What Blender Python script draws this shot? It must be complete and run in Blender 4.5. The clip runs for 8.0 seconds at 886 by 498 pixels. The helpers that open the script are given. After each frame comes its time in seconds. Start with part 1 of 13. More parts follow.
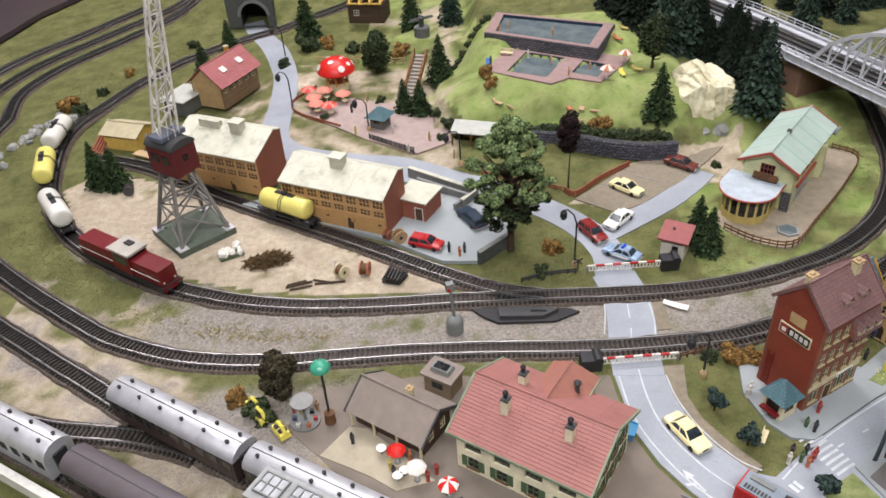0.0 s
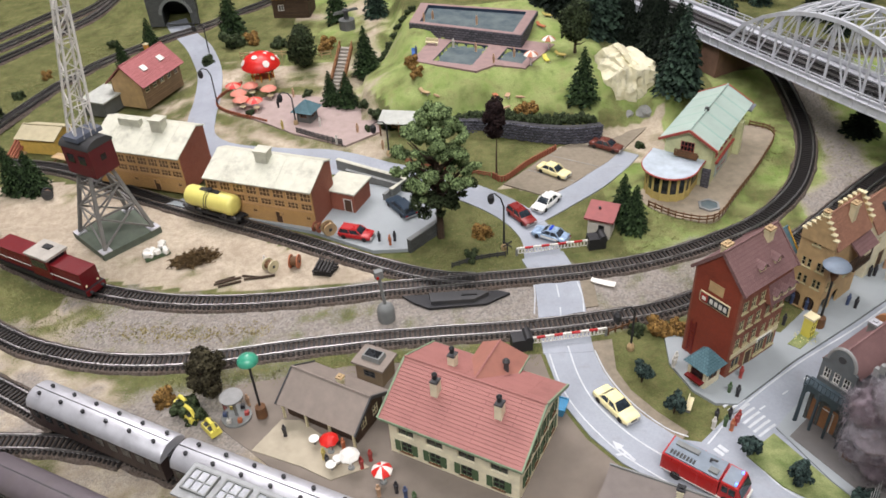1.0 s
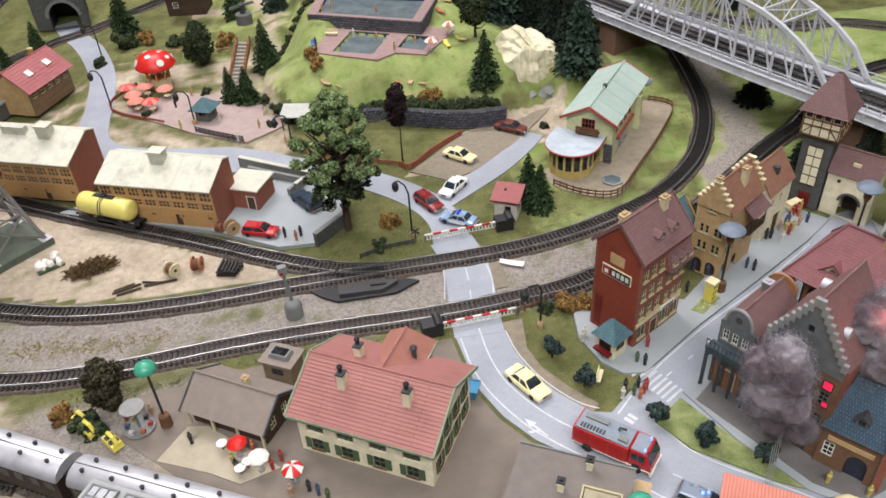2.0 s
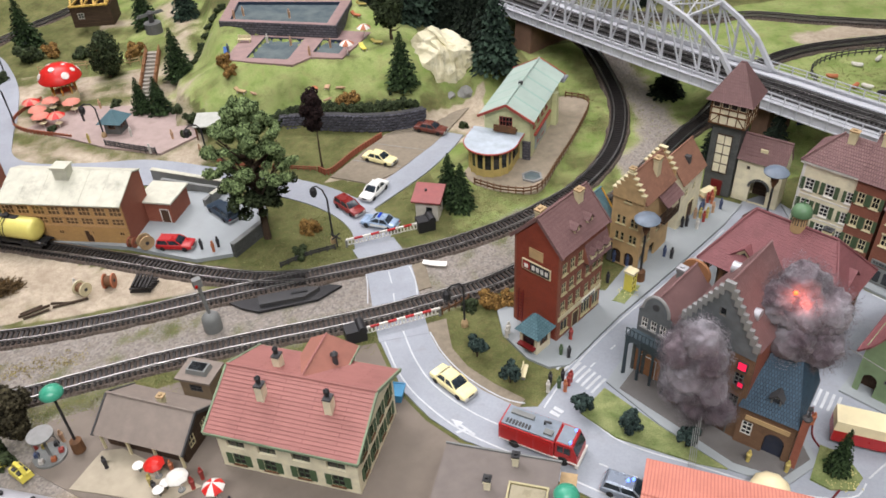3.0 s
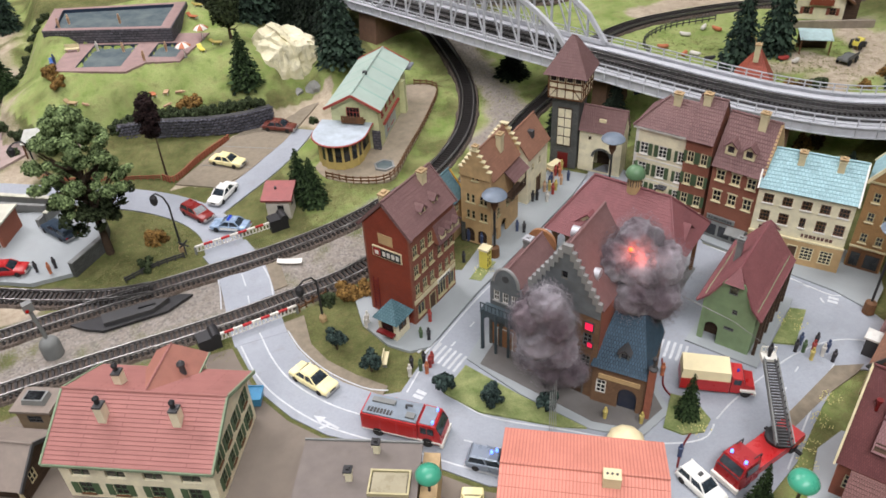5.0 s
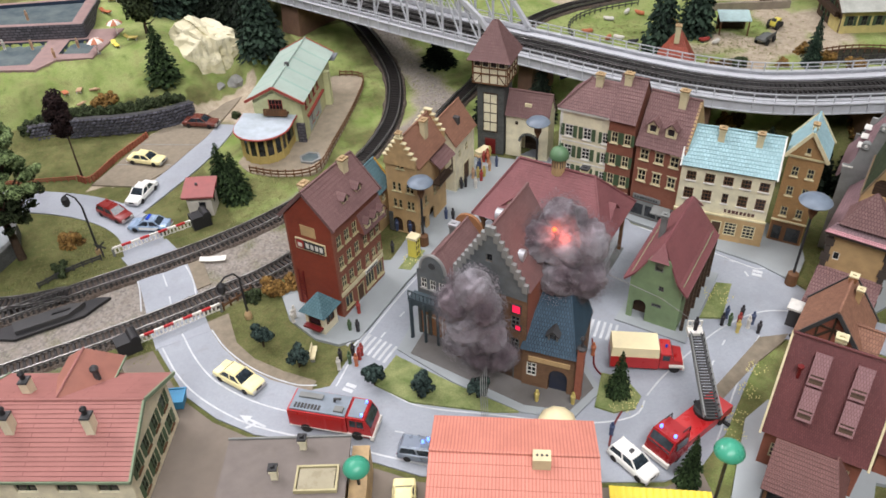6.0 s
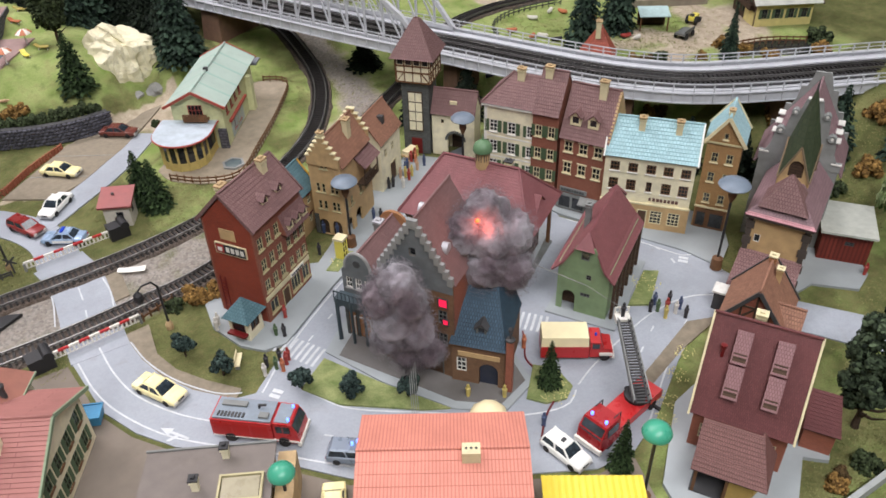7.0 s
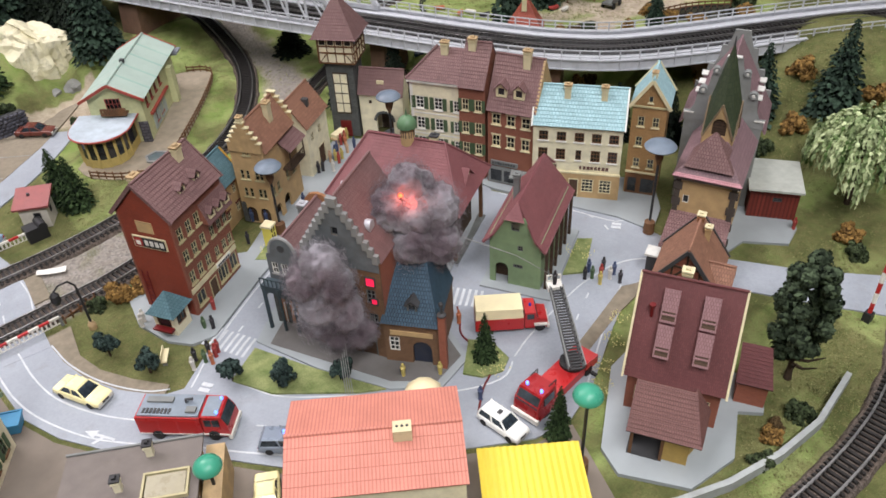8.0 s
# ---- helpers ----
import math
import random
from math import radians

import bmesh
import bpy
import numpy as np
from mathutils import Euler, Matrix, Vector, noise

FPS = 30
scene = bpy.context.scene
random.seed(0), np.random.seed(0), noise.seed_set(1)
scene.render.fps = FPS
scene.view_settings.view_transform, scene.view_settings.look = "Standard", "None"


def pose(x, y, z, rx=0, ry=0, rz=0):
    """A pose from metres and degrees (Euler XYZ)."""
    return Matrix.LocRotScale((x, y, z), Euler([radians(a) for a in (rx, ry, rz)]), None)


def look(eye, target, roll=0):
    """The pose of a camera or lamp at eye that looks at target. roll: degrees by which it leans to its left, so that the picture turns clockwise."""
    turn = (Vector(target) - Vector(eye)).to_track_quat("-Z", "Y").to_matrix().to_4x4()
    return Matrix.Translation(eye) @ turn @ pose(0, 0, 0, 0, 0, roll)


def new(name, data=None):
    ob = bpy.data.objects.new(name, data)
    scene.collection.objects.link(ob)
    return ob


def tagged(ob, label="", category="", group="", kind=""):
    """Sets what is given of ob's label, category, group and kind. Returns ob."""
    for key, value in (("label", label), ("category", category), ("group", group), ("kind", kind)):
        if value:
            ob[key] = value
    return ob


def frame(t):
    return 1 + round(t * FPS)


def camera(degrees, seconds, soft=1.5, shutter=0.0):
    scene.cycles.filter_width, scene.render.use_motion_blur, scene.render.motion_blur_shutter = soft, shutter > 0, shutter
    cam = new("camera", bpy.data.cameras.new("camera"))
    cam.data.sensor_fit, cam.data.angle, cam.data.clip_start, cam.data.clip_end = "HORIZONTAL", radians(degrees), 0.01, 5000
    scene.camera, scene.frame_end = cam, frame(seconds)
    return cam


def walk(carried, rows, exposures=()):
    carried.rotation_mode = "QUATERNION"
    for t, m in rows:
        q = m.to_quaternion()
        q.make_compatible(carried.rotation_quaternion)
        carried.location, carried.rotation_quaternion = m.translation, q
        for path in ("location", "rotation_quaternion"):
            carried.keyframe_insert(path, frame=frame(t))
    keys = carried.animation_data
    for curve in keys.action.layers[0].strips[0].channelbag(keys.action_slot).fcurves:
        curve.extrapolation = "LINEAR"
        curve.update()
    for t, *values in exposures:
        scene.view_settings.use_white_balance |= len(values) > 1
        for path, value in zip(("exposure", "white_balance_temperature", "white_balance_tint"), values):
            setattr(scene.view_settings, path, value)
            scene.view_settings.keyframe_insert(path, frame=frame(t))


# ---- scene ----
cam = camera(59.3, 8.0, soft=1.65)
PATH = [
    (0, (0.072, 0.071, 0.602), (-0.027, 1.686, -0.573), -3.7),
    (0.5, (0.081, 0.066, 0.597), (0.043, 1.683, -0.579), -3.6),
    (1, (0.093, 0.063, 0.59), (0.129, 1.673, -0.595), -3.5),
    (1.5, (0.11, 0.064, 0.582), (0.23, 1.659, -0.619), -3.8),
    (3, (0.143, 0.064, 0.566), (0.504, 1.622, -0.635), -3.2),
    (3.5, (0.154, 0.067, 0.562), (0.585, 1.61, -0.635), -3.3),
    (4, (0.161, 0.062, 0.561), (0.669, 1.585, -0.632), -3.2),
    (4.5, (0.17, 0.054, 0.555), (0.734, 1.55, -0.645), -3.2),
    (6, (0.2, 0.046, 0.531), (0.944, 1.444, -0.69), -2.4),
    (6.5, (0.208, 0.04, 0.522), (1.006, 1.411, -0.696), -2.2),
    (7, (0.216, 0.037, 0.512), (1.088, 1.377, -0.689), -1.8),
    (7.5, (0.227, 0.033, 0.503), (1.128, 1.34, -0.714), -2.9),
    (8, (0.24, 0.024, 0.493), (1.187, 1.29, -0.731), -3.1),
]
walk(cam, [(t, look(eye, target, roll)) for t, eye, target, roll in PATH])

# ---- light: an exhibition hall with rows of ceiling luminaires over the layout, one light more added ----
CM = 0.01
world = bpy.data.worlds.new("hall")
scene.world = world
world.use_nodes = True
world.node_tree.nodes["Background"].inputs["Color"].default_value = (0.86, 0.93, 1.0, 1)
world.node_tree.nodes["Background"].inputs["Strength"].default_value = 0.019


def ceiling_lamp(x, y, z, sx, sy, watts, color):
    data = bpy.data.lights.new("ceiling_lamp", "AREA")
    data.shape, data.size, data.size_y, data.energy, data.color = "RECTANGLE", sx, sy, watts, color
    ob = new("ceiling_lamp", data)
    ob.location = (x, y, z)
    return ob


ceiling_lamp(0.35, 1.05, 2.1, 2.6, 0.5, 31, (0.985, 0.955, 0.975))
ceiling_lamp(-0.05, -0.75, 2.0, 1.9, 0.4, 75, (0.985, 0.965, 0.985))
ceiling_lamp(-0.45, 2.2, 2.1, 1.7, 0.5, 64, (1.0, 0.935, 0.97))
# added to brighten the right side; no luminaire is known there
ceiling_lamp(2.1, 1.0, 2.1, 0.5, 1.8, 8, (0.985, 0.965, 0.985))
scene.view_settings.exposure = 0.0

# ---- building helpers; lengths in centimetres ----
def thing(name, x, y, z=0.0, rz=0.0, label="", category="", group="", kind=""):
    ob = new(name)
    ob.empty_display_size = 0.01
    ob.location = (x * CM, y * CM, z * CM)
    ob.rotation_euler = (0, 0, radians(rz))
    return tagged(ob, label, category, group, kind)


def face_uv(bm):
    lay = bm.loops.layers.uv.verify()
    bm.normal_update()
    done = bm.faces.layers.int.get("laid")
    for f in bm.faces:
        if done and f[done]:
            continue
        n = f.normal
        if abs(n.z) > 0.95:
            t, b = Vector((1, 0, 0)), Vector((0, 1, 0))
        else:
            t = Vector((-n.y, n.x, 0)).normalized()
            b = n.cross(t)
        for lp in f.loops:
            lp[lay].uv = (lp.vert.co.dot(t), lp.vert.co.dot(b))


def to_mesh(name, bm, material, smooth=False, bevel=0.0, keep_uv=False):
    if bevel:
        sharp = [e for e in bm.edges if len(e.link_faces) == 2 and e.calc_face_angle(0) > 0.5]
        bmesh.ops.bevel(bm, geom=sharp, offset=bevel, segments=2, affect="EDGES", clamp_overlap=True)
    bmesh.ops.recalc_face_normals(bm, faces=bm.faces)
    if not keep_uv:
        face_uv(bm)
    bm.transform(Matrix.Scale(CM, 4))
    me = bpy.data.meshes.new(name)
    bm.to_mesh(me)
    bm.free()
    if smooth:
        me.polygons.foreach_set("use_smooth", [True] * len(me.polygons))
        if smooth != "all":
            me.set_sharp_from_angle(angle=radians(40))
    me.materials.append(material)
    return me


def part(name, bm, material, parent=None, label="", smooth=False, bevel=0.0, keep_uv=False):
    """One mesh object from a bmesh in centimetres, under a thing or a part."""
    me = bm if isinstance(bm, bpy.types.Mesh) else to_mesh(name, bm, material, smooth, bevel, keep_uv)
    ob = new(name, me)
    if parent is not None:
        ob.parent = parent
    if label:
        ob["label"] = label
    return ob


def at(x=0, y=0, z=0, rz=0, rx=0, ry=0):
    return pose(x, y, z, rx, ry, rz)


def place(ob, m):
    """Sets a child's place from a pose in centimetres."""
    m = m.copy()
    m.translation = m.translation * CM
    ob.matrix_local = m
    return ob


def bm_new():
    return bmesh.new()


def box(bm, x0, y0, z0, x1, y1, z1, m=None, taper=0.0):
    co = [(x0, y0, z0), (x1, y0, z0), (x1, y1, z0), (x0, y1, z0)]
    tx, ty = (x1 - x0) * taper / 2, (y1 - y0) * taper / 2
    co += [(x0 + tx, y0 + ty, z1), (x1 - tx, y0 + ty, z1), (x1 - tx, y1 - ty, z1), (x0 + tx, y1 - ty, z1)]
    vs = [bm.verts.new(m @ Vector(c) if m else c) for c in co]
    for f in ((3, 2, 1, 0), (4, 5, 6, 7), (0, 1, 5, 4), (1, 2, 6, 5), (2, 3, 7, 6), (3, 0, 4, 7)):
        bm.faces.new([vs[i] for i in f])
    return bm


def loft(bm, rings, closed=True, caps=True):
    vr = [[bm.verts.new(p) for p in r] for r in rings]
    n = len(vr[0])
    for a, b in zip(vr, vr[1:]):
        for i in range(n if closed else n - 1):
            j = (i + 1) % n
            bm.faces.new((a[i], a[j], b[j], b[i]))
    if caps and closed:
        bm.faces.new(vr[0][::-1])
        bm.faces.new(vr[-1])
    return vr


def tube(bm, pts, radii, n=8, caps=True):
    """A round bar through points; radii: one or a list."""
    pts = [Vector(p) for p in pts]
    if not isinstance(radii, (list, tuple)):
        radii = [radii] * len(pts)
    rings = []
    up = None
    for i, p in enumerate(pts):
        d = (pts[min(i + 1, len(pts) - 1)] - pts[max(i - 1, 0)]).normalized()
        if up is None:
            up = Vector((0, 0, 1)) if abs(d.z) < 0.9 else Vector((1, 0, 0))
        s = d.cross(up).normalized()
        up = s.cross(d).normalized()
        rings.append([p + (s * math.cos(a) + up * math.sin(a)) * radii[i] for a in (2 * math.pi * k / n for k in range(n))])
    loft(bm, rings, True, caps)
    return bm


def bar(bm, a, b, w, h=None):
    """A square bar from a to b."""
    h = h or w
    a, b = Vector(a), Vector(b)
    d = (b - a).normalized()
    up = Vector((0, 0, 1)) if abs(d.z) < 0.95 else Vector((1, 0, 0))
    s = d.cross(up).normalized() * w / 2
    u = s.cross(d).normalized() * h / 2
    loft(bm, [[p + s + u, p - s + u, p - s - u, p + s - u] for p in (a, b)])
    return bm


def prism(bm, pts, z0, z1):
    loft(bm, [[(x, y, z0) for x, y in pts], [(x, y, z1) for x, y in pts]])
    return bm


def lathe(bm, profile, n=16, m=None):
    """profile: (radius, z) from bottom to top."""
    rings = [[Vector((r * math.cos(a), r * math.sin(a), z)) for a in (2 * math.pi * k / n for k in range(n))] for r, z in profile]
    if m:
        rings = [[m @ p for p in r] for r in rings]
    loft(bm, rings)
    return bm


def panel(bm, outline, holes, th, m):
    """A wall of thickness th from a polygon (x, z) with holes; its outer face lies in y = 0 and looks to -y."""
    edges = []
    for loop in [outline] + holes:
        vs = [bm.verts.new((x, 0, z)) for x, z in loop]
        edges += [bm.edges.new((a, b)) for a, b in zip(vs, vs[1:] + vs[:1])]
    made = bmesh.ops.triangle_fill(bm, use_beauty=True, use_dissolve=False, edges=edges)["geom"]
    faces = [g for g in made if isinstance(g, bmesh.types.BMFace)]
    got = bmesh.ops.extrude_face_region(bm, geom=faces)["geom"]
    back = [g for g in got if isinstance(g, bmesh.types.BMVert)]
    bmesh.ops.translate(bm, vec=(0, th, 0), verts=back)
    vs = {v for f in faces for v in f.verts} | set(back)
    bmesh.ops.transform(bm, matrix=m, verts=list(vs))
    return bm


def rect(x, z, w, h):
    return [(x - w / 2, z), (x + w / 2, z), (x + w / 2, z + h), (x - w / 2, z + h)]


def arch(x, z, w, h, n=7):
    r = w / 2
    return [(x - r, z), (x + r, z)] + [(x + r * math.cos(a), z + h - r + r * math.sin(a)) for a in (math.pi * k / (n - 1) for k in range(n))]


MESH_CACHE = {}


def cached(key, build):
    if key not in MESH_CACHE:
        MESH_CACHE[key] = build()
    return MESH_CACHE[key]


def frame_bars(bm, w, h, b, y0, y1, cols=2, rows=2, thin=0.6):
    """A rebated frame with glazing bars, as one piece."""
    t = b * thin
    xs = [(-w / 2 + w * i / cols + (b if i == 0 else t / 2), -w / 2 + w * (i + 1) / cols - (b if i == cols - 1 else t / 2)) for i in range(cols)]
    zs = [(h * i / rows + (b if i == 0 else t / 2), h * (i + 1) / rows - (b if i == rows - 1 else t / 2)) for i in range(rows)]
    holes = [[(xa, za), (xb, za), (xb, zb), (xa, zb)] for xa, xb in xs for za, zb in zs]
    return panel(bm, rect(0, 0, w, h), holes, y1 - y0, at(0, y0, 0))


def window(parent, m, w, h, frame_mat, glass, cols=2, rows=2, sill=None, shutter=None, lintel=None):
    """A casement in a wall opening; local x along the wall, -y outward, origin at the middle of its foot."""
    b = min(0.1, w * 0.12)
    key = ("win", round(w, 2), round(h, 2), cols, rows, frame_mat.name)
    me = cached(key, lambda: to_mesh("window", frame_bars(bm_new(), w, h, b, 0.03, 0.12, cols, rows), frame_mat))
    win = place(part("window", me, None, parent), m)
    me = cached(("pane", round(w, 2), round(h, 2), glass.name), lambda: to_mesh("pane", box(bm_new(), -w / 2 + b * 0.5, 0.085, b * 0.5, w / 2 - b * 0.5, 0.1, h - b * 0.5), glass))
    part("pane", me, None, win)
    if sill:
        me = cached(("sill", round(w, 2), sill.name), lambda: to_mesh("sill", box(bm_new(), -w / 2 - 0.1, -0.14, -0.13, w / 2 + 0.1, 0.02, 0.0), sill))
        part("sill", me, None, win)
    if lintel:
        me = cached(("lintel", round(w, 2), lintel.name), lambda: to_mesh("lintel", box(bm_new(), -w / 2 - 0.1, -0.06, 0.0, w / 2 + 0.1, 0.02, 0.16), lintel))
        place(part("lintel", me, None, win), at(0, 0, h))
    if shutter:
        sw = w * 0.48

        def build():
            k = max(3, int(h / 0.16))
            rings = [[(-sw / 2, y, z), (sw / 2, y, z), (sw / 2, 0.08, z), (-sw / 2, 0.08, z)] for i in range(k) for y, z in ((-0.01, h * i / k), (0.045, h * (i + 0.9) / k))]
            bm = bm_new()
            loft(bm, rings)
            return to_mesh("shutter", bm, shutter)
        me = cached(("shut", round(w, 2), round(h, 2), shutter.name), build)
        for s in (-1, 1):
            place(part("shutter", me, None, win), at(s * (w / 2 + sw / 2 + 0.02), -0.09, 0))
    return win


def door(parent, m, w, h, leaf, trim_mat, knob=None):
    bm = box(bm_new(), -w / 2, 0.06, 0, w / 2, 0.14, h)
    for x in (-w / 4, w / 4):
        box(bm, x - w * 0.17, 0.03, h * 0.08, x + w * 0.17, 0.06, h * 0.42)
        box(bm, x - w * 0.17, 0.03, h * 0.52, x + w * 0.17, 0.06, h * 0.9)
    d = place(part("door", bm, leaf, parent), m)
    bm = bm_new()
    box(bm, -w / 2 - 0.1, -0.05, 0, -w / 2, 0.05, h)
    box(bm, w / 2, -0.05, 0, w / 2 + 0.1, 0.05, h)
    box(bm, -w / 2 - 0.1, -0.05, h, w / 2 + 0.1, 0.05, h + 0.1)
    part("door_frame", bm, trim_mat, d)
    return d


def facade(house, m, outline, mat, wins=(), th=0.22, frame_mat=None, glass=None, doors=(), arches=(), leaf=None, shutter=None, sill=None, lintel=None, name="wall"):
    """A wall with real openings. wins: (x, z, w, h[, cols, rows]); doors: (x, w, h); arches: open arches (x, z, w, h)."""
    holes = [rect(w[0], w[1], w[2], w[3]) for w in wins] + [rect(d[0], 0.02, d[1], d[2]) for d in doors] + [arch(*a) for a in arches]
    ob = part(name, panel(bm_new(), outline, holes, th, m), mat, house)
    for w in wins:
        cols, rows = (w[4], w[5]) if len(w) > 4 else (2, 2)
        window(house, m @ at(w[0], 0, w[1]), w[2], w[3], frame_mat or M_WHITE, glass or M_PANE, cols, rows, sill, shutter, lintel)
    for d in doors:
        door(house, m @ at(d[0], 0, 0.02), d[1], d[2], leaf or M_DOOR, frame_mat or M_WHITE)
    return ob


def gable_outline(L, eave, top):
    return [(-L / 2, 0), (L / 2, 0), (L / 2, eave), (0, top), (-L / 2, eave)]


def box_outline(L, h):
    return [(-L / 2, 0), (L / 2, 0), (L / 2, h), (-L / 2, h)]


def slope(bm, a, b, c, d, courses=0.45, lift=0.035, th=0.14, row=0.0):
    """A roof slope as overlapping courses: eave a-b, ridge d-c. Each course lies on the one below it; row: the tile row's height in the material."""
    a, b, c, d = (Vector(p) for p in (a, b, c, d))
    n = (b - a).cross(d - a).normalized()
    if n.z < 0:
        n = -n
    k = max(1, round(((d - a).length + (c - b).length) / 2 / courses))
    row = row or courses
    along_eave = (b - a).normalized()
    uv, laid = bm.loops.layers.uv.verify(), bm.faces.layers.int.get("laid") or bm.faces.layers.int.new("laid")
    before = set(bm.faces)
    rings, marks_uv = [], []
    for i in range(k):
        for f, up, v in ((i / k, lift, i + 0.03), ((i + 1) / k - 0.02 / k, 0.0, i + 0.97)):
            p, q = a.lerp(d, f), b.lerp(c, f)
            if (q - p).length < 0.04:
                mid, along_mid = (p + q) / 2, along_eave * 0.02
                p, q = mid - along_mid, mid + along_mid
            rings.append([p + n * up, q + n * up, q - n * th, p - n * th])
            marks_uv.append([((w - a).dot(along_eave), v * row) for w in (p, q, q, p)])
    vr = loft(bm, rings)
    spot = {v: w for r, m in zip(vr, marks_uv) for v, w in zip(r, m)}
    for f in bm.faces:
        if f not in before:
            f[laid] = 1
            for lp in f.loops:
                lp[uv].uv = spot[lp.vert]
    return bm


def chimney(parent, x, y, z, h, mat, cap_mat, w=0.8, d=0.6):
    bm = box(bm_new(), -w / 2, -d / 2, -0.8, w / 2, d / 2, h)
    box(bm, -w / 2 - 0.06, -d / 2 - 0.06, h - 0.32, w / 2 + 0.06, d / 2 + 0.06, h - 0.16)
    ch = place(part("chimney", bm, mat, parent), at(x, y, z))
    bm = box(bm_new(), -w / 2 - 0.1, -d / 2 - 0.1, h, w / 2 + 0.1, d / 2 + 0.1, h + 0.14)
    box(bm, -w * 0.3, -d * 0.3, h + 0.14, w * 0.3, d * 0.3, h + 0.3, taper=0.2)
    part("chimney_cap", bm, cap_mat, ch)
    return ch


def gable_roof(house, L, D, eave, top, over, gover, mat, courses=0.45, trim=None, axis="x", name="roof", lift=0.035, z=0, th=0.14, m=None):
    """Two slopes with the ridge along x (gables at the x ends) or along y; eave is the wall's height at the wall's face."""
    r = at(rz=0 if axis == "x" else 90)
    if m:
        r = m @ r
    drop = over * (top - eave) / (D / 2)
    x = L / 2 + gover
    for s in (-1, 1):
        p = [(-x, s * (D / 2 + over), eave - drop), (x, s * (D / 2 + over), eave - drop), (x, 0, top), (-x, 0, top)]
        bm = slope(bm_new(), *(r @ Vector((q[0], q[1], q[2] + 0.14)) for q in p), courses, lift, th, ROOF_ROW.get(mat.name, 0.0))
        part(name, bm, mat, house)
    if trim:
        for sx in (-1, 1):
            for s in (-1, 1):
                a = r @ Vector((sx * x, s * (D / 2 + over + 0.05), eave - drop + 0.05))
                b = r @ Vector((sx * x, 0, top + 0.05 + 0.02))
                part("bargeboard", bar(bm_new(), a, b, 0.16, 0.34), trim, house)
    bm = bm_new()
    tube(bm, [r @ Vector((-x, 0, top + 0.17)), r @ Vector((x, 0, top + 0.17))], 0.13, 8)
    part("ridge", bm, mat, house)


def ss(v, a, b):
    t = max(0.0, min(1.0, (v - a) / (b - a)))
    return t * t * (3 - 2 * t)


def lerp_table(v, table):
    for (a, fa), (b, fb) in zip(table, table[1:]):
        if v <= b:
            return fa + (fb - fa) * max(0.0, (v - a) / (b - a))
    return table[-1][1]


def smooth_path(pts, step=0.5):
    """Points along a smooth curve through pts, about step apart."""
    P = [Vector(p) for p in pts]
    P = [2 * P[0] - P[1]] + P + [2 * P[-1] - P[-2]]
    out = []
    for i in range(1, len(P) - 2):
        a, b, c, d = P[i - 1:i + 3]
        n = max(2, int((c - b).length / 0.2))
        for k in range(n):
            t = k / n
            out.append(0.5 * (2 * b + (c - a) * t + (2 * a - 5 * b + 4 * c - d) * t * t + (3 * b - a - 3 * c + d) * t ** 3))
    out.append(P[-2])
    res, acc = [out[0]], 0.0
    for a, b in zip(out, out[1:]):
        seg = (b - a).length
        while acc + seg >= step:
            f = (step - acc) / seg
            a = a.lerp(b, f)
            res.append(a.copy())
            seg = (b - a).length
            acc = 0.0
        acc += seg
    return res


def along(pts, x, y):
    """Heading in degrees of a centre line where it passes nearest to (x, y), and that place."""
    path = smooth_path([(px, py, 0) for px, py in pts], 0.4)
    i = min(range(len(path)), key=lambda k: (path[k].x - x) ** 2 + (path[k].y - y) ** 2)
    d = path[min(i + 4, len(path) - 1)] - path[max(i - 4, 0)]
    return path[i].x, path[i].y, math.degrees(math.atan2(d.y, d.x))


def fence(name, pts, post_mat, rail_mat, post_h=1.0, gap=1.2, rails=(0.35, 0.75), label="", zf=None, post_w=0.14, slats=False):
    """Posts and rails along a line; each post and each rail a part."""
    path = smooth_path([(x, y, 0) for x, y in pts], gap)
    zf = zf or height
    o = path[0]
    f = thing(name, o.x, o.y, 0, 0, label, "fence")
    post = cached((name, post_h, post_w, post_mat.name), lambda: to_mesh("post", box(bm_new(), -post_w / 2, -post_w / 2, -0.2, post_w / 2, post_w / 2, post_h, taper=0.15), post_mat))
    for i, p in enumerate(path):
        d = path[min(i + 1, len(path) - 1)] - path[max(i - 1, 0)]
        place(part("post", post, None, f), at(p.x - o.x, p.y - o.y, zf(p.x, p.y), math.degrees(math.atan2(d.y, d.x))))
    for r in rails:
        bm = bm_new()
        ring = []
        for i, p in enumerate(path):
            d = (path[min(i + 1, len(path) - 1)] - path[max(i - 1, 0)]).normalized()
            s = Vector((-d.y, d.x, 0)) * 0.05
            z = Vector((0, 0, zf(p.x, p.y) + r))
            c = p - o + z
            hh = Vector((0, 0, 0.09))
            ring.append([c + s + hh, c - s + hh, c - s - hh, c + s - hh])
        loft(bm, ring)
        part("rail", bm, rail_mat, f)
    return f

# ---- materials ----
def srgb(r, g, b):
    return tuple(((c / 255) / 12.92 if c / 255 <= 0.04045 else ((c / 255 + 0.055) / 1.055) ** 2.4) for c in (r, g, b))


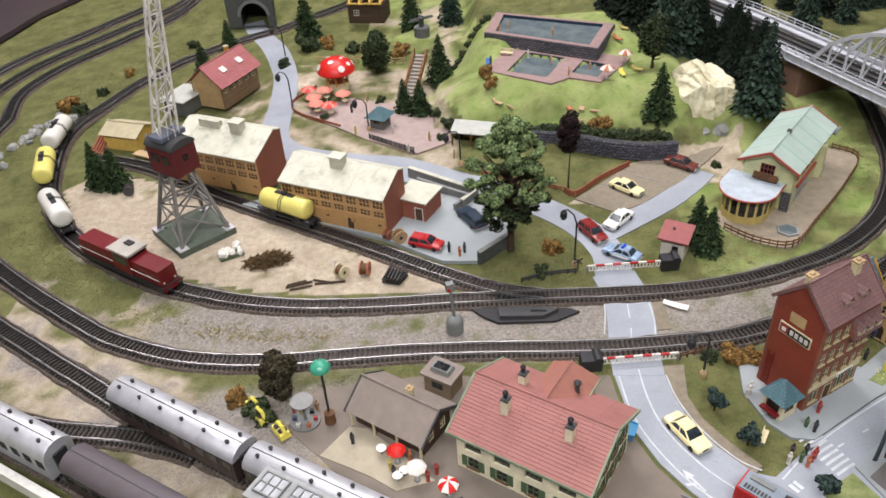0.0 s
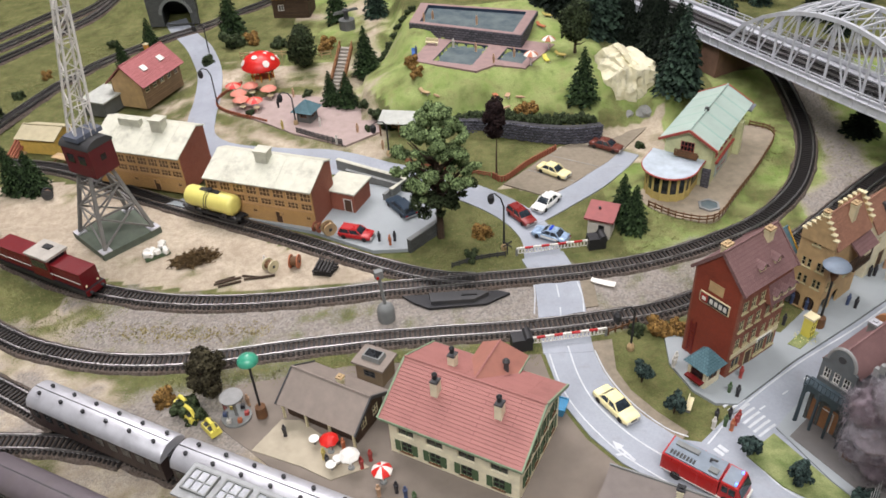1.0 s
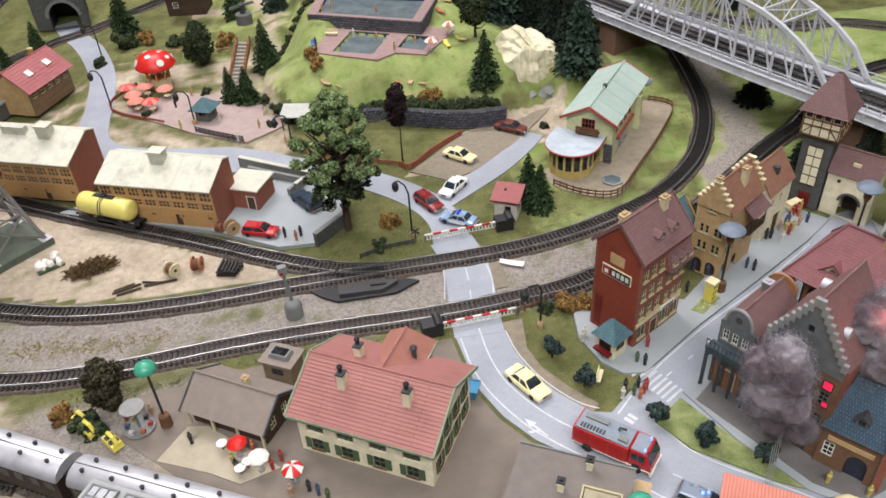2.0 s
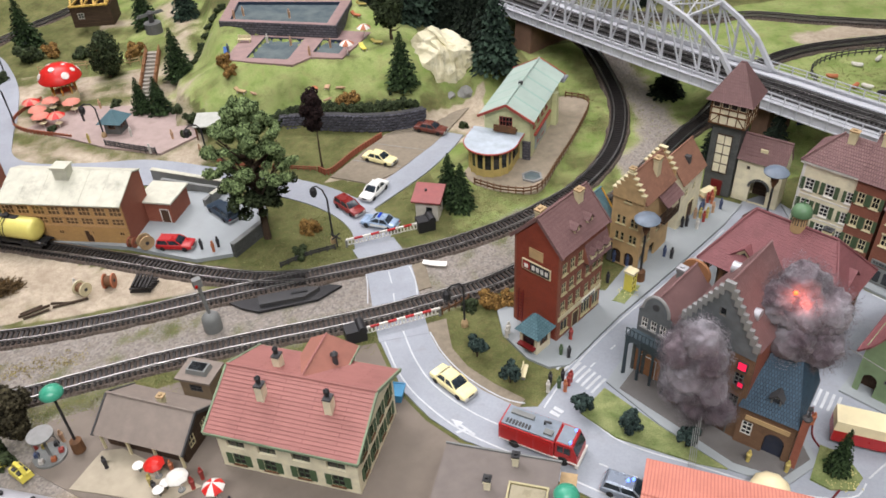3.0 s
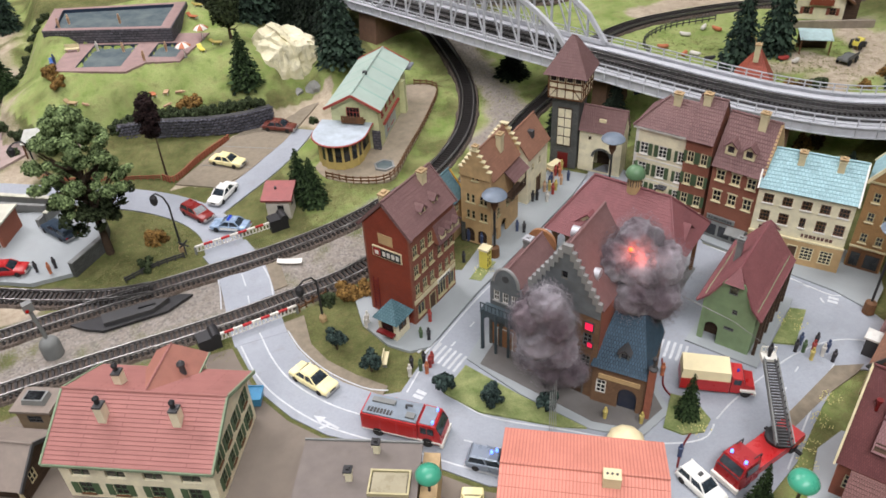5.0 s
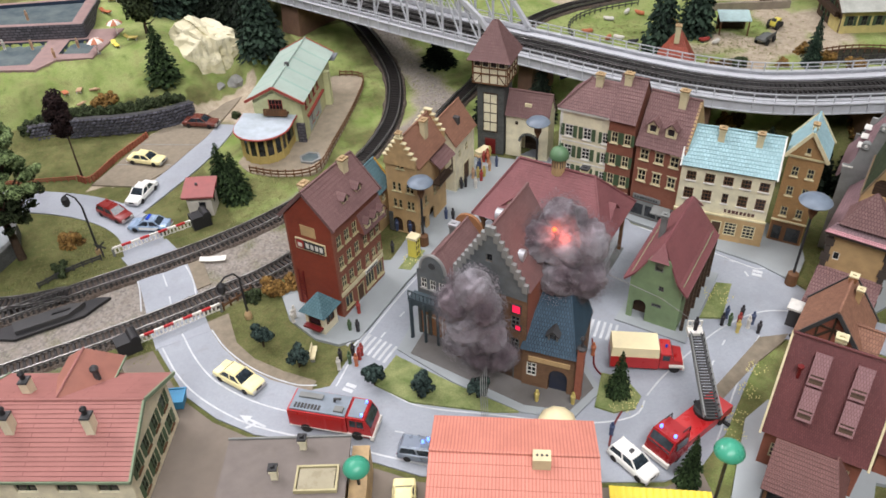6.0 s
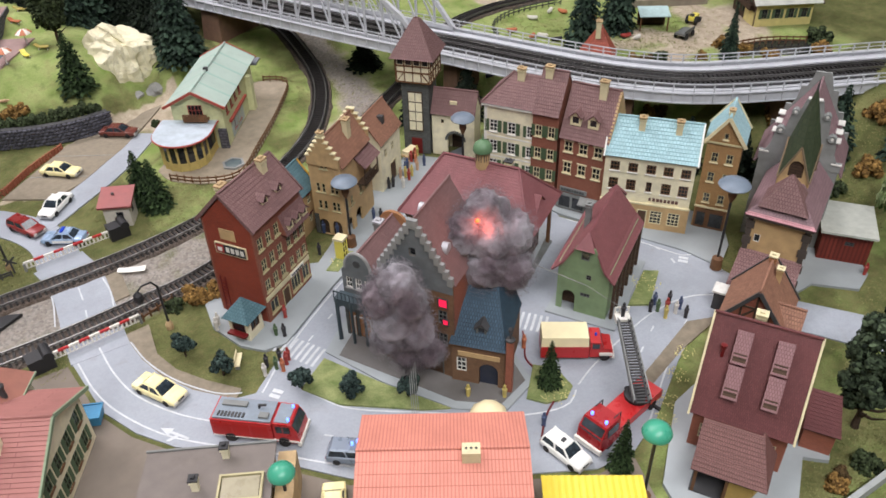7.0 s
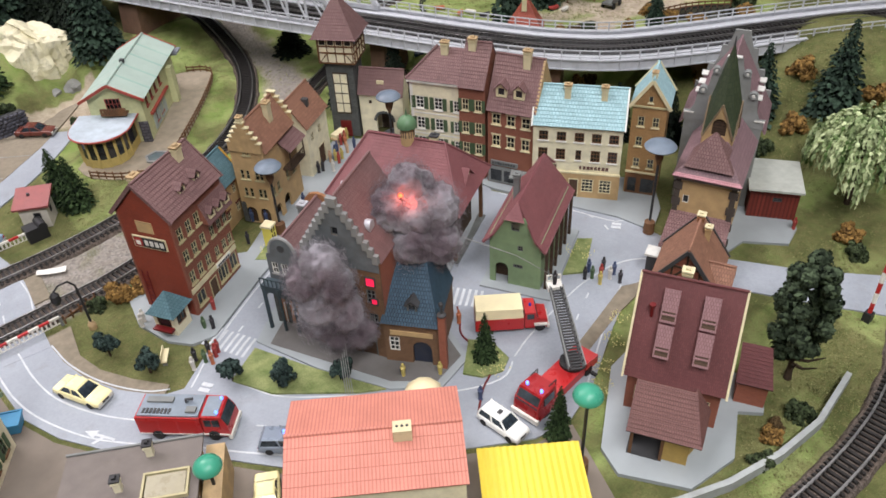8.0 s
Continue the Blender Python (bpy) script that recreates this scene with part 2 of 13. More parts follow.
class Nodes:
    def __init__(self, name):
        self.mat = bpy.data.materials.new(name)
        self.mat.use_nodes = True
        self.tree = self.mat.node_tree
        self.bsdf = self.tree.nodes["Principled BSDF"]

    def add(self, kind, **values):
        n = self.tree.nodes.new(kind)
        for k, v in values.items():
            n.inputs[k.replace("_", " ")].default_value = v
        return n

    def link(self, a, b):
        self.tree.links.new(a, b)

    def coords(self, kind="Object"):
        return self.add("ShaderNodeTexCoord").outputs[kind]

    def noise(self, co, scale, detail=3.0, rough=0.6):
        n = self.add("ShaderNodeTexNoise", Scale=scale, Detail=detail, Roughness=rough)
        self.link(co, n.inputs["Vector"])
        return n.outputs["Fac"]

    def ramp(self, fac, a, b, lo=0.0, hi=1.0):
        n = self.add("ShaderNodeMapRange", From_Min=a, From_Max=b, To_Min=lo, To_Max=hi)
        self.link(fac, n.inputs["Value"])
        return n.outputs["Result"]

    def mix(self, fac, a, b, blend="MIX"):
        n = self.tree.nodes.new("ShaderNodeMix")
        n.data_type, n.blend_type = "RGBA", blend
        for sock, v in ((n.inputs["Factor"], fac), (n.inputs[6], a), (n.inputs[7], b)):
            if isinstance(v, (int, float)):
                sock.default_value = v
            elif isinstance(v, tuple):
                sock.default_value = (*v[:3], 1)
            else:
                self.link(v, sock)
        return n.outputs[2]

    def math(self, op, a, b):
        n = self.tree.nodes.new("ShaderNodeMath")
        n.operation = op
        for sock, v in ((n.inputs[0], a), (n.inputs[1], b)):
            if isinstance(v, (int, float)):
                sock.default_value = v
            else:
                self.link(v, sock)
        return n.outputs[0]

    def bump(self, height, strength, distance=0.0005):
        n = self.add("ShaderNodeBump", Strength=strength, Distance=distance)
        self.link(height, n.inputs["Height"])
        self.link(n.outputs["Normal"], self.bsdf.inputs["Normal"])

    def finish(self, color, rough, metal=0.0, spec=0.5):
        for sock, v in (("Base Color", color), ("Roughness", rough)):
            s = self.bsdf.inputs[sock]
            if isinstance(v, tuple):
                s.default_value = (*v[:3], 1)
            elif isinstance(v, (int, float)):
                s.default_value = v
            else:
                self.link(v, s)
        self.bsdf.inputs["Metallic"].default_value = metal
        self.bsdf.inputs["Specular IOR Level"].default_value = spec
        return self.mat


def scaled(rgb, k):
    return tuple(min(1.0, c * k) for c in rgb)


def paint(name, rgb, rough=0.55, metal=0.0, var=0.14, scale=90.0, fine=900.0, bump=0.15, dirt=(0.10, 0.085, 0.06), dirty=0.25, spec=0.4, rand=0.08):
    """Painted or moulded plastic, card and metal, with grime and grain."""
    g = Nodes(name)
    co = g.coords()
    big = g.noise(co, scale, 4)
    col = g.mix(g.ramp(big, 0.3, 0.7), scaled(rgb, 1 - var), scaled(rgb, 1 + var))
    grime = g.ramp(g.noise(co, scale * 0.45, 5, 0.7), 0.5, 0.75, 0, dirty)
    col = g.mix(grime, col, dirt)
    info = g.add("ShaderNodeObjectInfo").outputs["Random"]
    col = g.mix(1.0, col, g.mix(info, (1 - rand,) * 3, (1, 1, 1)), "MULTIPLY")
    small = g.noise(co, fine, 3)
    g.bump(small, bump)
    return g.finish(col, g.ramp(big, 0.2, 0.8, max(0.05, rough - 0.12), min(1, rough + 0.12)), metal, spec)


ROOF_ROW = {}


def courses(name, rgb, width, height, joint=0.06, joint_rgb=None, rough=0.7, var=0.22, bump=0.5, spec=0.3, dirty=0.3, smooth=0.1, offset=0.5):
    """Tiles, bricks or planks laid in courses, by the surface's own flat coordinates in centimetres."""
    g = Nodes(name)
    ROOF_ROW[name] = height
    uv = g.coords("UV")
    b = g.add("ShaderNodeTexBrick", Scale=1.0, Mortar_Size=joint * height, Mortar_Smooth=smooth, Bias=0.0, Brick_Width=width, Row_Height=height)
    b.offset = offset
    b.inputs["Color1"].default_value = (*scaled(rgb, 1 - var), 1)
    b.inputs["Color2"].default_value = (*scaled(rgb, 1 + var), 1)
    b.inputs["Mortar"].default_value = (*(joint_rgb or scaled(rgb, 0.45)), 1)
    g.link(uv, b.inputs["Vector"])
    co = g.coords()
    col = g.mix(g.ramp(g.noise(co, 60, 5, 0.65), 0.5, 0.78, 0, dirty), b.outputs["Color"], scaled(rgb, 0.35))
    col = g.mix(g.ramp(g.noise(co, 25, 3), 0.35, 0.7, 0, 0.25), col, scaled(rgb, 1.5))
    inv = g.math("SUBTRACT", 1.0, b.outputs["Fac"])
    h = g.math("ADD", g.math("MULTIPLY", inv, 1.0), g.math("MULTIPLY", g.noise(co, 1100, 3), 0.35))
    g.bump(h, bump, 0.0006)
    return g.finish(col, rough, 0.0, spec)


def glossy_pane(name, rgb, rough=0.08):
    g = Nodes(name)
    co = g.coords()
    col = g.mix(g.ramp(g.noise(co, 140, 3), 0.35, 0.7), scaled(rgb, 0.5), scaled(rgb, 1.6))
    return g.finish(col, rough, 0.0, 0.6)


def lit(name, rgb, strength):
    g = Nodes(name)
    g.bsdf.inputs["Emission Color"].default_value = (*rgb, 1)
    g.bsdf.inputs["Emission Strength"].default_value = strength
    return g.finish(rgb, 0.4)


M_WHITE = paint("white_plastic", (0.74, 0.72, 0.66), 0.5, dirty=0.15)
M_CREAM = paint("cream_plastic", srgb(214, 203, 165), 0.55, dirty=0.2)
M_PANE = glossy_pane("dark_window_pane", (0.02, 0.022, 0.024))
M_DOOR = paint("brown_door", srgb(82, 60, 44), 0.6)
M_BLACK = paint("black_plastic", (0.02, 0.02, 0.022), 0.55, dirty=0.1)
M_DARK = paint("dark_grey_plastic", (0.05, 0.05, 0.052), 0.6)
M_GREY = paint("grey_plastic", srgb(122, 124, 122), 0.6)
M_STONEGREY = paint("weathered_grey", srgb(98, 100, 98), 0.75, var=0.25, dirty=0.4)
M_PAVE = paint("pavement_slabs", srgb(150, 156, 158), 0.75, var=0.06, scale=30, dirty=0.12, bump=0.08)
M_STEEL = paint("rail_steel", (0.36, 0.35, 0.34), 0.38, 0.95, dirty=0.15, dirt=(0.10, 0.06, 0.04))
M_SLEEPER = paint("sleeper_plastic", (0.022, 0.019, 0.018), 0.6, var=0.3, dirt=(0.10, 0.085, 0.07), dirty=0.14, rand=0.3)
M_SILVER = paint("silver_paint", (0.56, 0.56, 0.59), 0.45, 0.45, var=0.08, dirty=0.3, dirt=(0.2, 0.19, 0.18))
M_RED = paint("fire_red_paint", srgb(176, 38, 40), 0.32, var=0.06, dirty=0.06, spec=0.5)
M_DKRED = paint("maroon_paint", srgb(104, 24, 26), 0.42, var=0.1, dirty=0.25)
M_YELLOW = paint("yellow_paint", srgb(220, 206, 92), 0.4, var=0.06, dirty=0.12)
M_BLUE = paint("blue_paint", srgb(44, 92, 160), 0.45)
M_BRASS = paint("ochre_plastic", srgb(196, 150, 60), 0.5)
M_GREENPAINT = paint("green_paint", srgb(70, 88, 62), 0.5)
M_LINE = paint("road_marking", (0.53, 0.55, 0.57), 0.7, var=0.12, dirty=0.6, dirt=(0.33, 0.34, 0.36))
M_WOOD = paint("brown_wood", srgb(104, 72, 46), 0.75, var=0.3)
M_PALEWOOD = paint("pale_wood", srgb(176, 150, 112), 0.75, var=0.25)
M_TYRE = paint("tyre_rubber", (0.016, 0.016, 0.017), 0.8, dirty=0.2)
M_HUB = paint("wheel_hub", (0.55, 0.55, 0.56), 0.35, 0.6)
M_GLASSCAR = glossy_pane("car_glass", (0.03, 0.04, 0.05), 0.05)


def asphalt():
    g = Nodes("road_surface")
    co = g.coords()
    base = srgb(150, 155, 163)
    col = g.mix(g.ramp(g.noise(co, 14, 5, 0.6), 0.3, 0.7), scaled(base, 0.86), scaled(base, 1.1))
    col = g.mix(g.ramp(g.noise(co, 420, 4, 0.75), 0.42, 0.62, 0, 0.22), col, scaled(base, 0.62))
    col = g.mix(g.ramp(g.noise(co, 45, 6, 0.7), 0.56, 0.72, 0, 0.3), col, srgb(120, 116, 108))
    g.bump(g.noise(co, 1500, 3), 0.2, 0.0004)
    return g.finish(col, 0.62, 0.0, 0.35)


M_ROAD = asphalt()


def scatter_ground():
    """Layout ground: turf, sand and ballast, blended by the masks that the sheet carries."""
    g = Nodes("layout_ground")
    co = g.coords()
    mask = g.tree.nodes.new("ShaderNodeVertexColor")
    mask.layer_name = "kind"
    sep = g.tree.nodes.new("ShaderNodeSeparateColor")
    g.link(mask.outputs["Color"], sep.inputs["Color"])
    tuft = g.noise(co, 620, 4, 0.75)
    patch = g.noise(co, 24, 5, 0.62)
    mid = g.noise(co, 110, 4, 0.7)
    turf = g.mix(g.ramp(patch, 0.35, 0.66), srgb(84, 93, 52), srgb(126, 127, 82))
    turf = g.mix(g.ramp(mid, 0.46, 0.68, 0, 0.5), turf, srgb(130, 117, 82))
    turf = g.mix(g.ramp(g.noise(co, 38, 5, 0.7), 0.5, 0.66, 0, 0.6), turf, srgb(76, 78, 46))
    turf = g.mix(g.ramp(tuft, 0.4, 0.62, 0, 0.55), turf, srgb(74, 74, 44))
    lush = g.mix(g.ramp(patch, 0.35, 0.66), srgb(126, 146, 78), srgb(172, 181, 120))
    lush = g.mix(g.ramp(tuft, 0.4, 0.66, 0, 0.5), lush, srgb(104, 118, 66))
    lush = g.mix(g.ramp(g.noise(co, 48, 5, 0.7), 0.5, 0.66, 0, 0.55), lush, srgb(126, 122, 78))
    lush = g.mix(g.ramp(g.noise(co, 75, 5, 0.7), 0.54, 0.7, 0, 0.5), lush, srgb(84, 98, 54))
    sand = g.mix(g.ramp(patch, 0.3, 0.7), srgb(172, 158, 138), srgb(206, 193, 172))
    sand = g.mix(g.ramp(mid, 0.42, 0.66, 0, 0.55), sand, srgb(148, 134, 116))
    sand = g.mix(g.ramp(tuft, 0.44, 0.68, 0, 0.5), sand, srgb(128, 112, 94))
    stone = g.add("ShaderNodeTexVoronoi", Scale=430.0)
    g.link(co, stone.inputs["Vector"])
    grey = g.mix(stone.outputs["Color"], srgb(112, 107, 102), srgb(164, 157, 149))
    grey = g.mix(g.ramp(mid, 0.4, 0.7, 0, 0.5), grey, srgb(150, 138, 126))
    edge = g.math("MULTIPLY", g.math("SUBTRACT", tuft, 0.5), 0.9)

    def soft(ch):
        return g.ramp(g.math("ADD", sep.outputs[ch], edge), 0.35, 0.65)
    col = g.mix(soft("Green"), turf, lush)
    col = g.mix(soft("Red"), col, sand)
    col = g.mix(soft("Blue"), col, grey)
    h = g.math("ADD", g.math("MULTIPLY", tuft, 1.0), g.math("MULTIPLY", mid, 0.6))
    g.bump(h, 0.8, 0.002)
    return g.finish(col, 0.9, 0.0, 0.15)


M_GROUND = scatter_ground()


def leafy(name, dark, light, rough=0.75):
    g = Nodes(name)
    info = g.add("ShaderNodeNewGeometry").outputs["Random Per Island"]
    co = g.coords()
    col = g.mix(info, dark, light)
    col = g.mix(g.ramp(g.noise(co, 70, 3), 0.35, 0.7, 0, 0.5), col, scaled(dark, 0.8))
    g.bump(g.noise(co, 1800, 2), 0.3, 0.0005)
    return g.finish(col, rough, 0.0, 0.1)


M_FIR = leafy("fir_needles", srgb(13, 22, 14), srgb(70, 90, 56))
M_FIR2 = leafy("fir_needles_bluish", srgb(12, 20, 18), srgb(72, 92, 76))
M_LEAF = leafy("green_leaves", srgb(28, 42, 24), srgb(158, 180, 122))
M_LEAFBROWN = leafy("brown_grey_twigs", srgb(26, 24, 18), srgb(90, 84, 64))
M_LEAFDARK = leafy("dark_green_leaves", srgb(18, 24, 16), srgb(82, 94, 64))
M_WILLOW = leafy("willow_leaves", srgb(82, 108, 58), srgb(226, 236, 186))
M_BROWNBUSH = leafy("brown_foliage", srgb(66, 48, 26), srgb(168, 132, 76))
M_EARTHY = leafy("brown_scrub", srgb(54, 42, 28), srgb(112, 92, 62))
M_BLUEBUSH = leafy("blue_green_bush", srgb(12, 19, 19), srgb(76, 94, 88))
M_PURPLE = leafy("dark_purple_leaves", srgb(24, 18, 20), srgb(56, 42, 40))
M_DUSKLEAF = leafy("dusky_green_leaves", srgb(16, 23, 17), srgb(86, 100, 76))
M_BARK = paint("bark", srgb(66, 52, 40), 0.9, var=0.35, scale=300)

R_PINK = courses("faded_red_tiles", srgb(152, 103, 97), 6.0, 0.5, 0.1, srgb(130, 84, 80), 0.6, 0.05, 0.35)
R_MAROON = courses("maroon_tiles", srgb(121, 94, 92), 0.26, 0.4, 0.1, srgb(96, 68, 68), 0.6, 0.14, 0.5)
R_RUST = courses("rust_tiles", srgb(142, 104, 85), 0.24, 0.36, 0.1, srgb(114, 80, 66), 0.65, 0.18, 0.5)
R_TOWN = courses("carmine_tiles", srgb(128, 82, 84), 0.22, 0.34, 0.08, srgb(112, 68, 71), 0.5, 0.1, 0.4)
R_ORANGE = courses("orange_roof_tiles", srgb(198, 130, 114), 0.26, 1.0, 0.045, srgb(176, 110, 96), 0.5, 0.04, 0.6, dirty=0.12, offset=0.0)
R_BLUE = courses("pale_blue_shingles", srgb(152, 184, 190), 0.34, 0.4, 0.09, srgb(130, 165, 171), 0.6, 0.12, 0.6, dirty=0.15)
R_SLATE = courses("blue_slates", srgb(56, 78, 94), 0.24, 0.34, 0.12, srgb(34, 50, 64), 0.6, 0.2, 0.6)
R_MINT = courses("pale_green_sheet_roof", srgb(160, 176, 166), 3.2, 60, 0.004, srgb(140, 166, 154), 0.6, 0.05, 0.5, dirty=0.15, offset=0)
R_FLATGREY = paint("grey_roofing_felt", srgb(114, 106, 101), 0.85, var=0.1, dirty=0.3)
R_PALE = paint("pale_roof_sheet", srgb(198, 197, 180), 0.65, var=0.1, dirty=0.5)
M_STRAW = paint("dull_straw_plastic", srgb(176, 166, 128), 0.5, dirty=0.2)
R_TERRA = paint("smooth_terracotta_roof", srgb(158, 106, 92), 0.65, var=0.1, dirty=0.15)
M_STRAWWALL = paint("weathered_tan_boards", srgb(126, 108, 86), 0.8, var=0.2, dirty=0.35)
R_FELT = paint("brown_grey_roof_felt", srgb(132, 121, 112), 0.85, var=0.12, dirty=0.2)
R_TEAL = courses("teal_shingles", srgb(86, 114, 122), 0.3, 0.36, 0.1, srgb(54, 86, 92), 0.6, 0.15, 0.5)
R_CHURCH = courses("copper_green_spire", srgb(58, 66, 48), 0.4, 0.6, 0.05, srgb(40, 52, 38), 0.55, 0.15, 0.4)

W_NOCH = courses("red_brick_wall", srgb(136, 62, 44), 0.3, 0.11, 0.12, srgb(110, 52, 42), 0.7, 0.1, 0.3)
W_BRICK = courses("orange_brick", srgb(156, 112, 78), 0.3, 0.11, 0.14, srgb(142, 96, 66), 0.7, 0.12, 0.3)
W_OCHREBRICK = courses("ochre_brick", srgb(152, 120, 80), 0.3, 0.11, 0.12, srgb(132, 100, 68), 0.7, 0.1, 0.25)
W_REDBRICK = courses("warm_red_brick", srgb(144, 88, 70), 0.3, 0.11, 0.14, srgb(134, 80, 64), 0.7, 0.12, 0.3)
W_OCHRE = paint("ochre_render", srgb(186, 156, 112), 0.7, dirty=0.3)
W_CREAM = paint("cream_render", srgb(226, 218, 188), 0.7, dirty=0.2)
W_PALE = paint("pale_green_render", srgb(202, 204, 158), 0.7, dirty=0.15)
W_GREY = paint("grey_stone_render", srgb(100, 104, 106), 0.75, var=0.2, dirty=0.35)
W_DKGREY = courses("dark_grey_ashlar", srgb(84, 86, 84), 0.55, 0.26, 0.08, srgb(56, 56, 54), 0.8, 0.18, 0.5)
W_GREEN = paint("sage_green_render", srgb(126, 148, 110), 0.7, dirty=0.2)
W_BROWNRED = courses("red_brown_render", srgb(132, 86, 69), 0.3, 0.12, 0.1, srgb(120, 64, 52), 0.7, 0.1, 0.25)
W_DARKWOOD = courses("dark_timber", srgb(74, 58, 46), 3.0, 0.3, 0.1, srgb(40, 32, 26), 0.8, 0.2, 0.4)
W_RUBBLE = courses("rubble_stone", srgb(92, 90, 96), 0.8, 0.42, 0.14, srgb(48, 48, 52), 0.85, 0.35, 0.8)

# ---- ground sheet ----
VIADUCT_X = [(30, 126), (45, 116), (47, 111), (52, 102), (57, 92.5), (64, 86), (74, 80.6), (85, 76.0), (92, 72.5), (101, 70), (112, 74), (400, 74)]


def wall_y(x):
    return lerp_table(x, [(-60, 112), (14, 116), (21, 115.6), (28, 112.6), (36, 111.4), (48, 114), (300, 118)])


POOL_PITS = [[(15.7, 135.9), (22.2, 132.5), (18.5, 124.6), (12.0, 127.8)], [(24.9, 131.3), (29.1, 129.0), (26.5, 123.9), (22.4, 126.3)]]


DECK_EDGE = [(12.6, 138.0), (8.8, 128.4), (18.9, 122.4), (22.0, 124.4), (26.7, 122.2), (33.0, 131.2)]


def height(x, y):
    """Ground level in centimetres."""
    h = 0.0
    h = max(h, 1.6 * ss(y, 108.5, 112.5) * ss(x, -36, -28) * (1 - ss(x, 9, 12)))
    foot = wall_y(x)
    step = 2.4 * ss(y, foot - 0.2, foot + 0.2) * ss(x, 9, 20) * (1 - ss(x, 34, 42))
    rise = 7.9 * ss(y, foot, foot + 11) * ss(x, -1, 10) * (1 - 0.7 * ss(x, 36, 52))
    h = max(h, min(8.0, rise + step * (1 - ss(y, foot, foot + 11))))
    h += 1.6 * ss(y, 134, 140) * ss(x, 4, 9) * (1 - ss(x, 34, 40))
    h = max(h, 5.0 * ss(y, 140, 150) * ss(x, -16, 4) * (1 - ss(x, 48, 62)))
    e = x - lerp_table(y, VIADUCT_X)
    h = max(h, 4.0 * ss(e, 7, 15) * (1 - ss(y, 112, 130) * (1 - ss(x, 88, 100))))
    h = max(h, 0.8 * (1 - ss(near_poly(x, y, [(42.4, 92.6), (50, 100), (57.6, 107)]), 5.2, 8)))
    h = max(h, 5.2 * (1 - ss(math.hypot(x - 49.0, y - 120.5), 1, 7.5)))
    d = math.hypot(x - 121, (y - 44) * 1.2)
    h = max(h, 9.2 * (1 - ss(d, 5, 24)))
    h = max(h, 12.0 * ss(y, 160, 230) * ss(x, -10, 40))
    h = max(h, 7.0 * ss(x, 132, 200))
    h = max(h, 5.0 * ss(y, 176, 200) * (1 - ss(x, -30, 0)) * ss(x, -66, -54))
    d = math.hypot((x + 68) / 1.0, (y - 126) / 2.2)
    h += 1.2 * (1 - ss(d, 2, 9))
    if 11 < x < 30 and 123 < y < 137 and any(inside(x, y, [(0.16 * sum(p[0] for p in q) / 4 + 0.84 * px, 0.16 * sum(p[1] for p in q) / 4 + 0.84 * py) for px, py in q]) for q in POOL_PITS):
        return 6.2
    if 0 < x < 42 and wall_y(x) + 1.5 < y < 142:
        h = max(h, 7.9 - (0.5 + 0.9 * (1 - ss(y, 117, 121))) * near_poly(x, y, DECK_EDGE))
    if inside(x, y, [(12.6, 138.0), (8.8, 128.4), (18.9, 122.4), (22.0, 124.4), (26.7, 122.2), (33.0, 131.2), (28.0, 134.0)]):
        return 7.95
    if h > 0.4:
        h += 0.35 * noise.noise((x * 0.12, y * 0.12, 3)) * ss(h, 0.4, 3)
    return h


def near_poly(x, y, pts):
    """Distance from a polyline."""
    best = 1e9
    for (ax, ay), (bx, by) in zip(pts, pts[1:]):
        dx, dy = bx - ax, by - ay
        t = max(0.0, min(1.0, ((x - ax) * dx + (y - ay) * dy) / (dx * dx + dy * dy + 1e-9)))
        best = min(best, math.hypot(x - ax - t * dx, y - ay - t * dy))
    return best


def inside(x, y, pts):
    c = False
    for (ax, ay), (bx, by) in zip(pts, pts[1:] + pts[:1]):
        if (ay > y) != (by > y) and x < (bx - ax) * (y - ay) / (by - ay) + ax:
            c = not c
    return c


# centre lines of the tracks
T_FRONT = [(-78, 133), (-77, 118), (-70, 101), (-62, 92), (-56.6, 87.4), (-50.6, 82.8), (-45.2, 79), (-40.3, 75.7), (-35.9, 73.1), (-28.3, 70.3), (-21.5, 69.2), (-15.2, 69.1), (-8.9, 69.6), (-2.7, 70.1), (3.6, 70.3), (9.9, 70.3),
           (16.1, 70.2), (22.4, 70.3), (28.6, 70.8), (34.9, 71.6), (42, 74.2), (50, 78.6), (60, 86.2), (68.1, 92.5), (72.9, 96), (76.7, 98.2), (84, 102.4), (91, 105.5), (98, 107.4), (106, 107.5), (120, 104.7), (140, 98)]
T_LOOP = [(-19, 187), (-27, 178), (-35.2, 173.3), (-42, 168.6), (-51.5, 158.8), (-56.5, 150.5), (-59.7, 142.6), (-62.1, 133.5), (-63.1, 125.8), (-62.2, 117.8), (-58.6, 107.2), (-53.2, 98.6), (-47.1, 92.3), (-38.7, 86.4), (-32.4, 83.1),
          (-24.3, 80.2), (-17, 78.8), (-10.1, 78.4), (-3.3, 78.5), (3.5, 78.9), (10.2, 79.1), (17, 79.3), (23.7, 79.4), (30.3, 79.8), (37.3, 81.0), (44, 83.2), (52, 87.1), (58.9, 93.1), (63.6, 99.8), (67.4, 107.9), (69.4, 116.4), (69.6, 126.7),
          (68.9, 135.6), (66, 147), (60, 160)]
T_SIDING = [(14.5, 79.4), (11, 80.1), (7.6, 81.4), (3.4, 83.6), (-0.2, 85.7), (-4, 88.1), (-7.9, 90.5), (-12, 93), (-16.3, 95.5), (-30.3, 103.8), (-41.4, 111.4), (-46.7, 114.4), (-51.5, 116.2), (-56, 117.2)]
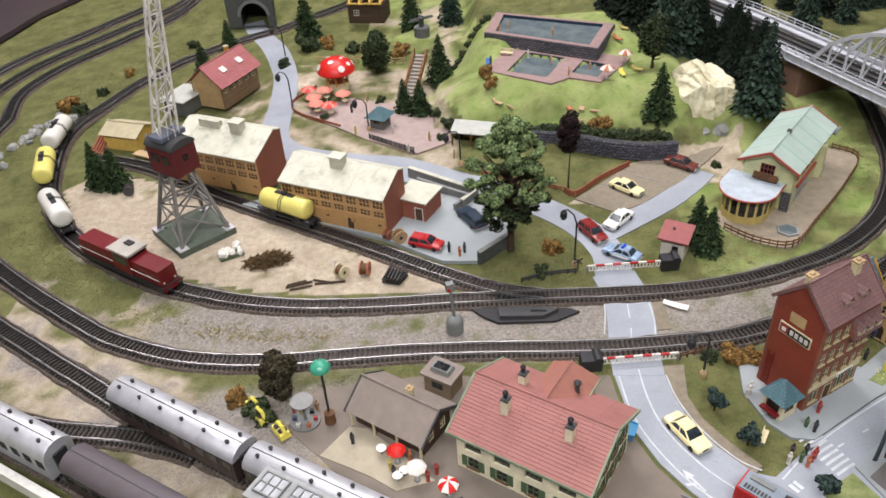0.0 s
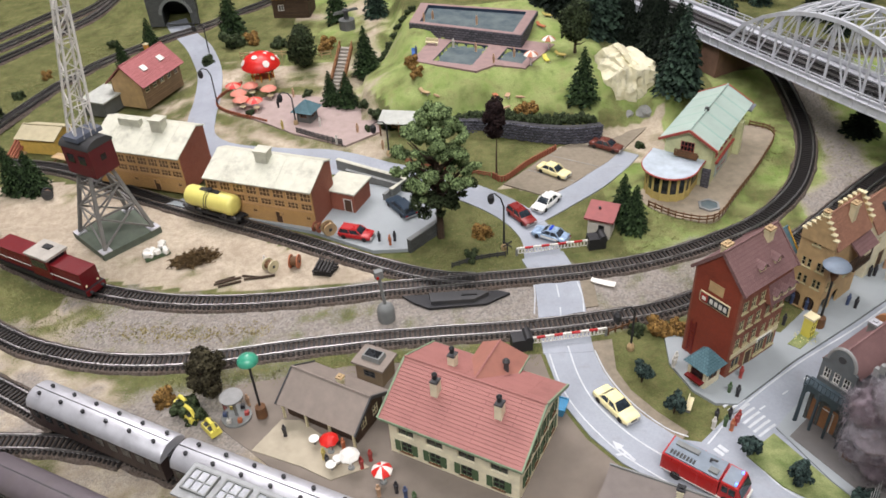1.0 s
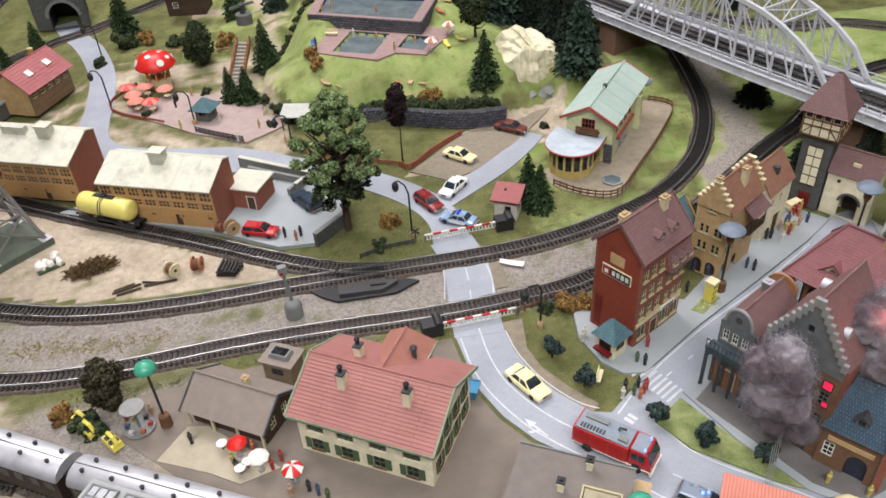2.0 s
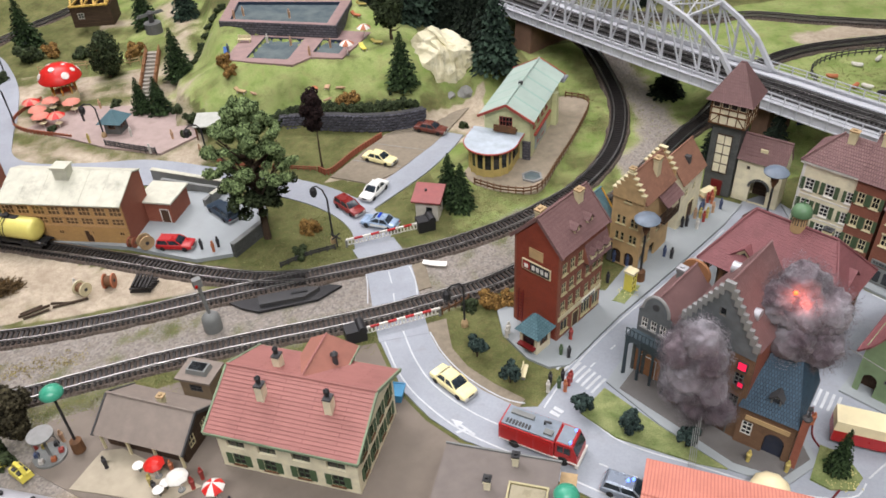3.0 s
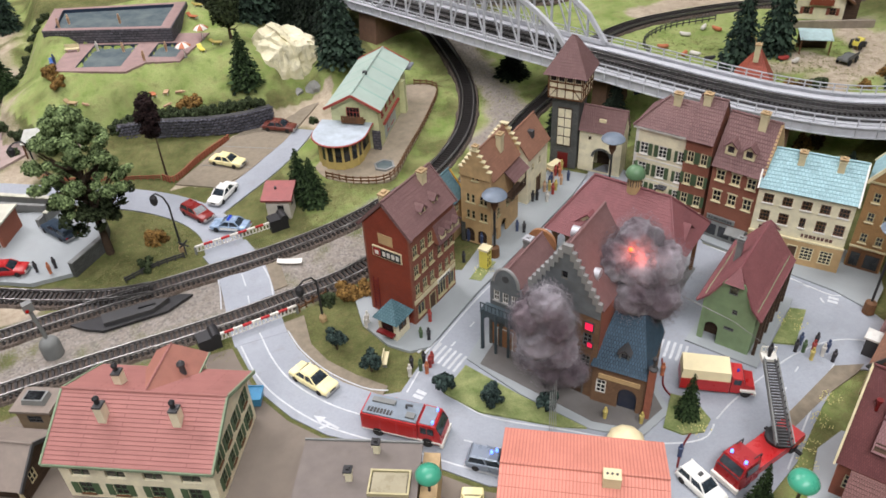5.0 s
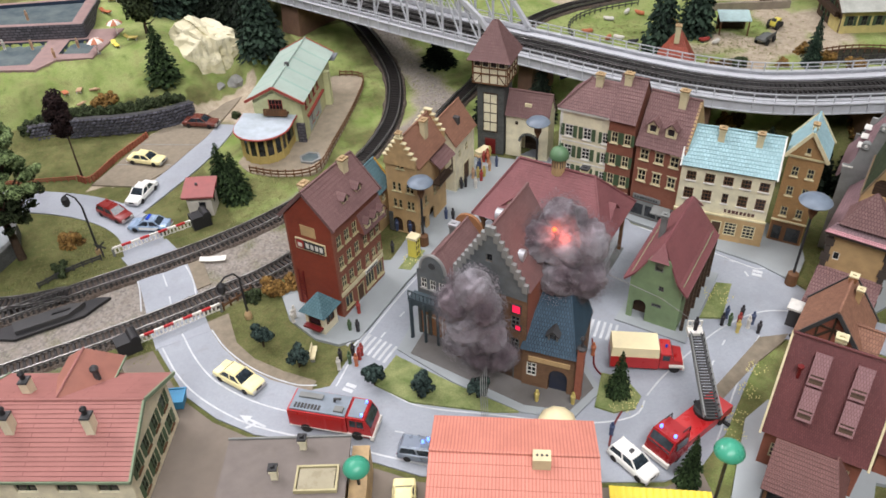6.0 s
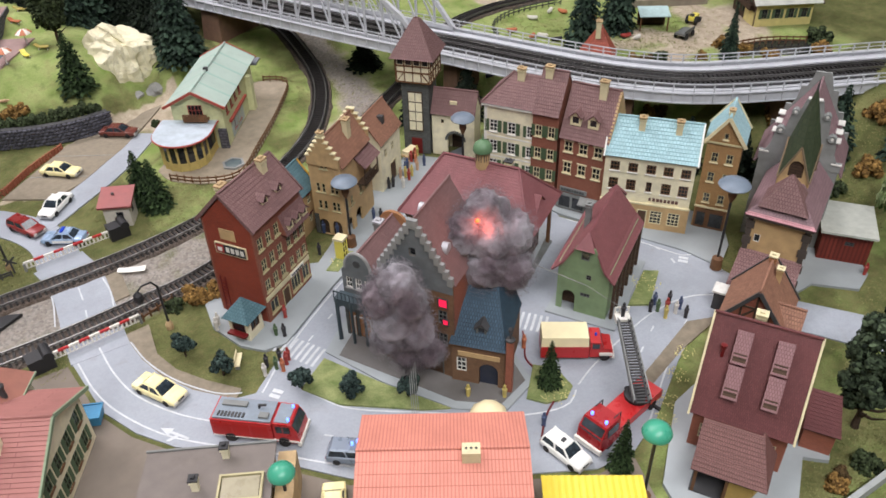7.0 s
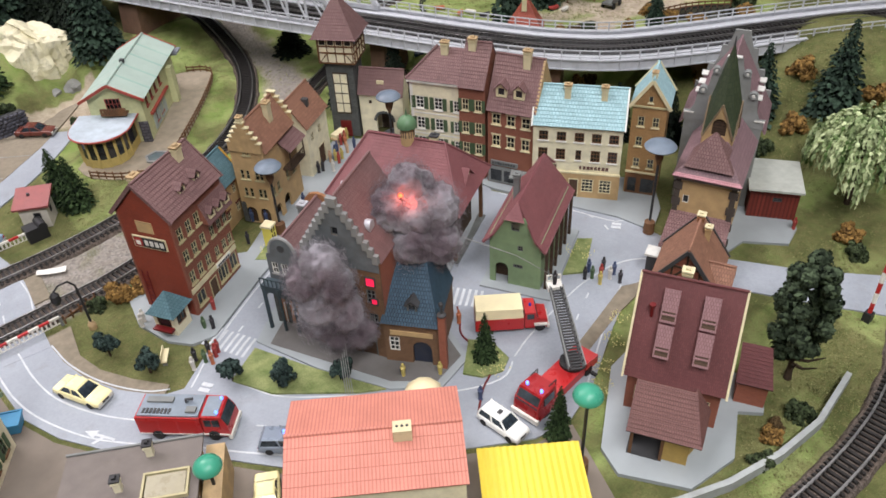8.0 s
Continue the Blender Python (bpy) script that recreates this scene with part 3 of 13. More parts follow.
T_COACH = [(-84, 128), (-80, 108), (-70, 92), (-60, 82.4), (-50.9, 75.8), (-45.8, 72.5), (-41, 69.3), (-36.7, 66.6), (-28.5, 61.3), (-20, 56.4), (-10, 51), (-2, 46.8), (8, 41.8), (20, 36)]
T_YARD = [(-52, 64), (-44, 61.6), (-38, 59.9), (-33, 59.2), (-29, 58.7), (-24.4, 57.6), (-20.6, 56.2)]
T_EDGE = [(-62, 70), (-50, 63), (-41, 58.2), (-32, 53.7), (-21, 47.8), (-10, 42)]
T_OUT1 = [(-84, 128), (-86.5, 140), (-85.6, 150), (-82.4, 160), (-75.6, 172.5), (-69, 184), (-60, 198)]
T_OUT2 = [(-78, 133), (-80.5, 142), (-80, 149), (-77.5, 157), (-71.2, 168.5), (-65, 180), (-56, 194)]
T_OUT3 = [(-92, 140), (-91.5, 152), (-88, 163), (-81, 175), (-72, 192)]
T_TOWN = [(48, 14.5), (55, 13.6), (61, 13), (66, 12.8), (71, 13.0), (76, 13.7), (82, 15.4), (88, 18.4)]
T_VIADUCT = [(46, 166), (51, 154), (55.5, 145), (60.4, 134.2), (68.5, 116), (73.2, 105.4), (78, 95.4), (81.7, 88.0), (85.2, 80.6), (88.6, 74), (92, 68.4), (97.4, 62.3), (106, 57), (116, 52), (128, 45.5), (142, 36)]
T_FARLOOP = [(78, 140), (86, 134), (95, 128), (102.5, 122.6), (110.4, 116.9), (125.7, 108.9), (145, 102)]
FLAT_TRACKS = [T_FRONT, T_LOOP, T_SIDING, T_COACH, T_YARD, T_EDGE, T_OUT1, T_OUT2, T_OUT3, T_TOWN]

SAND = [(-50, 96), (-40, 89), (-30, 84.5), (-20, 81.5), (-8, 80.5), (2, 81), (4, 83), (-10, 90), (-26, 100), (-40, 109), (-52, 113), (-57, 108)]
LAWN = [(5, 120), (20, 117.5), (36, 113.5), (42, 122), (40, 150), (8, 150), (-2, 132)]
PARK = [(20, 100), (31, 111), (48, 117), (46, 104), (40, 104), (30, 97)]


BALLAST = [(-38, 76), (-28, 71), (-15, 70), (10, 71), (29, 71.5), (42, 75), (49, 80), (45, 83), (30, 79.5), (10, 79), (-10, 78), (-24, 80), (-35, 83.5)]


def kinds(x, y):
    """Masks: sand, lush turf, grey ballast."""
    n = noise.noise((x * 0.22, y * 0.22, 0)) + 0.5 * noise.noise((x * 0.7, y * 0.7, 5))
    sand = lush = grey = 0.0
    if inside(x, y, SAND):
        sand = 0.85 + 0.5 * n
    if inside(x, y, LAWN):
        lush = 0.75 + 0.5 * n
    if inside(x, y, PARK):
        sand = max(sand, 0.7 + 0.4 * n)
    if inside(x, y, BALLAST):
        grey = 0.72 + 0.55 * n - 0.5 * ss(-x, 26, 36)
        sand = max(sand, 0.45 + 0.5 * n)
    elif -52 < x < 47 or y < 62 and x < 10:
        d = min(near_poly(x, y, t) for t in (T_FRONT[3:24], T_LOOP[8:26]))
        grey = 0.75 - 0.2 * d + 0.4 * n
        if y < 72 or x < -27 and y < 86:
            d = near_poly(x, y, T_COACH[2:12])
            grey = max(grey, 0.7 - 0.09 * d + 0.5 * n)
            sand = max(sand, 0.95 - 0.08 * d + 0.5 * n)
    if -30 < x < -4 and 52 < y < 68:
        q = near_poly(x, y, [(-20, 62), (-14, 60), (-8, 62)])
        grey = max(grey, 1.0 - 0.13 * q + 0.3 * n)
    if 58 < x < 92 and 80 < y < 128:
        q = near_poly(x, y, [(62, 90), (69, 95), (70.8, 103), (72.6, 117), (75.8, 131)])
        grey = max(grey, 1.0 - 0.2 * q + 0.4 * n)
        sand = max(sand, 0.9 - 0.16 * q + 0.4 * n)
        lush = max(lush, 0.55 + 0.4 * n)
    if x > 100 and 60 < y < 100:
        q = near_poly(x, y, [(104, 86), (114, 80), (122, 78), (126, 68), (118, 72)])
        sand = max(sand, 0.9 - 0.22 * q + 0.4 * n)
    if x > 84 and y > 62 and y < 130:
        lush = max(lush, 0.85 + 0.4 * n)
        q = min(near_poly(x, y, [(109, 75.4), (114.5, 77.7), (119, 76.4), (123, 80), (128.2, 90.4)]), near_poly(x, y, [(112, 84), (116, 79), (119, 77)]), near_poly(x, y, [(122.4, 72), (126.6, 75.4), (129.9, 82.7)]), near_poly(x, y, [(104, 111.5), (111.4, 112.5), (118.4, 110), (126.2, 105)]))
        sand = max(sand, 1.25 - 0.27 * q + 0.45 * n)
    if 34 < x < 72 and 82 < y < 120:
        lush = max(lush, 0.5 + 0.5 * n)
    if x > 48 and y < 40:
        lush = max(lush, 0.34 + 0.5 * n)
    if -16 < x < 8 and 140 < y < 190:
        lush = max(lush, 0.5 + 0.4 * n)
        sand = max(sand, 0.62 - 0.1 * near_poly(x, y, [(-2, 142), (2, 152), (0, 170), (-16, 172)]) + 0.4 * n)
    if -40 < x < -20 and 126 < y < 150:
        sand = max(sand, 0.35 + 0.5 * n)
    if -30 < x < 8 and 107 < y < 146:
        sand = max(sand, 0.5 + 0.45 * n - 0.4 * ss(x, 0, 8))
    return sand, lush, grey


def ground_sheet():
    xs = np.unique(np.concatenate([np.arange(-400, -100, 12.0), np.arange(-100, 130, 0.75), np.arange(130, 420, 10.0)]))
    ys = np.unique(np.concatenate([np.arange(-160, 4, 10.0), np.arange(4, 155, 0.75), np.arange(155, 210, 1.5), np.arange(210, 480, 12.0)]))
    verts, cols = [], []
    for y in ys:
        for x in xs:
            rough = 0.05 * noise.noise((x * 1.3, y * 1.3, 8))
            verts.append((x * CM, y * CM, (height(x, y) - 0.03 + rough) * CM))
            cols.append((*kinds(x, y), 1.0) if -100 < x < 132 and 0 < y < 200 else (0, 0.2, 0, 1))
    nx = len(xs)
    faces = [(j * nx + i, j * nx + i + 1, (j + 1) * nx + i + 1, (j + 1) * nx + i) for j in range(len(ys) - 1) for i in range(nx - 1)]
    me = bpy.data.meshes.new("ground")
    me.from_pydata(verts, [], faces)
    attr = me.color_attributes.new("kind", "FLOAT_COLOR", "POINT")
    attr.data.foreach_set("color", np.clip(np.array(cols), 0, 1).ravel())
    me.polygons.foreach_set("use_smooth", [True] * len(me.polygons))
    me.materials.append(M_GROUND)
    return tagged(new("ground", me), "olive turf, sand and ballast scattered over the layout board", "ground", kind="structure")


ground_sheet()


# ---- roads, pavements and islands: slabs that lie on the sheet ----
def slab(name, pts, z0, z1, mat, label, category="pavement", kind="structure", bevel=0.04, smooth=True):
    if smooth:
        loop = smooth_path([(x, y, 0) for x, y in pts] + [(*pts[0], 0)], 0.7)[:-1]
        pts = [(p.x, p.y) for p in loop]
    bm = bm_new()
    vs = [bm.verts.new((x, y, z1)) for x, y in pts]
    es = [bm.edges.new((a, b)) for a, b in zip(vs, vs[1:] + vs[:1])]
    bmesh.ops.triangle_fill(bm, use_beauty=True, edges=es)
    got = bmesh.ops.extrude_edge_only(bm, edges=es)["geom"]
    for v in got:
        if isinstance(v, bmesh.types.BMVert):
            v.co.z = z0
    bmesh.ops.recalc_face_normals(bm, faces=bm.faces)
    ob = part(name, bm, mat)
    return tagged(ob, label, category, kind=kind)


def ribbon(bm, pts, width, z, follow=False, step=0.8, th=0.06):
    path = smooth_path([(x, y, 0) for x, y in pts], step)
    rings = []
    for i, p in enumerate(path):
        d = (path[min(i + 1, len(path) - 1)] - path[max(i - 1, 0)]).normalized()
        s = Vector((-d.y, d.x, 0))
        q = []
        for k in (-1, -0.33, 0.33, 1):
            c = p + s * width / 2 * k
            q.append((c.x, c.y, z + (height(c.x, c.y) if follow else 0)))
        rings.append(q + [(q[3][0], q[3][1], q[3][2] - th - 0.3), (q[0][0], q[0][1], q[0][2] - th - 0.3)])
    loft(bm, rings)
    return bm


TOWN = [(20.8, 66.6), (21.6, 58.7), (23.3, 54.6), (25.6, 51.2), (28.4, 48.7), (32.1, 44.6), (36, 40), (42, 36), (48.3, 32.0), (52.4, 29.6), (56, 29.2), (60, 30.6), (66.4, 34.1), (71.8, 36.6), (76, 34), (78.6, 30.5), (82.7, 23.7), (85.7, 19.1), (96, 8), (102, 12), (91, 21.8), (86.3, 27), (82.2, 33.1), (80.5, 37),
        (80.2, 41.5), (79.5, 44.9), (77.2, 49.8), (73, 58), (76, 68), (74, 78), (70.4, 77.5), (65.3, 73.4), (55.3, 67.4), (46, 62), (38.3, 56.9), (33.4, 52.9), (31.6, 53.4), (29, 56.5), (27.2, 60), (26.4, 63), (26, 66.8)]
slab("road", TOWN, -0.3, 0.1, M_ROAD, "pale grey asphalt streets of the model town", "road", smooth=False)
bm = bm_new()
ribbon(bm, [(23.4, 66), (23.6, 70), (24, 74), (24.2, 79), (23.4, 83.5)], 5.4, 0.12, th=0.3)
tagged(part("road", bm, M_ROAD), "grey asphalt road over the level crossing", "road", kind="structure")
bm = bm_new()
ribbon(bm, [(23.4, 83), (23.5, 87.5), (21.6, 92.5), (17.5, 97.6), (11, 102.8), (5.2, 106.4), (-4.4, 109.6), (-14, 111.6), (-21.6, 114.4), (-25.6, 119), (-26.8, 126), (-27.3, 133.5), (-28.8, 144), (-31.4, 153), (-35.2, 163), (-40.5, 173), (-43, 179)], 4.6, 0.1, follow=True)
tagged(part("road", bm, M_ROAD), "winding grey asphalt road past the factory to the tunnel", "road", kind="structure")
bm = bm_new()
ribbon(bm, [(23, 91.8), (27.6, 95.2), (33, 99.4), (37.4, 103.9), (40.2, 107.4)], 3.6, 0.13, follow=True)
tagged(part("road", bm, M_ROAD), "narrow pale asphalt lane beside the car park", "road", kind="structure")

# ---- railway tracks ----
def sleeper_mesh():
    bm = box(bm_new(), -1.3, -0.13, 0.0, 1.3, 0.13, 0.2, taper=0.06)
    for s in (-1, 1):
        box(bm, s * 0.83 - 0.2, -0.1, 0.19, s * 0.83 + 0.2, 0.1, 0.26)
    return to_mesh("sleeper", bm, M_SLEEPER)


SLEEPER = sleeper_mesh()


def ballast():
    g = Nodes("track_ballast")
    co = g.coords()
    v = g.add("ShaderNodeTexVoronoi", Scale=520.0)
    g.link(co, v.inputs["Vector"])
    col = g.mix(v.outputs["Color"], srgb(52, 46, 42), srgb(112, 102, 94))
    col = g.mix(g.ramp(g.noise(co, 60, 4), 0.4, 0.7, 0, 0.6), col, srgb(86, 72, 62))
    g.bump(v.outputs["Distance"], 0.8, 0.0015)
    return g.finish(col, 0.9, 0, 0.2)


M_BALLAST = ballast()


def track(pts, near=None, label="dark model railway track on grey ballast", z=None, bed=True, joined=False, spacing=0.56, group="tracks"):
    """Rails, sleepers and bed along a centre line; sleepers within 'near' (x range) are single pieces."""
    path = smooth_path([(x, y, 0) for x, y in pts], spacing)
    zs = [(height(p.x, p.y) if z is None else z) for p in path]
    for _ in range(6):
        zs = [(zs[max(i - 3, 0)] + 2 * zs[i] + zs[min(i + 3, len(zs) - 1)]) / 4 for i in range(len(zs))]
    c = path[len(path) // 2]
    tr = thing("railway_track", c.x, c.y, 0, 0, label, "railway track", group)
    rel = Vector((c.x, c.y, 0))
    dirs = [(path[min(i + 1, len(path) - 1)] - path[max(i - 1, 0)]).normalized() for i in range(len(path))]
    side = [Vector((-d.y, d.x, 0)) for d in dirs]
    base = [p - rel + Vector((0, 0, zz)) for p, zz in zip(path, zs)]
    if bed:
        bm = bm_new()
        rings = []
        for b, s in zip(base, side):
            w = 1.5 + 0.25 * noise.noise((b.x * 0.5, b.y * 0.5, 2))
            rings.append([b + s * (w + 0.3) + Vector((0, 0, -0.2)), b + s * w + Vector((0, 0, 0.24)), b - s * w + Vector((0, 0, 0.24)), b - s * (w + 0.3) + Vector((0, 0, -0.2))])
        loft(bm, rings)
        part("ballast_bed", bm, M_BALLAST, tr)
    for s in (-1, 1):
        bm = bm_new()
        prof = [(-0.085, 0.72), (0.085, 0.72), (0.085, 0.64), (0.025, 0.6), (0.025, 0.5), (0.1, 0.46), (-0.1, 0.46), (-0.025, 0.5), (-0.025, 0.6), (-0.085, 0.64)]
        loft(bm, [[b + n * (s * 0.83 + u) + Vector((0, 0, v)) for u, v in prof] for b, n in zip(base, side)])
        part("rail", bm, M_STEEL, tr)
    rest = bm_new()
    count = 0
    for b, d in zip(base, dirs):
        m = at(b.x, b.y, b.z + 0.24, math.degrees(math.atan2(d.y, d.x)) + 90 + random.uniform(-1.5, 1.5))
        if near and near(b.x + rel.x, b.y + rel.y) and count < 290:
            place(part("sleeper", SLEEPER, None, tr), m)
            count += 1
        else:
            box(rest, -1.3, -0.13, 0, 1.3, 0.13, 0.2, m)
    if len(rest.verts):
        tagged(part("sleeper_bed", rest, M_SLEEPER, tr), kind="stuff")
    else:
        rest.free()
    return tr


track(T_FRONT, lambda x, y: -58 < x < 60, "long curved main line track on grey ballast")
track(T_LOOP, lambda x, y: y < 112 or (x > 0 and y < 130), "oval main line track round the factory and inn")
track(T_SIDING, lambda x, y: True, "factory siding track on sandy ballast")
track(T_COACH, lambda x, y: x > -60, "station track under the silver coaches")
track(T_YARD, lambda x, y: True, "short connecting track between the yard lines")
track(T_EDGE, None, "track along the edge of the layout board")
track(T_OUT1, lambda x, y: y < 172, "outer track curving through olive turf")
track(T_OUT2, lambda x, y: y < 172, "outer track curving through olive turf")
track(T_OUT3, None, "outermost track on grey ballast")
track(T_TOWN, lambda x, y: True, "curved track behind a low concrete wall")
track(T_FARLOOP, None, "far track beside the meadow")

# ---- town buildings ----
def four_walls(h, L, D, eave, mat, top=None, axis="x", wins=((), (), (), ()), doors=((), (), (), ()), arches=((), (), (), ()), mats=None, **kw):
    """Front (-y), right (+x), back (+y), left (-x) walls; gables at the ends of the ridge's axis."""
    spec = [(at(0, -D / 2, 0, 0), L, "y"), (at(L / 2, 0, 0, 90), D - 0.44, "x"), (at(0, D / 2, 0, 180), L, "y"), (at(-L / 2, 0, 0, -90), D - 0.44, "x")]
    for i, (m, w, ax) in enumerate(spec):
        out = gable_outline(w, eave, top - 0.22 * (top - eave) / (w / 2)) if top and ax == axis else box_outline(w, eave)
        facade(h, m, out, (mats or [mat] * 4)[i], wins[i], doors=doors[i], arches=arches[i], **kw)


def grid_wins(xs, zs, w, h, cols=2, rows=2):
    return [(x, z, w, h, cols, rows) for z in zs for x in xs]


def board(parent, m, x0, z0, x1, z1, mat, name="sign_board", y=-0.1, label=""):
    return place(part(name, box(bm_new(), x0, y, z0, x1, 0.0, z1), mat, parent, label), m)


def bars_text(parent, m, x0, z0, w, h, n, mat):
    """Unreadable writing as plain bars."""
    bm = bm_new()
    x = x0
    r = random.Random(int(x0 * 100 + w * 10))
    for k in range(n):
        bw = w / n * r.uniform(0.55, 0.85)
        box(bm, x, -0.03, z0, x + bw, 0.0, z0 + h)
        x += w / n
    return place(part("lettering", bm, mat, parent), m)


def dormer(parent, x, y, z, rz, w, h, d, wall_mat, roof_mat):
    """A small gabled dormer looking to local -y."""
    m = at(x, y, z, rz)
    bm = panel(bm_new(), [(-w / 2, 0), (w / 2, 0), (w / 2, h), (0, h + w * 0.5), (-w / 2, h)], [rect(0, h * 0.25, w * 0.6, h * 0.7)], 0.15, at())
    box(bm, -w / 2, 0.15, 0, -w / 2 + 0.12, d, h)
    box(bm, w / 2 - 0.12, 0.15, 0, w / 2, d, h)
    dm = place(part("dormer", bm, wall_mat, parent), m)
    place(part("pane", box(bm_new(), -w * 0.3, 0.07, h * 0.25, w * 0.3, 0.1, h * 0.95), M_PANE, dm), at())
    bm = bm_new()
    for s in (-1, 1):
        slope(bm, (s * (w / 2 + 0.15), -0.2, h - 0.12), (s * (w / 2 + 0.15), d + 0.4, h - 0.12), (0, d + 0.4, h + w * 0.5 + 0.05), (0, -0.2, h + w * 0.5 + 0.05), 0.35, 0.04, 0.1)
    part("dormer_roof", bm, roof_mat, dm)
    return dm


def plinth(h, x0, y0, x1, y1, z=0.3, mat=None):
    part("plinth", box(bm_new(), x0, y0, 0, x1, y1, z), mat or M_STONEGREY, h)


def corner_house():
    """The tall red house with a bare gable."""
    L, D, e, t = 7.6, 5.6, 11.2, 14.2
    h = thing("corner_house", 40.0, 64.9, 0.25, 32, "tall red brick house with maroon tiled roof and bare painted gable", "house")
    zs = (3.5, 5.9, 8.3)
    front = grid_wins((-3.0, -1.7, -0.4), zs, 0.8, 1.4) + grid_wins((1.1, 2.3, 3.3), (3.5, 5.9), 0.7, 1.2)
    front += [(-2.6, 0.7, 1.3, 1.5, 2, 1), (1.2, 0.6, 1.6, 1.7, 3, 1), (3.0, 0.6, 1.2, 1.7, 2, 1)]
    facade(h, at(0, -D / 2, 0), box_outline(L, e), W_BROWNRED, front, frame_mat=M_STRAW, sill=M_STRAW, doors=[(-0.6, 1.0, 2.0)])
    facade(h, at(-L / 2, 0, 0, -90), gable_outline(D - 0.44, e, t - 0.25), W_NOCH)
    facade(h, at(L / 2, 0, 0, 90), gable_outline(D - 0.44, e, t - 0.25), W_BROWNRED)
    facade(h, at(0, D / 2, 0, 180), box_outline(L, e), W_BROWNRED, grid_wins((-2, 0, 2), zs, 0.8, 1.4), frame_mat=M_CREAM)
    gable_roof(h, L, D, e, t, 0.35, 0.22, R_MAROON, 0.4, R_MAROON)
    part("shop_band", box(bm_new(), -3.75, -D / 2 - 0.08, 2.55, 3.75, -D / 2, 3.1), M_CREAM, h)
    m = at(0, -D / 2 - 0.08, 0)
    board(h, m, 0.3, 2.6, 2.6, 3.05, M_WHITE)
    bars_text(h, at(0, -D / 2 - 0.19, 0), 0.45, 2.7, 2.0, 0.22, 6, M_DARK)
    # steep lower roof over the street half, with two rows of dormers
    part("mansard", slope(bm_new(), (0.15, -D / 2 - 0.75, 7.9), (4.05, -D / 2 - 0.75, 7.9), (4.05, -D / 2 + 0.75, 12.15), (0.15, -D / 2 + 0.75, 12.15), 0.4), R_MAROON, h)
    for x in (0.15, 4.05):
        part("mansard_cheek", panel(bm_new(), [(-0.7, 8.0), (0.7, 8.0), (-0.7, 12.0)], [], 0.14, at(x - 0.07, -D / 2, 0, -90)), W_BROWNRED, h)
    for x in (0.95, 2.2, 3.4):
        dormer(h, x, -D / 2 - 0.75, 8.4, 0, 0.8, 0.75, 0.9, M_CREAM, R_MAROON)
    for x in (-0.6, 1.6):
        dormer(h, x, -D / 2 + 0.5, e + 0.55, 0, 0.85, 0.7, 1.4, M_CREAM, R_MAROON)
    chimney(h, 1.9, -0.6, t - 0.7, 1.3, M_CREAM, M_PALEWOOD)
    chimney(h, -2.6, 0.7, t - 0.8, 0.9, M_CREAM, M_PALEWOOD, 0.9)
    # painted advertisement on the gable: a framed board and an older panel over it
    g = at(-L / 2, 0, 0, -90)
    sign = place(part("advertisement", box(bm_new(), -1.75, -0.12, 7.5, 1.75, 0.0, 8.75), M_CREAM, h, "black and white painted advertising board"), g)
    part("sign_field", box(bm_new(), -1.65, -0.15, 7.6, 1.65, -0.12, 8.65), M_BLACK, sign)
    part("emblem", box(bm_new(), -1.6, -0.18, 7.65, -0.75, -0.15, 8.6), M_NOCHRED, sign)
    part("emblem_mark", box(bm_new(), -1.4, -0.21, 7.85, -0.95, -0.18, 8.3), M_WHITE, sign)
    bm = bm_new()
    for k in range(4):
        x = -0.5 + k * 0.54
        box(bm, x, -0.18, 7.85, x + 0.36, -0.15, 8.4)
    part("lettering", bm, M_WHITE, sign)
    place(part("faded_panel", box(bm_new(), -0.95, -0.05, 9.2, 0.75, 0.0, 10.4), W_OCHRE, h), g)
    bm = bm_new()
    for x in (-1.0, -0.4):
        bar(bm, (x + 3.2 - 3, -0.25, 0.3), (x + 3.2 - 3, -0.12, 4.6), 0.08)
    for k in range(9):
        bar(bm, (-0.8, -0.22, 0.8 + k * 0.42), (-0.2, -0.22, 0.8 + k * 0.42), 0.06)
    place(part("wall_ladder", bm, M_DKRED, h), at(-L / 2, 0, 0, -90) @ at(-1.3, 0, 0))
    # street kiosk in front of the gable
    k = thing("kiosk", 36.0, 60.7, 0.25, 32, "small pale kiosk with teal pyramid roof and red bench counter", "kiosk")
    four_walls(k, 2.2, 2.2, 2.5, W_CREAM, wins=([(0, 0.9, 1.3, 1.2, 2, 1)], [(0, 0.9, 1.2, 1.2, 2, 1)], (), [(0, 0.8, 1.5, 1.4, 1, 1)]), frame_mat=M_WOOD)
    bm = bm_new()
    c = [(-1.5, -1.5), (1.5, -1.5), (1.5, 1.5), (-1.5, 1.5)]
    for (ax, ay), (bx, by) in zip(c, c[1:] + c[:1]):
        slope(bm, (ax, ay, 2.4), (bx, by, 2.4), (bx * 0.02, by * 0.02, 4.3), (ax * 0.02, ay * 0.02, 4.3), 0.35, 0.04, 0.1)
    part("roof", bm, R_TEAL, k)
    part("counter", box(bm_new(), -1.7, -1.0, 0.75, -1.1, 1.0, 0.95), M_DKRED, k)


M_NOCHRED = paint("emblem_red", srgb(150, 44, 38), 0.5)
corner_house()


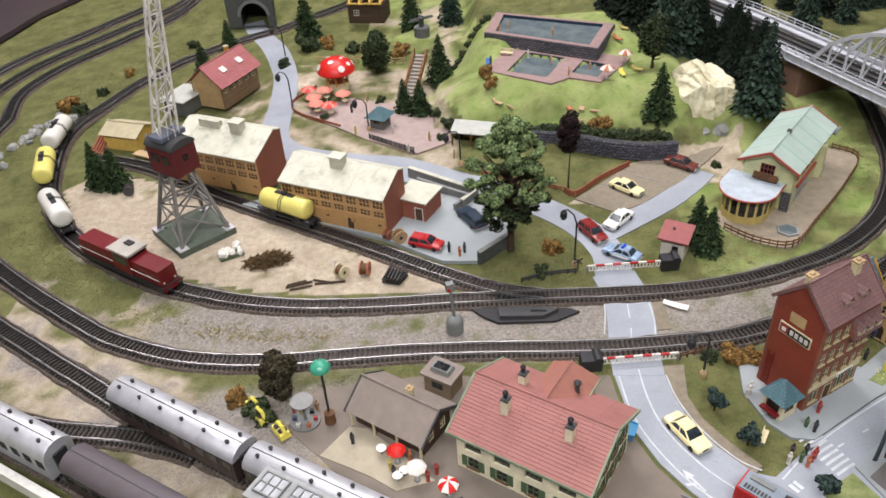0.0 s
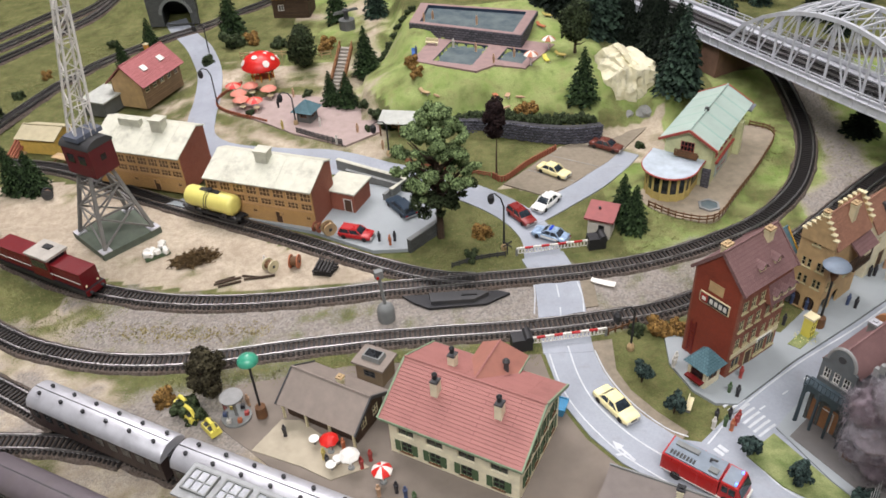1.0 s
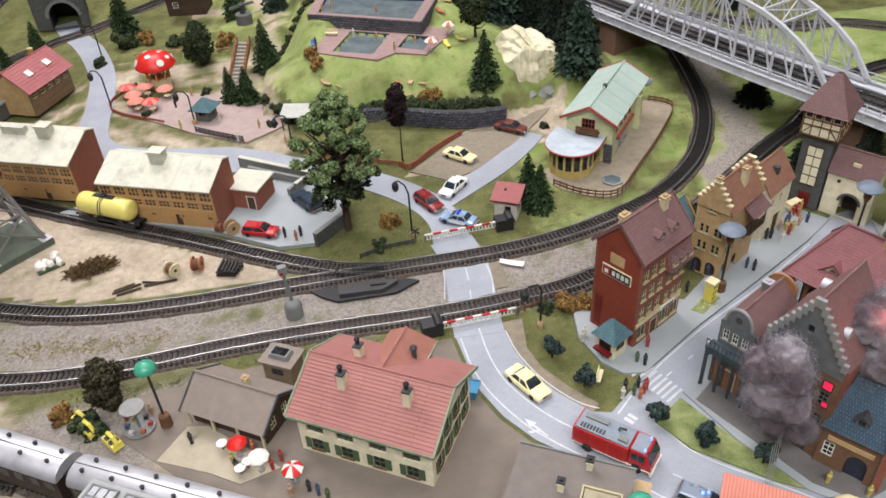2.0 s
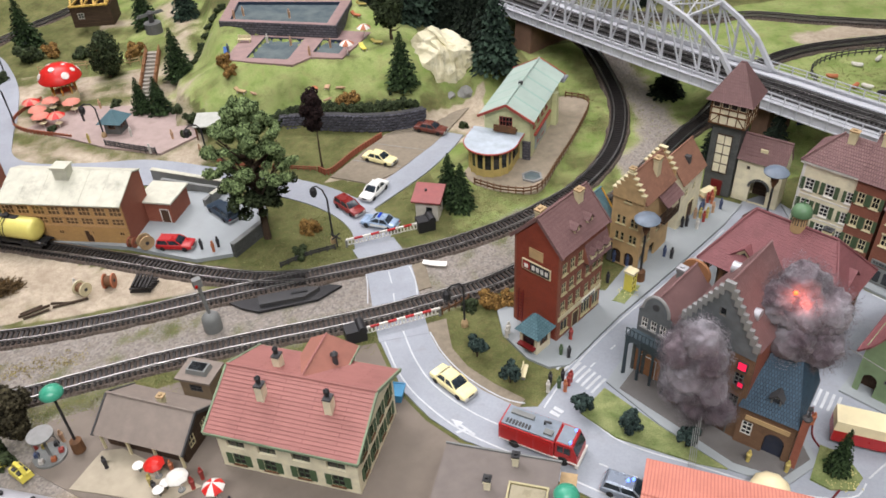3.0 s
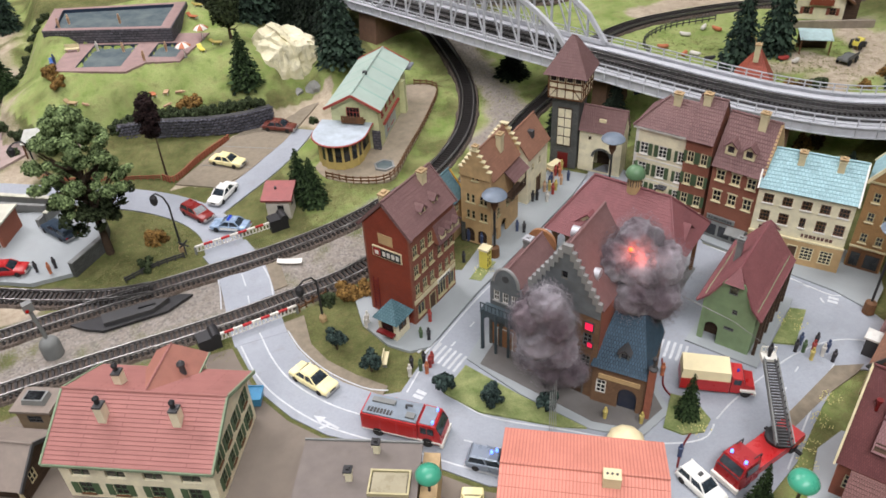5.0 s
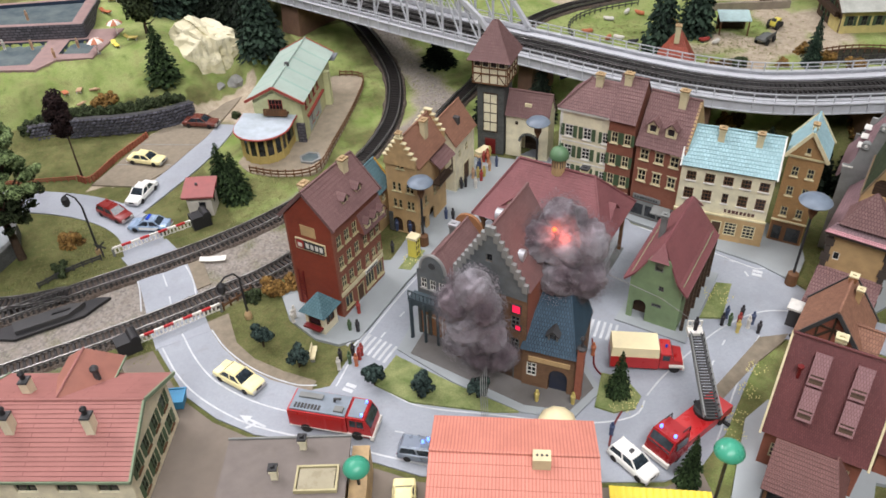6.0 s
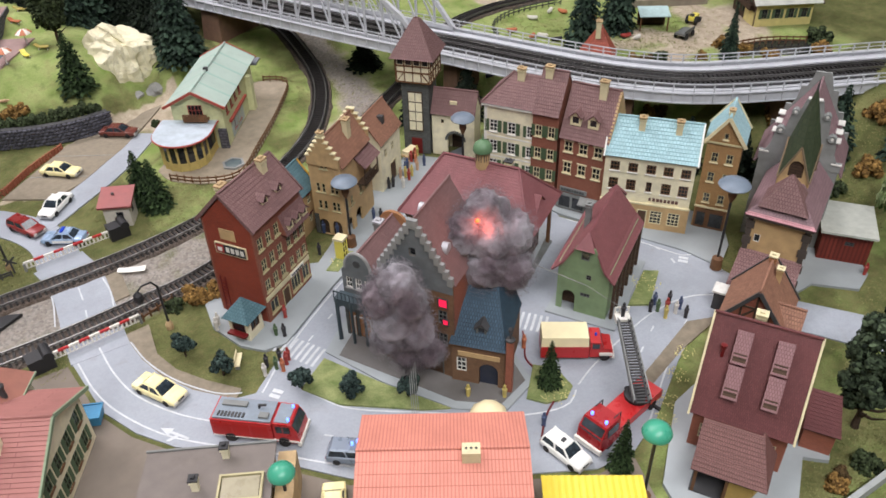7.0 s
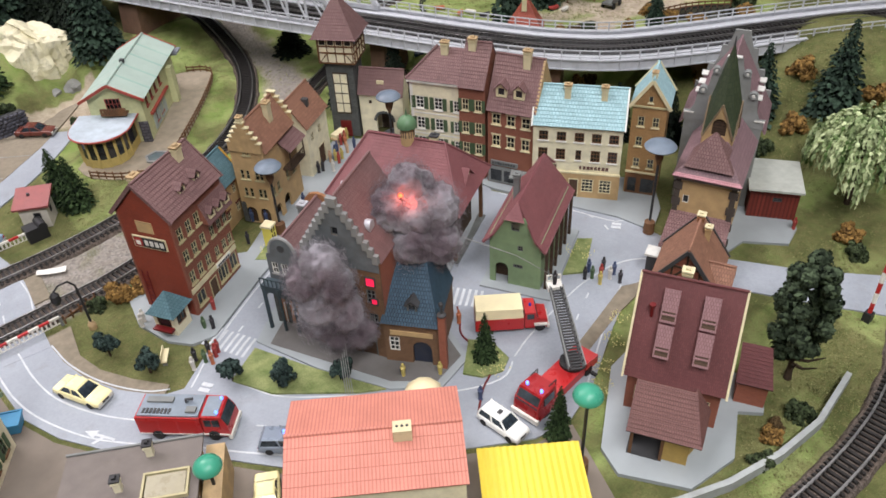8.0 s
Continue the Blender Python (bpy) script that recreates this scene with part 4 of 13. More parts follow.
def stepped_house():
    h = thing("stepped_gable_house", 52.95, 72.1, 0.2, 35, "ochre town house with stepped gable, rust tiles and arcade", "house")
    L, D, e, t = 7.0, 3.8, 9.2, 12.0
    four_walls(h, L, D, e, W_OCHRE, t, wins=(grid_wins((-2.7, -1.6), (3.4, 5.8), 0.6, 1.1) + grid_wins((0.6, 2.0), (3.6,), 0.6, 1.1), (), grid_wins((-2, 0, 2), (3.5, 6), 0.75, 1.2), grid_wins((-1.0, -0.35, 0.7, 1.2), (3.4, 5.6), 0.42, 1.1, 1, 2) + [(-0.3, 8.6, 0.36, 0.9, 1, 2), (0.2, 8.6, 0.36, 0.9, 1, 2)]),
               arches=([(-2.5, 0.02, 1.5, 2.1), (-0.3, 0.02, 1.5, 2.1)], (), (), [(-0.85, 0.02, 1.2, 2.0), (0.75, 0.02, 1.2, 2.0)]), frame_mat=M_STRAW, sill=M_STRAW)
    part("stone_base", box(bm_new(), -L / 2 - 0.06, D / 2 - 0.5, 0, L / 2 + 0.06, D / 2 + 0.06, 2.6), W_DKGREY, h)
    part("inner_floor", box(bm_new(), -L / 2 + 0.3, -D / 2 + 0.9, 0, L / 2 - 0.3, D / 2 - 0.6, 2.5), W_DARKWOOD, h)
    gable_roof(h, L, D, e, t, 0.3, -0.1, R_RUST, 0.36)
    for sx in (-1, 1):
        n = 5
        for i in range(n):
            for s in (-1, 1):
                y0 = D / 2 * (1 - i / n)
                y1 = D / 2 * (1 - (i + 1) / n)
                z = e + (t - e) * (i + 1) / n + 0.35
                part("parapet_step", box(bm_new(), sx * L / 2 - 0.18, min(s * y0, s * y1), e - 0.2, sx * L / 2 + 0.18, max(s * y0, s * y1), z), W_OCHRE, h)
        for i in range(n):
            for s in (-1, 1):
                y = s * D / 2 * (1 - (i + 0.5) / n)
                z = e + (t - e) * (i + 1) / n + 0.35
                place(part("coping", cached("coping", lambda: to_mesh("coping", box(bm_new(), -0.26, -0.3, 0, 0.26, 0.3, 0.12), M_CREAM)), None, h), at(sx * L / 2, y, z))
    chimney(h, 0.6, -0.9, t - 1.0, 1.6, M_CREAM, M_PALEWOOD)
    chimney(h, -L / 2 + 0.1, 0, t, 0.9, M_CREAM, M_PALEWOOD, 0.5, 0.5)
    # timber balcony with a tiled lean-to roof
    b = part("balcony", box(bm_new(), -0.1, -D / 2 - 1.1, 5.0, 3.3, -D / 2, 5.2), W_DARKWOOD, h)
    bm = bm_new()
    for k in range(9):
        x = -0.05 + k * 0.41
        bar(bm, (x, -D / 2 - 1.05, 5.2), (x, -D / 2 - 1.05, 6.1), 0.09)
    bar(bm, (-0.1, -D / 2 - 1.05, 6.1), (3.3, -D / 2 - 1.05, 6.1), 0.12)
    for x in (0.0, 3.2):
        bar(bm, (x, -D / 2 - 1.05, 5.2), (x, -D / 2 - 1.05, 7.6), 0.12)
    part("balustrade", bm, W_DARKWOOD, b)
    part("lean_to_roof", slope(bm_new(), (-0.3, -D / 2 - 1.4, 7.4), (3.5, -D / 2 - 1.4, 7.4), (3.5, -D / 2 + 0.1, 8.6), (-0.3, -D / 2 + 0.1, 8.6), 0.36), R_MAROON, h)
    # lower rear house
    r = thing("rear_house", 60.3, 77.6, 0.2, 35, "cream house with rust tiled roof behind the stepped gable", "house")
    four_walls(r, 5.6, 4.2, 6.7, W_CREAM, 9.5, wins=([(-1.4, 4.2, 0.8, 1.1), (0.6, 4.2, 0.8, 1.1)], [(0, 4, 0.8, 1.1)], (), ()), doors=([(0.4, 1.6, 2.6)], (), (), ()), frame_mat=M_CREAM)
    gable_roof(r, 5.6, 4.2, 6.7, 9.5, 0.3, 0.2, R_RUST, 0.36)
    part("roof_hatch", box(bm_new(), -0.3, -1.4, 7.7, 0.3, -0.7, 8.8), M_DARK, r)
    s = thing("side_house", 47.0, 73.4, 0.1, 35, "small ochre house with weathered teal roof", "house")
    four_walls(s, 4.2, 3.6, 5.6, W_OCHRE, 8.0, wins=(grid_wins((-1, 1), (1.2, 3.6), 0.7, 1.1), (), (), grid_wins((0,), (3.2,), 0.8, 1.1)), frame_mat=M_CREAM, lintel=M_DKRED)
    gable_roof(s, 4.2, 3.6, 5.6, 8.0, 0.35, 0.3, R_TEAL, 0.4, M_BRASS)
    chimney(s, -1.0, 0.4, 7.4, 0.9, R_TEAL, M_GREY)


stepped_house()


def gate_tower():
    h = thing("gate_tower", 69.2, 81.2, 0.1, -50, "grey stone gate tower with half-timbered top and maroon roof", "tower")
    four_walls(h, 3.5, 3.5, 10.4, W_DKGREY, wins=((), (), (), ()))
    wl = part("stair_window", box(bm_new(), -0.95, -1.85, 3.2, 0.95, -1.76, 8.7), W_DARKWOOD, h)
    for i in range(2):
        for k in range(4):
            part("pane", box(bm_new(), -0.85 + i * 0.9, -1.9, 3.4 + k * 1.32, -0.05 + i * 0.9, -1.85, 4.55 + k * 1.32), W_CREAM, wl)
    part("gate_door", box(bm_new(), -0.7, -1.84, 0, 0.7, -1.76, 2.2), M_DKRED, h)
    four = bm_new()
    box(four, -2.2, -2.2, 10.0, 2.2, 2.2, 13.6)
    top = part("timbered_storey", four, W_CREAM, h)
    for rz in (0, 90, 180, 270):
        bm = bm_new()
        y = -2.24
        for x in (-2.1, -1.05, 0, 1.05, 2.1):
            bar(bm, (x, y, 10.05), (x, y, 13.55), 0.16, 0.1)
        for z in (10.1, 11.4, 12.2, 13.5):
            bar(bm, (-2.2, y - 0.01, z), (2.2, y - 0.01, z), 0.1, 0.16)
        for x, s in ((-2.1, 1), (1.05, -1)):
            bar(bm, (x + (s < 0) * 1.05, y, 10.1), (x + (s > 0) * 1.05, y, 11.4), 0.08, 0.1)
        tim = place(part("timber_frame", bm, M_WOOD, top), at(0, 0, 0, rz))
        for x in (-1.58, -0.52, 0.52, 1.58):
            place(part("window", box(bm_new(), -0.34, -2.26, 12.4, 0.34, -2.18, 13.3), M_PANE, top), at(0, 0, 0, rz) @ at(x, 0, 0))
    bm = bm_new()
    c = [(-2.8, -2.8), (2.8, -2.8), (2.8, 2.8), (-2.8, 2.8)]
    for (ax, ay), (bx, by) in zip(c, c[1:] + c[:1]):
        slope(bm, (ax, ay, 13.2), (bx, by, 13.2), (bx * 0.1, by * 0.1, 17.5), (ax * 0.1, ay * 0.1, 17.5), 0.4, 0.05, 0.12)
    part("roof", bm, R_MAROON, h)
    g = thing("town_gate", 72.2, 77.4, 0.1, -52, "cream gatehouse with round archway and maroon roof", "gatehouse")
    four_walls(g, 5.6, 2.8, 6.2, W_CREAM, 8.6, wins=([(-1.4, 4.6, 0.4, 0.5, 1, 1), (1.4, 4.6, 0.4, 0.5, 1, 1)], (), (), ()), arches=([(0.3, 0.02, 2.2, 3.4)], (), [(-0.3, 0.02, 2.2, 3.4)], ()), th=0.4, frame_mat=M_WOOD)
    bm = bm_new()
    n = 13
    for k in range(n):
        a = math.pi * (k + 0.5) / n
        m = at(0.3 + 1.22 * math.cos(a), -1.45, 2.3 + 1.22 * math.sin(a)) @ pose(0, 0, 0, 0, -math.degrees(a) + 90, 0)
        box(bm, -0.13, -0.06, -0.14, 0.13, 0.1, 0.16, m)
    part("arch_stones", bm, W_DKGREY, g)
    gable_roof(g, 5.6, 2.8, 6.2, 8.6, 0.3, 0.1, R_MAROON, 0.4)
    # no gate here: a dark board closes the arch to stand for its shade
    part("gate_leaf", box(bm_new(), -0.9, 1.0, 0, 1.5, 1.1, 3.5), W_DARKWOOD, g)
    part("roof_window", box(bm_new(), -0.5, -1.0, 7.1, 0.4, -0.6, 7.5), M_CREAM, g)


gate_tower()


M_LETTER = paint("brown_lettering", srgb(96, 66, 60), 0.6)


def row_houses():
    # cream corner house with a hipped roof
    a = thing("town_house", 73.6, 66.7, 0.2, -58.5, "cream town house with green shutters and hipped maroon roof", "house", "town houses in a row")
    L, D, e, t = 6.2, 5.6, 11.2, 14.4
    wins = grid_wins((-2.0, 0.2), (2.9, 5.4, 8.0), 1.0, 1.5, 2, 3) + grid_wins((2.35,), (2.9, 5.4, 8.0), 0.75, 1.4, 2, 3)
    facade(a, at(0, -D / 2, 0), box_outline(L, e), W_CREAM, wins, frame_mat=M_WHITE, shutter=M_GREENPAINT, sill=M_WHITE)
    facade(a, at(L / 2, 0, 0, 90), box_outline(D - 0.44, e), W_CREAM)
    facade(a, at(0, D / 2, 0, 180), box_outline(L, e), W_CREAM)
    facade(a, at(-L / 2, 0, 0, -90), box_outline(D - 0.44, e), W_CREAM, grid_wins((1.4, -0.6), (2.9, 5.4, 8.0), 0.9, 1.5, 2, 3), shutter=M_GREENPAINT, frame_mat=M_WHITE)
    for x in (-L / 2 + 0.14, L / 2 - 0.18):
        part("corner_strip", box(bm_new(), x - 0.16, -D / 2 - 0.06, 0, x + 0.16, -D / 2 - 0.01, e), M_WHITE, a)
    for z in (4.75, 7.35):
        part("string_course", box(bm_new(), -L / 2, -D / 2 - 0.05, z, L / 2, -D / 2 - 0.01, z + 0.16), M_WHITE, a)
    part("cornice", box(bm_new(), -L / 2 - 0.3, -D / 2 - 0.3, e, L / 2 + 0.02, D / 2 + 0.3, e + 0.3), M_WHITE, a)
    part("shopfront", box(bm_new(), -L / 2 + 0.2, -D / 2 - 0.1, 0.3, L / 2 - 0.2, -D / 2 - 0.02, 2.2), W_OCHRE, a)
    bm = bm_new()
    z = e + 0.3
    r0, r1 = (-0.6, 0, t), (L / 2, 0, t)
    slope(bm, (-L / 2 - 0.35, -D / 2 - 0.35, z), (L / 2, -D / 2 - 0.35, z), r1, r0, 0.4)
    slope(bm, (L / 2, D / 2 + 0.35, z), (-L / 2 - 0.35, D / 2 + 0.35, z), r0, r1, 0.4)
    slope(bm, (-L / 2 - 0.35, D / 2 + 0.35, z), (-L / 2 - 0.35, -D / 2 - 0.35, z), r0, (r0[0], r0[1] + 0.01, r0[2]), 0.4)
    part("roof", bm, R_MAROON, a)
    part("hip_ridge", tube(bm_new(), [(-L / 2 - 0.35, -D / 2 - 0.35, z + 0.1), (r0[0], r0[1], r0[2] + 0.1)], 0.12, 6), R_MAROON, a)
    chimney(a, 0.4, -0.5, t - 0.5, 1.2, M_CREAM, M_PALEWOOD)
    # narrow brick house
    b = thing("town_house", 75.6, 62.9, 0.2, -60, "narrow brown brick town house with green shutters", "house", "town houses in a row")
    L, D, e, t = 3.0, 5.6, 11.6, 15.3
    four_walls(b, L, D, e, W_BROWNRED, t, wins=(grid_wins((-0.75, 0.75), (3.2, 5.8, 8.6), 0.8, 1.4), (), (), ()), frame_mat=M_CREAM, shutter=M_GREENPAINT, sill=M_CREAM)
    part("shopfront", box(bm_new(), -L / 2 + 0.05, -D / 2 - 0.1, 0.2, L / 2 - 0.05, -D / 2 - 0.02, 2.5), W_CREAM, b)
    gable_roof(b, L, D, e, t, 0.3, 0.02, R_MAROON, 0.4)
    chimney(b, -0.6, -0.4, t - 0.3, 0.9, M_CREAM, M_PALEWOOD)
    # wider brick house with two dormers
    c = thing("town_house", 77.7, 58.6, 0.2, -63, "red brick town house with two dormers and shop awning", "house", "town houses in a row")
    L, D, e, t = 5.4, 5.8, 9.6, 14.4
    four_walls(c, L, D, e, W_BROWNRED, t, wins=(grid_wins((-1.7, 0.0, 1.7), (4.9,), 0.95, 1.4) + grid_wins((-1.7, 0.0, 1.7), (7.6,), 1.0, 1.3), (), (), ()), frame_mat=M_CREAM, sill=M_CREAM, lintel=M_CREAM)
    gable_roof(c, L, D, e, t, 0.3, 0.1, R_MAROON, 0.4, None)
    part("party_wall", panel(bm_new(), gable_outline(D + 0.2, e, t + 0.2), [], 0.25, at(L / 2 + 0.12, 0, 0, 90)), W_OCHRE, c)
    for x in (-1.3, 0.7):
        dormer(c, x, -D / 2 + 0.45, e + 1.1, 0, 1.2, 1.1, 1.6, M_CREAM, R_MAROON)
    chimney(c, 0.9, -0.4, t - 0.6, 1.6, M_CREAM, M_PALEWOOD)
    sf = part("shopfront", box(bm_new(), -L / 2 + 0.1, -D / 2 - 0.12, 0.2, L / 2 - 0.1, -D / 2 - 0.02, 2.3), M_GREY, c)
    for k in range(3):
        part("shop_window", box(bm_new(), -2.3 + k * 1.6, -D / 2 - 0.16, 0.5, -1.0 + k * 1.6, -D / 2 - 0.12, 1.9), M_PANE, sf)
    board(c, at(0, -D / 2 - 0.05, 0), -2.3, 2.5, 0.9, 3.1, M_GREY)
    bars_text(c, at(0, -D / 2 - 0.16, 0), -2.1, 2.65, 2.8, 0.28, 9, M_DARK)
    bm = bm_new()
    loft(bm, [[(x, -D / 2 - 0.1, 2.3), (x, -D / 2 - 1.0, 1.75), (x, -D / 2 - 1.0, 1.6), (x, -D / 2 - 0.1, 2.15)] for x in (0.2, 2.2)])
    part("awning", bm, M_GREY, c)
    # inn with the pale blue roof
    d = thing("town_inn", 80.9, 52.6, 0.2, -51.5, "cream inn with pale blue shingled roof and ochre ground floor", "inn", "town houses in a row")
    L, D, e, t = 9.4, 5.2, 9.0, 12.0
    row = grid_wins((-3.6, -1.7, 0.2, 2.0, 3.8), (6.9,), 1.0, 1.1, 3, 2) + grid_wins((-3.6, -1.7, 2.0, 3.8), (4.6,), 1.0, 1.35, 3, 3) + [(0.2, 4.7, 0.6, 1.2, 2, 2)]
    facade(d, at(0, -D / 2, 0), box_outline(L, e), W_CREAM, row, frame_mat=M_WOOD, sill=M_WHITE)
    for m, w in ((at(L / 2, 0, 0, 90), D - 0.44), (at(-L / 2, 0, 0, -90), D - 0.44)):
        facade(d, m, gable_outline(w, e, t - 0.2), W_CREAM)
    facade(d, at(0, D / 2, 0, 180), box_outline(L, e), W_CREAM)
    g = part("ground_floor_facing", panel(bm_new(), box_outline(L + 0.2, 3.1), [rect(-3.4, 0.8, 1.1, 1.7), rect(-1.8, 0.8, 1.0, 1.7), rect(1.4, 0.8, 1.3, 1.7), rect(3.3, 0.8, 1.3, 1.7), rect(-0.1, 0.05, 0.9, 2.3)], 0.18, at(0, -D / 2 - 0.2, 0)), W_OCHRE, d)
    for x, w in ((-3.4, 1.1), (-1.8, 1.0), (1.4, 1.3), (3.3, 1.3)):
        window(d, at(x, -D / 2 - 0.2, 0.8), w, 1.7, M_CREAM, M_PANE, 3, 4)
    door(d, at(-0.1, -D / 2 - 0.2, 0.05), 0.9, 2.3, M_DOOR, M_CREAM)
    part("string_course", box(bm_new(), -L / 2 - 0.12, -D / 2 - 0.28, 3.1, L / 2 + 0.12, -D / 2 - 0.02, 3.28), M_CREAM, d)
    for x, w, n in ((-3.9, 2.0, 4), (0.4, 3.2, 8)):
        bars_text(d, at(0, -D / 2 - 0.03, 0), x, 3.6, w, 0.4, n, M_LETTER)
    gable_roof(d, L, D, e, t, 0.35, 0.15, R_BLUE, 0.4, M_WHITE)
    for x in (-1.4, 2.4):
        chimney(d, x, -0.7, t - 1.0, 1.5, M_CREAM, M_PALEWOOD, 0.65)
    # narrow ochre house, gable to the street
    f = thing("town_house", 86.4, 47.6, 0.2, -58, "narrow ochre brick house with pale blue gabled roof", "house", "town houses in a row")
    L, D, e, t = 3.5, 4.4, 11.0, 13.6
    four_walls(f, L, D, e, W_OCHREBRICK, t, axis="y", wins=(grid_wins((-0.75, 0.75), (3.4, 6.0, 8.4), 0.7, 1.15) + [(0, 11.2, 0.45, 0.7, 1, 1)], (), (), ()), frame_mat=M_STRAW, sill=M_CREAM)
    part("cornice", box(bm_new(), -L / 2 - 0.1, -D / 2 - 0.14, 10.6, L / 2 + 0.1, -D / 2 - 0.02, 10.8), M_STRAW, f)
    sf = part("shopfront", box(bm_new(), -1.6, -D / 2 - 0.12, 0.1, 1.6, -D / 2 - 0.02, 2.5), M_WOOD, f)
    for x0, x1 in ((-1.4, -0.5), (0.0, 1.4)):
        part("shop_window", box(bm_new(), x0, -D / 2 - 0.16, 0.4, x1, -D / 2 - 0.12, 2.1), M_PANE, sf)
    part("string_course", box(bm_new(), -1.8, -D / 2 - 0.15, 2.7, 1.8, -D / 2 - 0.02, 2.9), M_CREAM, f)
    gable_roof(f, D, L, e, t, 0.3, 0.2, R_BLUE, 0.4, M_CREAM, axis="y")
    chimney(f, 0.0, -1.2, t - 0.2, 0.7, M_CREAM, M_PALEWOOD, 0.5, 0.5)


row_houses()


def market_hall():
    h = thing("market_hall", 62.0, 58.3, 0.15, -59.4, "long hall on wooden posts with carmine hipped roof and green cupola", "hall")
    L, D, e, t = 13.4, 8.8, 6.05, 11.0
    core = part("wall", box(bm_new(), -L / 2 + 1.2, -D / 2 + 1.2, 0, L / 2 - 1.2, D / 2 - 1.2, e), W_DARKWOOD, h)
    for x in np.linspace(-L / 2 + 0.4, L / 2 - 0.4, 9):
        for y in (-D / 2 + 0.4, D / 2 - 0.4):
            bm = box(bm_new(), -0.17, -0.17, 0, 0.17, 0.17, e)
            bar(bm, (0, 0, e - 1.5), (0.8, 0, e - 0.1), 0.14)
            bar(bm, (0, 0, e - 1.5), (-0.8, 0, e - 0.1), 0.14)
            place(part("post", cached("hall_post", lambda: to_mesh("post", bm, M_WOOD)), None, h), at(x, y, 0))
    x, y, rx = L / 2 + 0.5, D / 2 + 0.5, 4.1
    for q in (((-x, -y, e), (x, -y, e), (rx, 0, t), (-rx, 0, t)), ((x, y, e), (-x, y, e), (-rx, 0, t), (rx, 0, t)),
              ((x, -y, e), (x, y, e), (rx, 0.02, t), (rx, -0.02, t)), ((-x, y, e), (-x, -y, e), (-rx, -0.02, t), (-rx, 0.02, t))):
        part("roof", slope(bm_new(), *q, 0.34), R_TOWN, h)
    part("ridge", tube(bm_new(), [(-rx, 0, t + 0.08), (rx, 0, t + 0.08)], 0.14, 6), R_TOWN, h)
    for s in (-1, 1):
        for q in (-1, 1):
            part("hip_ridge", tube(bm_new(), [(s * x, q * y, e + 0.1), (s * rx, 0, t + 0.1)], 0.12, 6), R_TOWN, h)
    part("floor", box(bm_new(), -L / 2, -D / 2, -0.1, L / 2, D / 2, 0.12), M_STONEGREY, h)
    # cupola
    c = place(part("cupola", lathe(bm_new(), [(0.75, -0.6), (0.75, 1.3), (0.8, 1.35)], 8), W_OCHRE, h), at(0.2, 0, t))
    part("dome", lathe(bm_new(), [(1.0, 1.3), (1.0, 1.5), (0.95, 1.8), (0.75, 2.15), (0.4, 2.4), (0.12, 2.5), (0.06, 2.9), (0.02, 3.2)], 12), paint("copper_green", srgb(94, 126, 92), 0.45), c, smooth=True)
    for k in range(8):
        m = at(0, 0, 0, k * 45)
        place(part("opening", box(bm_new(), 0.66, -0.16, 0.3, 0.72, 0.16, 1.05), M_DARK, c), m)
    # low tiled dormers on the street side and on the hipped end
    for xx, yy, zz, rz in ((-3.0, -3.1, e + 1.2, 0), (2.2, -3.1, e + 1.2, 0), (5.9, 0.2, e + 1.1, 90)):
        m = at(xx, yy, zz, rz)
        d = place(part("dormer", panel(bm_new(), [(-1.3, 0), (1.3, 0), (0, 1.25)], [[(-0.5, 0.2), (0.5, 0.2), (0.0, 0.7)]], 0.14, at(0, -0.4, 0)), M_CREAM, h), m)
        part("pane", box(bm_new(), -0.55, -0.3, 0.15, 0.55, -0.26, 0.75), M_DARK, d)
        bm = bm_new()
        for s in (-1, 1):
            slope(bm, (s * 1.55, -0.65, -0.15), (s * 1.55, 2.6, -0.15), (0, 2.6, 1.35), (0, -0.65, 1.35), 0.34, 0.03, 0.1)
        part("dormer_roof", bm, R_TOWN, d)
    chimney(h, 2.9, 0.3, t - 0.4, 0.9, M_CREAM, M_DARK, 0.7, 0.6)



market_hall()


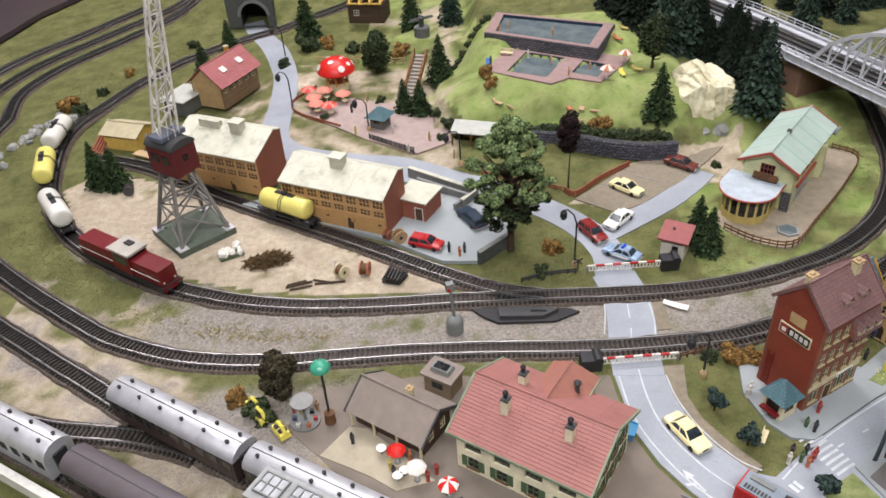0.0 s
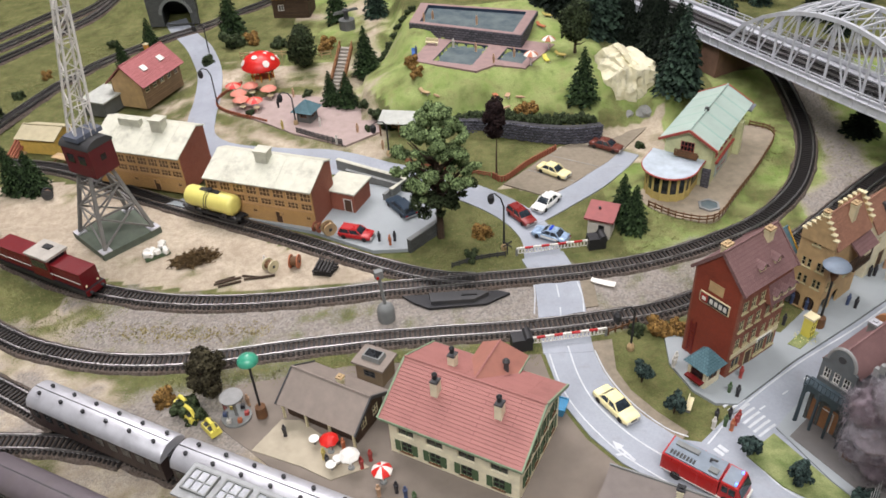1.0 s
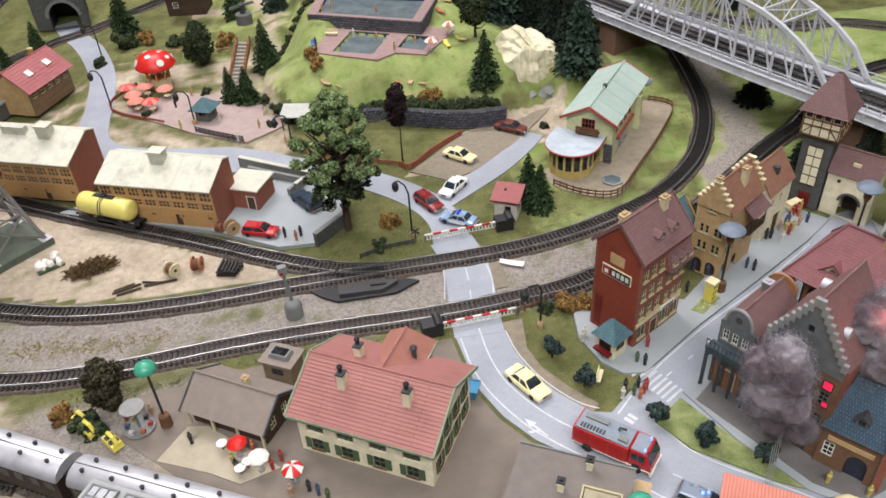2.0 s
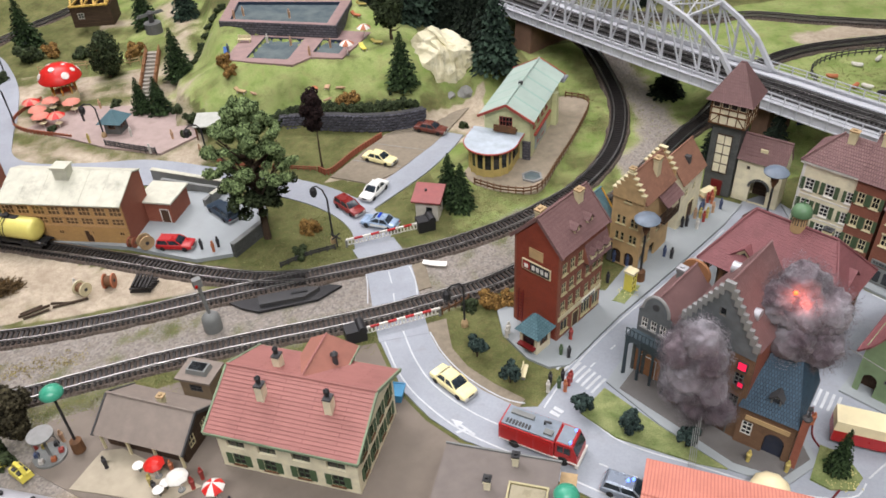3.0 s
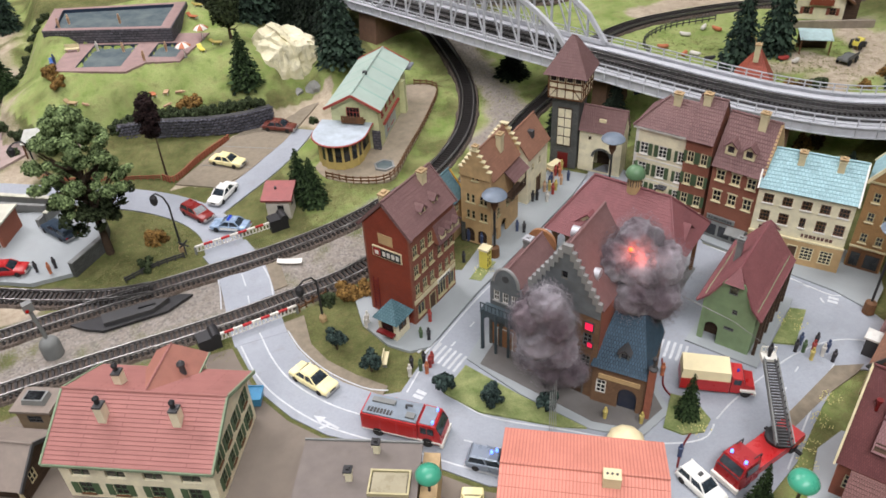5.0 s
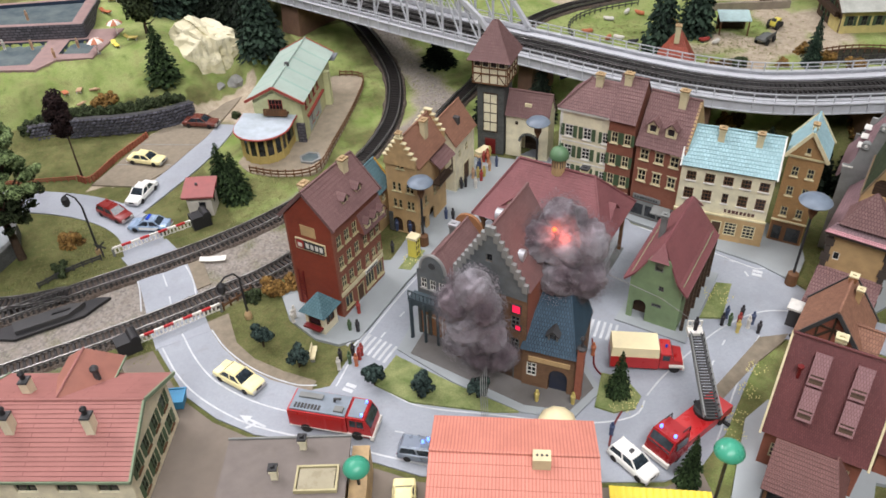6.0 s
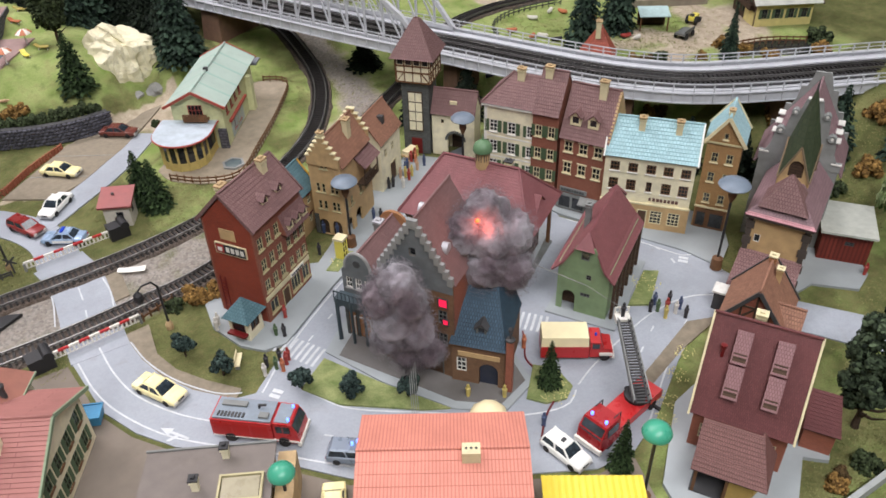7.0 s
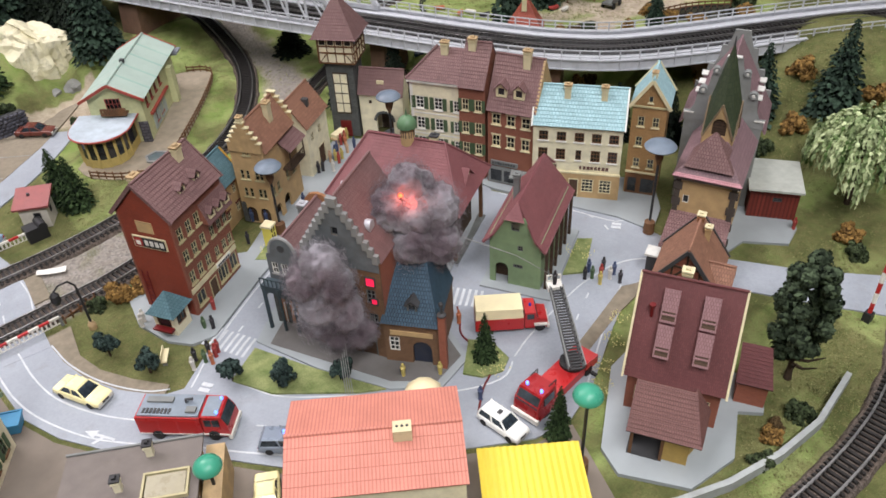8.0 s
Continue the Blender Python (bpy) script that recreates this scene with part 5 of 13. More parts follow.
def burnt_house():
    h = thing("burning_house", 50.08, 48.9, 0.2, -58.5, "grey stone house on fire with stepped gable and burst maroon roof", "house")
    L, D, e, t = 6.8, 7.4, 10.6, 16.1
    xs = (-2.4, -0.8, 0.8, 2.4)
    four_walls(h, L, D, e, W_GREY, t, axis="y", wins=(grid_wins(xs, (6.2, 3.6), 0.85, 1.5, 2, 3) + [(-0.1, 12.8, 0.6, 0.8, 1, 1)], (), (), ()), doors=([(-1.6, 1.4, 2.6), (1.6, 1.4, 2.6)], (), (), ()), mats=[W_SOOT, W_REDBRICK, W_GREY, W_GREY], frame_mat=M_STONEGREY)
    part("gable_face", panel(bm_new(), [(-L / 2, 9.7), (L / 2, 9.7), (L / 2, e), (0, t - 0.1), (-L / 2, e)], [rect(-0.1, 12.8, 0.6, 0.8)], 0.06, at(0, -D / 2 - 0.07, 0)), W_GREY, h)
    gable_roof(h, D, L, e, t, 0.15, -0.2, R_MAROON, 0.34, axis="y")
    n = 9
    for i in range(n):
        for s in (-1, 1):
            f = (i + 0.5) / n
            x = s * L / 2 * (1 - f)
            z = e + (t - e) * f
            place(part("gable_step", cached("gable_step", lambda: to_mesh("gable_step", box(bm_new(), -0.24, -0.2, -0.5, 0.24, 0.2, 0.32), M_STEP)), None, h), at(x, -D / 2, z + 0.25))
    # volute wing
    w = thing("volute_gable_house", 48.0, 55.4, 0.2, -58.5, "narrow grey house with round volute gable and maroon roof", "house")
    L2, D2, e2 = 3.3, 7.6, 7.6
    out = [(-L2 / 2, 0), (L2 / 2, 0), (L2 / 2, e2 + 0.3)] + [(1.25 * math.cos(a), e2 + 0.5 + 1.7 * math.sin(a)) for a in (math.pi * k / 10 for k in range(11))] + [(-L2 / 2, e2 + 0.3)]
    facade(w, at(0, -D2 / 2, 0), out, W_GREY, grid_wins((-0.95, 0, 0.95), (5.9,), 0.62, 1.2) + grid_wins((-0.8, 0.8), (3.6,), 0.8, 1.4), frame_mat=M_WHITE, sill=M_STEP, doors=[(0, 1.6, 2.4)])
    for m, ww in ((at(L2 / 2, 0, 0, 90), D2), (at(0, D2 / 2, 0, 180), L2), (at(-L2 / 2, 0, 0, -90), D2)):
        facade(w, m, box_outline(ww - 0.44, e2), W_GREY)
    gable_roof(w, D2, L2, e2, 9.6, 0.2, -0.3, R_MAROON, 0.34, axis="y")
    part("gable_rim", tube(bm_new(), [(1.3 * math.cos(a), -D2 / 2 + 0.1, e2 + 0.5 + 1.78 * math.sin(a)) for a in (math.pi * k / 12 for k in range(13))], 0.16, 6), M_STEP, w)
    part("oculus", lathe(bm_new(), [(0.35, -0.05), (0.35, 0.08)], 12, at(0, -D2 / 2, e2 + 1.2, 0, 90)), M_DARK, w)
    part("back_gable", lathe(bm_new(), [(1.5, -0.15), (1.5, 0.15)], 20, at(0, D2 / 2 - 0.4, e2 + 0.9, 0, 90)), W_BRICK, w)
    part("arcade", panel(bm_new(), box_outline(L2 + 0.1, 4.95), [arch(-1.0, 0.02, 0.8, 3.8), arch(0.55, 0.02, 1.7, 3.3)], 0.14, at(0, -D2 / 2 - 0.16, 0)), W_DKGREY, w)
    part("shop_interior", box(bm_new(), -L2 / 2 + 0.1, -D2 / 2 - 0.012, 0.05, L2 / 2 - 0.1, -D2 / 2 - 0.004, 2.9), W_BRICK, w)
    part("iron_front", panel(bm_new(), [(-L2 / 2 - 0.3, 0), (L2 / 2 + 0.7, 0), (L2 / 2 + 0.7, 5.0), (-L2 / 2 - 0.3, 5.0)], [arch(-1.15, 0.02, 1.15, 4.4), arch(0.25, 0.02, 1.15, 4.4), arch(1.65, 0.02, 1.15, 4.4)], 0.1, at(0, -D2 / 2 - 1.1, 0)), M_IRON, w)
    bl = part("balcony", box(bm_new(), -L2 / 2 - 0.4, -D2 / 2 - 1.2, 5.0, L2 / 2 + 0.8, -D2 / 2, 5.2), M_IRON, w)
    bm = bm_new()
    for k in range(12):
        x = -L2 / 2 - 0.4 + k * (L2 + 1.2) / 11
        bar(bm, (x, -D2 / 2 - 1.15, 5.2), (x, -D2 / 2 - 1.15, 6.0), 0.07)
    bar(bm, (-L2 / 2 - 0.4, -D2 / 2 - 1.15, 6.0), (L2 / 2 + 0.8, -D2 / 2 - 1.15, 6.0), 0.1)
    part("balustrade", bm, M_IRON, bl)
    for x in (-L2 / 2 - 0.3, -0.4, L2 / 2 + 0.7):
        part("column", lathe(bm_new(), [(0.2, 0), (0.14, 0.3), (0.12, 4.6), (0.2, 5.0)], 8, at(x, -D2 / 2 - 1.1, 0)), M_IRON, w)
    chimney(w, -0.6, 1.6, 8.6, 1.2, M_GREY, M_SILVER, 0.7, 0.7)
    # silver vent drums on the roofs
    for x, y, z in ((1.7, -2.0, 12.9), (-1.4, 2.2, 13.2)):
        part("roof_vent", tube(bm_new(), [(x - 0.9, y, z), (x + 0.6, y + 0.1, z)], 0.55, 14), M_SILVER, h, smooth=True)
    # brick annex with a steep slate roof
    a = thing("brick_annex", 52.4, 44.3, 0.2, -50, "brick annex with steep blue slate roof and figure-topped dormer", "house")
    L3, D3, e3 = 4.7, 6.4, 4.6
    four_walls(a, L3, D3, e3, W_SOOT, wins=([(-1.5, 1.4, 0.9, 1.6, 2, 3)], (), (), ()), arches=([(0.9, 0.02, 1.7, 2.7)], (), (), ()), th=0.3)
    part("door", box(bm_new(), 0.1, -D3 / 2 + 0.25, 0, 1.7, -D3 / 2 + 0.33, 2.7), M_BLUEDARK, a)
    board(a, at(0, -D3 / 2, 0), -1.8, 3.3, 1.9, 3.8, W_OCHRE)
    part("cornice", box(bm_new(), -L3 / 2 - 0.15, -D3 / 2 - 0.2, e3 - 0.15, L3 / 2 + 0.1, D3 / 2 + 0.1, e3 + 0.1), M_WOOD, a)
    bm = bm_new()
    x0, x1, y0, y1, tz = -L3 / 2 + 0.8, L3 / 2 - 1.4, 0.1, D3 / 2, 8.7
    slope(bm, (-L3 / 2 - 0.2, -D3 / 2 - 0.25, e3), (L3 / 2 + 0.1, -D3 / 2 - 0.25, e3), (x1, y0, tz), (x0, y0, tz), 0.34)
    slope(bm, (L3 / 2 + 0.1, -D3 / 2 - 0.25, e3), (L3 / 2 + 0.1, D3 / 2, e3), (x1, y1, tz), (x1, y0, tz), 0.34)
    slope(bm, (-L3 / 2 - 0.2, D3 / 2, e3), (-L3 / 2 - 0.2, -D3 / 2 - 0.25, e3), (x0, y0, tz), (x0, y1, tz), 0.34)
    box(bm, x0, y0, tz - 0.3, x1, y1, tz)
    part("roof", bm, R_SLATE, a)
    dormer(a, 0.1, -D3 / 2 + 0.6, e3 + 0.7, 0, 0.9, 1.0, 1.6, M_STONEGREY, M_DARK)
    part("corner_pier", box(bm_new(), L3 / 2 + 0.1, -D3 / 2 - 0.3, 0, L3 / 2 + 0.7, -D3 / 2 + 0.3, 6.0), W_REDBRICK, a)
    part("pier_cap", lathe(bm_new(), [(0.4, 6.0), (0.4, 6.15), (0.12, 6.3), (0.1, 6.9), (0.2, 7.1), (0.2, 7.3), (0.04, 7.5)], 10, at(L3 / 2 + 0.4, -D3 / 2, 0)), M_DARK, a)


W_SOOT = courses("sooty_brown_brick", srgb(118, 90, 68), 0.3, 0.11, 0.14, srgb(96, 74, 58), 0.75, 0.14, 0.3, dirty=0.6)
BURNT_WINDOWS = ((2.5, 8.2, 0.72), (2.7, 6.3, 0.45))
M_STEP = paint("pale_stone", srgb(138, 138, 136), 0.7, dirty=0.3)
M_IRON = paint("blue_grey_iron", srgb(58, 70, 76), 0.5)
M_BLUEDARK = paint("dark_blue_door", srgb(40, 46, 62), 0.5)
burnt_house()


def green_house():
    h = thing("green_house", 67.9, 46.6, 0.2, 30, "sage green plastered house with steep carmine half-hipped roof", "house")
    L, D, e, t = 10.0, 5.0, 5.6, 9.4
    facade(h, at(0, -D / 2, 0), box_outline(L, e), W_GREEN, grid_wins((-3, -1, 1, 3), (3.0,), 0.8, 1.2), frame_mat=M_DARK)
    facade(h, at(0, D / 2, 0, 180), box_outline(L, e), W_GREEN)
    left = [(-D / 2 + 0.22, 0), (D / 2 - 0.22, 0), (D / 2 - 0.22, e), (0.85, 8.0), (-0.85, 8.0), (-D / 2 + 0.22, e)]
    for sx, rz in ((-1, -90), (1, 90)):
        facade(h, at(sx * (L / 2 + 0.02), 0, 0, rz), left, W_GREEN, [(0.5, 4.3, 0.5, 0.6), (0.3, 2.2, 0.95, 0.45, 3, 1), (0, 6.5, 0.8, 0.9, 1, 1)], arches=[(-1.3, 0.02, 1.3, 2.5)], frame_mat=M_STONEGREY)
        part("inner_wall", box(bm_new(), sx * (L / 2 - 1.2) - 0.1, -D / 2 + 0.3, 0, sx * (L / 2 - 1.2) + 0.1, D / 2 - 0.3, e), W_DARKWOOD, h)
    bm = bm_new()
    x, y, ez = L / 2 + 0.5, D / 2 + 0.55, e - 0.7
    for s in (-1, 1):
        bend = (s * (D / 2 - 0.4), e + 0.35)
        slope(bm, (-x, s * y, ez), (x, s * y, ez), (x, bend[0], bend[1]), (-x, bend[0], bend[1]), 0.34, 0.05)
        slope(bm, (-x, bend[0], bend[1]), (x, bend[0], bend[1]), (x - 1.1, 0, t), (-x + 1.1, 0, t), 0.34, 0.05)
        slope(bm, (s * x, -0.95, 7.9), (s * x, 0.95, 7.9), (s * (x - 1.1), 0.01, t), (s * (x - 1.1), -0.01, t), 0.34, 0.05)
    part("roof", bm, R_TOWN, h)
    for s in (-1, 1):
        part("eaves_board", bar(bm_new(), (-x, s * y, ez + 0.05), (x, s * y, ez + 0.05), 0.1, 0.14), R_TOWN, h)
    chimney(h, -0.4, 1.3, 7.4, 2.2, M_GREY, M_GREY, 0.55, 0.55)
    for k in range(6):
        bm = box(bm_new(), -0.14, -0.14, 0, 0.14, 0.14, e - 0.7)
        bar(bm, (0, 0, 3.6), (0.6, 0, 4.8), 0.12)
        place(part("post", cached("green_post", lambda: to_mesh("post", bm, W_DARKWOOD)), None, h), at(-L / 2 + 0.4 + k * 1.85, -D / 2 - 0.45, 0))
    part("platform", box(bm_new(), -L / 2 - 1.1, -D / 2 - 1.3, -0.15, L / 2 + 0.6, D / 2 + 0.7, 0.1), M_PAVE, h)


green_house()


R_PALEROSE = courses("pale_rose_tiles", srgb(190, 142, 148), 0.2, 0.3, 0.12, srgb(146, 98, 104), 0.6, 0.12, 0.5)


def church():
    h = thing("church", 83.75, 37.65, 0.1, -65, "church with ochre walls, mauve roof and tall copper green spire", "church")
    four_walls(h, 5.4, 8.4, 8.3, W_OCHRE, wins=([(-1.7, 5.0, 0.6, 0.9, 1, 1)], [(-2.4, 3.0, 0.8, 3.0, 1, 3), (0.6, 3.0, 0.8, 3.0, 1, 3)], (), ()))
    for ob in list(h.children):
        ob.matrix_basis = Matrix.Translation((0, 1.5 * CM, 0)) @ ob.matrix_basis
    for sx in (-1, 1):
        for k in range(9):
            place(part("quoin", box(bm_new(), -0.42 if k % 2 else -0.25, -0.1, 0, 0.42 if k % 2 else 0.25, 0.12, 0.86), M_STONEDARK, h), at(sx * 2.6, -2.7, k * 0.92))
    # low hipped roof that runs back to the hall, with a paler course along the front eave
    bm = bm_new()
    e, r, rz_ = 3.2, 0.9, 10.9
    slope(bm, (-e, -e, 8.2), (e, -e, 8.2), (r, -1.2, rz_), (-r, -1.2, rz_), 0.34)
    slope(bm, (e, -e, 8.2), (e, 6.2, 8.2), (r, 6.2, rz_), (r, -1.2, rz_), 0.34)
    slope(bm, (-e, 6.2, 8.2), (-e, -e, 8.2), (-r, -1.2, rz_), (-r, 6.2, rz_), 0.34)
    box(bm, -r, -1.2, rz_ - 0.3, r, 6.2, rz_)
    part("roof", bm, R_CHURCHROOF, h)
    bm = bm_new()
    slope(bm, (-e - 0.05, -e - 0.12, 8.2), (e + 0.05, -e - 0.12, 8.2), (e - 0.75, -2.45, 8.95), (-e + 0.75, -2.45, 8.95), 0.34)
    part("eave_course", bm, R_PALEROSE, h)
    # dark strip in place of the shade that the eave throws, not a board
    part("eave_shadow_board", box(bm_new(), -3.1, -3.2, 7.85, 3.1, -2.6, 8.2), M_STONEDARK, h)
    bm = bm_new()
    c = [(-2.3, -3.0), (2.2, -3.0), (2.2, 0.4), (-2.3, 0.4)]
    for (ax, ay), (bx, by) in zip(c, c[1:] + c[:1]):
        slope(bm, (ax, ay, 9.2), (bx, by, 9.2), (bx * 0.03 - 0.15, by * 0.03 - 1.3, 12.4), (ax * 0.03 - 0.15, ay * 0.03 - 1.3, 12.4), 0.34)
    part("porch_roof", bm, R_MAROON, h)
    # belfry with a gablet on each face under a slim spire
    cx, cy, w, z0, z1 = -0.15, 1.5, 1.45, 11.1, 14.5
    part("belfry", box(bm_new(), cx - w + 0.15, cy - w + 0.15, 8.4, cx + w - 0.15, cy + w - 0.15, z0 + 0.2), W_OCHRE, h)
    for k in range(4):
        m = at(cx, cy, 0, 90 * k)
        g = place(part("gablet", panel(bm_new(), [(-w, z0 - 1.2), (w, z0 - 1.2), (w, z0), (0, z1), (-w, z0)], [arch(0, z0 - 1.0, 1.3, 3.0)], 0.2, at(0, -w, 0)), W_OCHRE, h), m)
        part("louvre", box(bm_new(), -0.7, -w + 0.22, z0 - 1.0, 0.7, -w + 0.28, z0 + 2.0), W_DARKWOOD, g)
        for q in (-1, 1):
            part("gablet_rim", bar(bm_new(), (q * (w - 0.02), -w - 0.04, z0 - 0.05), (0, -w - 0.04, z1 + 0.05), 0.14, 0.16), M_STRAWWALL, g)
    bm = bm_new()
    top = (cx - 0.2, cy + 0.1, 20.1)
    for k in range(4):
        rr = at(cx, cy, 0, 90 * k)
        lo, mid, hi = rr @ Vector((-w, -w, z0)), rr @ Vector((0, -w, z1 - 0.1)), rr @ Vector((w, -w, z0))
        for p, q in ((lo, mid), (mid, hi)):
            bm.faces.new([bm.verts.new(p), bm.verts.new(q), bm.verts.new(top)])
    part("spire", bm, R_CHURCH, h)
    part("finial", tube(bm_new(), [(top[0], top[1], top[2] - 0.4), (top[0], top[1], top[2] + 0.5)], [0.12, 0.05], 6), M_DARK, h)
    # maroon lean-to against the foot of the tower
    bm = bm_new()
    slope(bm, (-3.0, -6.6, 1.9), (3.0, -6.6, 1.9), (2.9, -2.65, 4.0), (-2.9, -2.65, 4.0), 0.34)
    part("lean_to_roof", bm, R_MAROON, h)
    part("lean_to_wall", box(bm_new(), -2.7, -6.2, 0, 2.7, -2.75, 1.95), W_OCHRE, h)
    # hall behind, with a scrolled gable and flat-topped dormers
    b = thing("gabled_hall", 83.75 + 0.906 * 9.6 - 0.42 * 0.75, 37.65 + 0.42 * 9.6 + 0.906 * 0.75, 0.1, -62, "grey hall with scrolled stepped gable and mauve tiled roof", "hall")
    L, D, e, t = 7.6, 7.2, 9.6, 16.0
    four_walls(b, L, D, e, W_GREY, wins=(grid_wins((-2.4, 0, 2.4), (2.6, 5.6), 0.9, 1.7, 2, 3), grid_wins((-2.4, -0.8, 0.8, 2.4), (3, 6), 0.8, 1.5), (), ()), frame_mat=M_DARK, mats=[M_HALLSTONE] * 4)
    gable_roof(b, D, L, e, t, 0.45, -0.1, R_CHURCHROOF, 0.4, axis="y")
    steps_ = [(3.9, 9.5), (3.9, 10.5), (3.4, 10.5), (3.05, 11.2), (2.85, 12.7), (2.3, 12.7), (2.0, 13.3), (1.8, 14.9), (1.3, 14.9), (1.0, 15.7), (0.75, 16.7)]
    for k, yy in enumerate((-D / 2 - 0.05, D / 2 - 0.25)):
        part("gable", panel(bm_new(), [(-x, z) for x, z in steps_] + [(x, z) for x, z in reversed(steps_)], [arch(0, 11.0, 1.0, 1.7)] if k == 0 else [], 0.3, at(0, yy, 0)), M_HALLSTONE, b)
    for x, z, rad in ((2.4, 13.05, 0.42), (1.45, 15.25, 0.36)):
        for q in (-1, 1):
            sc = place(part("gable_scroll", lathe(bm_new(), [(rad, -0.28), (rad, 0.22), (rad * 0.8, 0.28), (rad * 0.45, 0.2)], 14), M_HALLSTONE, b), at(q * x, -D / 2, z, 0, 90))
            part("scroll_eye", lathe(bm_new(), [(rad * 0.42, 0.1), (rad * 0.36, 0.3)], 10), M_GABLERIM, sc)
    for q in (-1, 1):
        part("gable_shoulder", box(bm_new(), q * 3.45 - 0.5, -D / 2 - 0.15, 10.3, q * 3.45 + 0.5, -D / 2 + 0.35, 10.45), M_GABLERIM, b)
        for yy in (-2.0, 0.1, 2.2):
            dm = place(part("roof_dormer", box(bm_new(), -0.3, -0.5, 0, 1.1, 0.5, 0.8), R_CHURCHROOF, b), at(q * 2.75, yy, 11.3, 0 if q < 0 else 180))
            part("dormer_top", box(bm_new(), -0.5, -0.58, 0.8, 0.15, 0.58, 0.9), M_GABLERIM, dm)
    part("ridge_cap", box(bm_new(), -0.12, -D / 2, t - 0.02, 0.12, D / 2, t + 0.14), R_CHURCHROOF, b)
    part("apex_cap", box(bm_new(), -0.65, -D / 2 - 0.15, 16.7, 0.65, -D / 2 + 0.35, 16.84), M_GABLERIM, b)
    # half-timbered cottage in front
    c = thing("half_timbered_house", 74.9, 32.8, 0.1, -64, "small half-timbered house with rust tiled gable roof", "house")
    four_walls(c, 5.2, 5.4, 3.4, W_REDBRICK, 7.0, axis="y", wins=([(-1.2, 1, 0.9, 1.3), (1.2, 1, 0.9, 1.3)], (), (), ()), frame_mat=M_CREAM)
    bm = bm_new()
    for a_, b_ in (((-2.3, 3.5), (2.3, 3.5)), ((-1.2, 3.5), (-1.2, 5.1)), ((1.2, 3.5), (1.2, 5.1)), ((0, 3.5), (0, 6.6)), ((-1.2, 5.0), (1.2, 5.0)), ((-1.2, 3.6), (0, 5.0)), ((1.2, 3.6), (0, 5.0))):
        bar(bm, (a_[0], -2.76, a_[1]), (b_[0], -2.76, b_[1]), 0.12, 0.18)
    part("timber_frame", bm, W_DARKWOOD, c)
    gable_roof(c, 5.4, 5.2, 3.4, 7.0, 0.4, 0.4, R_RUST, 0.36, M_DARK, axis="y")
    gable_roof(c, 3.0, 3.4, 2.6, 4.8, 0.35, 0.3, R_RUST, 0.36, axis="x", name="wing_roof", m=at(2.2, -0.9, 0))
    part("wing_wall", box(bm_new(), 1.0, -2.4, 0, 3.5, 0.6, 2.7), W_REDBRICK, c)
    chimney(c, 0.9, 1.2, 5.2, 1.9, W_OCHRE, M_CREAM, 0.5, 0.5)
    chimney(c, 0.0, 2.3, 6.2, 1.3, W_BRICK, M_CREAM, 0.6, 0.6)
    sb = thing("switch_cabinet", 75.4, 36.9, 0.1, -64, "dark switch cabinet with pale grey lid beside the road", "cabinet")
    part("body", box(bm_new(), -0.75, -0.6, 0, 0.75, 0.6, 2.1), M_DARK, sb)
    part("lid", box(bm_new(), -0.95, -0.8, 2.1, 0.95, 0.8, 2.3), M_GABLERIM, sb, bevel=0.04)
    # red shed
    s = thing("red_shed", 93.2, 36.0, 0.1, -53, "dark red wooden shed with pale grey sheet roof", "shed")
    four_walls(s, 4.8, 5.6, 3.6, W_REDSHED, wins=([(0.3, 2.2, 0.9, 0.5)], (), (), ()), frame_mat=M_DARK)
    part("roof", box(bm_new(), -2.7, -3.3, 3.6, 2.7, 3.0, 3.85), R_SHEET, s, bevel=0.04)


R_CHURCHROOF = courses("mauve_tower_tiles", srgb(134, 108, 112), 0.3, 0.4, 0.1, srgb(110, 88, 92), 0.5, 0.12, 0.5)
M_HALLSTONE = paint("pale_grey_hall_stone", srgb(132, 134, 132), 0.7, dirty=0.35)
M_GABLERIM = paint("pale_gable_coping", srgb(206, 204, 198), 0.6, dirty=0.3)
M_STONEDARK = paint("dark_quoin_stone", srgb(74, 66, 60), 0.8, var=0.25, dirty=0.4)
W_REDSHED = courses("dark_red_boards", srgb(108, 46, 36), 0.4, 3.0, 0.03, srgb(84, 32, 26), 0.7, 0.15, 0.4, offset=0)
R_SHEET = paint("pale_sheet_roof", srgb(176, 178, 170), 0.6, dirty=0.3)
church()


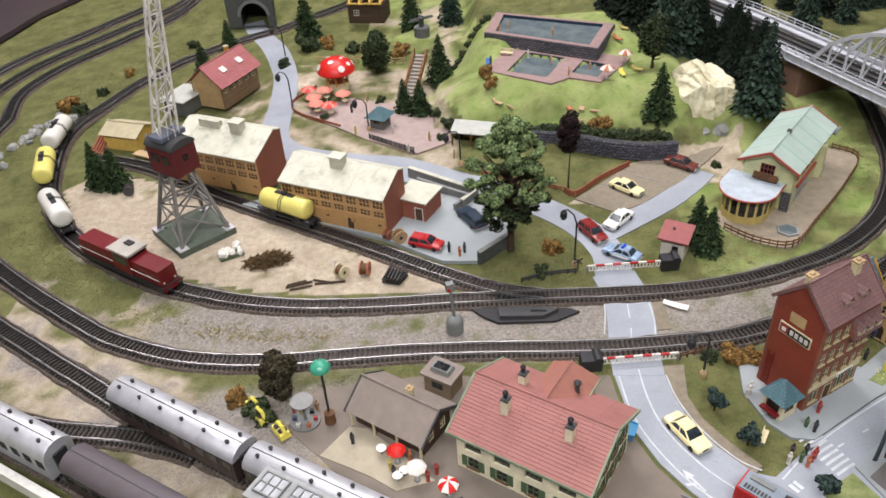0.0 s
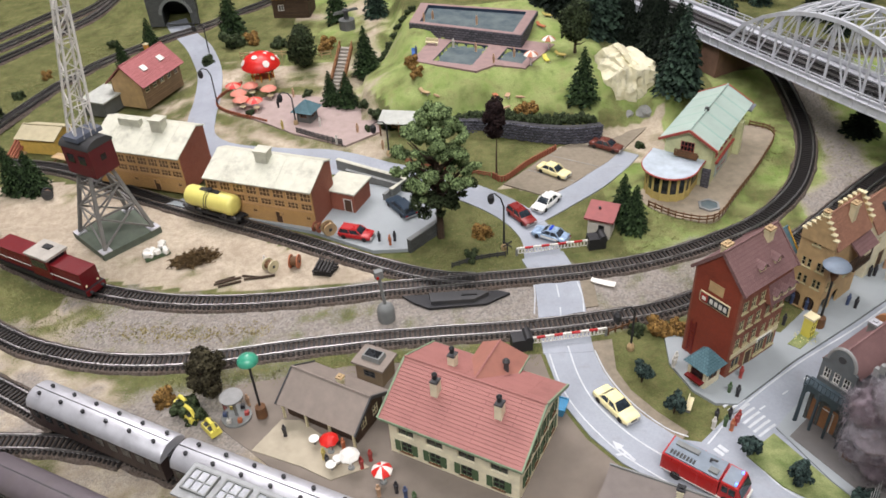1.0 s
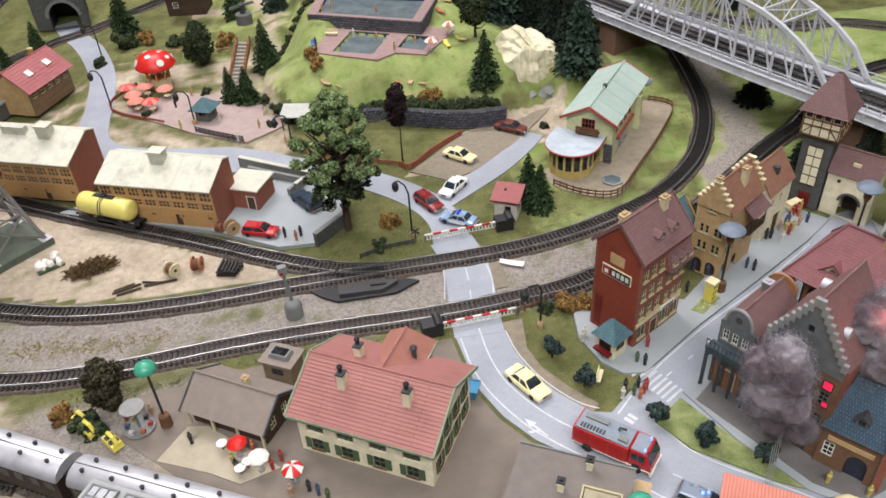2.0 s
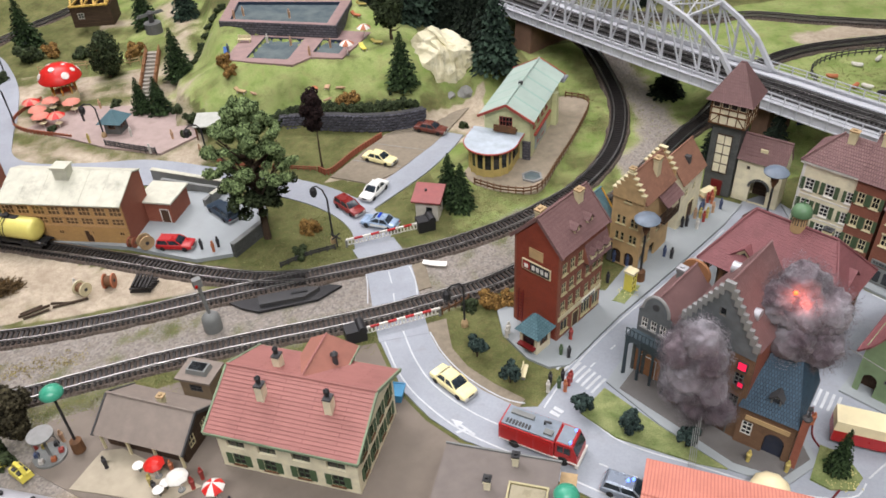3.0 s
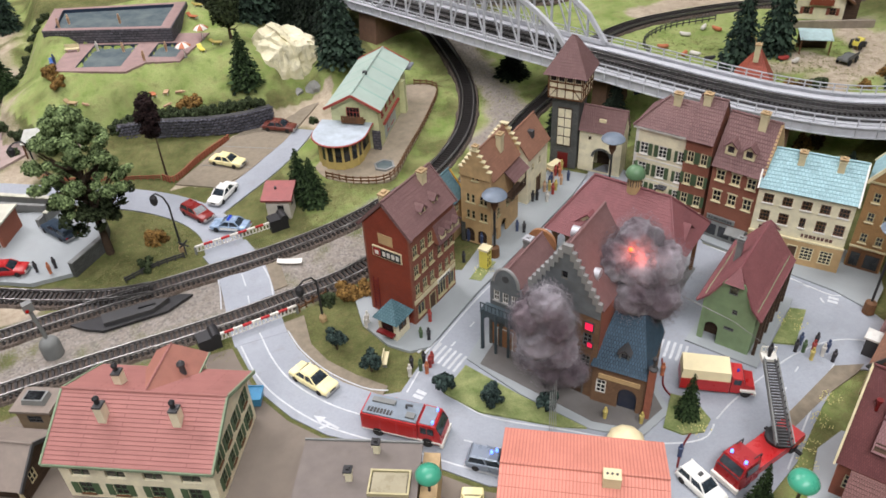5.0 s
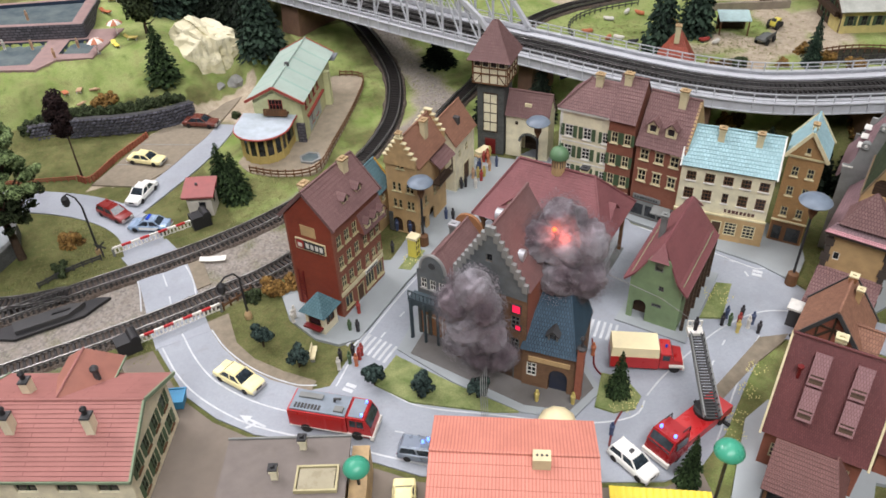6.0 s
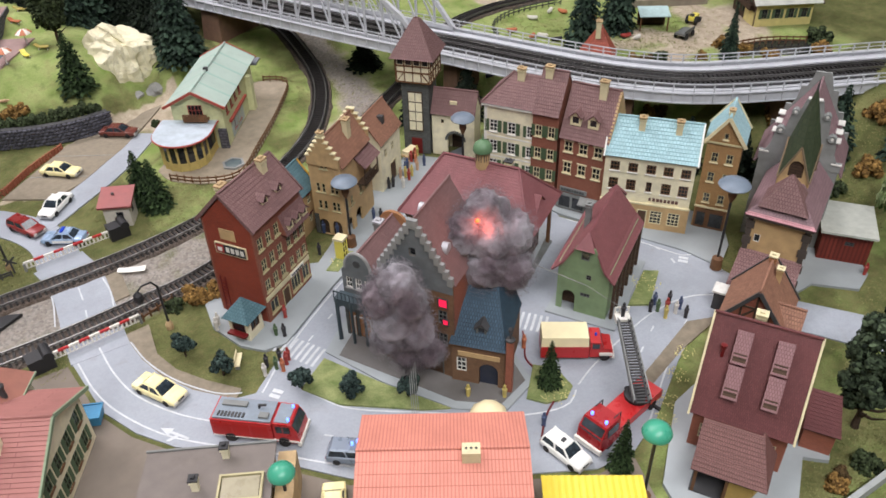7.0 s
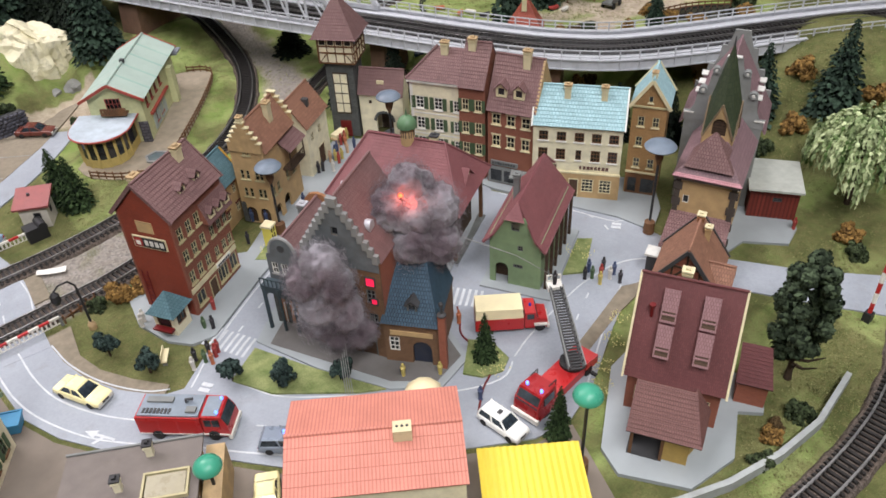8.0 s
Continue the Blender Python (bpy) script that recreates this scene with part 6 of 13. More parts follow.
def brick_station():
    h = thing("town_station", 64.8, 26.1, 0.25, -60, "maroon tiled station house with four roof lights and low porch", "station")
    L, D, e, t = 7.0, 7.4, 4.8, 11.0
    four_walls(h, L, D, e, W_REDBRICK, t, wins=(grid_wins((-2.4, 2.4), (1.2,), 0.9, 1.6, 2, 3), grid_wins((-2, 0, 2), (1.2,), 0.9, 1.6, 2, 3), (), ()), frame_mat=M_CREAM)
    gable_roof(h, L, D, e, t, 0.5, 0.35, R_STATION, 0.26, M_CREAM, lift=0.02)
    for x in (-1.35, 1.55):
        for y, zz in ((-2.5, 6.9), (-1.0, 9.2)):
            sl = math.degrees(math.atan2(t - e, D / 2))
            m = at(x, y, zz + 0.1, 0, sl)
            sk = place(part("roof_light", box(bm_new(), -0.48, -1.15, -0.1, 0.48, 1.15, 0.55), W_DARKWOOD, h), m)
            part("roof_light_cover", slope(bm_new(), (-0.58, -1.35, 0.5), (0.58, -1.35, 0.5), (0.58, 1.25, 0.62), (-0.58, 1.25, 0.62), 0.3), R_ROSEGREY, sk)
    chimney(h, -0.6, 0.5, t - 0.6, 1.2, M_CREAM, M_CREAM, 0.7, 0.6)
    part("vent_pipe", lathe(bm_new(), [(0.14, 0), (0.14, 1.0), (0.25, 1.0), (0.25, 1.2)], 8, at(-2.6, -1.6, 8.3)), M_DKRED, h)
    # porch with a hexagonal end
    p = thing("station_porch", 59.2, 22.8, 0.25, -60, "low porch with maroon hipped roof and open front", "porch")
    # inner walls and floor coloured dark to deepen the shade of the porch
    part("back_wall", box(bm_new(), -2.4, 1.4, 0, 2.4, 2.0, 3.2), W_DARKWOOD, p)
    part("side_screen", box(bm_new(), -2.4, -0.6, 0, -2.25, 1.4, 3.0), W_DARKWOOD, p)
    part("partition", box(bm_new(), 0.1, -1.3, 0, 0.25, 1.4, 3.0), W_DARKWOOD, p)
    part("floor", box(bm_new(), -2.5, -1.7, 0, 0.1, 1.4, 0.12), M_DARK, p)
    for x in (-2.25, -0.0):
        part("post", box(bm_new(), x - 0.12, -1.65, 0, x + 0.12, -1.4, 3.0), M_WOOD, p)
    facade(p, at(1.0, -1.45, 0), box_outline(1.8, 3.0), W_YOCHRE)
    facade(p, at(2.15, -0.05, 0, 66), box_outline(3.0, 3.0), W_YOCHRE, grid_wins((-0.7, 0.6), (1.0,), 0.9, 1.4, 1, 2), frame_mat=M_WOOD)
    bm = bm_new()
    slope(bm, (-2.7, -2.0, 2.9), (2.7, -2.0, 2.9), (1.7, 1.6, 4.8), (-2.7, 1.6, 4.8), 0.34)
    slope(bm, (2.7, -2.0, 2.9), (2.9, 2.0, 2.9), (1.7, 2.0, 4.8), (1.7, 1.6, 4.8), 0.34)
    part("roof", bm, R_STATION2, p)
    w = thing("station_wing", 68.6, 21.6, 0.25, -60, "small side wing with maroon lean-to roof", "annex")
    four_walls(w, 2.3, 2.8, 2.6, W_REDBRICK, wins=((), [(0, 1, 0.8, 1.2)], (), ()))
    part("roof", slope(bm_new(), (-1.3, -1.7, 2.5), (1.45, -1.7, 2.5), (1.0, 1.6, 3.9), (-1.3, 1.6, 3.9), 0.34), R_STATION, w)


R_ROSEGREY = courses("rose_grey_tiles", srgb(142, 108, 110), 0.2, 0.3, 0.1, srgb(118, 86, 88), 0.6, 0.1, 0.5)
R_STATION = courses("dark_carmine_tiles", srgb(100, 58, 58), 0.16, 0.26, 0.1, srgb(84, 46, 47), 0.5, 0.14, 0.6)
W_YOCHRE = paint("yellow_ochre_render", srgb(176, 146, 78), 0.7, dirty=0.3)
R_STATION2 = courses("brown_maroon_tiles", srgb(106, 74, 70), 0.18, 0.3, 0.1, srgb(86, 58, 54), 0.6, 0.12, 0.5)
brick_station()


def front_halls():
    h = thing("orange_roofed_hall", 40.7, 33.9, 0, -33.8, "hall with bright orange tiled roof and small cream chimney", "hall")
    L, D, e, t = 12.0, 8.2, 5.3, 6.5
    four_walls(h, L, D, e, W_CREAM, t, wins=(grid_wins((-4, -1.3, 1.3, 4), (1.6,), 1.2, 1.6, 3, 2), (), grid_wins((-4, -1.3, 1.3, 4), (1.6,), 1.2, 1.6, 3, 2), ()), frame_mat=M_WOOD)
    gable_roof(h, L, D, e, t, 0.25, 0.2, R_ORANGE, 1.0, None, lift=0.02)
    c = place(part("chimney", box(bm_new(), -0.65, -0.5, -0.6, 0.65, 0.5, 0.85), M_CREAM, h), at(2.0, -0.6, t))
    for k in range(3):
        part("flue", lathe(bm_new(), [(0.1, 0.85), (0.1, 0.9)], 8, at(-0.35 + 0.35 * k, 0, 0)), M_DARK, c)
    y = thing("yellow_roofed_shed", 47.4, 24.6, 0, -35, "shed with bright yellow corrugated roof", "shed")
    four_walls(y, 6.6, 6.8, 3.0, W_CREAM)
    bm = bm_new()
    xs = np.linspace(-3.7, 3.7, 60)
    loft(bm, [[(x, -3.8, 3.1 + 0.03 * math.sin(k * 1.6)), (x, 3.8, 3.5 + 0.03 * math.sin(k * 1.6)), (x, 3.8, 3.35), (x, -3.8, 2.95)] for k, x in enumerate(xs)])
    part("roof", bm, M_YELLOWROOF, y)
    f = thing("flat_roofed_building", 25.3, 41.6, 0, -29, "low building with flat grey felt roof and framed skylight", "building")
    four_walls(f, 9.0, 8.6, 4.1, W_OCHRE, wins=((), grid_wins((-2.5, 0, 2.5), (1.4,), 1.2, 1.5), (), ()))
    part("roof", box(bm_new(), -4.8, -4.6, 4.1, 4.8, 4.6, 4.35), R_FLATGREY, f, bevel=0.05)
    part("roof_edge", box(bm_new(), -4.85, 4.5, 4.3, 4.85, 4.66, 4.5), M_GREY, f)
    s = place(part("skylight", frame_bars(bm_new(), 3.2, 2.3, 0.16, -0.35, 0.0, 1, 1), M_STRAW, f), at(2.6, -0.6, 4.36, 0, -90))
    part("skylight_glass", box(bm_new(), -1.35, -0.25, 0.25, 1.35, -0.2, 2.05), M_FROST, s)
    for x, yy in ((-0.6, 0.9), (1.2, 3.6)):
        chimney(f, x, yy, 4.3, 1.2, W_CREAM, M_BLACK, 0.5, 0.5)
    part("side_wall", box(bm_new(), 4.85, -1.2, 0, 6.2, 4.4, 3.4), M_PALEWOOD, f)


M_YELLOWROOF = paint("yellow_sheet", srgb(222, 196, 66), 0.42, var=0.04, dirty=0.08)
M_FROST = paint("frosted_glass", srgb(150, 142, 118), 0.3)
front_halls()


def main_station():
    h = thing("village_station", 12.4, 55.55, 0, -30.8, "cream station with faded red tiled roof, black-capped chimneys and green trim", "station")
    L, D, e, t = 13.1, 9.4, 5.45, 7.86
    front = grid_wins((-4.8, -1.8, 1.4, 4.6), (0.6,), 1.2, 1.4, 2, 2)
    four_walls(h, L, D, e, W_CREAM, t, wins=(front, grid_wins((-3.1, -1.0, 1.1, 3.2), (0.9, 3.3), 0.9, 1.5, 2, 2), (), grid_wins((-3, 0, 3), (1.0, 3.4), 0.9, 1.5)), frame_mat=M_GREENPAINT, shutter=M_GREENPAINT, sill=M_WOOD, arches=([(x, 2.75, 1.7, 1.75) for x in (-4.8, -1.8, 1.4, 4.6)], (), (), ()))
    for x in (-4.8, -1.8, 1.4, 4.6):
        pn = part("arched_pane", box(bm_new(), x - 0.95, -D / 2 + 0.24, 2.7, x + 0.95, -D / 2 + 0.3, 4.6), M_PANE, h)
        part("glazing_bar", box(bm_new(), x - 0.05, -D / 2 + 0.18, 2.7, x + 0.05, -D / 2 + 0.24, 4.6), M_GREENPAINT, pn)
    gable_roof(h, L, D, e, t, 0.75, 0.55, R_PINK, 0.36, M_SAGE, lift=0.04)
    for s in (-1, 1):
        part("eaves_board", bar(bm_new(), (-L / 2 - 0.55, s * (D / 2 + 0.78), 5.06), (L / 2 + 0.55, s * (D / 2 + 0.78), 5.06), 0.12, 0.26), M_SAGE, h)
    for k in range(40):
        x = -L / 2 - 0.3 + k * (L + 0.6) / 39
        place(part("valance_board", cached("valance", lambda: to_mesh("valance_board", box(bm_new(), -0.13, -0.03, 0, 0.13, 0.03, 0.45), M_WOOD)), None, h), at(x, -D / 2 - 0.6, 4.6))
    # cross wing towards the tracks, hipped at its end
    bm = bm_new()
    slope(bm, (2.55, 7.0, 5.7), (2.55, 3.6, 5.7), (0.1, 0.05, 7.95), (0.1, 5.7, 7.95), 0.36, 0.05)
    slope(bm, (-2.35, 3.6, 5.7), (-2.35, 7.0, 5.7), (0.1, 5.7, 7.95), (0.1, 0.05, 7.95), 0.36, 0.05)
    slope(bm, (-2.35, 7.0, 5.7), (2.55, 7.0, 5.7), (0.12, 5.7, 7.95), (0.08, 5.7, 7.95), 0.36, 0.05)
    part("wing_roof", bm, R_TERRA, h)
    part("wing_ridge", tube(bm_new(), [(0.1, 0.1, 8.02), (0.1, 5.7, 8.02)], 0.1, 6), R_PINK, h)
    part("wing_wall", box(bm_new(), -1.9, 4.0, 0, 2.1, 6.6, 5.6), W_CREAM, h)
    part("wing_eaves_board", bar(bm_new(), (2.6, 3.7, 5.68), (2.6, 7.05, 5.68), 0.1, 0.2), M_SAGE, h)
    for x, yy in ((-2.8, -2.0), (3.5, -2.0), (-2.9, 1.6)):
        ch = place(part("chimney", box(bm_new(), -0.34, -0.42, -0.9, 0.34, 0.42, 1.5), W_CREAM, h), at(x, yy, 7.0))
        part("chimney_cap", box(bm_new(), -0.4, -0.48, 1.5, 0.4, 0.48, 1.62, taper=0.1), M_DARK, ch)
        part("chimney_pot", lathe(bm_new(), [(0.22, 1.6), (0.18, 2.0), (0.28, 2.05), (0.28, 2.2), (0.1, 2.4)], 8, at(-0.1, 0.1, 0)), M_BLACK, ch)
    part("vent_pipe", lathe(bm_new(), [(0.3, -0.5), (0.22, 0.7), (0.36, 0.75), (0.38, 0.95), (0.15, 1.2)], 8, at(1.6, 3.7, 6.7)), M_DARK, h)
    # brown-roofed refreshment house
    k = thing("refreshment_house", -1.2, 60.2, 0, -32, "timber refreshment house with dull brown roof", "house")
    four_walls(k, 8.4, 4.6, 2.7, W_DARKWOOD, 4.3, wins=(grid_wins((-3, -1, 1, 3), (0.9,), 1.0, 1.3), grid_wins((-1, 1), (0.9,), 0.9, 1.3), (), ()), frame_mat=M_CREAM)
    gable_roof(k, 8.4, 4.6, 2.7, 4.3, 0.9, 0.5, R_FELT, 9.0, M_DARK, lift=0.02)
    for x in (-4.2, -1.4, 1.4, 4.2):
        part("post", box(bm_new(), x - 0.1, -2.95, 0, x + 0.1, -2.75, 2.4), M_CREAM, k)
    chimney(k, 0.8, 0.6, 3.8, 1.0, M_CREAM, M_PALEWOOD, 0.5, 0.5)
    p = thing("signal_hut", 2.8, 64.9, 0, -30, "small hut with open box roof and dark skylight", "hut")
    four_walls(p, 3.2, 2.4, 2.4, M_STRAWWALL, wins=([(0, 0.9, 1.4, 0.9)], (), (), ()), frame_mat=M_DARK)
    part("roof", box(bm_new(), -1.9, -1.5, 2.4, 1.9, 1.5, 2.65), R_FELT, p)
    part("roof_box", box(bm_new(), -1.1, -0.7, 2.65, 1.1, 0.7, 3.2, taper=0.1), M_GREY, p)
    part("roof_glass", box(bm_new(), -0.8, -0.5, 3.2, 0.8, 0.5, 3.26), M_PANE, p)


M_SAGE = paint("sage_green_trim", srgb(128, 146, 118), 0.6)
main_station()

# ---- village round the factory ----
def factory():
    prof = lambda D, lo, hi: [(-D / 2 + 0.22, 0), (D / 2 - 0.22, 0), (D / 2 - 0.22, hi - 0.7), (D / 2 - 1.7, hi), (-D / 2 + 0.22, lo)]
    for k, (x, y, L, D, lo, hi) in enumerate(((-11.7, 98.4, 16.0, 6.2, 5.6, 7.6), (-30.4, 109.6, 15.0, 7.0, 5.8, 8.2))):
        h = thing("factory_hall", x, y, 0.5 if k == 0 else 0.6, -22, "brick factory hall with pale roof and long bands of brown windows", "factory", "factory halls")
        xs = [-L / 2 + 0.95 + i * (L - 1.9) / 7 for i in range(8)]
        wins = grid_wins(xs, (2.62,), 1.66, 1.04, 3, 2) + grid_wins(xs, (3.94,), 1.66, 1.3, 3, 2)
        small = [(xx, 1.1, 0.7, 0.6, 2, 1) for xx in xs[1::2]]
        facade(h, at(0, -D / 2, 0), box_outline(L, lo), W_FACTORY, wins + small, frame_mat=M_TANFRAME, glass=M_BROWNPANE, doors=[(2.6, 0.9, 1.7)])
        part("plinth_band", box(bm_new(), -L / 2 - 0.02, -D / 2 - 0.05, 2.35, L / 2 + 0.02, -D / 2 + 0.02, 2.55), M_TANFRAME, h)
        part("sill_band", box(bm_new(), -L / 2 - 0.02, -D / 2 - 0.06, 3.72, L / 2 + 0.02, -D / 2 + 0.02, 3.88), M_TANFRAME, h)
        facade(h, at(L / 2, 0, 0, 90), prof(D, lo, hi), W_REDBRICK2)
        facade(h, at(-L / 2, 0, 0, -90), [(-a, b) for a, b in prof(D, lo, hi)][::-1], W_REDBRICK2)
        facade(h, at(0, D / 2, 0, 180), box_outline(L, hi - 0.7), W_REDBRICK2)
        bm = bm_new()
        x0 = L / 2 + 0.12
        loft(bm, [[(-x0, y_, z_ + 0.02), (x0, y_, z_ + 0.02), (x0, y_, z_ + 0.2), (-x0, y_, z_ + 0.2)] for y_, z_ in ((-D / 2 - 0.35, lo - 0.08), (D / 2 - 1.7, hi), (D / 2 + 0.2, hi - 0.75))])
        part("roof", bm, R_PALE, h, bevel=0.03)
        for i in range(5):
            xx = -L / 2 + (i + 1) * L / 6
            part("roof_seam", bar(bm_new(), (xx, -D / 2 - 0.3, lo + 0.14), (xx, D / 2 - 1.7, hi + 0.22), 0.08, 0.06), R_PALE, h)
        v = place(part("roof_vent", box(bm_new(), -0.9, -0.75, -0.6, 0.9, 0.75, 1.7), R_PALE, h), at(-0.5 if k == 0 else 2.2, 0.6, hi - 0.6))
        part("vent_cap", box(bm_new(), -1.05, -0.9, 1.7, 1.05, 0.9, 1.95), R_PALE, v)
        if k:
            part("ridge_vent", box(bm_new(), -4.6, 0.3, hi - 0.7, -1.0, 1.2, hi + 0.7), R_PALE, h)
    a = thing("factory_annex", -1.3, 98.6, 0.5, -26, "low brick annex with pale flat roof", "annex")
    four_walls(a, 4.4, 4.6, 2.9, W_REDBRICK2, doors=([(1.2, 1.1, 1.9)], (), (), ()))
    part("roof", box(bm_new(), -2.5, -2.6, 2.9, 2.5, 2.5, 3.12), R_PALE, a, bevel=0.03)


W_FACTORY = courses("factory_brick", srgb(184, 146, 92), 0.3, 0.11, 0.14, srgb(158, 120, 86), 0.7, 0.12, 0.3)
W_REDBRICK2 = courses("factory_red_brick", srgb(140, 86, 68), 0.3, 0.11, 0.12, srgb(128, 70, 56), 0.7, 0.1, 0.3)
# tan that the glass reflects is put into the pane's own colour
M_BROWNPANE = glossy_pane("brown_factory_pane", srgb(98, 74, 50), 0.15)
M_TANFRAME = paint("tan_window_frames", srgb(190, 152, 106), 0.6, dirty=0.3)
factory()
slab("pavement", [(-27.5, 101.6), (-17, 97), (-6, 92), (2.2, 86.6), (6.8, 86.4), (10.6, 90.2), (11, 95), (7.4, 100.4), (-2, 104.4), (-9, 104), (-22, 104.5)], -0.2, 0.5, M_PAVE, "pale grey paved factory yard", smooth=False)


def low_wall(pts, h, w, mat, label, z=None, name="low_wall", coping=None):
    path = [Vector((x, y, 0)) for x, y in pts]
    o = path[0]
    f = thing(name, o.x, o.y, 0, 0, label, "wall")
    bm, cp, rings, crings = bm_new(), bm_new(), [], []
    for i, p in enumerate(path):
        d = (path[min(i + 1, len(path) - 1)] - path[max(i - 1, 0)]).normalized()
        s = Vector((-d.y, d.x, 0)) * w / 2
        zz = height(p.x, p.y) if z is None else z
        q = p - o
        up = Vector((0, 0, 1))
        rings.append([q + s + up * (zz + h), q - s + up * (zz + h), q - s + up * (zz - 0.4), q + s + up * (zz - 0.4)])
        s2 = s * 1.3
        crings.append([q + s2 + up * (zz + h + 0.14), q - s2 + up * (zz + h + 0.14), q - s2 + up * (zz + h), q + s2 + up * (zz + h)])
    loft(bm, rings)
    part("wall", bm, mat, f)
    if coping:
        loft(cp, crings)
        part("coping", cp, coping, f)
    else:
        cp.free()
    return f


low_wall([(6.8, 86.2), (8.6, 88), (10.8, 90.2), (11.2, 94.4)], 1.5, 0.5, W_DKGREY, "dark grey retaining wall of the factory yard", 0.4, coping=M_GREY)
low_wall([(4.6, 99.0), (6.8, 101.6), (-3.4, 108.6)], 1.2, 0.5, M_GREY, "pale grey loading ramp wall", 0.5, coping=R_PALE)
low_wall([(3.6, 98.2), (5.6, 100.8), (-2, 105.8)], 0.9, 0.4, M_GREY, "pale grey loading ramp wall", 0.5, coping=M_GREY)


def inn():
    h = thing("village_inn", 49.6, 102.7, 0.92, -36.8, "pale yellow inn with mint green roof, red bargeboards and round porch", "inn")
    L, D, e, t = 6.55, 14.6, 6.35, 8.1
    four_walls(h, L, D, e, W_PALE, t, axis="y", wins=([(-0.2, 4.6, 1.9, 1.5, 4, 2)], grid_wins((-5.4, -3.4, -1.4, 0.6), (4.1,), 0.9, 1.3) + grid_wins((-3.4, -1.2), (1.0,), 1.2, 1.8, 2, 3), (), grid_wins((-3, 0, 3), (4.2,), 0.9, 1.3)), frame_mat=M_REDTRIM, sill=M_REDTRIM)
    gable_roof(h, D, L, e, t, 0.7, 0.8, R_MINT, 6.0, M_REDTRIM, axis="y", lift=0.02)
    part("roof_vent", box(bm_new(), -0.25, -1.5, t - 0.1, 0.25, -1.0, t + 0.5), M_DARK, h)
    b = part("balcony", box(bm_new(), -1.5, -D / 2 - 1.1, 4.25, 1.5, -D / 2, 4.45), M_WOOD, h)
    for k in range(9):
        x = -1.45 + k * 0.362
        part("baluster_board", box(bm_new(), x - 0.15, -D / 2 - 1.12, 4.3, x + 0.15, -D / 2 - 1.04, 5.15), M_WOOD, b)
    bm = bm_new()
    bar(bm, (-1.55, -D / 2 - 1.08, 5.2), (1.55, -D / 2 - 1.08, 5.2), 0.16)
    part("handrail", bm, M_WOOD, b)
    # round porch
    cx, cy, r = -1.2, -10.6, 3.65
    ang = [math.pi * (1 + k / 16) for k in range(17)]
    ring = [(cx - r, -D / 2)] + [(cx + r * math.cos(a), cy + r * math.sin(a)) for a in ang] + [(cx + r, -D / 2)]
    part("porch_roof", prism(bm_new(), ring, 3.75, 4.0), R_PORCH, h)
    part("porch_rim", tube(bm_new(), [(x, y, 3.86) for x, y in ring], 0.13, 8), M_REDTRIM, h)
    q = r - 0.75
    foot = [(cx - q, -D / 2 - 0.05)] + [(cx + q * math.cos(a), cy + q * math.sin(a)) for a in ang[::2]] + [(cx + q, -D / 2 - 0.05)]
    for x, y in foot:
        part("porch_post", box(bm_new(), x - 0.14, y - 0.14, 0, x + 0.14, y + 0.14, 3.75), M_YELLOWISH, h)
    for (ax, ay), (bx, by) in zip(foot, foot[1:]):
        for z0, z1 in ((0, 1.1), (3.3, 3.75)):
            part("porch_panel", bar(bm_new(), (ax, ay, (z0 + z1) / 2), (bx, by, (z0 + z1) / 2), 0.12, z1 - z0), M_YELLOWISH, h)
        part("pane", bar(bm_new(), (ax, ay, 2.2), (bx, by, 2.2), 0.05, 2.2), M_PANE, h)
    part("rubble_base", box(bm_new(), 2.3, -D / 2 - 0.25, 0, 3.4, -D / 2 + 0.1, 2.8), W_RUBBLE, h)
    part("rear_roof", box(bm_new(), 0.2, D / 2 - 0.2, 5.2, 4.2, D / 2 + 2.2, 5.4), R_SLATEGREY, h)
    part("side_buttress", box(bm_new(), L / 2, 3.4, 0, L / 2 + 0.9, 4.6, 5.0, taper=0.2), W_PALE, h)
    for k in range(4):
        part("garden_door", box(bm_new(), L / 2 + 0.02, -4.9 + k * 1.5, 0.3, L / 2 + 0.1, -3.8 + k * 1.5, 2.6), M_PALEDOOR, h)
    part("door_beam", box(bm_new(), L / 2 + 0.02, -5.4, 2.7, L / 2 + 0.35, 2.4, 3.0), M_REDTRIM, h)
    pts = [(38.2, 94.6), (38.8, 91.4), (42.0, 88.2), (46.2, 87.2), (50.8, 92.2), (57.6, 100.6), (62.4, 108.2), (59.6, 111.6), (53.4, 110.6)]
    slab("pavement", pts + [(45.4, 102.6)], -0.2, 0.9, M_TERRACE, "worn beige terrace round the inn")
    fence("garden_fence", pts[1:-1], M_WOOD, M_WOOD, 1.1, 1.0, (0.4, 0.85), "brown wooden fence round the inn terrace", lambda x, y: 0.8)
    p = thing("garden_pond", 46.6, 90.4, 0.9, -43, "small blue garden pond with stone rim", "pond")
    part("rim", lathe(bm_new(), [(1.5, 0), (1.5, 0.25), (1.2, 0.25), (1.2, 0.05)], 6), M_STEP, p)
    part("water", lathe(bm_new(), [(1.22, 0.08), (1.22, 0.14)], 6), M_WATER, p)


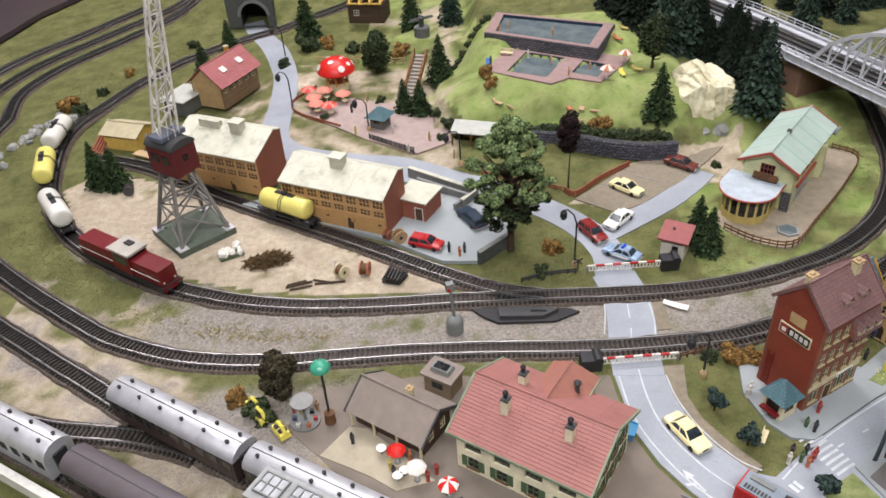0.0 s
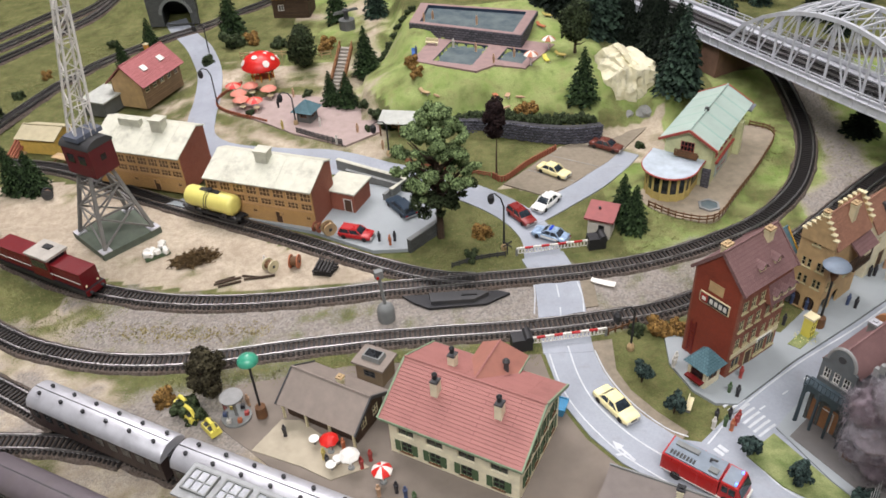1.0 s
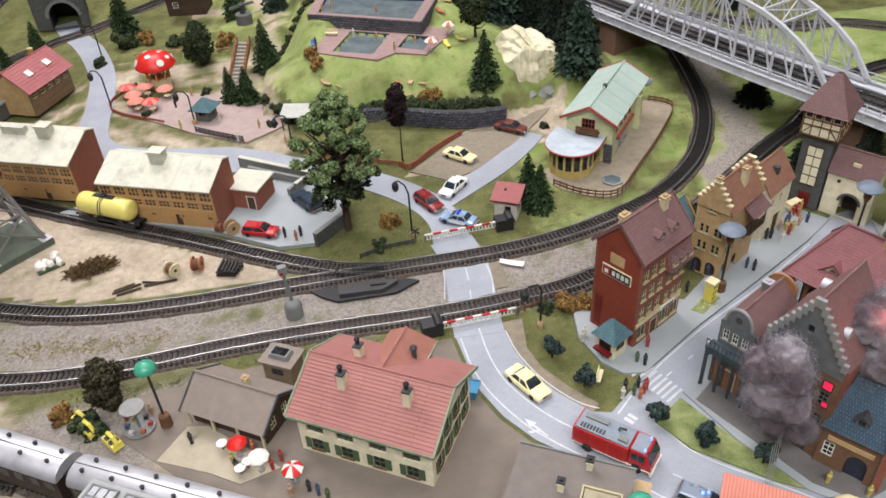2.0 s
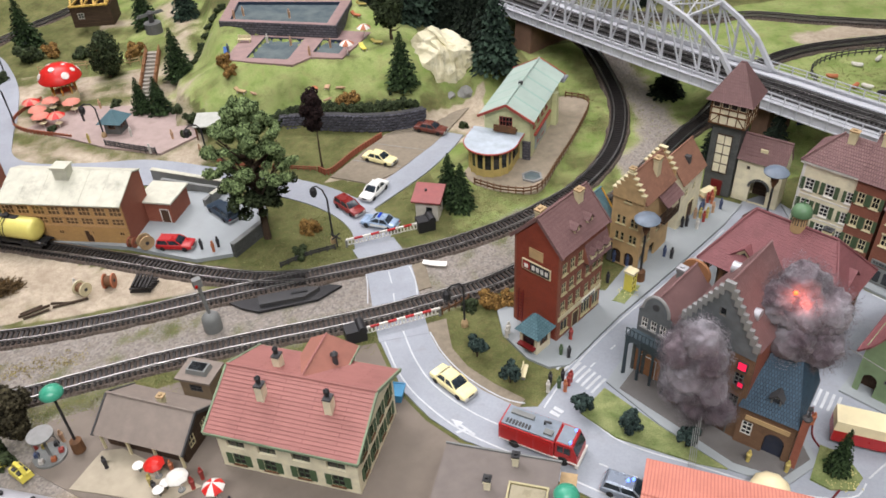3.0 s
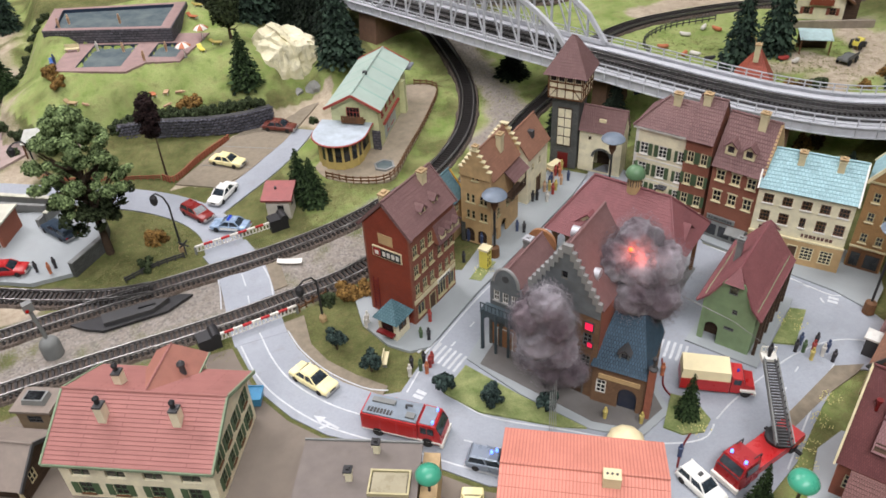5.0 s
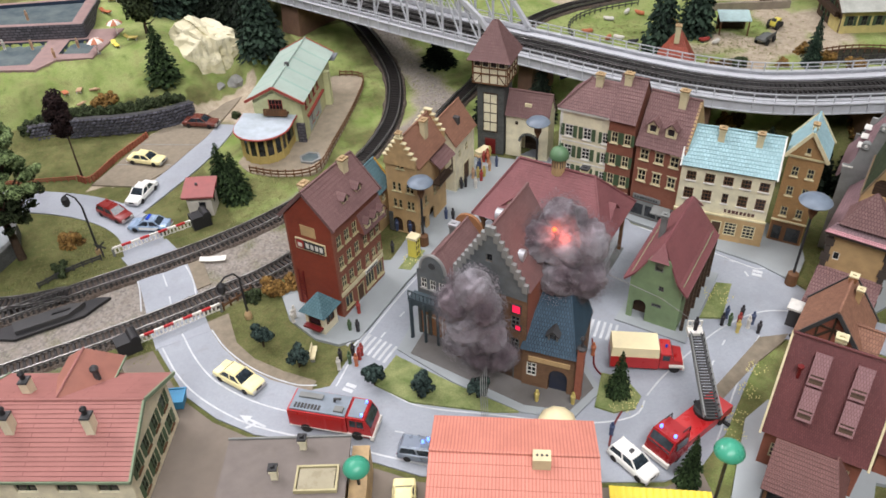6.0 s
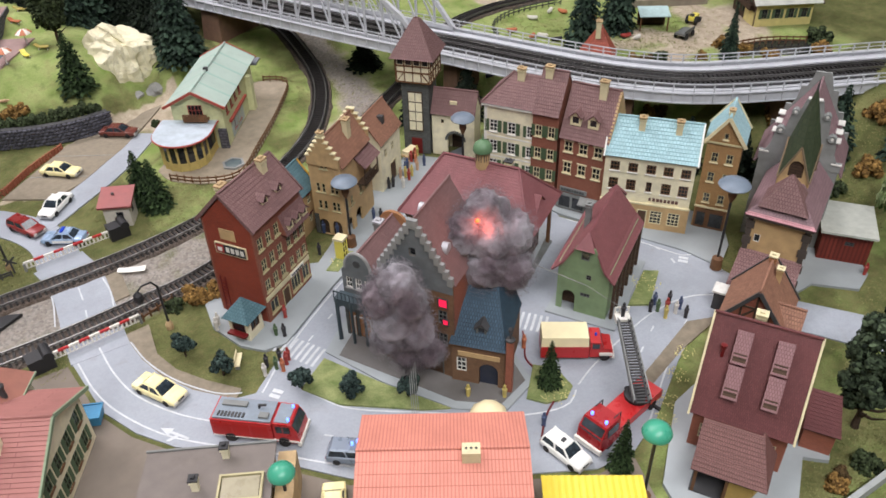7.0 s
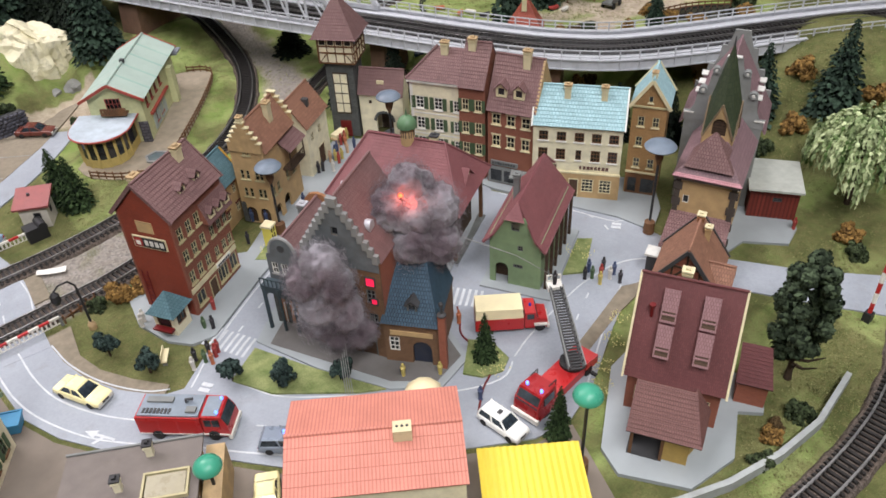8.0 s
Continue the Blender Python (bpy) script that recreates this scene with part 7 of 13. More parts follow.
M_PALEDOOR = paint("pale_blue_doors", srgb(168, 180, 178), 0.5)
M_REDTRIM = paint("red_trim", srgb(164, 74, 64), 0.55)
M_YELLOWISH = paint("straw_panels", srgb(190, 170, 104), 0.6)
R_PORCH = paint("porch_sheet_roof", srgb(172, 182, 190), 0.5, dirty=0.15)
R_SLATEGREY = paint("slate_grey_sheet", srgb(122, 126, 134), 0.6)
M_TERRACE = paint("beige_terrace", srgb(150, 138, 120), 0.85, var=0.15, dirty=0.35)
def still_water():
    g = Nodes("pool_water")
    co = g.coords()
    col = g.mix(g.ramp(g.noise(co, 30, 3), 0.3, 0.7), srgb(80, 92, 98), srgb(112, 122, 122))
    g.bump(g.noise(co, 160, 2), 0.15, 0.0006)
    return g.finish(col, 0.12, 0.0, 0.5)


M_WATER = still_water()
inn()


def crossing_hut():
    h = thing("crossing_keeper_hut", 31.6, 87.5, 0.05, -27, "small white hut with flat red roof", "hut")
    four_walls(h, 2.9, 2.7, 2.9, W_WHITEHUT, wins=([(0.3, 1.2, 0.8, 0.8, 1, 1)], [(0, 1.2, 0.8, 0.8)], (), ()), frame_mat=M_DARK)
    part("roof", slope(bm_new(), (-1.9, -1.8, 2.95), (1.9, -1.8, 2.95), (1.9, 1.8, 3.7), (-1.9, 1.8, 3.7), 5, 0.02, 0.25), M_HUTRED, h)
    part("roof_vent", lathe(bm_new(), [(0.16, 0), (0.16, 0.3)], 8, at(-0.4, 0.3, 3.35)), M_DARK, h)


W_WHITEHUT = paint("off_white_render", srgb(206, 200, 188), 0.7, dirty=0.3)
M_HUTRED = paint("red_roof_sheet", srgb(142, 78, 76), 0.5, dirty=0.2)
crossing_hut()


def car_park():
    slab("car_park", [(20.6, 100.8), (30.2, 109.9), (38.6, 114.6), (45.4, 115), (41, 109.8), (36.6, 104.9), (29.4, 98.8), (25.6, 97.2)], -0.2, 0.16, M_LOT, "brownish gravel car park beside the lane", "car park", smooth=False)
    for a, b in (((24.5, 104.2), (30.6, 100.2)), ((28.4, 108.0), (35.0, 103.6)), ((33.4, 111.8), (39.4, 107.6))):
        tagged(part("bay_line", bar(bm_new(), (*a, 0.17), (*b, 0.17), 0.12, 0.03), M_STEP), "faded white parking bay line", "road marking", kind="structure")
    fence("plank_fence", [(19.4, 102.9), (20.9, 101.9), (25, 106), (29.8, 109.8)], M_REDWOOD, M_REDWOOD, 0.9, 0.55, (0.3, 0.72), "reddish wooden plank fence beside the car park", post_w=0.3)
    fence("plank_fence", [(19.0, 103.4), (12, 106.6), (4, 110.6)], M_REDWOOD, M_REDWOOD, 0.7, 0.9, (0.25, 0.55), "reddish low fence along the road")


M_LOT = paint("gravel_lot", srgb(132, 122, 106), 0.9, var=0.14, scale=160, dirty=0.3)
M_REDWOOD = paint("reddish_wood", srgb(150, 88, 66), 0.75)
car_park()


def retaining_wall():
    """Rubble wall under the pool lawn, stone by stone."""
    w = thing("rubble_wall", 21, 115.4, 0, 0, "dark grey dry stone retaining wall under the lawn", "wall")
    pts = smooth_path([(15.5, 116.6, 0), (21, 115.2, 0), (28, 112.2, 0), (33, 111.2, 0), (37.5, 111.6, 0)], 0.62)
    o = Vector((21, 115.4, 0))
    meshes = []
    r = random.Random(4)
    for k in range(5):
        bm = bm_new()
        bmesh.ops.create_icosphere(bm, subdivisions=1, radius=0.42)
        for v in bm.verts:
            v.co = Vector((v.co.x * 0.95, v.co.y * 0.7, v.co.z * 0.62)) * r.uniform(0.85, 1.15)
        meshes.append(to_mesh("stone", bm, M_RUBBLE))
    part("core", loft_wall(pts, o, 2.9), M_DARK, w)
    for row in range(6):
        for i, p in enumerate(pts):
            if i + 1 < len(pts):
                d = pts[i + 1] - p
            q = p.lerp(pts[min(i + 1, len(pts) - 1)], 0.5 if row % 2 else 0.0) - o
            place(part("stone", meshes[r.randrange(5)], None, w), at(q.x + r.uniform(-0.05, 0.05), q.y - 0.15 + r.uniform(-0.08, 0.05), 0.3 + row * 0.47, math.degrees(math.atan2(d.y, d.x)) + r.uniform(-8, 8), 0, r.uniform(-6, 6)))


def loft_wall(pts, o, h):
    bm = bm_new()
    rings = []
    for i, p in enumerate(pts):
        d = (pts[min(i + 1, len(pts) - 1)] - pts[max(i - 1, 0)]).normalized()
        s = Vector((-d.y, d.x, 0)) * 0.4
        q = p - o + s * 0.6
        rings.append([q + s + Vector((0, 0, h)), q - s + Vector((0, 0, h)), q - s - Vector((0, 0, 0.3)), q + s - Vector((0, 0, 0.3))])
    loft(bm, rings)
    return bm


M_RUBBLE = paint("rubble_stones", srgb(88, 88, 98), 0.85, var=0.3, rand=0.45)
retaining_wall()


def pools():
    def pool(name, corners, z, rim, depth, label, wall_h=0.0, tile=None):
        c = [Vector((x, y, 0)) for x, y in corners]
        o = sum(c, Vector()) / 4
        p = thing(name, o.x, o.y, z, 0, label, "pool")
        loc = [v - o for v in c]
        inner = [v * (1 - rim / v.length) for v in loc]
        bm = bm_new()
        va = [bm.verts.new((v.x, v.y, 0)) for v in loc]
        vb = [bm.verts.new((v.x, v.y, 0)) for v in inner]
        vc = [bm.verts.new((v.x, v.y, -depth)) for v in inner]
        vd = [bm.verts.new((v.x, v.y, -max(wall_h, 0.6))) for v in loc]
        for i in range(4):
            j = (i + 1) % 4
            bm.faces.new((va[i], va[j], vb[j], vb[i]))
            bm.faces.new((vb[i], vb[j], vc[j], vc[i]))
            bm.faces.new((vd[i], vd[j], va[j], va[i]))
        bm.faces.new(vc)
        part("surround", bm, M_POOLDECK, p)
        bm = bm_new()
        bm.faces.new([bm.verts.new((v.x, v.y, -0.55)) for v in inner])
        part("water", bm, M_WATER, p)
        bm = bm_new()
        for a, b in zip(inner, inner[1:] + inner[:1]):
            bar(bm, (a.x, a.y, -0.28), (b.x, b.y, -0.28), 0.1, 0.5)
        part("tiled_rim", bm, tile or M_BLUETILE, p)
        if wall_h:
            for a, b in ((loc[3], loc[2]), (loc[2], loc[1])):
                part("side_wall", bar(bm_new(), (a.x, a.y, -wall_h / 2 - 0.05), (b.x, b.y, -wall_h / 2 - 0.05), 0.3, wall_h), W_RUBBLE, p)
        return p
    out = [(12.6, 138.0), (8.8, 128.4), (18.9, 122.4), (22.0, 124.4), (26.7, 122.2), (33.0, 131.2), (28.0, 134.0)]
    grow = lambda pts, k: [(sum(p[0] for p in pts) / 4 * (1 - k) + x * k, sum(p[1] for p in pts) / 4 * (1 - k) + y * k) for x, y in pts]
    holes = [grow(q, 0.99) for q in POOL_PITS]
    tagged(part("pool_deck", panel(bm_new(), out, holes, 1.6, at(0, 0, 8.12, 0, -90)), M_POOLDECK), "mauve-brown paved pool deck", "deck", kind="structure")
    pool("swimming_pool", [(11.2, 150.0), (31.6, 141.6), (27.2, 130.7), (8.8, 140.2)], 10.3, 1.9, 1.6, "large raised swimming pool with dark stone side", 2.3)
    pool("swimming_pool", POOL_PITS[0], 8.13, 0.2, 1.4, "lower swimming pool sunk in the deck")
    pool("paddling_pool", POOL_PITS[1], 8.13, 0.2, 1.0, "small paddling pool sunk in the deck")


M_POOLDECK = paint("mauve_paving", srgb(146, 122, 118), 0.8, var=0.12, dirty=0.3)
M_BLUETILE = paint("dark_blue_tiles", srgb(44, 58, 78), 0.4)
pools()


def parasol(x, y, z, r, h, mat, mat2, label, table=None):
    p = thing("parasol", x, y, z, random.uniform(0, 60), label, "parasol", "parasols")
    part("pole", tube(bm_new(), [(0, 0, 0), (0, 0, h)], 0.06, 6), M_WHITE, p)
    n = 8
    for k in range(n):
        a0, a1 = 2 * math.pi * k / n, 2 * math.pi * (k + 1) / n
        bm = bm_new()
        mid = (a0 + a1) / 2
        v = [(0, 0, h + 0.15), (r * 0.6 * math.cos(a0), r * 0.6 * math.sin(a0), h - 0.1), (r * math.cos(a0), r * math.sin(a0), h - 0.5), (r * 0.93 * math.cos(mid), r * 0.93 * math.sin(mid), h - 0.45), (r * math.cos(a1), r * math.sin(a1), h - 0.5), (r * 0.6 * math.cos(a1), r * 0.6 * math.sin(a1), h - 0.1)]
        top = [bm.verts.new(q) for q in v]
        bot = [bm.verts.new((q[0], q[1], q[2] - 0.06)) for q in v]
        bm.faces.new(top)
        bm.faces.new(bot[::-1])
        for i in range(6):
            j = (i + 1) % 6
            bm.faces.new((top[i], bot[i], bot[j], top[j]))
        part("canopy_panel", bm, mat2 if k % 2 else mat, p)
    part("foot", lathe(bm_new(), [(0.35, 0), (0.3, 0.12)], 10), M_GREY, p)
    return p


def lounger(x, y, z, rz, mat, label):
    p = thing("sun_lounger", x, y, z, rz, label, "lounger", "loungers on the lawn")
    part("mattress", box(bm_new(), -0.35, -1.0, 0.25, 0.35, 0.4, 0.38), mat, p, bevel=0.04)
    b = part("backrest", box(bm_new(), -0.35, 0, 0, 0.35, 0.7, 0.12), mat, p)
    place(b, at(0, 0.38, 0.28, 0, 40))
    for sx in (-0.28, 0.28):
        for yy in (-0.9, 0.35):
            part("leg", box(bm_new(), sx - 0.04, yy - 0.04, -0.05, sx + 0.04, yy + 0.04, 0.26), M_WHITE, p)


FIG_MATS = [paint("figure_" + n, c, 0.55, dirty=0.1) for n, c in (("red", srgb(150, 56, 50)), ("blue", srgb(62, 74, 104)), ("tan", srgb(180, 146, 116)), ("dark", srgb(44, 42, 46)), ("white", srgb(200, 196, 188)), ("green", srgb(70, 92, 60)), ("yellow", srgb(186, 168, 96)), ("orange", srgb(176, 104, 70)))]


def figurine(x, y, z, kind, lying=False, rz=0.0, group="small figures"):
    """A tiny painted figure, kept as a plain turned peg."""
    names = ("red", "blue", "tan", "dark", "white", "green", "yellow", "orange")
    me = cached(("figure", kind), lambda: to_mesh("figurine", lathe(bm_new(), [(0.26, 0), (0.2, 0.1), (0.24, 0.7), (0.3, 1.35), (0.14, 1.5), (0.17, 1.62), (0.17, 1.82), (0.08, 1.95)], 10), FIG_MATS[kind], True))
    ob = new("figurine", me)
    ob.location = (x * CM, y * CM, (z + (0.2 if lying else 0)) * CM)
    ob.scale = (0.8, 0.8, 0.8)
    ob.rotation_euler = (radians(84) if lying else 0, 0, radians(rz))
    return tagged(ob, "tiny %s painted model figure" % names[kind] + (" lying down" if lying else " standing upright"), "figurine", group)


def lawn_things():
    g = height
    for x, y, a, b, lab in ((27.8, 123.6, M_WHITE, FIG_MATS[7], "orange and white parasol by the paddling pool"), (31.6, 129.4, M_WHITE, FIG_MATS[7], "orange and white parasol on the lawn")):
        parasol(x, y, g(x, y), 1.2, 2.3, a, b, lab)
    for x, y, rz, m in ((10.4, 121.4, 50, M_PALEWOOD), (21.5, 119.5, 15, FIG_MATS[7]), (23.6, 119.4, -20, FIG_MATS[2]), (31.6, 137.6, 40, FIG_MATS[7]), (33.2, 140.6, 70, FIG_MATS[6]), (30.5, 125.2, 10, M_YELLOW), (33.0, 126.4, 60, FIG_MATS[6]), (9.2, 131.6, 0, M_BLUE)):
        lounger(x, y, g(x, y) + 0.05, rz, m, "low sun lounger on the grass")
    b = thing("bench", 12.4, 134.6, 8.05, -20, "pale yellow bench against the pool wall", "bench")
    part("seat", box(bm_new(), -1.1, -0.3, 0.5, 1.1, 0.3, 0.62), M_CREAM, b)
    part("backrest", box(bm_new(), -1.1, 0.25, 0.7, 1.1, 0.34, 1.2), M_CREAM, b)
    for x in (-0.9, 0.9):
        part("leg", box(bm_new(), x - 0.08, -0.25, 0, x + 0.08, 0.25, 0.5), M_CREAM, b)
    for x, y, k in ((25.6, 127.2, 2), (19.6, 130.4, 2), (16, 133, 4), (24, 134.6, 2), (13, 141, 2), (11.4, 140.2, 2), (22.0, 125.2, 2), (20.4, 137, 2), (9.6, 131, 1)):
        figurine(x, y, g(x, y) if not (8 < x < 32 and 121 < y < 147) else (10.3 if y > 136 else 8.1), k)
    for x, y, k, rz in ((12.0, 120.6, 2, 30), (22.5, 117.8, 2, 100), (24.8, 118.8, 2, 60)):
        figurine(x, y, g(x, y), k, True, rz)


lawn_things()


def steps():
    s = thing("garden_steps", -4.6, 133.6, 0, 0, "brown wooden garden stairs up the slope", "stairs")
    a, b = Vector((-4.9, 129.6, 1.7)), Vector((-2.6, 138.8, 7.0))
    n = 14
    d = (b - a)
    rz = math.degrees(math.atan2(d.y, d.x)) - 90
    o = Vector((-4.6, 133.6, 0))
    me = to_mesh("step", box(bm_new(), -0.9, -0.38, -0.5, 0.9, 0.38, 0.0), M_STEPSTONE)
    for k in range(n):
        p = a.lerp(b, (k + 0.5) / n) - o
        place(part("step", me, None, s), at(p.x, p.y, p.z + 0.35, rz))
    side = Vector((math.cos(radians(rz)), math.sin(radians(rz)), 0))
    for q in (-1, 1):
        bm = bm_new()
        p0, p1 = a - o + side * q * 1.1, b - o + side * q * 1.1
        bar(bm, p0 + Vector((0, 0, 0.3)), p1 + Vector((0, 0, 0.3)), 0.22, 0.8)
        part("string", bm, M_STAIRWOOD, s)
        bm = bm_new()
        bar(bm, p0 + Vector((0, 0, 1.3)), p1 + Vector((0, 0, 1.3)), 0.14, 0.14)
        part("handrail", bm, M_STAIRWOOD, s)
        for k in range(7):
            p = p0.lerp(p1, k / 6)
            part("baluster", box(bm_new(), p.x - 0.08, p.y - 0.08, p.z, p.x + 0.08, p.y + 0.08, p.z + 1.3), M_STAIRWOOD, s)


M_STEPSTONE = paint("grey_step", srgb(150, 144, 134), 0.8)
M_STAIRWOOD = paint("stair_wood", srgb(138, 94, 60), 0.75)
steps()


def plaza():
    slab("pavement", [(-22.8, 128), (-15.2, 133.4), (-7, 130.4), (1.3, 124), (3.2, 116.4), (-2.2, 112.6), (-10.6, 117.6), (-16, 122.4)], 0.6, 1.85, M_PLAZA, "rosy brown paved square", "pavement", smooth=False)
    k = thing("kiosk", -8.8, 122.3, 1.85, -25, "small grey kiosk with teal pyramid roof", "kiosk")
    four_walls(k, 2.4, 2.4, 2.0, M_STONEGREY, wins=([(0, 0.8, 1.2, 0.8, 1, 1)], [(0, 0.8, 1.2, 0.8, 1, 1)], (), ()), frame_mat=M_WOOD)
    bm = bm_new()
    c = [(-1.9, -1.9), (1.9, -1.9), (1.9, 1.9), (-1.9, 1.9)]
    for (ax, ay), (bx, by) in zip(c, c[1:] + c[:1]):
        slope(bm, (ax, ay, 1.9), (bx, by, 1.9), (bx * 0.06, by * 0.06, 3.5), (ax * 0.06, ay * 0.06, 3.5), 0.4, 0.04, 0.1)
    part("roof", bm, R_TEAL, k)
    fence("dark_fence", [(-10.2, 118.0), (-6, 115), (-2.2, 112.5)], M_DARK, M_DARK, 1.1, 0.9, (0.3, 0.6, 0.9), "dark plank fence beside the square", lambda x, y: 1.7)
    s = thing("shelter", 6.4, 116.2, 1.3, -14, "open shelter with pale mint sheet roof", "shelter")
    part("roof", slope(bm_new(), (-3.3, -1.8, 2.5), (3.3, -1.8, 2.5), (3.3, 1.8, 3.1), (-3.3, 1.8, 3.1), 9, 0.02), R_SHEET, s)
    for x in (-3, 0, 3):
        for y in (-1.5, 1.5):
            part("post", box(bm_new(), x - 0.1, y - 0.1, 0, x + 0.1, y + 0.1, 2.6), M_WOOD, s)
    part("back_wall", box(bm_new(), -3.1, 1.4, 0, 3.1, 1.55, 2.7), W_DARKWOOD, s)
    part("bench", box(bm_new(), -2.6, 0.6, 0.5, 2.6, 1.2, 0.65), M_PALEWOOD, s)
    part("floor", box(bm_new(), -3.6, -2.2, -0.6, 3.6, 2.0, 0.05), M_TERRACE, s)
    # red mushroom stand with tables
    m = thing("mushroom_stand", -17.8, 137.5, 1.7, 0, "round refreshment stand with red and white mushroom cap", "kiosk")
    part("drum", lathe(bm_new(), [(2.0, 0), (2.0, 1.3), (2.1, 1.35)], 16), M_CREAM, m)
    for k in range(8):
        a = 2 * math.pi * k / 8
        part("post", tube(bm_new(), [(1.9 * math.cos(a), 1.9 * math.sin(a), 1.3), (1.9 * math.cos(a), 1.9 * math.sin(a), 3.6)], 0.14, 6), M_BRASS, m)
    cap = part("cap", lathe(bm_new(), [(1.4, 3.6), (3.2, 3.5), (3.4, 3.75), (3.2, 4.4), (2.6, 5.2), (1.6, 5.8), (0.6, 6.0), (0.05, 6.05)], 24), M_CAPRED, m, smooth=True)
    for a, el, r in ((0, 0.95, 0.3), (70, 0.5, 0.55), (140, 0.85, 0.45), (200, 0.45, 0.6), (250, 0.9, 0.5), (300, 0.5, 0.6), (340, 0.6, 0.4), (20, 0.4, 0.5), (110, 0.35, 0.5)):
        pr = lerp_table(el, [(0.3, 3.3), (0.45, 3.0), (0.6, 2.6), (0.9, 1.6), (1.0, 0.6)])
        pz = lerp_table(el, [(0.3, 4.2), (0.45, 4.72), (0.6, 5.2), (0.9, 5.8), (1.0, 6.0)])
        t = Vector((math.cos(radians(a)) * (1.2 - el), math.sin(radians(a)) * (1.2 - el), el)).to_track_quat("Z", "Y").to_matrix().to_4x4()
        t.translation = (pr * math.cos(radians(a)), pr * math.sin(radians(a)), pz)
        place(part("spot", lathe(bm_new(), [(r, -0.05), (r, 0.06), (r * 0.6, 0.1)], 12), M_WHITE, cap), t)
    for k, (x, y) in enumerate(((-22.6, 134.4), (-19.6, 134.0), (-21.2, 131.2), (-18.0, 127.8), (-20.4, 128.6), (-16.2, 132.2))):
        parasol(x, y, 1.75, 1.45, 2.0, M_ROSE, M_ROSE if k % 3 else M_CAPRED, "faded rose parasol over a cafe table")
        tb = thing("cafe_table", x + 0.4, y - 1.2, 1.75, 0, "small pale round cafe table", "table", "cafe tables")
        part("tabletop", lathe(bm_new(), [(0.55, 0.8), (0.55, 0.88)], 12), M_CREAM, tb)
        part("leg", tube(bm_new(), [(0, 0, 0), (0, 0, 0.8)], 0.07, 6), M_WHITE, tb)
    fence("low_border", [(-15.6, 122.6), (-23.6, 128.2), (-25.2, 133), (-22, 139)], M_REDWOOD, M_REDWOOD, 0.6, 0.7, (0.2, 0.45), "rosy low border round the cafe garden", lambda x, y: 1.6, 0.25)
    for x, y, k in ((-14.2, 127.6, 3), (-6.6, 119.6, 4), (-12.0, 131.4, 2), (-12.6, 119.6, 6), (-0.5, 116.6, 2), (3.5, 110.6, 2), (-3.6, 113.2, 4)):
        figurine(x, y, 1.85, k)


M_PLAZA = paint("rosy_paving", srgb(160, 142, 136), 0.85, var=0.1, dirty=0.3)
M_CAPRED = paint("toadstool_red", srgb(204, 40, 34), 0.35, dirty=0.06)
M_ROSE = paint("faded_rose", srgb(206, 130, 112), 0.6)
plaza()


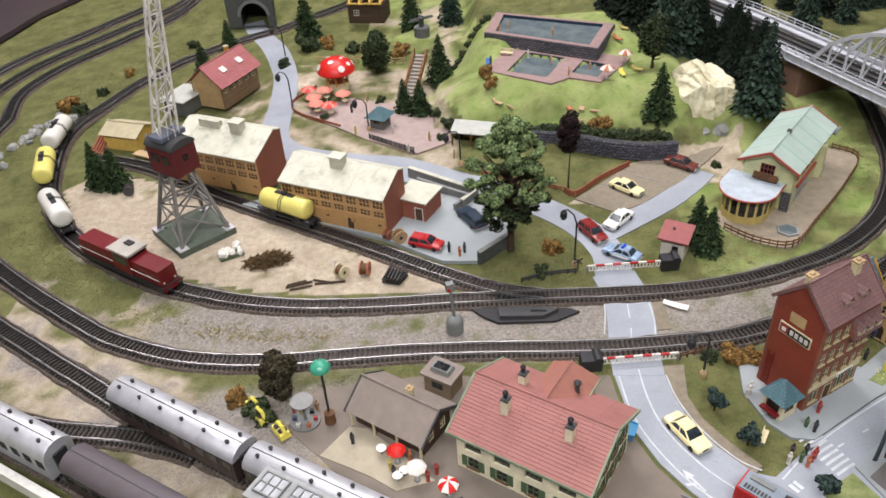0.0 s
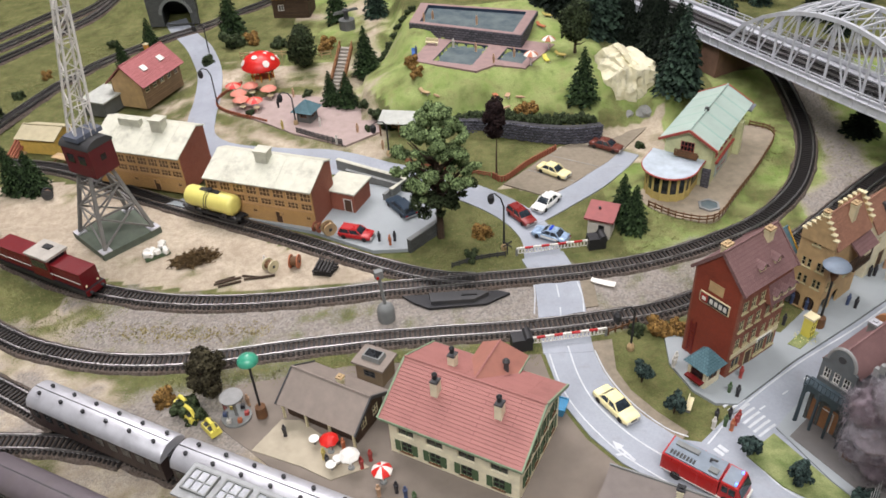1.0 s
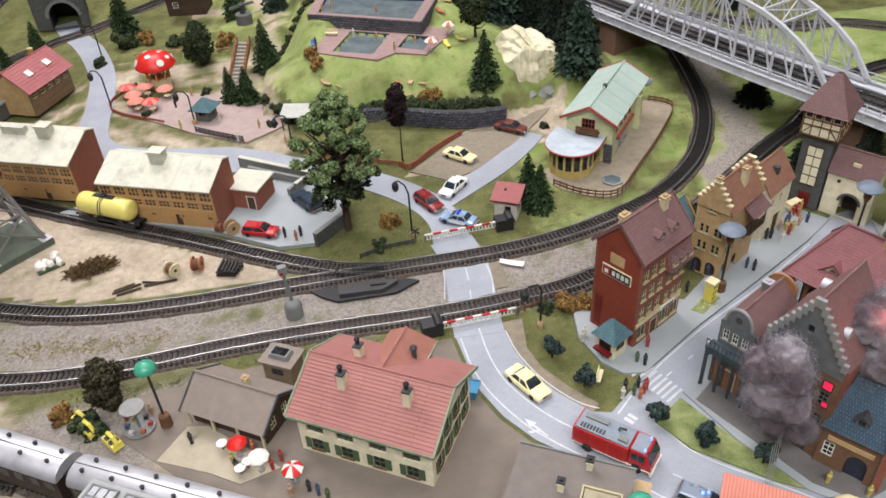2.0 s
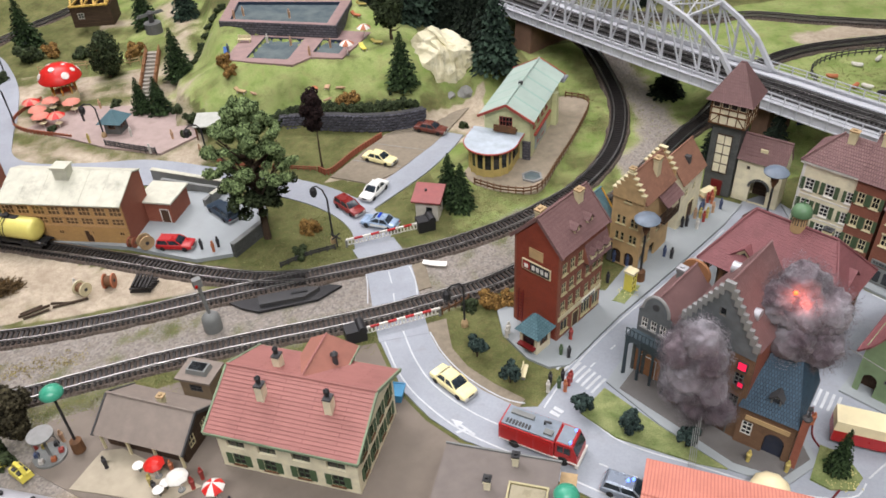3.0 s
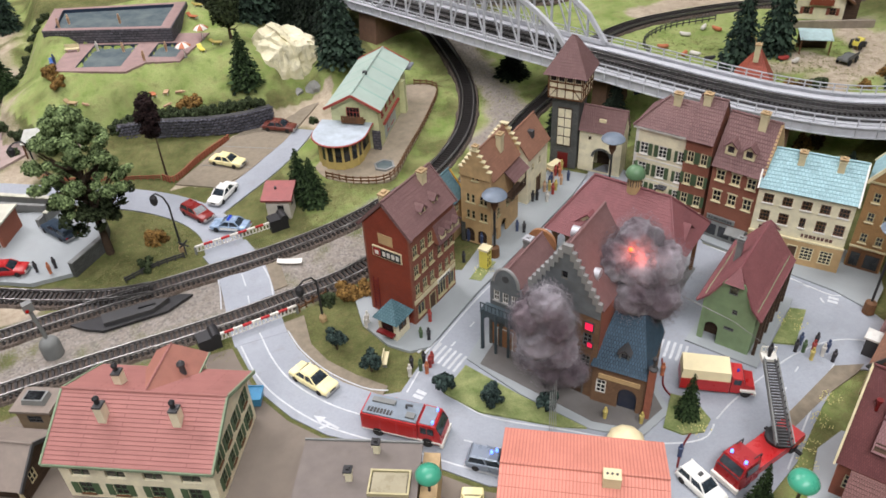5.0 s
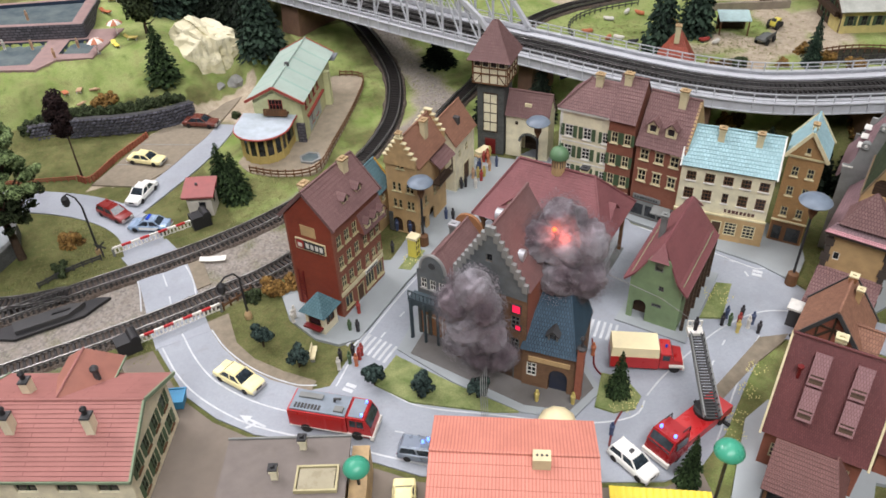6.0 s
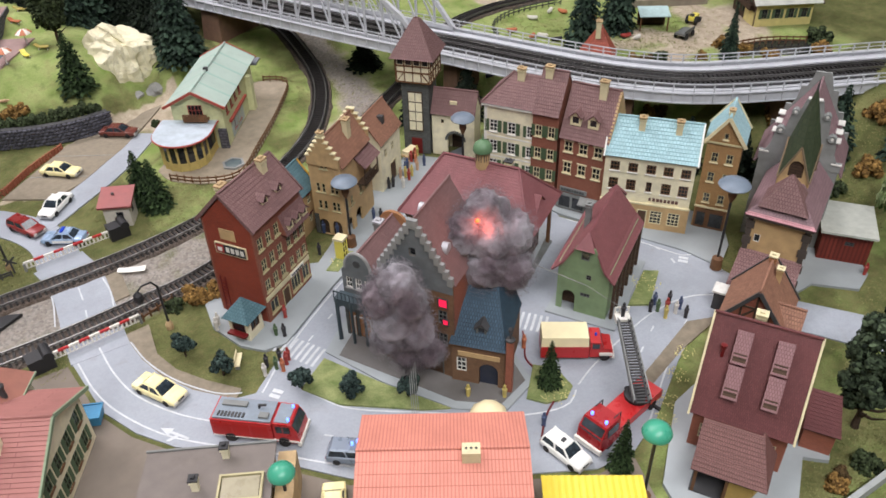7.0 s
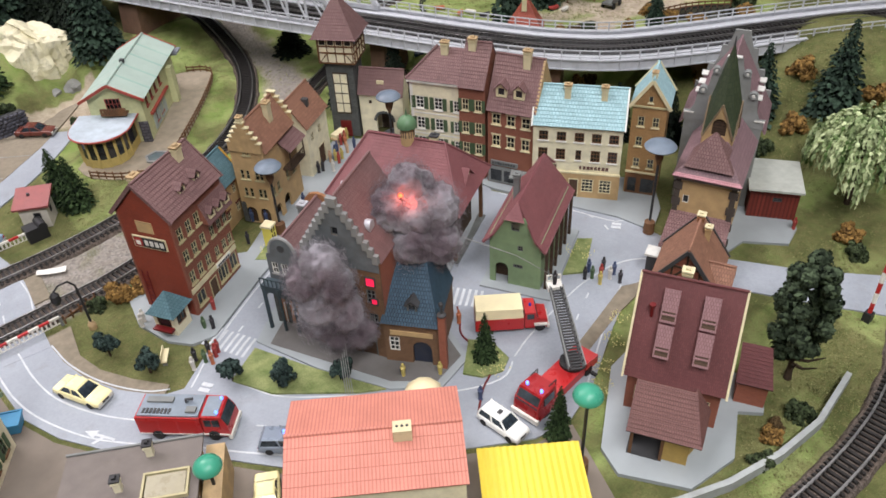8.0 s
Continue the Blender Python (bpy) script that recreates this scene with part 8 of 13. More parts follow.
def hill_houses():
    h = thing("red_roofed_house", -38.6, 139.2, 0.6, 66, "ochre and timber house with rose red roof and two skylights", "house")
    L, D, e, t = 10.4, 6.6, 4.8, 7.6
    four_walls(h, L, D, e, W_DARKWOOD, t, wins=(grid_wins((-4, -2, 0, 2, 4), (2.8,), 1.1, 1.1, 2, 2), (), (), ()), mats=[W_DARKWOOD2, W_OCHRE, W_DARKWOOD2, W_OCHRE], frame_mat=M_CREAM)
    gable_roof(h, L, D, e, t, 0.8, 0.6, R_ROSE, 0.6, None)
    for x in (-2.2, 2.4):
        part("skylight", slope(bm_new(), (x - 0.6, -2.4, 5.95), (x + 0.6, -2.4, 5.95), (x + 0.6, -1.5, 6.7), (x - 0.6, -1.5, 6.7), 3, 0.12), M_WHITE, h)
    chimney(h, 3.0, 1.0, 6.8, 1.4, M_BRASS, M_CREAM, 0.6, 0.6)
    a = thing("grey_annex", -45.4, 135.4, 0.3, 66, "grey annex with flat sheet roof", "annex")
    four_walls(a, 6.4, 5.0, 2.6, M_STONEGREY)
    part("roof", box(bm_new(), -3.5, -2.8, 2.6, 3.5, 2.8, 2.85), R_SHEET, a)
    y = thing("yellow_shed", -51.2, 122.6, 0.1, -16, "pale yellow shed with straw-coloured roof", "shed")
    four_walls(y, 6.4, 5.0, 2.8, W_YELLOWSHED, 3.8, wins=((), [(0, 1.2, 0.8, 0.9)], (), ()))
    gable_roof(y, 6.4, 5.0, 2.8, 3.8, 0.5, 0.5, R_STRAW, 3.0, None, lift=0.02)
    t = thing("timber_stack", -55.6, 121.0, 0.1, 70, "stack of tan timber frames beside the shed", "timber stack")
    for k in range(4):
        part("beam", bar(bm_new(), (-1.8, k * 0.6 - 0.9, 0.2), (1.6, k * 0.6 - 0.7, 1.8), 0.28), M_REDWOOD, t)
    part("board", box(bm_new(), -1.6, -1.2, 0, 1.6, 1.2, 0.3), M_PALEWOOD, t)
    g = thing("lumber_rack", -46.4, 116.6, 0.1, -25, "wooden loading rack beside the siding", "rack")
    part("platform", box(bm_new(), -2.4, -0.8, 0.9, 2.4, 0.8, 1.05), M_PALEWOOD, g)
    for x in (-2, 0, 2):
        part("trestle", bar(bm_new(), (x - 0.5, -0.6, 0), (x + 0.5, 0.6, 0.95), 0.16), M_WOOD, g)
        part("trestle", bar(bm_new(), (x - 0.5, 0.6, 0), (x + 0.5, -0.6, 0.95), 0.16), M_WOOD, g)
    w = thing("timber_mill", -15.2, 170.4, 3.0, -8, "brown mill shed with open yellow roof trusses", "mill")
    four_walls(w, 7.6, 6.0, 4.0, W_DARKWOOD, wins=([(-2, 1.6, 1.2, 1.2)], (), (), ()))
    for x in (-3.4, -1.2, 1.0, 3.2):
        bm = bm_new()
        bar(bm, (x, -3.2, 4.0), (x, 0, 7.4), 0.35)
        bar(bm, (x, 3.2, 4.0), (x, 0, 7.4), 0.35)
        bar(bm, (x, -3.2, 4.1), (x, 3.2, 4.1), 0.3)
        part("truss", bm, M_TIMBERYELLOW, w)
    for y_, z_ in ((-1.6, 5.8), (0, 7.4), (-3.2, 4.2)):
        part("purlin", bar(bm_new(), (-3.8, y_, z_), (3.6, y_, z_), 0.3), M_TIMBERYELLOW, w)
    tp = thing("tunnel_portal", -42.3, 175.5, 0.3, 2, "grey stone tunnel portal with round arch", "tunnel")
    part("portal", panel(bm_new(), [(-5.2, 0), (5.2, 0), (5.2, 7.4), (-5.2, 7.4)], [arch(0.7, 0.02, 5.9, 5.5, 13)], 1.2, at()), W_DKGREY, tp)
    n = 15
    for k in range(n):
        a = math.pi * (k + 0.5) / n
        m = at(0.7 + 3.15 * math.cos(a), -0.1, 2.55 + 3.15 * math.sin(a)) @ pose(0, 0, 0, 0, -math.degrees(a) + 90, 0)
        place(part("arch_stone", cached("arch_stone", lambda: to_mesh("arch_stone", box(bm_new(), -0.3, -0.1, -0.25, 0.3, 0.3, 0.42), M_GREY)), None, tp), m)
    part("tunnel_lining", box(bm_new(), -2.6, 7.0, 0, 4.0, 7.2, 6.4), M_BLACK, tp)
    for x in (-2.4, 3.8):
        part("tunnel_wall", box(bm_new(), x - 0.1, 1.2, 0, x + 0.1, 7.0, 6.4), M_BLACK, tp)
    part("tunnel_roof", box(bm_new(), -2.6, 1.2, 6.0, 4.0, 7.0, 6.4), M_BLACK, tp)
    f = thing("garden_monument", -2.8, 149.0, 8.2, 20, "dark garden sculpture on a round plinth", "monument")
    part("plinth", lathe(bm_new(), [(1.5, -1.5), (1.5, 0.3), (1.0, 0.4)], 12), M_STONEGREY, f)
    part("column", lathe(bm_new(), [(0.5, 0.4), (0.4, 1.6), (0.7, 2.0), (0.2, 2.4)], 10), M_DARK, f)
    for a in (10, 190):
        place(part("wing", box(bm_new(), 0, -0.15, 0, 2.6, 0.15, 0.5, taper=0.3), M_STONEGREY, f), at(0, 0, 1.6, a))
    fence("rustic_fence", [(-24, 150.6), (-14, 150), (-6, 147.4)], M_PALEWOOD, M_PALEWOOD, 1.4, 2.0, (0.6, 1.1), "pale rustic rail fence on the slope")


W_DARKWOOD2 = courses("weathered_boards", srgb(126, 104, 80), 4.0, 0.42, 0.08, srgb(84, 66, 50), 0.75, 0.15, 0.4)
R_ROSE = courses("rose_roof_tiles", srgb(160, 98, 98), 0.4, 0.6, 0.05, srgb(136, 78, 78), 0.6, 0.08, 0.4)
W_YELLOWSHED = paint("pale_yellow_boards", srgb(214, 178, 92), 0.7)
R_STRAW = paint("straw_roof", srgb(176, 166, 136), 0.75, var=0.12)
M_TIMBERYELLOW = paint("fresh_timber", srgb(214, 176, 92), 0.7)
hill_houses()

# ---- viaduct and bow-string bridge ----
DECK = 8.5


def viaduct():
    path = smooth_path([(x, y, 0) for x, y in T_VIADUCT], 1.0)
    dirs = [(path[min(i + 1, len(path) - 1)] - path[max(i - 1, 0)]).normalized() for i in range(len(path))]
    side = [Vector((-d.y, d.x, 0)) for d in dirs]
    o = Vector((78, 95, 0))
    v = thing("viaduct", 78, 95, 0, 0, "grey steel railway viaduct with railings and bow-string span", "viaduct")

    def strip(name, lo, hi, z0, z1, mat, a=0, b=None):
        bm = bm_new()
        loft(bm, [[p - o + s * lo + Vector((0, 0, z1)), p - o + s * hi + Vector((0, 0, z1)), p - o + s * hi + Vector((0, 0, z0)), p - o + s * lo + Vector((0, 0, z0))] for p, s in list(zip(path, side))[a:b]])
        return part(name, bm, mat, v)
    strip("deck", -4.3, 4.3, DECK - 0.5, DECK, M_GIRDER)
    strip("track_trough", -2.3, 2.3, DECK, DECK + 0.25, M_DARK)
    for s in (-1, 1):
        strip("girder", s * 4.5 - 0.14, s * 4.5 + 0.14, DECK - 0.75, DECK + 0.35, M_GIRDER)
        strip("girder_flange", s * 4.5 - 0.32, s * 4.5 + 0.32, DECK + 0.35, DECK + 0.5, M_GIRDER)
        strip("lower_flange", s * 4.5 - 0.32, s * 4.5 + 0.32, DECK - 0.85, DECK - 0.72, M_GIRDER)
        strip("handrail", s * 4.5 - 0.06, s * 4.5 + 0.06, DECK + 1.5, DECK + 1.62, M_GIRDER)
        strip("midrail", s * 4.5 - 0.04, s * 4.5 + 0.04, DECK + 1.0, DECK + 1.08, M_GIRDER)
        strip("cable_duct", s * 3.0 - 0.25, s * 3.0 + 0.25, DECK, DECK + 0.2, M_GIRDER)
    rail_post = to_mesh("rail_post", box(bm_new(), -0.07, -0.07, 0.45, 0.07, 0.07, 1.55), M_GIRDER)
    rib = to_mesh("girder_rib", box(bm_new(), -0.06, -0.34, -0.72, 0.06, 0.34, 0.35), M_GIRDER)
    for i in range(0, len(path), 2):
        a = math.degrees(math.atan2(dirs[i].y, dirs[i].x))
        for s in (-1, 1):
            q = path[i] - o + side[i] * s * 4.5
            place(part("rail_post", rail_post, None, v), at(q.x, q.y, DECK, a))
            place(part("girder_rib", rib, None, v), at(q.x, q.y, DECK, a))
    # bow-string trusses
    i0 = min(range(len(path)), key=lambda i: (path[i] - Vector((63.6, 127.2, 0))).length)
    i1 = min(range(len(path)), key=lambda i: (path[i] - Vector((79.4, 92.6, 0))).length)
    A, B = path[i0], path[i1]
    n = 12
    for s in (-1, 1):
        t = part("truss", bm_new_bar([A.lerp(B, k / n) - o + side[(i0 + i1) // 2] * s * 4.1 + Vector((0, 0, DECK + 0.5)) for k in range(n + 1)], 0.55, 0.6), M_GIRDER, v, "pale grey bow-string truss")
        low = [A.lerp(B, k / n) - o + side[(i0 + i1) // 2] * s * 4.1 + Vector((0, 0, DECK + 0.6)) for k in range(n + 1)]
        f = [k / n for k in range(n + 1)]
        top = [p + Vector((0, 0, 0.4 + 8.6 * (1 - (2 * x - 1) ** 2) ** 0.8)) for p, x in zip(low, f)]
        top[0] = low[0]
        top[-1] = low[-1]
        part("upper_chord", bm_new_bar(top, 0.55, 0.6), M_GIRDER, t)
        for k in range(1, n):
            part("hanger", bar(bm_new(), low[k], top[k], 0.32, 0.26), M_GIRDER, t)
        for k in range(1, n - 1):
            a, b = (low[k], top[k + 1]) if k < n / 2 else (low[k + 1], top[k])
            part("diagonal", bar(bm_new(), a, b, 0.22, 0.18), M_GIRDER, t)
            part("diagonal", bar(bm_new(), (a + top[k if k < n / 2 else k + 1]) / 2, b, 0.14, 0.12), M_GIRDER, t)
    # portal braces over the track
    for k in range(3, n - 2):
        x = k / n
        z = DECK + 1.0 + 8.6 * (1 - (2 * x - 1) ** 2) ** 0.8
        p = A.lerp(B, x) - o
        s = side[(i0 + i1) // 2]
        part("cross_brace", bar(bm_new(), p + s * 4.1 + Vector((0, 0, z)), p - s * 4.1 + Vector((0, 0, z)), 0.3, 0.3), M_GIRDER, v)
        if k < n - 3:
            z2 = DECK + 1.0 + 8.6 * (1 - (2 * (k + 1) / n - 1) ** 2) ** 0.8
            p2 = A.lerp(B, (k + 1) / n) - o
            part("wind_brace", bar(bm_new(), p + s * 4.1 + Vector((0, 0, z)), p2 - s * 4.1 + Vector((0, 0, z2)), 0.18, 0.18), M_GIRDER, v)
            part("wind_brace", bar(bm_new(), p - s * 4.1 + Vector((0, 0, z)), p2 + s * 4.1 + Vector((0, 0, z2)), 0.18, 0.18), M_GIRDER, v)
    # piers
    for x, y, rz, w, d in ((62.4, 129.6, -66, 4.0, 8.4), (81.2, 89.0, -62, 2.2, 7.0), (92.4, 67.8, -50, 2.2, 7.0), (108, 56, -30, 2.2, 7.0)):
        p = thing("bridge_pier", x, y, height(x, y) - 0.2, rz, "brown masonry bridge pier", "pier", "bridge piers")
        top = DECK - 0.9 - height(x, y)
        bm = bm_new()
        loft(bm, [[(-w / 2 * k, -d / 2 * k, z), (w / 2 * k, -d / 2 * k, z), (w / 2 * k, d / 2 * k, z), (-w / 2 * k, d / 2 * k, z)] for z, k in ((-0.5, 1.06), (top * 0.5, 1.0), (top, 0.95))])
        part("shaft", bm, M_PIER, p, bevel=0.2)
        part("cap", box(bm_new(), -w / 2 - 0.3, -d / 2 - 0.3, top, w / 2 + 0.3, d / 2 + 0.3, top + 0.4), M_PIER, p)


def bm_new_bar(pts, w, h):
    bm = bm_new()
    rings = []
    for i, p in enumerate(pts):
        d = (pts[min(i + 1, len(pts) - 1)] - pts[max(i - 1, 0)]).normalized()
        s = d.cross(Vector((0, 0, 1))).normalized()
        u = s.cross(d).normalized()
        rings.append([p + s * w / 2 + u * h / 2, p - s * w / 2 + u * h / 2, p - s * w / 2 - u * h / 2, p + s * w / 2 - u * h / 2])
    loft(bm, rings)
    return bm


M_GIRDER = paint("bridge_grey_paint", srgb(190, 192, 197), 0.45, var=0.08, dirty=0.25, dirt=(0.12, 0.12, 0.12))
M_PIER = paint("brown_masonry", srgb(108, 82, 66), 0.85, var=0.2, dirty=0.3)
viaduct()
track(T_VIADUCT, None, "track in the dark trough of the viaduct", z=DECK + 0.05, bed=False, spacing=0.6)

# ---- road vehicles ----
def wheel(parent, x, y, r, w=0.34):
    tyre = cached(("tyre", r, w), lambda: to_mesh("tyre", lathe(bm_new(), [(r * 0.55, -w / 2), (r * 0.92, -w / 2), (r, -w * 0.3), (r, w * 0.3), (r * 0.92, w / 2), (r * 0.55, w / 2)], 16, at(0, 0, 0, 0, 90)), M_TYRE, True))
    rim = cached(("rim", r, w), lambda: to_mesh("rim", lathe(bm_new(), [(r * 0.56, -w * 0.42), (r * 0.3, -w * 0.5), (r * 0.3, w * 0.5), (r * 0.56, w * 0.42)], 12, at(0, 0, 0, 0, 90)), M_HUB, True))
    t = place(part("wheel", tyre, None, parent), at(x, y, r))
    part("rim", rim, None, t)


def car(x, y, rz, body, label, L=4.9, W=2.0, wagon=False, extras=None, z=0.12, roof=None, glass=None):
    """A saloon or estate; local +x is its front."""
    c = thing("car", x, y, z, rz, label, "car", "cars")
    h = W / 2

    def ring(px, zb, zs, zt, w):
        return [(px, -w * 0.86, zb), (px, -w, zb + 0.14), (px, -w, zs - 0.1), (px, -w * 0.93, zs), (px, -w * 0.8, zt), (px, w * 0.8, zt), (px, w * 0.93, zs), (px, w, zs - 0.1), (px, w, zb + 0.14), (px, w * 0.86, zb)]
    st = [(-0.5, 0.34, 0.72, 0.74, 0.86), (-0.475, 0.24, 0.84, 0.88, 0.95), (-0.3, 0.2, 0.86, 0.92, 1.0), (0.0, 0.2, 0.86, 0.92, 1.0), (0.18, 0.2, 0.85, 0.9, 1.0), (0.44, 0.22, 0.76, 0.8, 0.96), (0.485, 0.26, 0.7, 0.73, 0.9), (0.5, 0.34, 0.6, 0.62, 0.84)]
    bm = bm_new()
    loft(bm, [ring(f * L, a, b, t, h * w) for f, a, b, t, w in st])
    part("body", bm, body, c, smooth=True)
    rear = -0.47 if wagon else -0.33
    rtop = -0.42 if wagon else -0.2
    bm = bm_new()
    loft(bm, [[(rear * L, -h * 0.86, 0.88), (0.23 * L, -h * 0.86, 0.88), (0.23 * L, h * 0.86, 0.88), (rear * L, h * 0.86, 0.88)], [(rtop * L, -h * 0.7, 1.42), (0.07 * L, -h * 0.7, 1.42), (0.07 * L, h * 0.7, 1.42), (rtop * L, h * 0.7, 1.42)]])
    part("glazing", bm, M_GLASSCAR, c)
    bm = bm_new()
    loft(bm, [[(rtop * L - 0.06, -h * 0.74, 1.4), (0.075 * L, -h * 0.74, 1.4), (0.075 * L, h * 0.74, 1.4), (rtop * L - 0.06, h * 0.74, 1.4)], [(rtop * L + 0.08, -h * 0.6, 1.52), (0.05 * L, -h * 0.6, 1.52), (0.05 * L, h * 0.6, 1.52), (rtop * L + 0.08, h * 0.6, 1.52)]])
    part("roof", bm, roof or body, c, bevel=0.03)
    for s in (-1, 1):
        for x0, x1 in ((rear + 0.005, rtop - 0.005), ((rear + 0.23) / 2, (rtop + 0.07) / 2), (0.232, 0.072)):
            part("pillar", bar(bm_new(), (x0 * L, s * h * 0.87, 0.88), (x1 * L, s * h * 0.715, 1.43), 0.12, 0.1), body, c)
        for f in (-0.31, 0.31):
            wheel(c, f * L, s * (h - 0.16), 0.34)
        part("headlight", box(bm_new(), 0.482 * L, s * h * 0.62 - 0.2, 0.46, 0.503 * L, s * h * 0.62 + 0.2, 0.64), M_WHITE, c)
        part("tail_light", box(bm_new(), -0.503 * L, s * h * 0.68 - 0.16, 0.52, -0.49 * L, s * h * 0.68 + 0.16, 0.7), M_REDLAMP, c)
    part("front_bumper", box(bm_new(), 0.49 * L, -h * 0.9, 0.26, 0.515 * L, h * 0.9, 0.4), M_HUB, c, bevel=0.02)
    part("rear_bumper", box(bm_new(), -0.515 * L, -h * 0.9, 0.28, -0.49 * L, h * 0.9, 0.42), M_HUB, c, bevel=0.02)
    part("grille", box(bm_new(), 0.495 * L, -h * 0.35, 0.42, 0.506 * L, h * 0.35, 0.62), M_DARK, c)
    if extras:
        extras(c, L, h)
    return c


def beacon(parent, x, y, z, mat=None, r=0.13):
    part("beacon", lathe(bm_new(), [(r, 0), (r, 0.22), (r * 0.7, 0.3), (0.02, 0.32)], 10, at(x, y, z)), mat or M_BEACON, parent, smooth=True)


M_REDLAMP = paint("red_lens", srgb(170, 20, 18), 0.25, dirty=0)
M_BEACON = lit("blue_beacon", (0.12, 0.25, 1.0), 2.5)
M_BEACONOFF = paint("blue_lens", srgb(40, 70, 190), 0.25, dirty=0)
M_CARCREAM = paint("cream_car_paint", srgb(236, 224, 170), 0.28, var=0.03, dirty=0.05)
M_CARWHITE = paint("white_car_paint", srgb(226, 226, 222), 0.28, var=0.03, dirty=0.06)
M_CARRED = paint("red_car_paint", srgb(124, 40, 38), 0.3, var=0.05, dirty=0.08)
M_CARBROWN = paint("maroon_car_paint", srgb(100, 54, 46), 0.3, var=0.05, dirty=0.1)
M_CARSILVER = paint("silver_blue_paint", srgb(150, 172, 198), 0.28, 0.2, var=0.05, dirty=0.06)
M_CARDARK = paint("dark_blue_van_paint", srgb(44, 58, 72), 0.35, var=0.05, dirty=0.15)
M_CARGREY = paint("grey_car_paint", srgb(136, 146, 160), 0.3, 0.3, var=0.05)


def police_bits(c, L, h):
    part("light_bar", box(bm_new(), -0.25, -h * 0.5, 1.52, 0.05, h * 0.5, 1.68), M_BEACONOFF, c, bevel=0.03)
    part("door_stripe", box(bm_new(), -0.3 * L, -h * 1.01, 0.4, 0.2 * L, h * 1.01, 0.75), M_CARWHITE, c)


def roof_blue(c, L, h):
    beacon(c, -0.3, 0, 1.5)
    beacon(c, 0.1, 0.3, 1.5)


def roof_white(c, L, h):
    part("taxi_sign", box(bm_new(), -0.45, -0.2, 1.5, -0.15, 0.2, 1.66), M_DARK, c, bevel=0.03)


def heading(a, b):
    return math.degrees(math.atan2(b[1] - a[1], b[0] - a[0]))


car(26.5, 57.8, heading((25.3, 60.0), (27.6, 55.7)), M_CARCREAM, "cream saloon car driving on the grey road", 5.0, 2.0)
car(28.1, 102.6, heading((26.0, 104.8), (30.0, 100.9)), M_CARCREAM, "cream saloon parked on the gravel car park", 5.0, 2.0, z=0.2)
car(37.2, 108.8, heading((35.2, 110.6), (39.3, 107.3)), M_CARBROWN, "maroon saloon parked on the gravel car park", 5.0, 2.0, z=0.2)
car(25.7, 94.6, heading((28, 97.4), (23.4, 92.4)), M_CARWHITE, "white saloon stopped behind the collision", 4.9, 2.0, z=0.16)
car(21.9, 91.8, heading((20.6, 94.4), (23.2, 89.4)), M_CARRED, "dark red estate in a collision", 4.7, 2.0, True, z=0.16)
car(25.0, 87.0, heading((27.4, 85.2), (22.6, 88.6)), M_CARSILVER, "pale blue police car in a collision", 4.8, 2.0, extras=police_bits, z=0.16)
car(0.0, 90.0, heading((-2.1, 90.9), (2.2, 89.2)), M_RED, "bright red estate parked in the factory yard", 4.6, 2.0, True, z=0.5)
car(6.0, 95.6, 120, M_CARDARK, "dark blue van parked behind the yard wall", 5.4, 2.3, True, z=0.5)
car(51.2, 32.1, -82, M_CARWHITE, "white hatchback with a roof sign near the fire engine", 4.1, 1.85, True, extras=roof_white)
car(37.4, 41.6, heading((35.4, 43.4), (39.4, 40)), M_CARGREY, "silver grey estate with blue roof beacons", 4.8, 2.0, True, extras=roof_blue)
car(33.4, 38.0, heading((34.6, 40.2), (32.2, 35.8)), M_CARCREAM, "cream coupe beside the grey-roofed building", 4.6, 1.9)
car(88.0, 88.6, heading((84, 91), (92, 86)), M_CARDARK, "dark car under the viaduct", 4.6, 1.9, z=2.0)


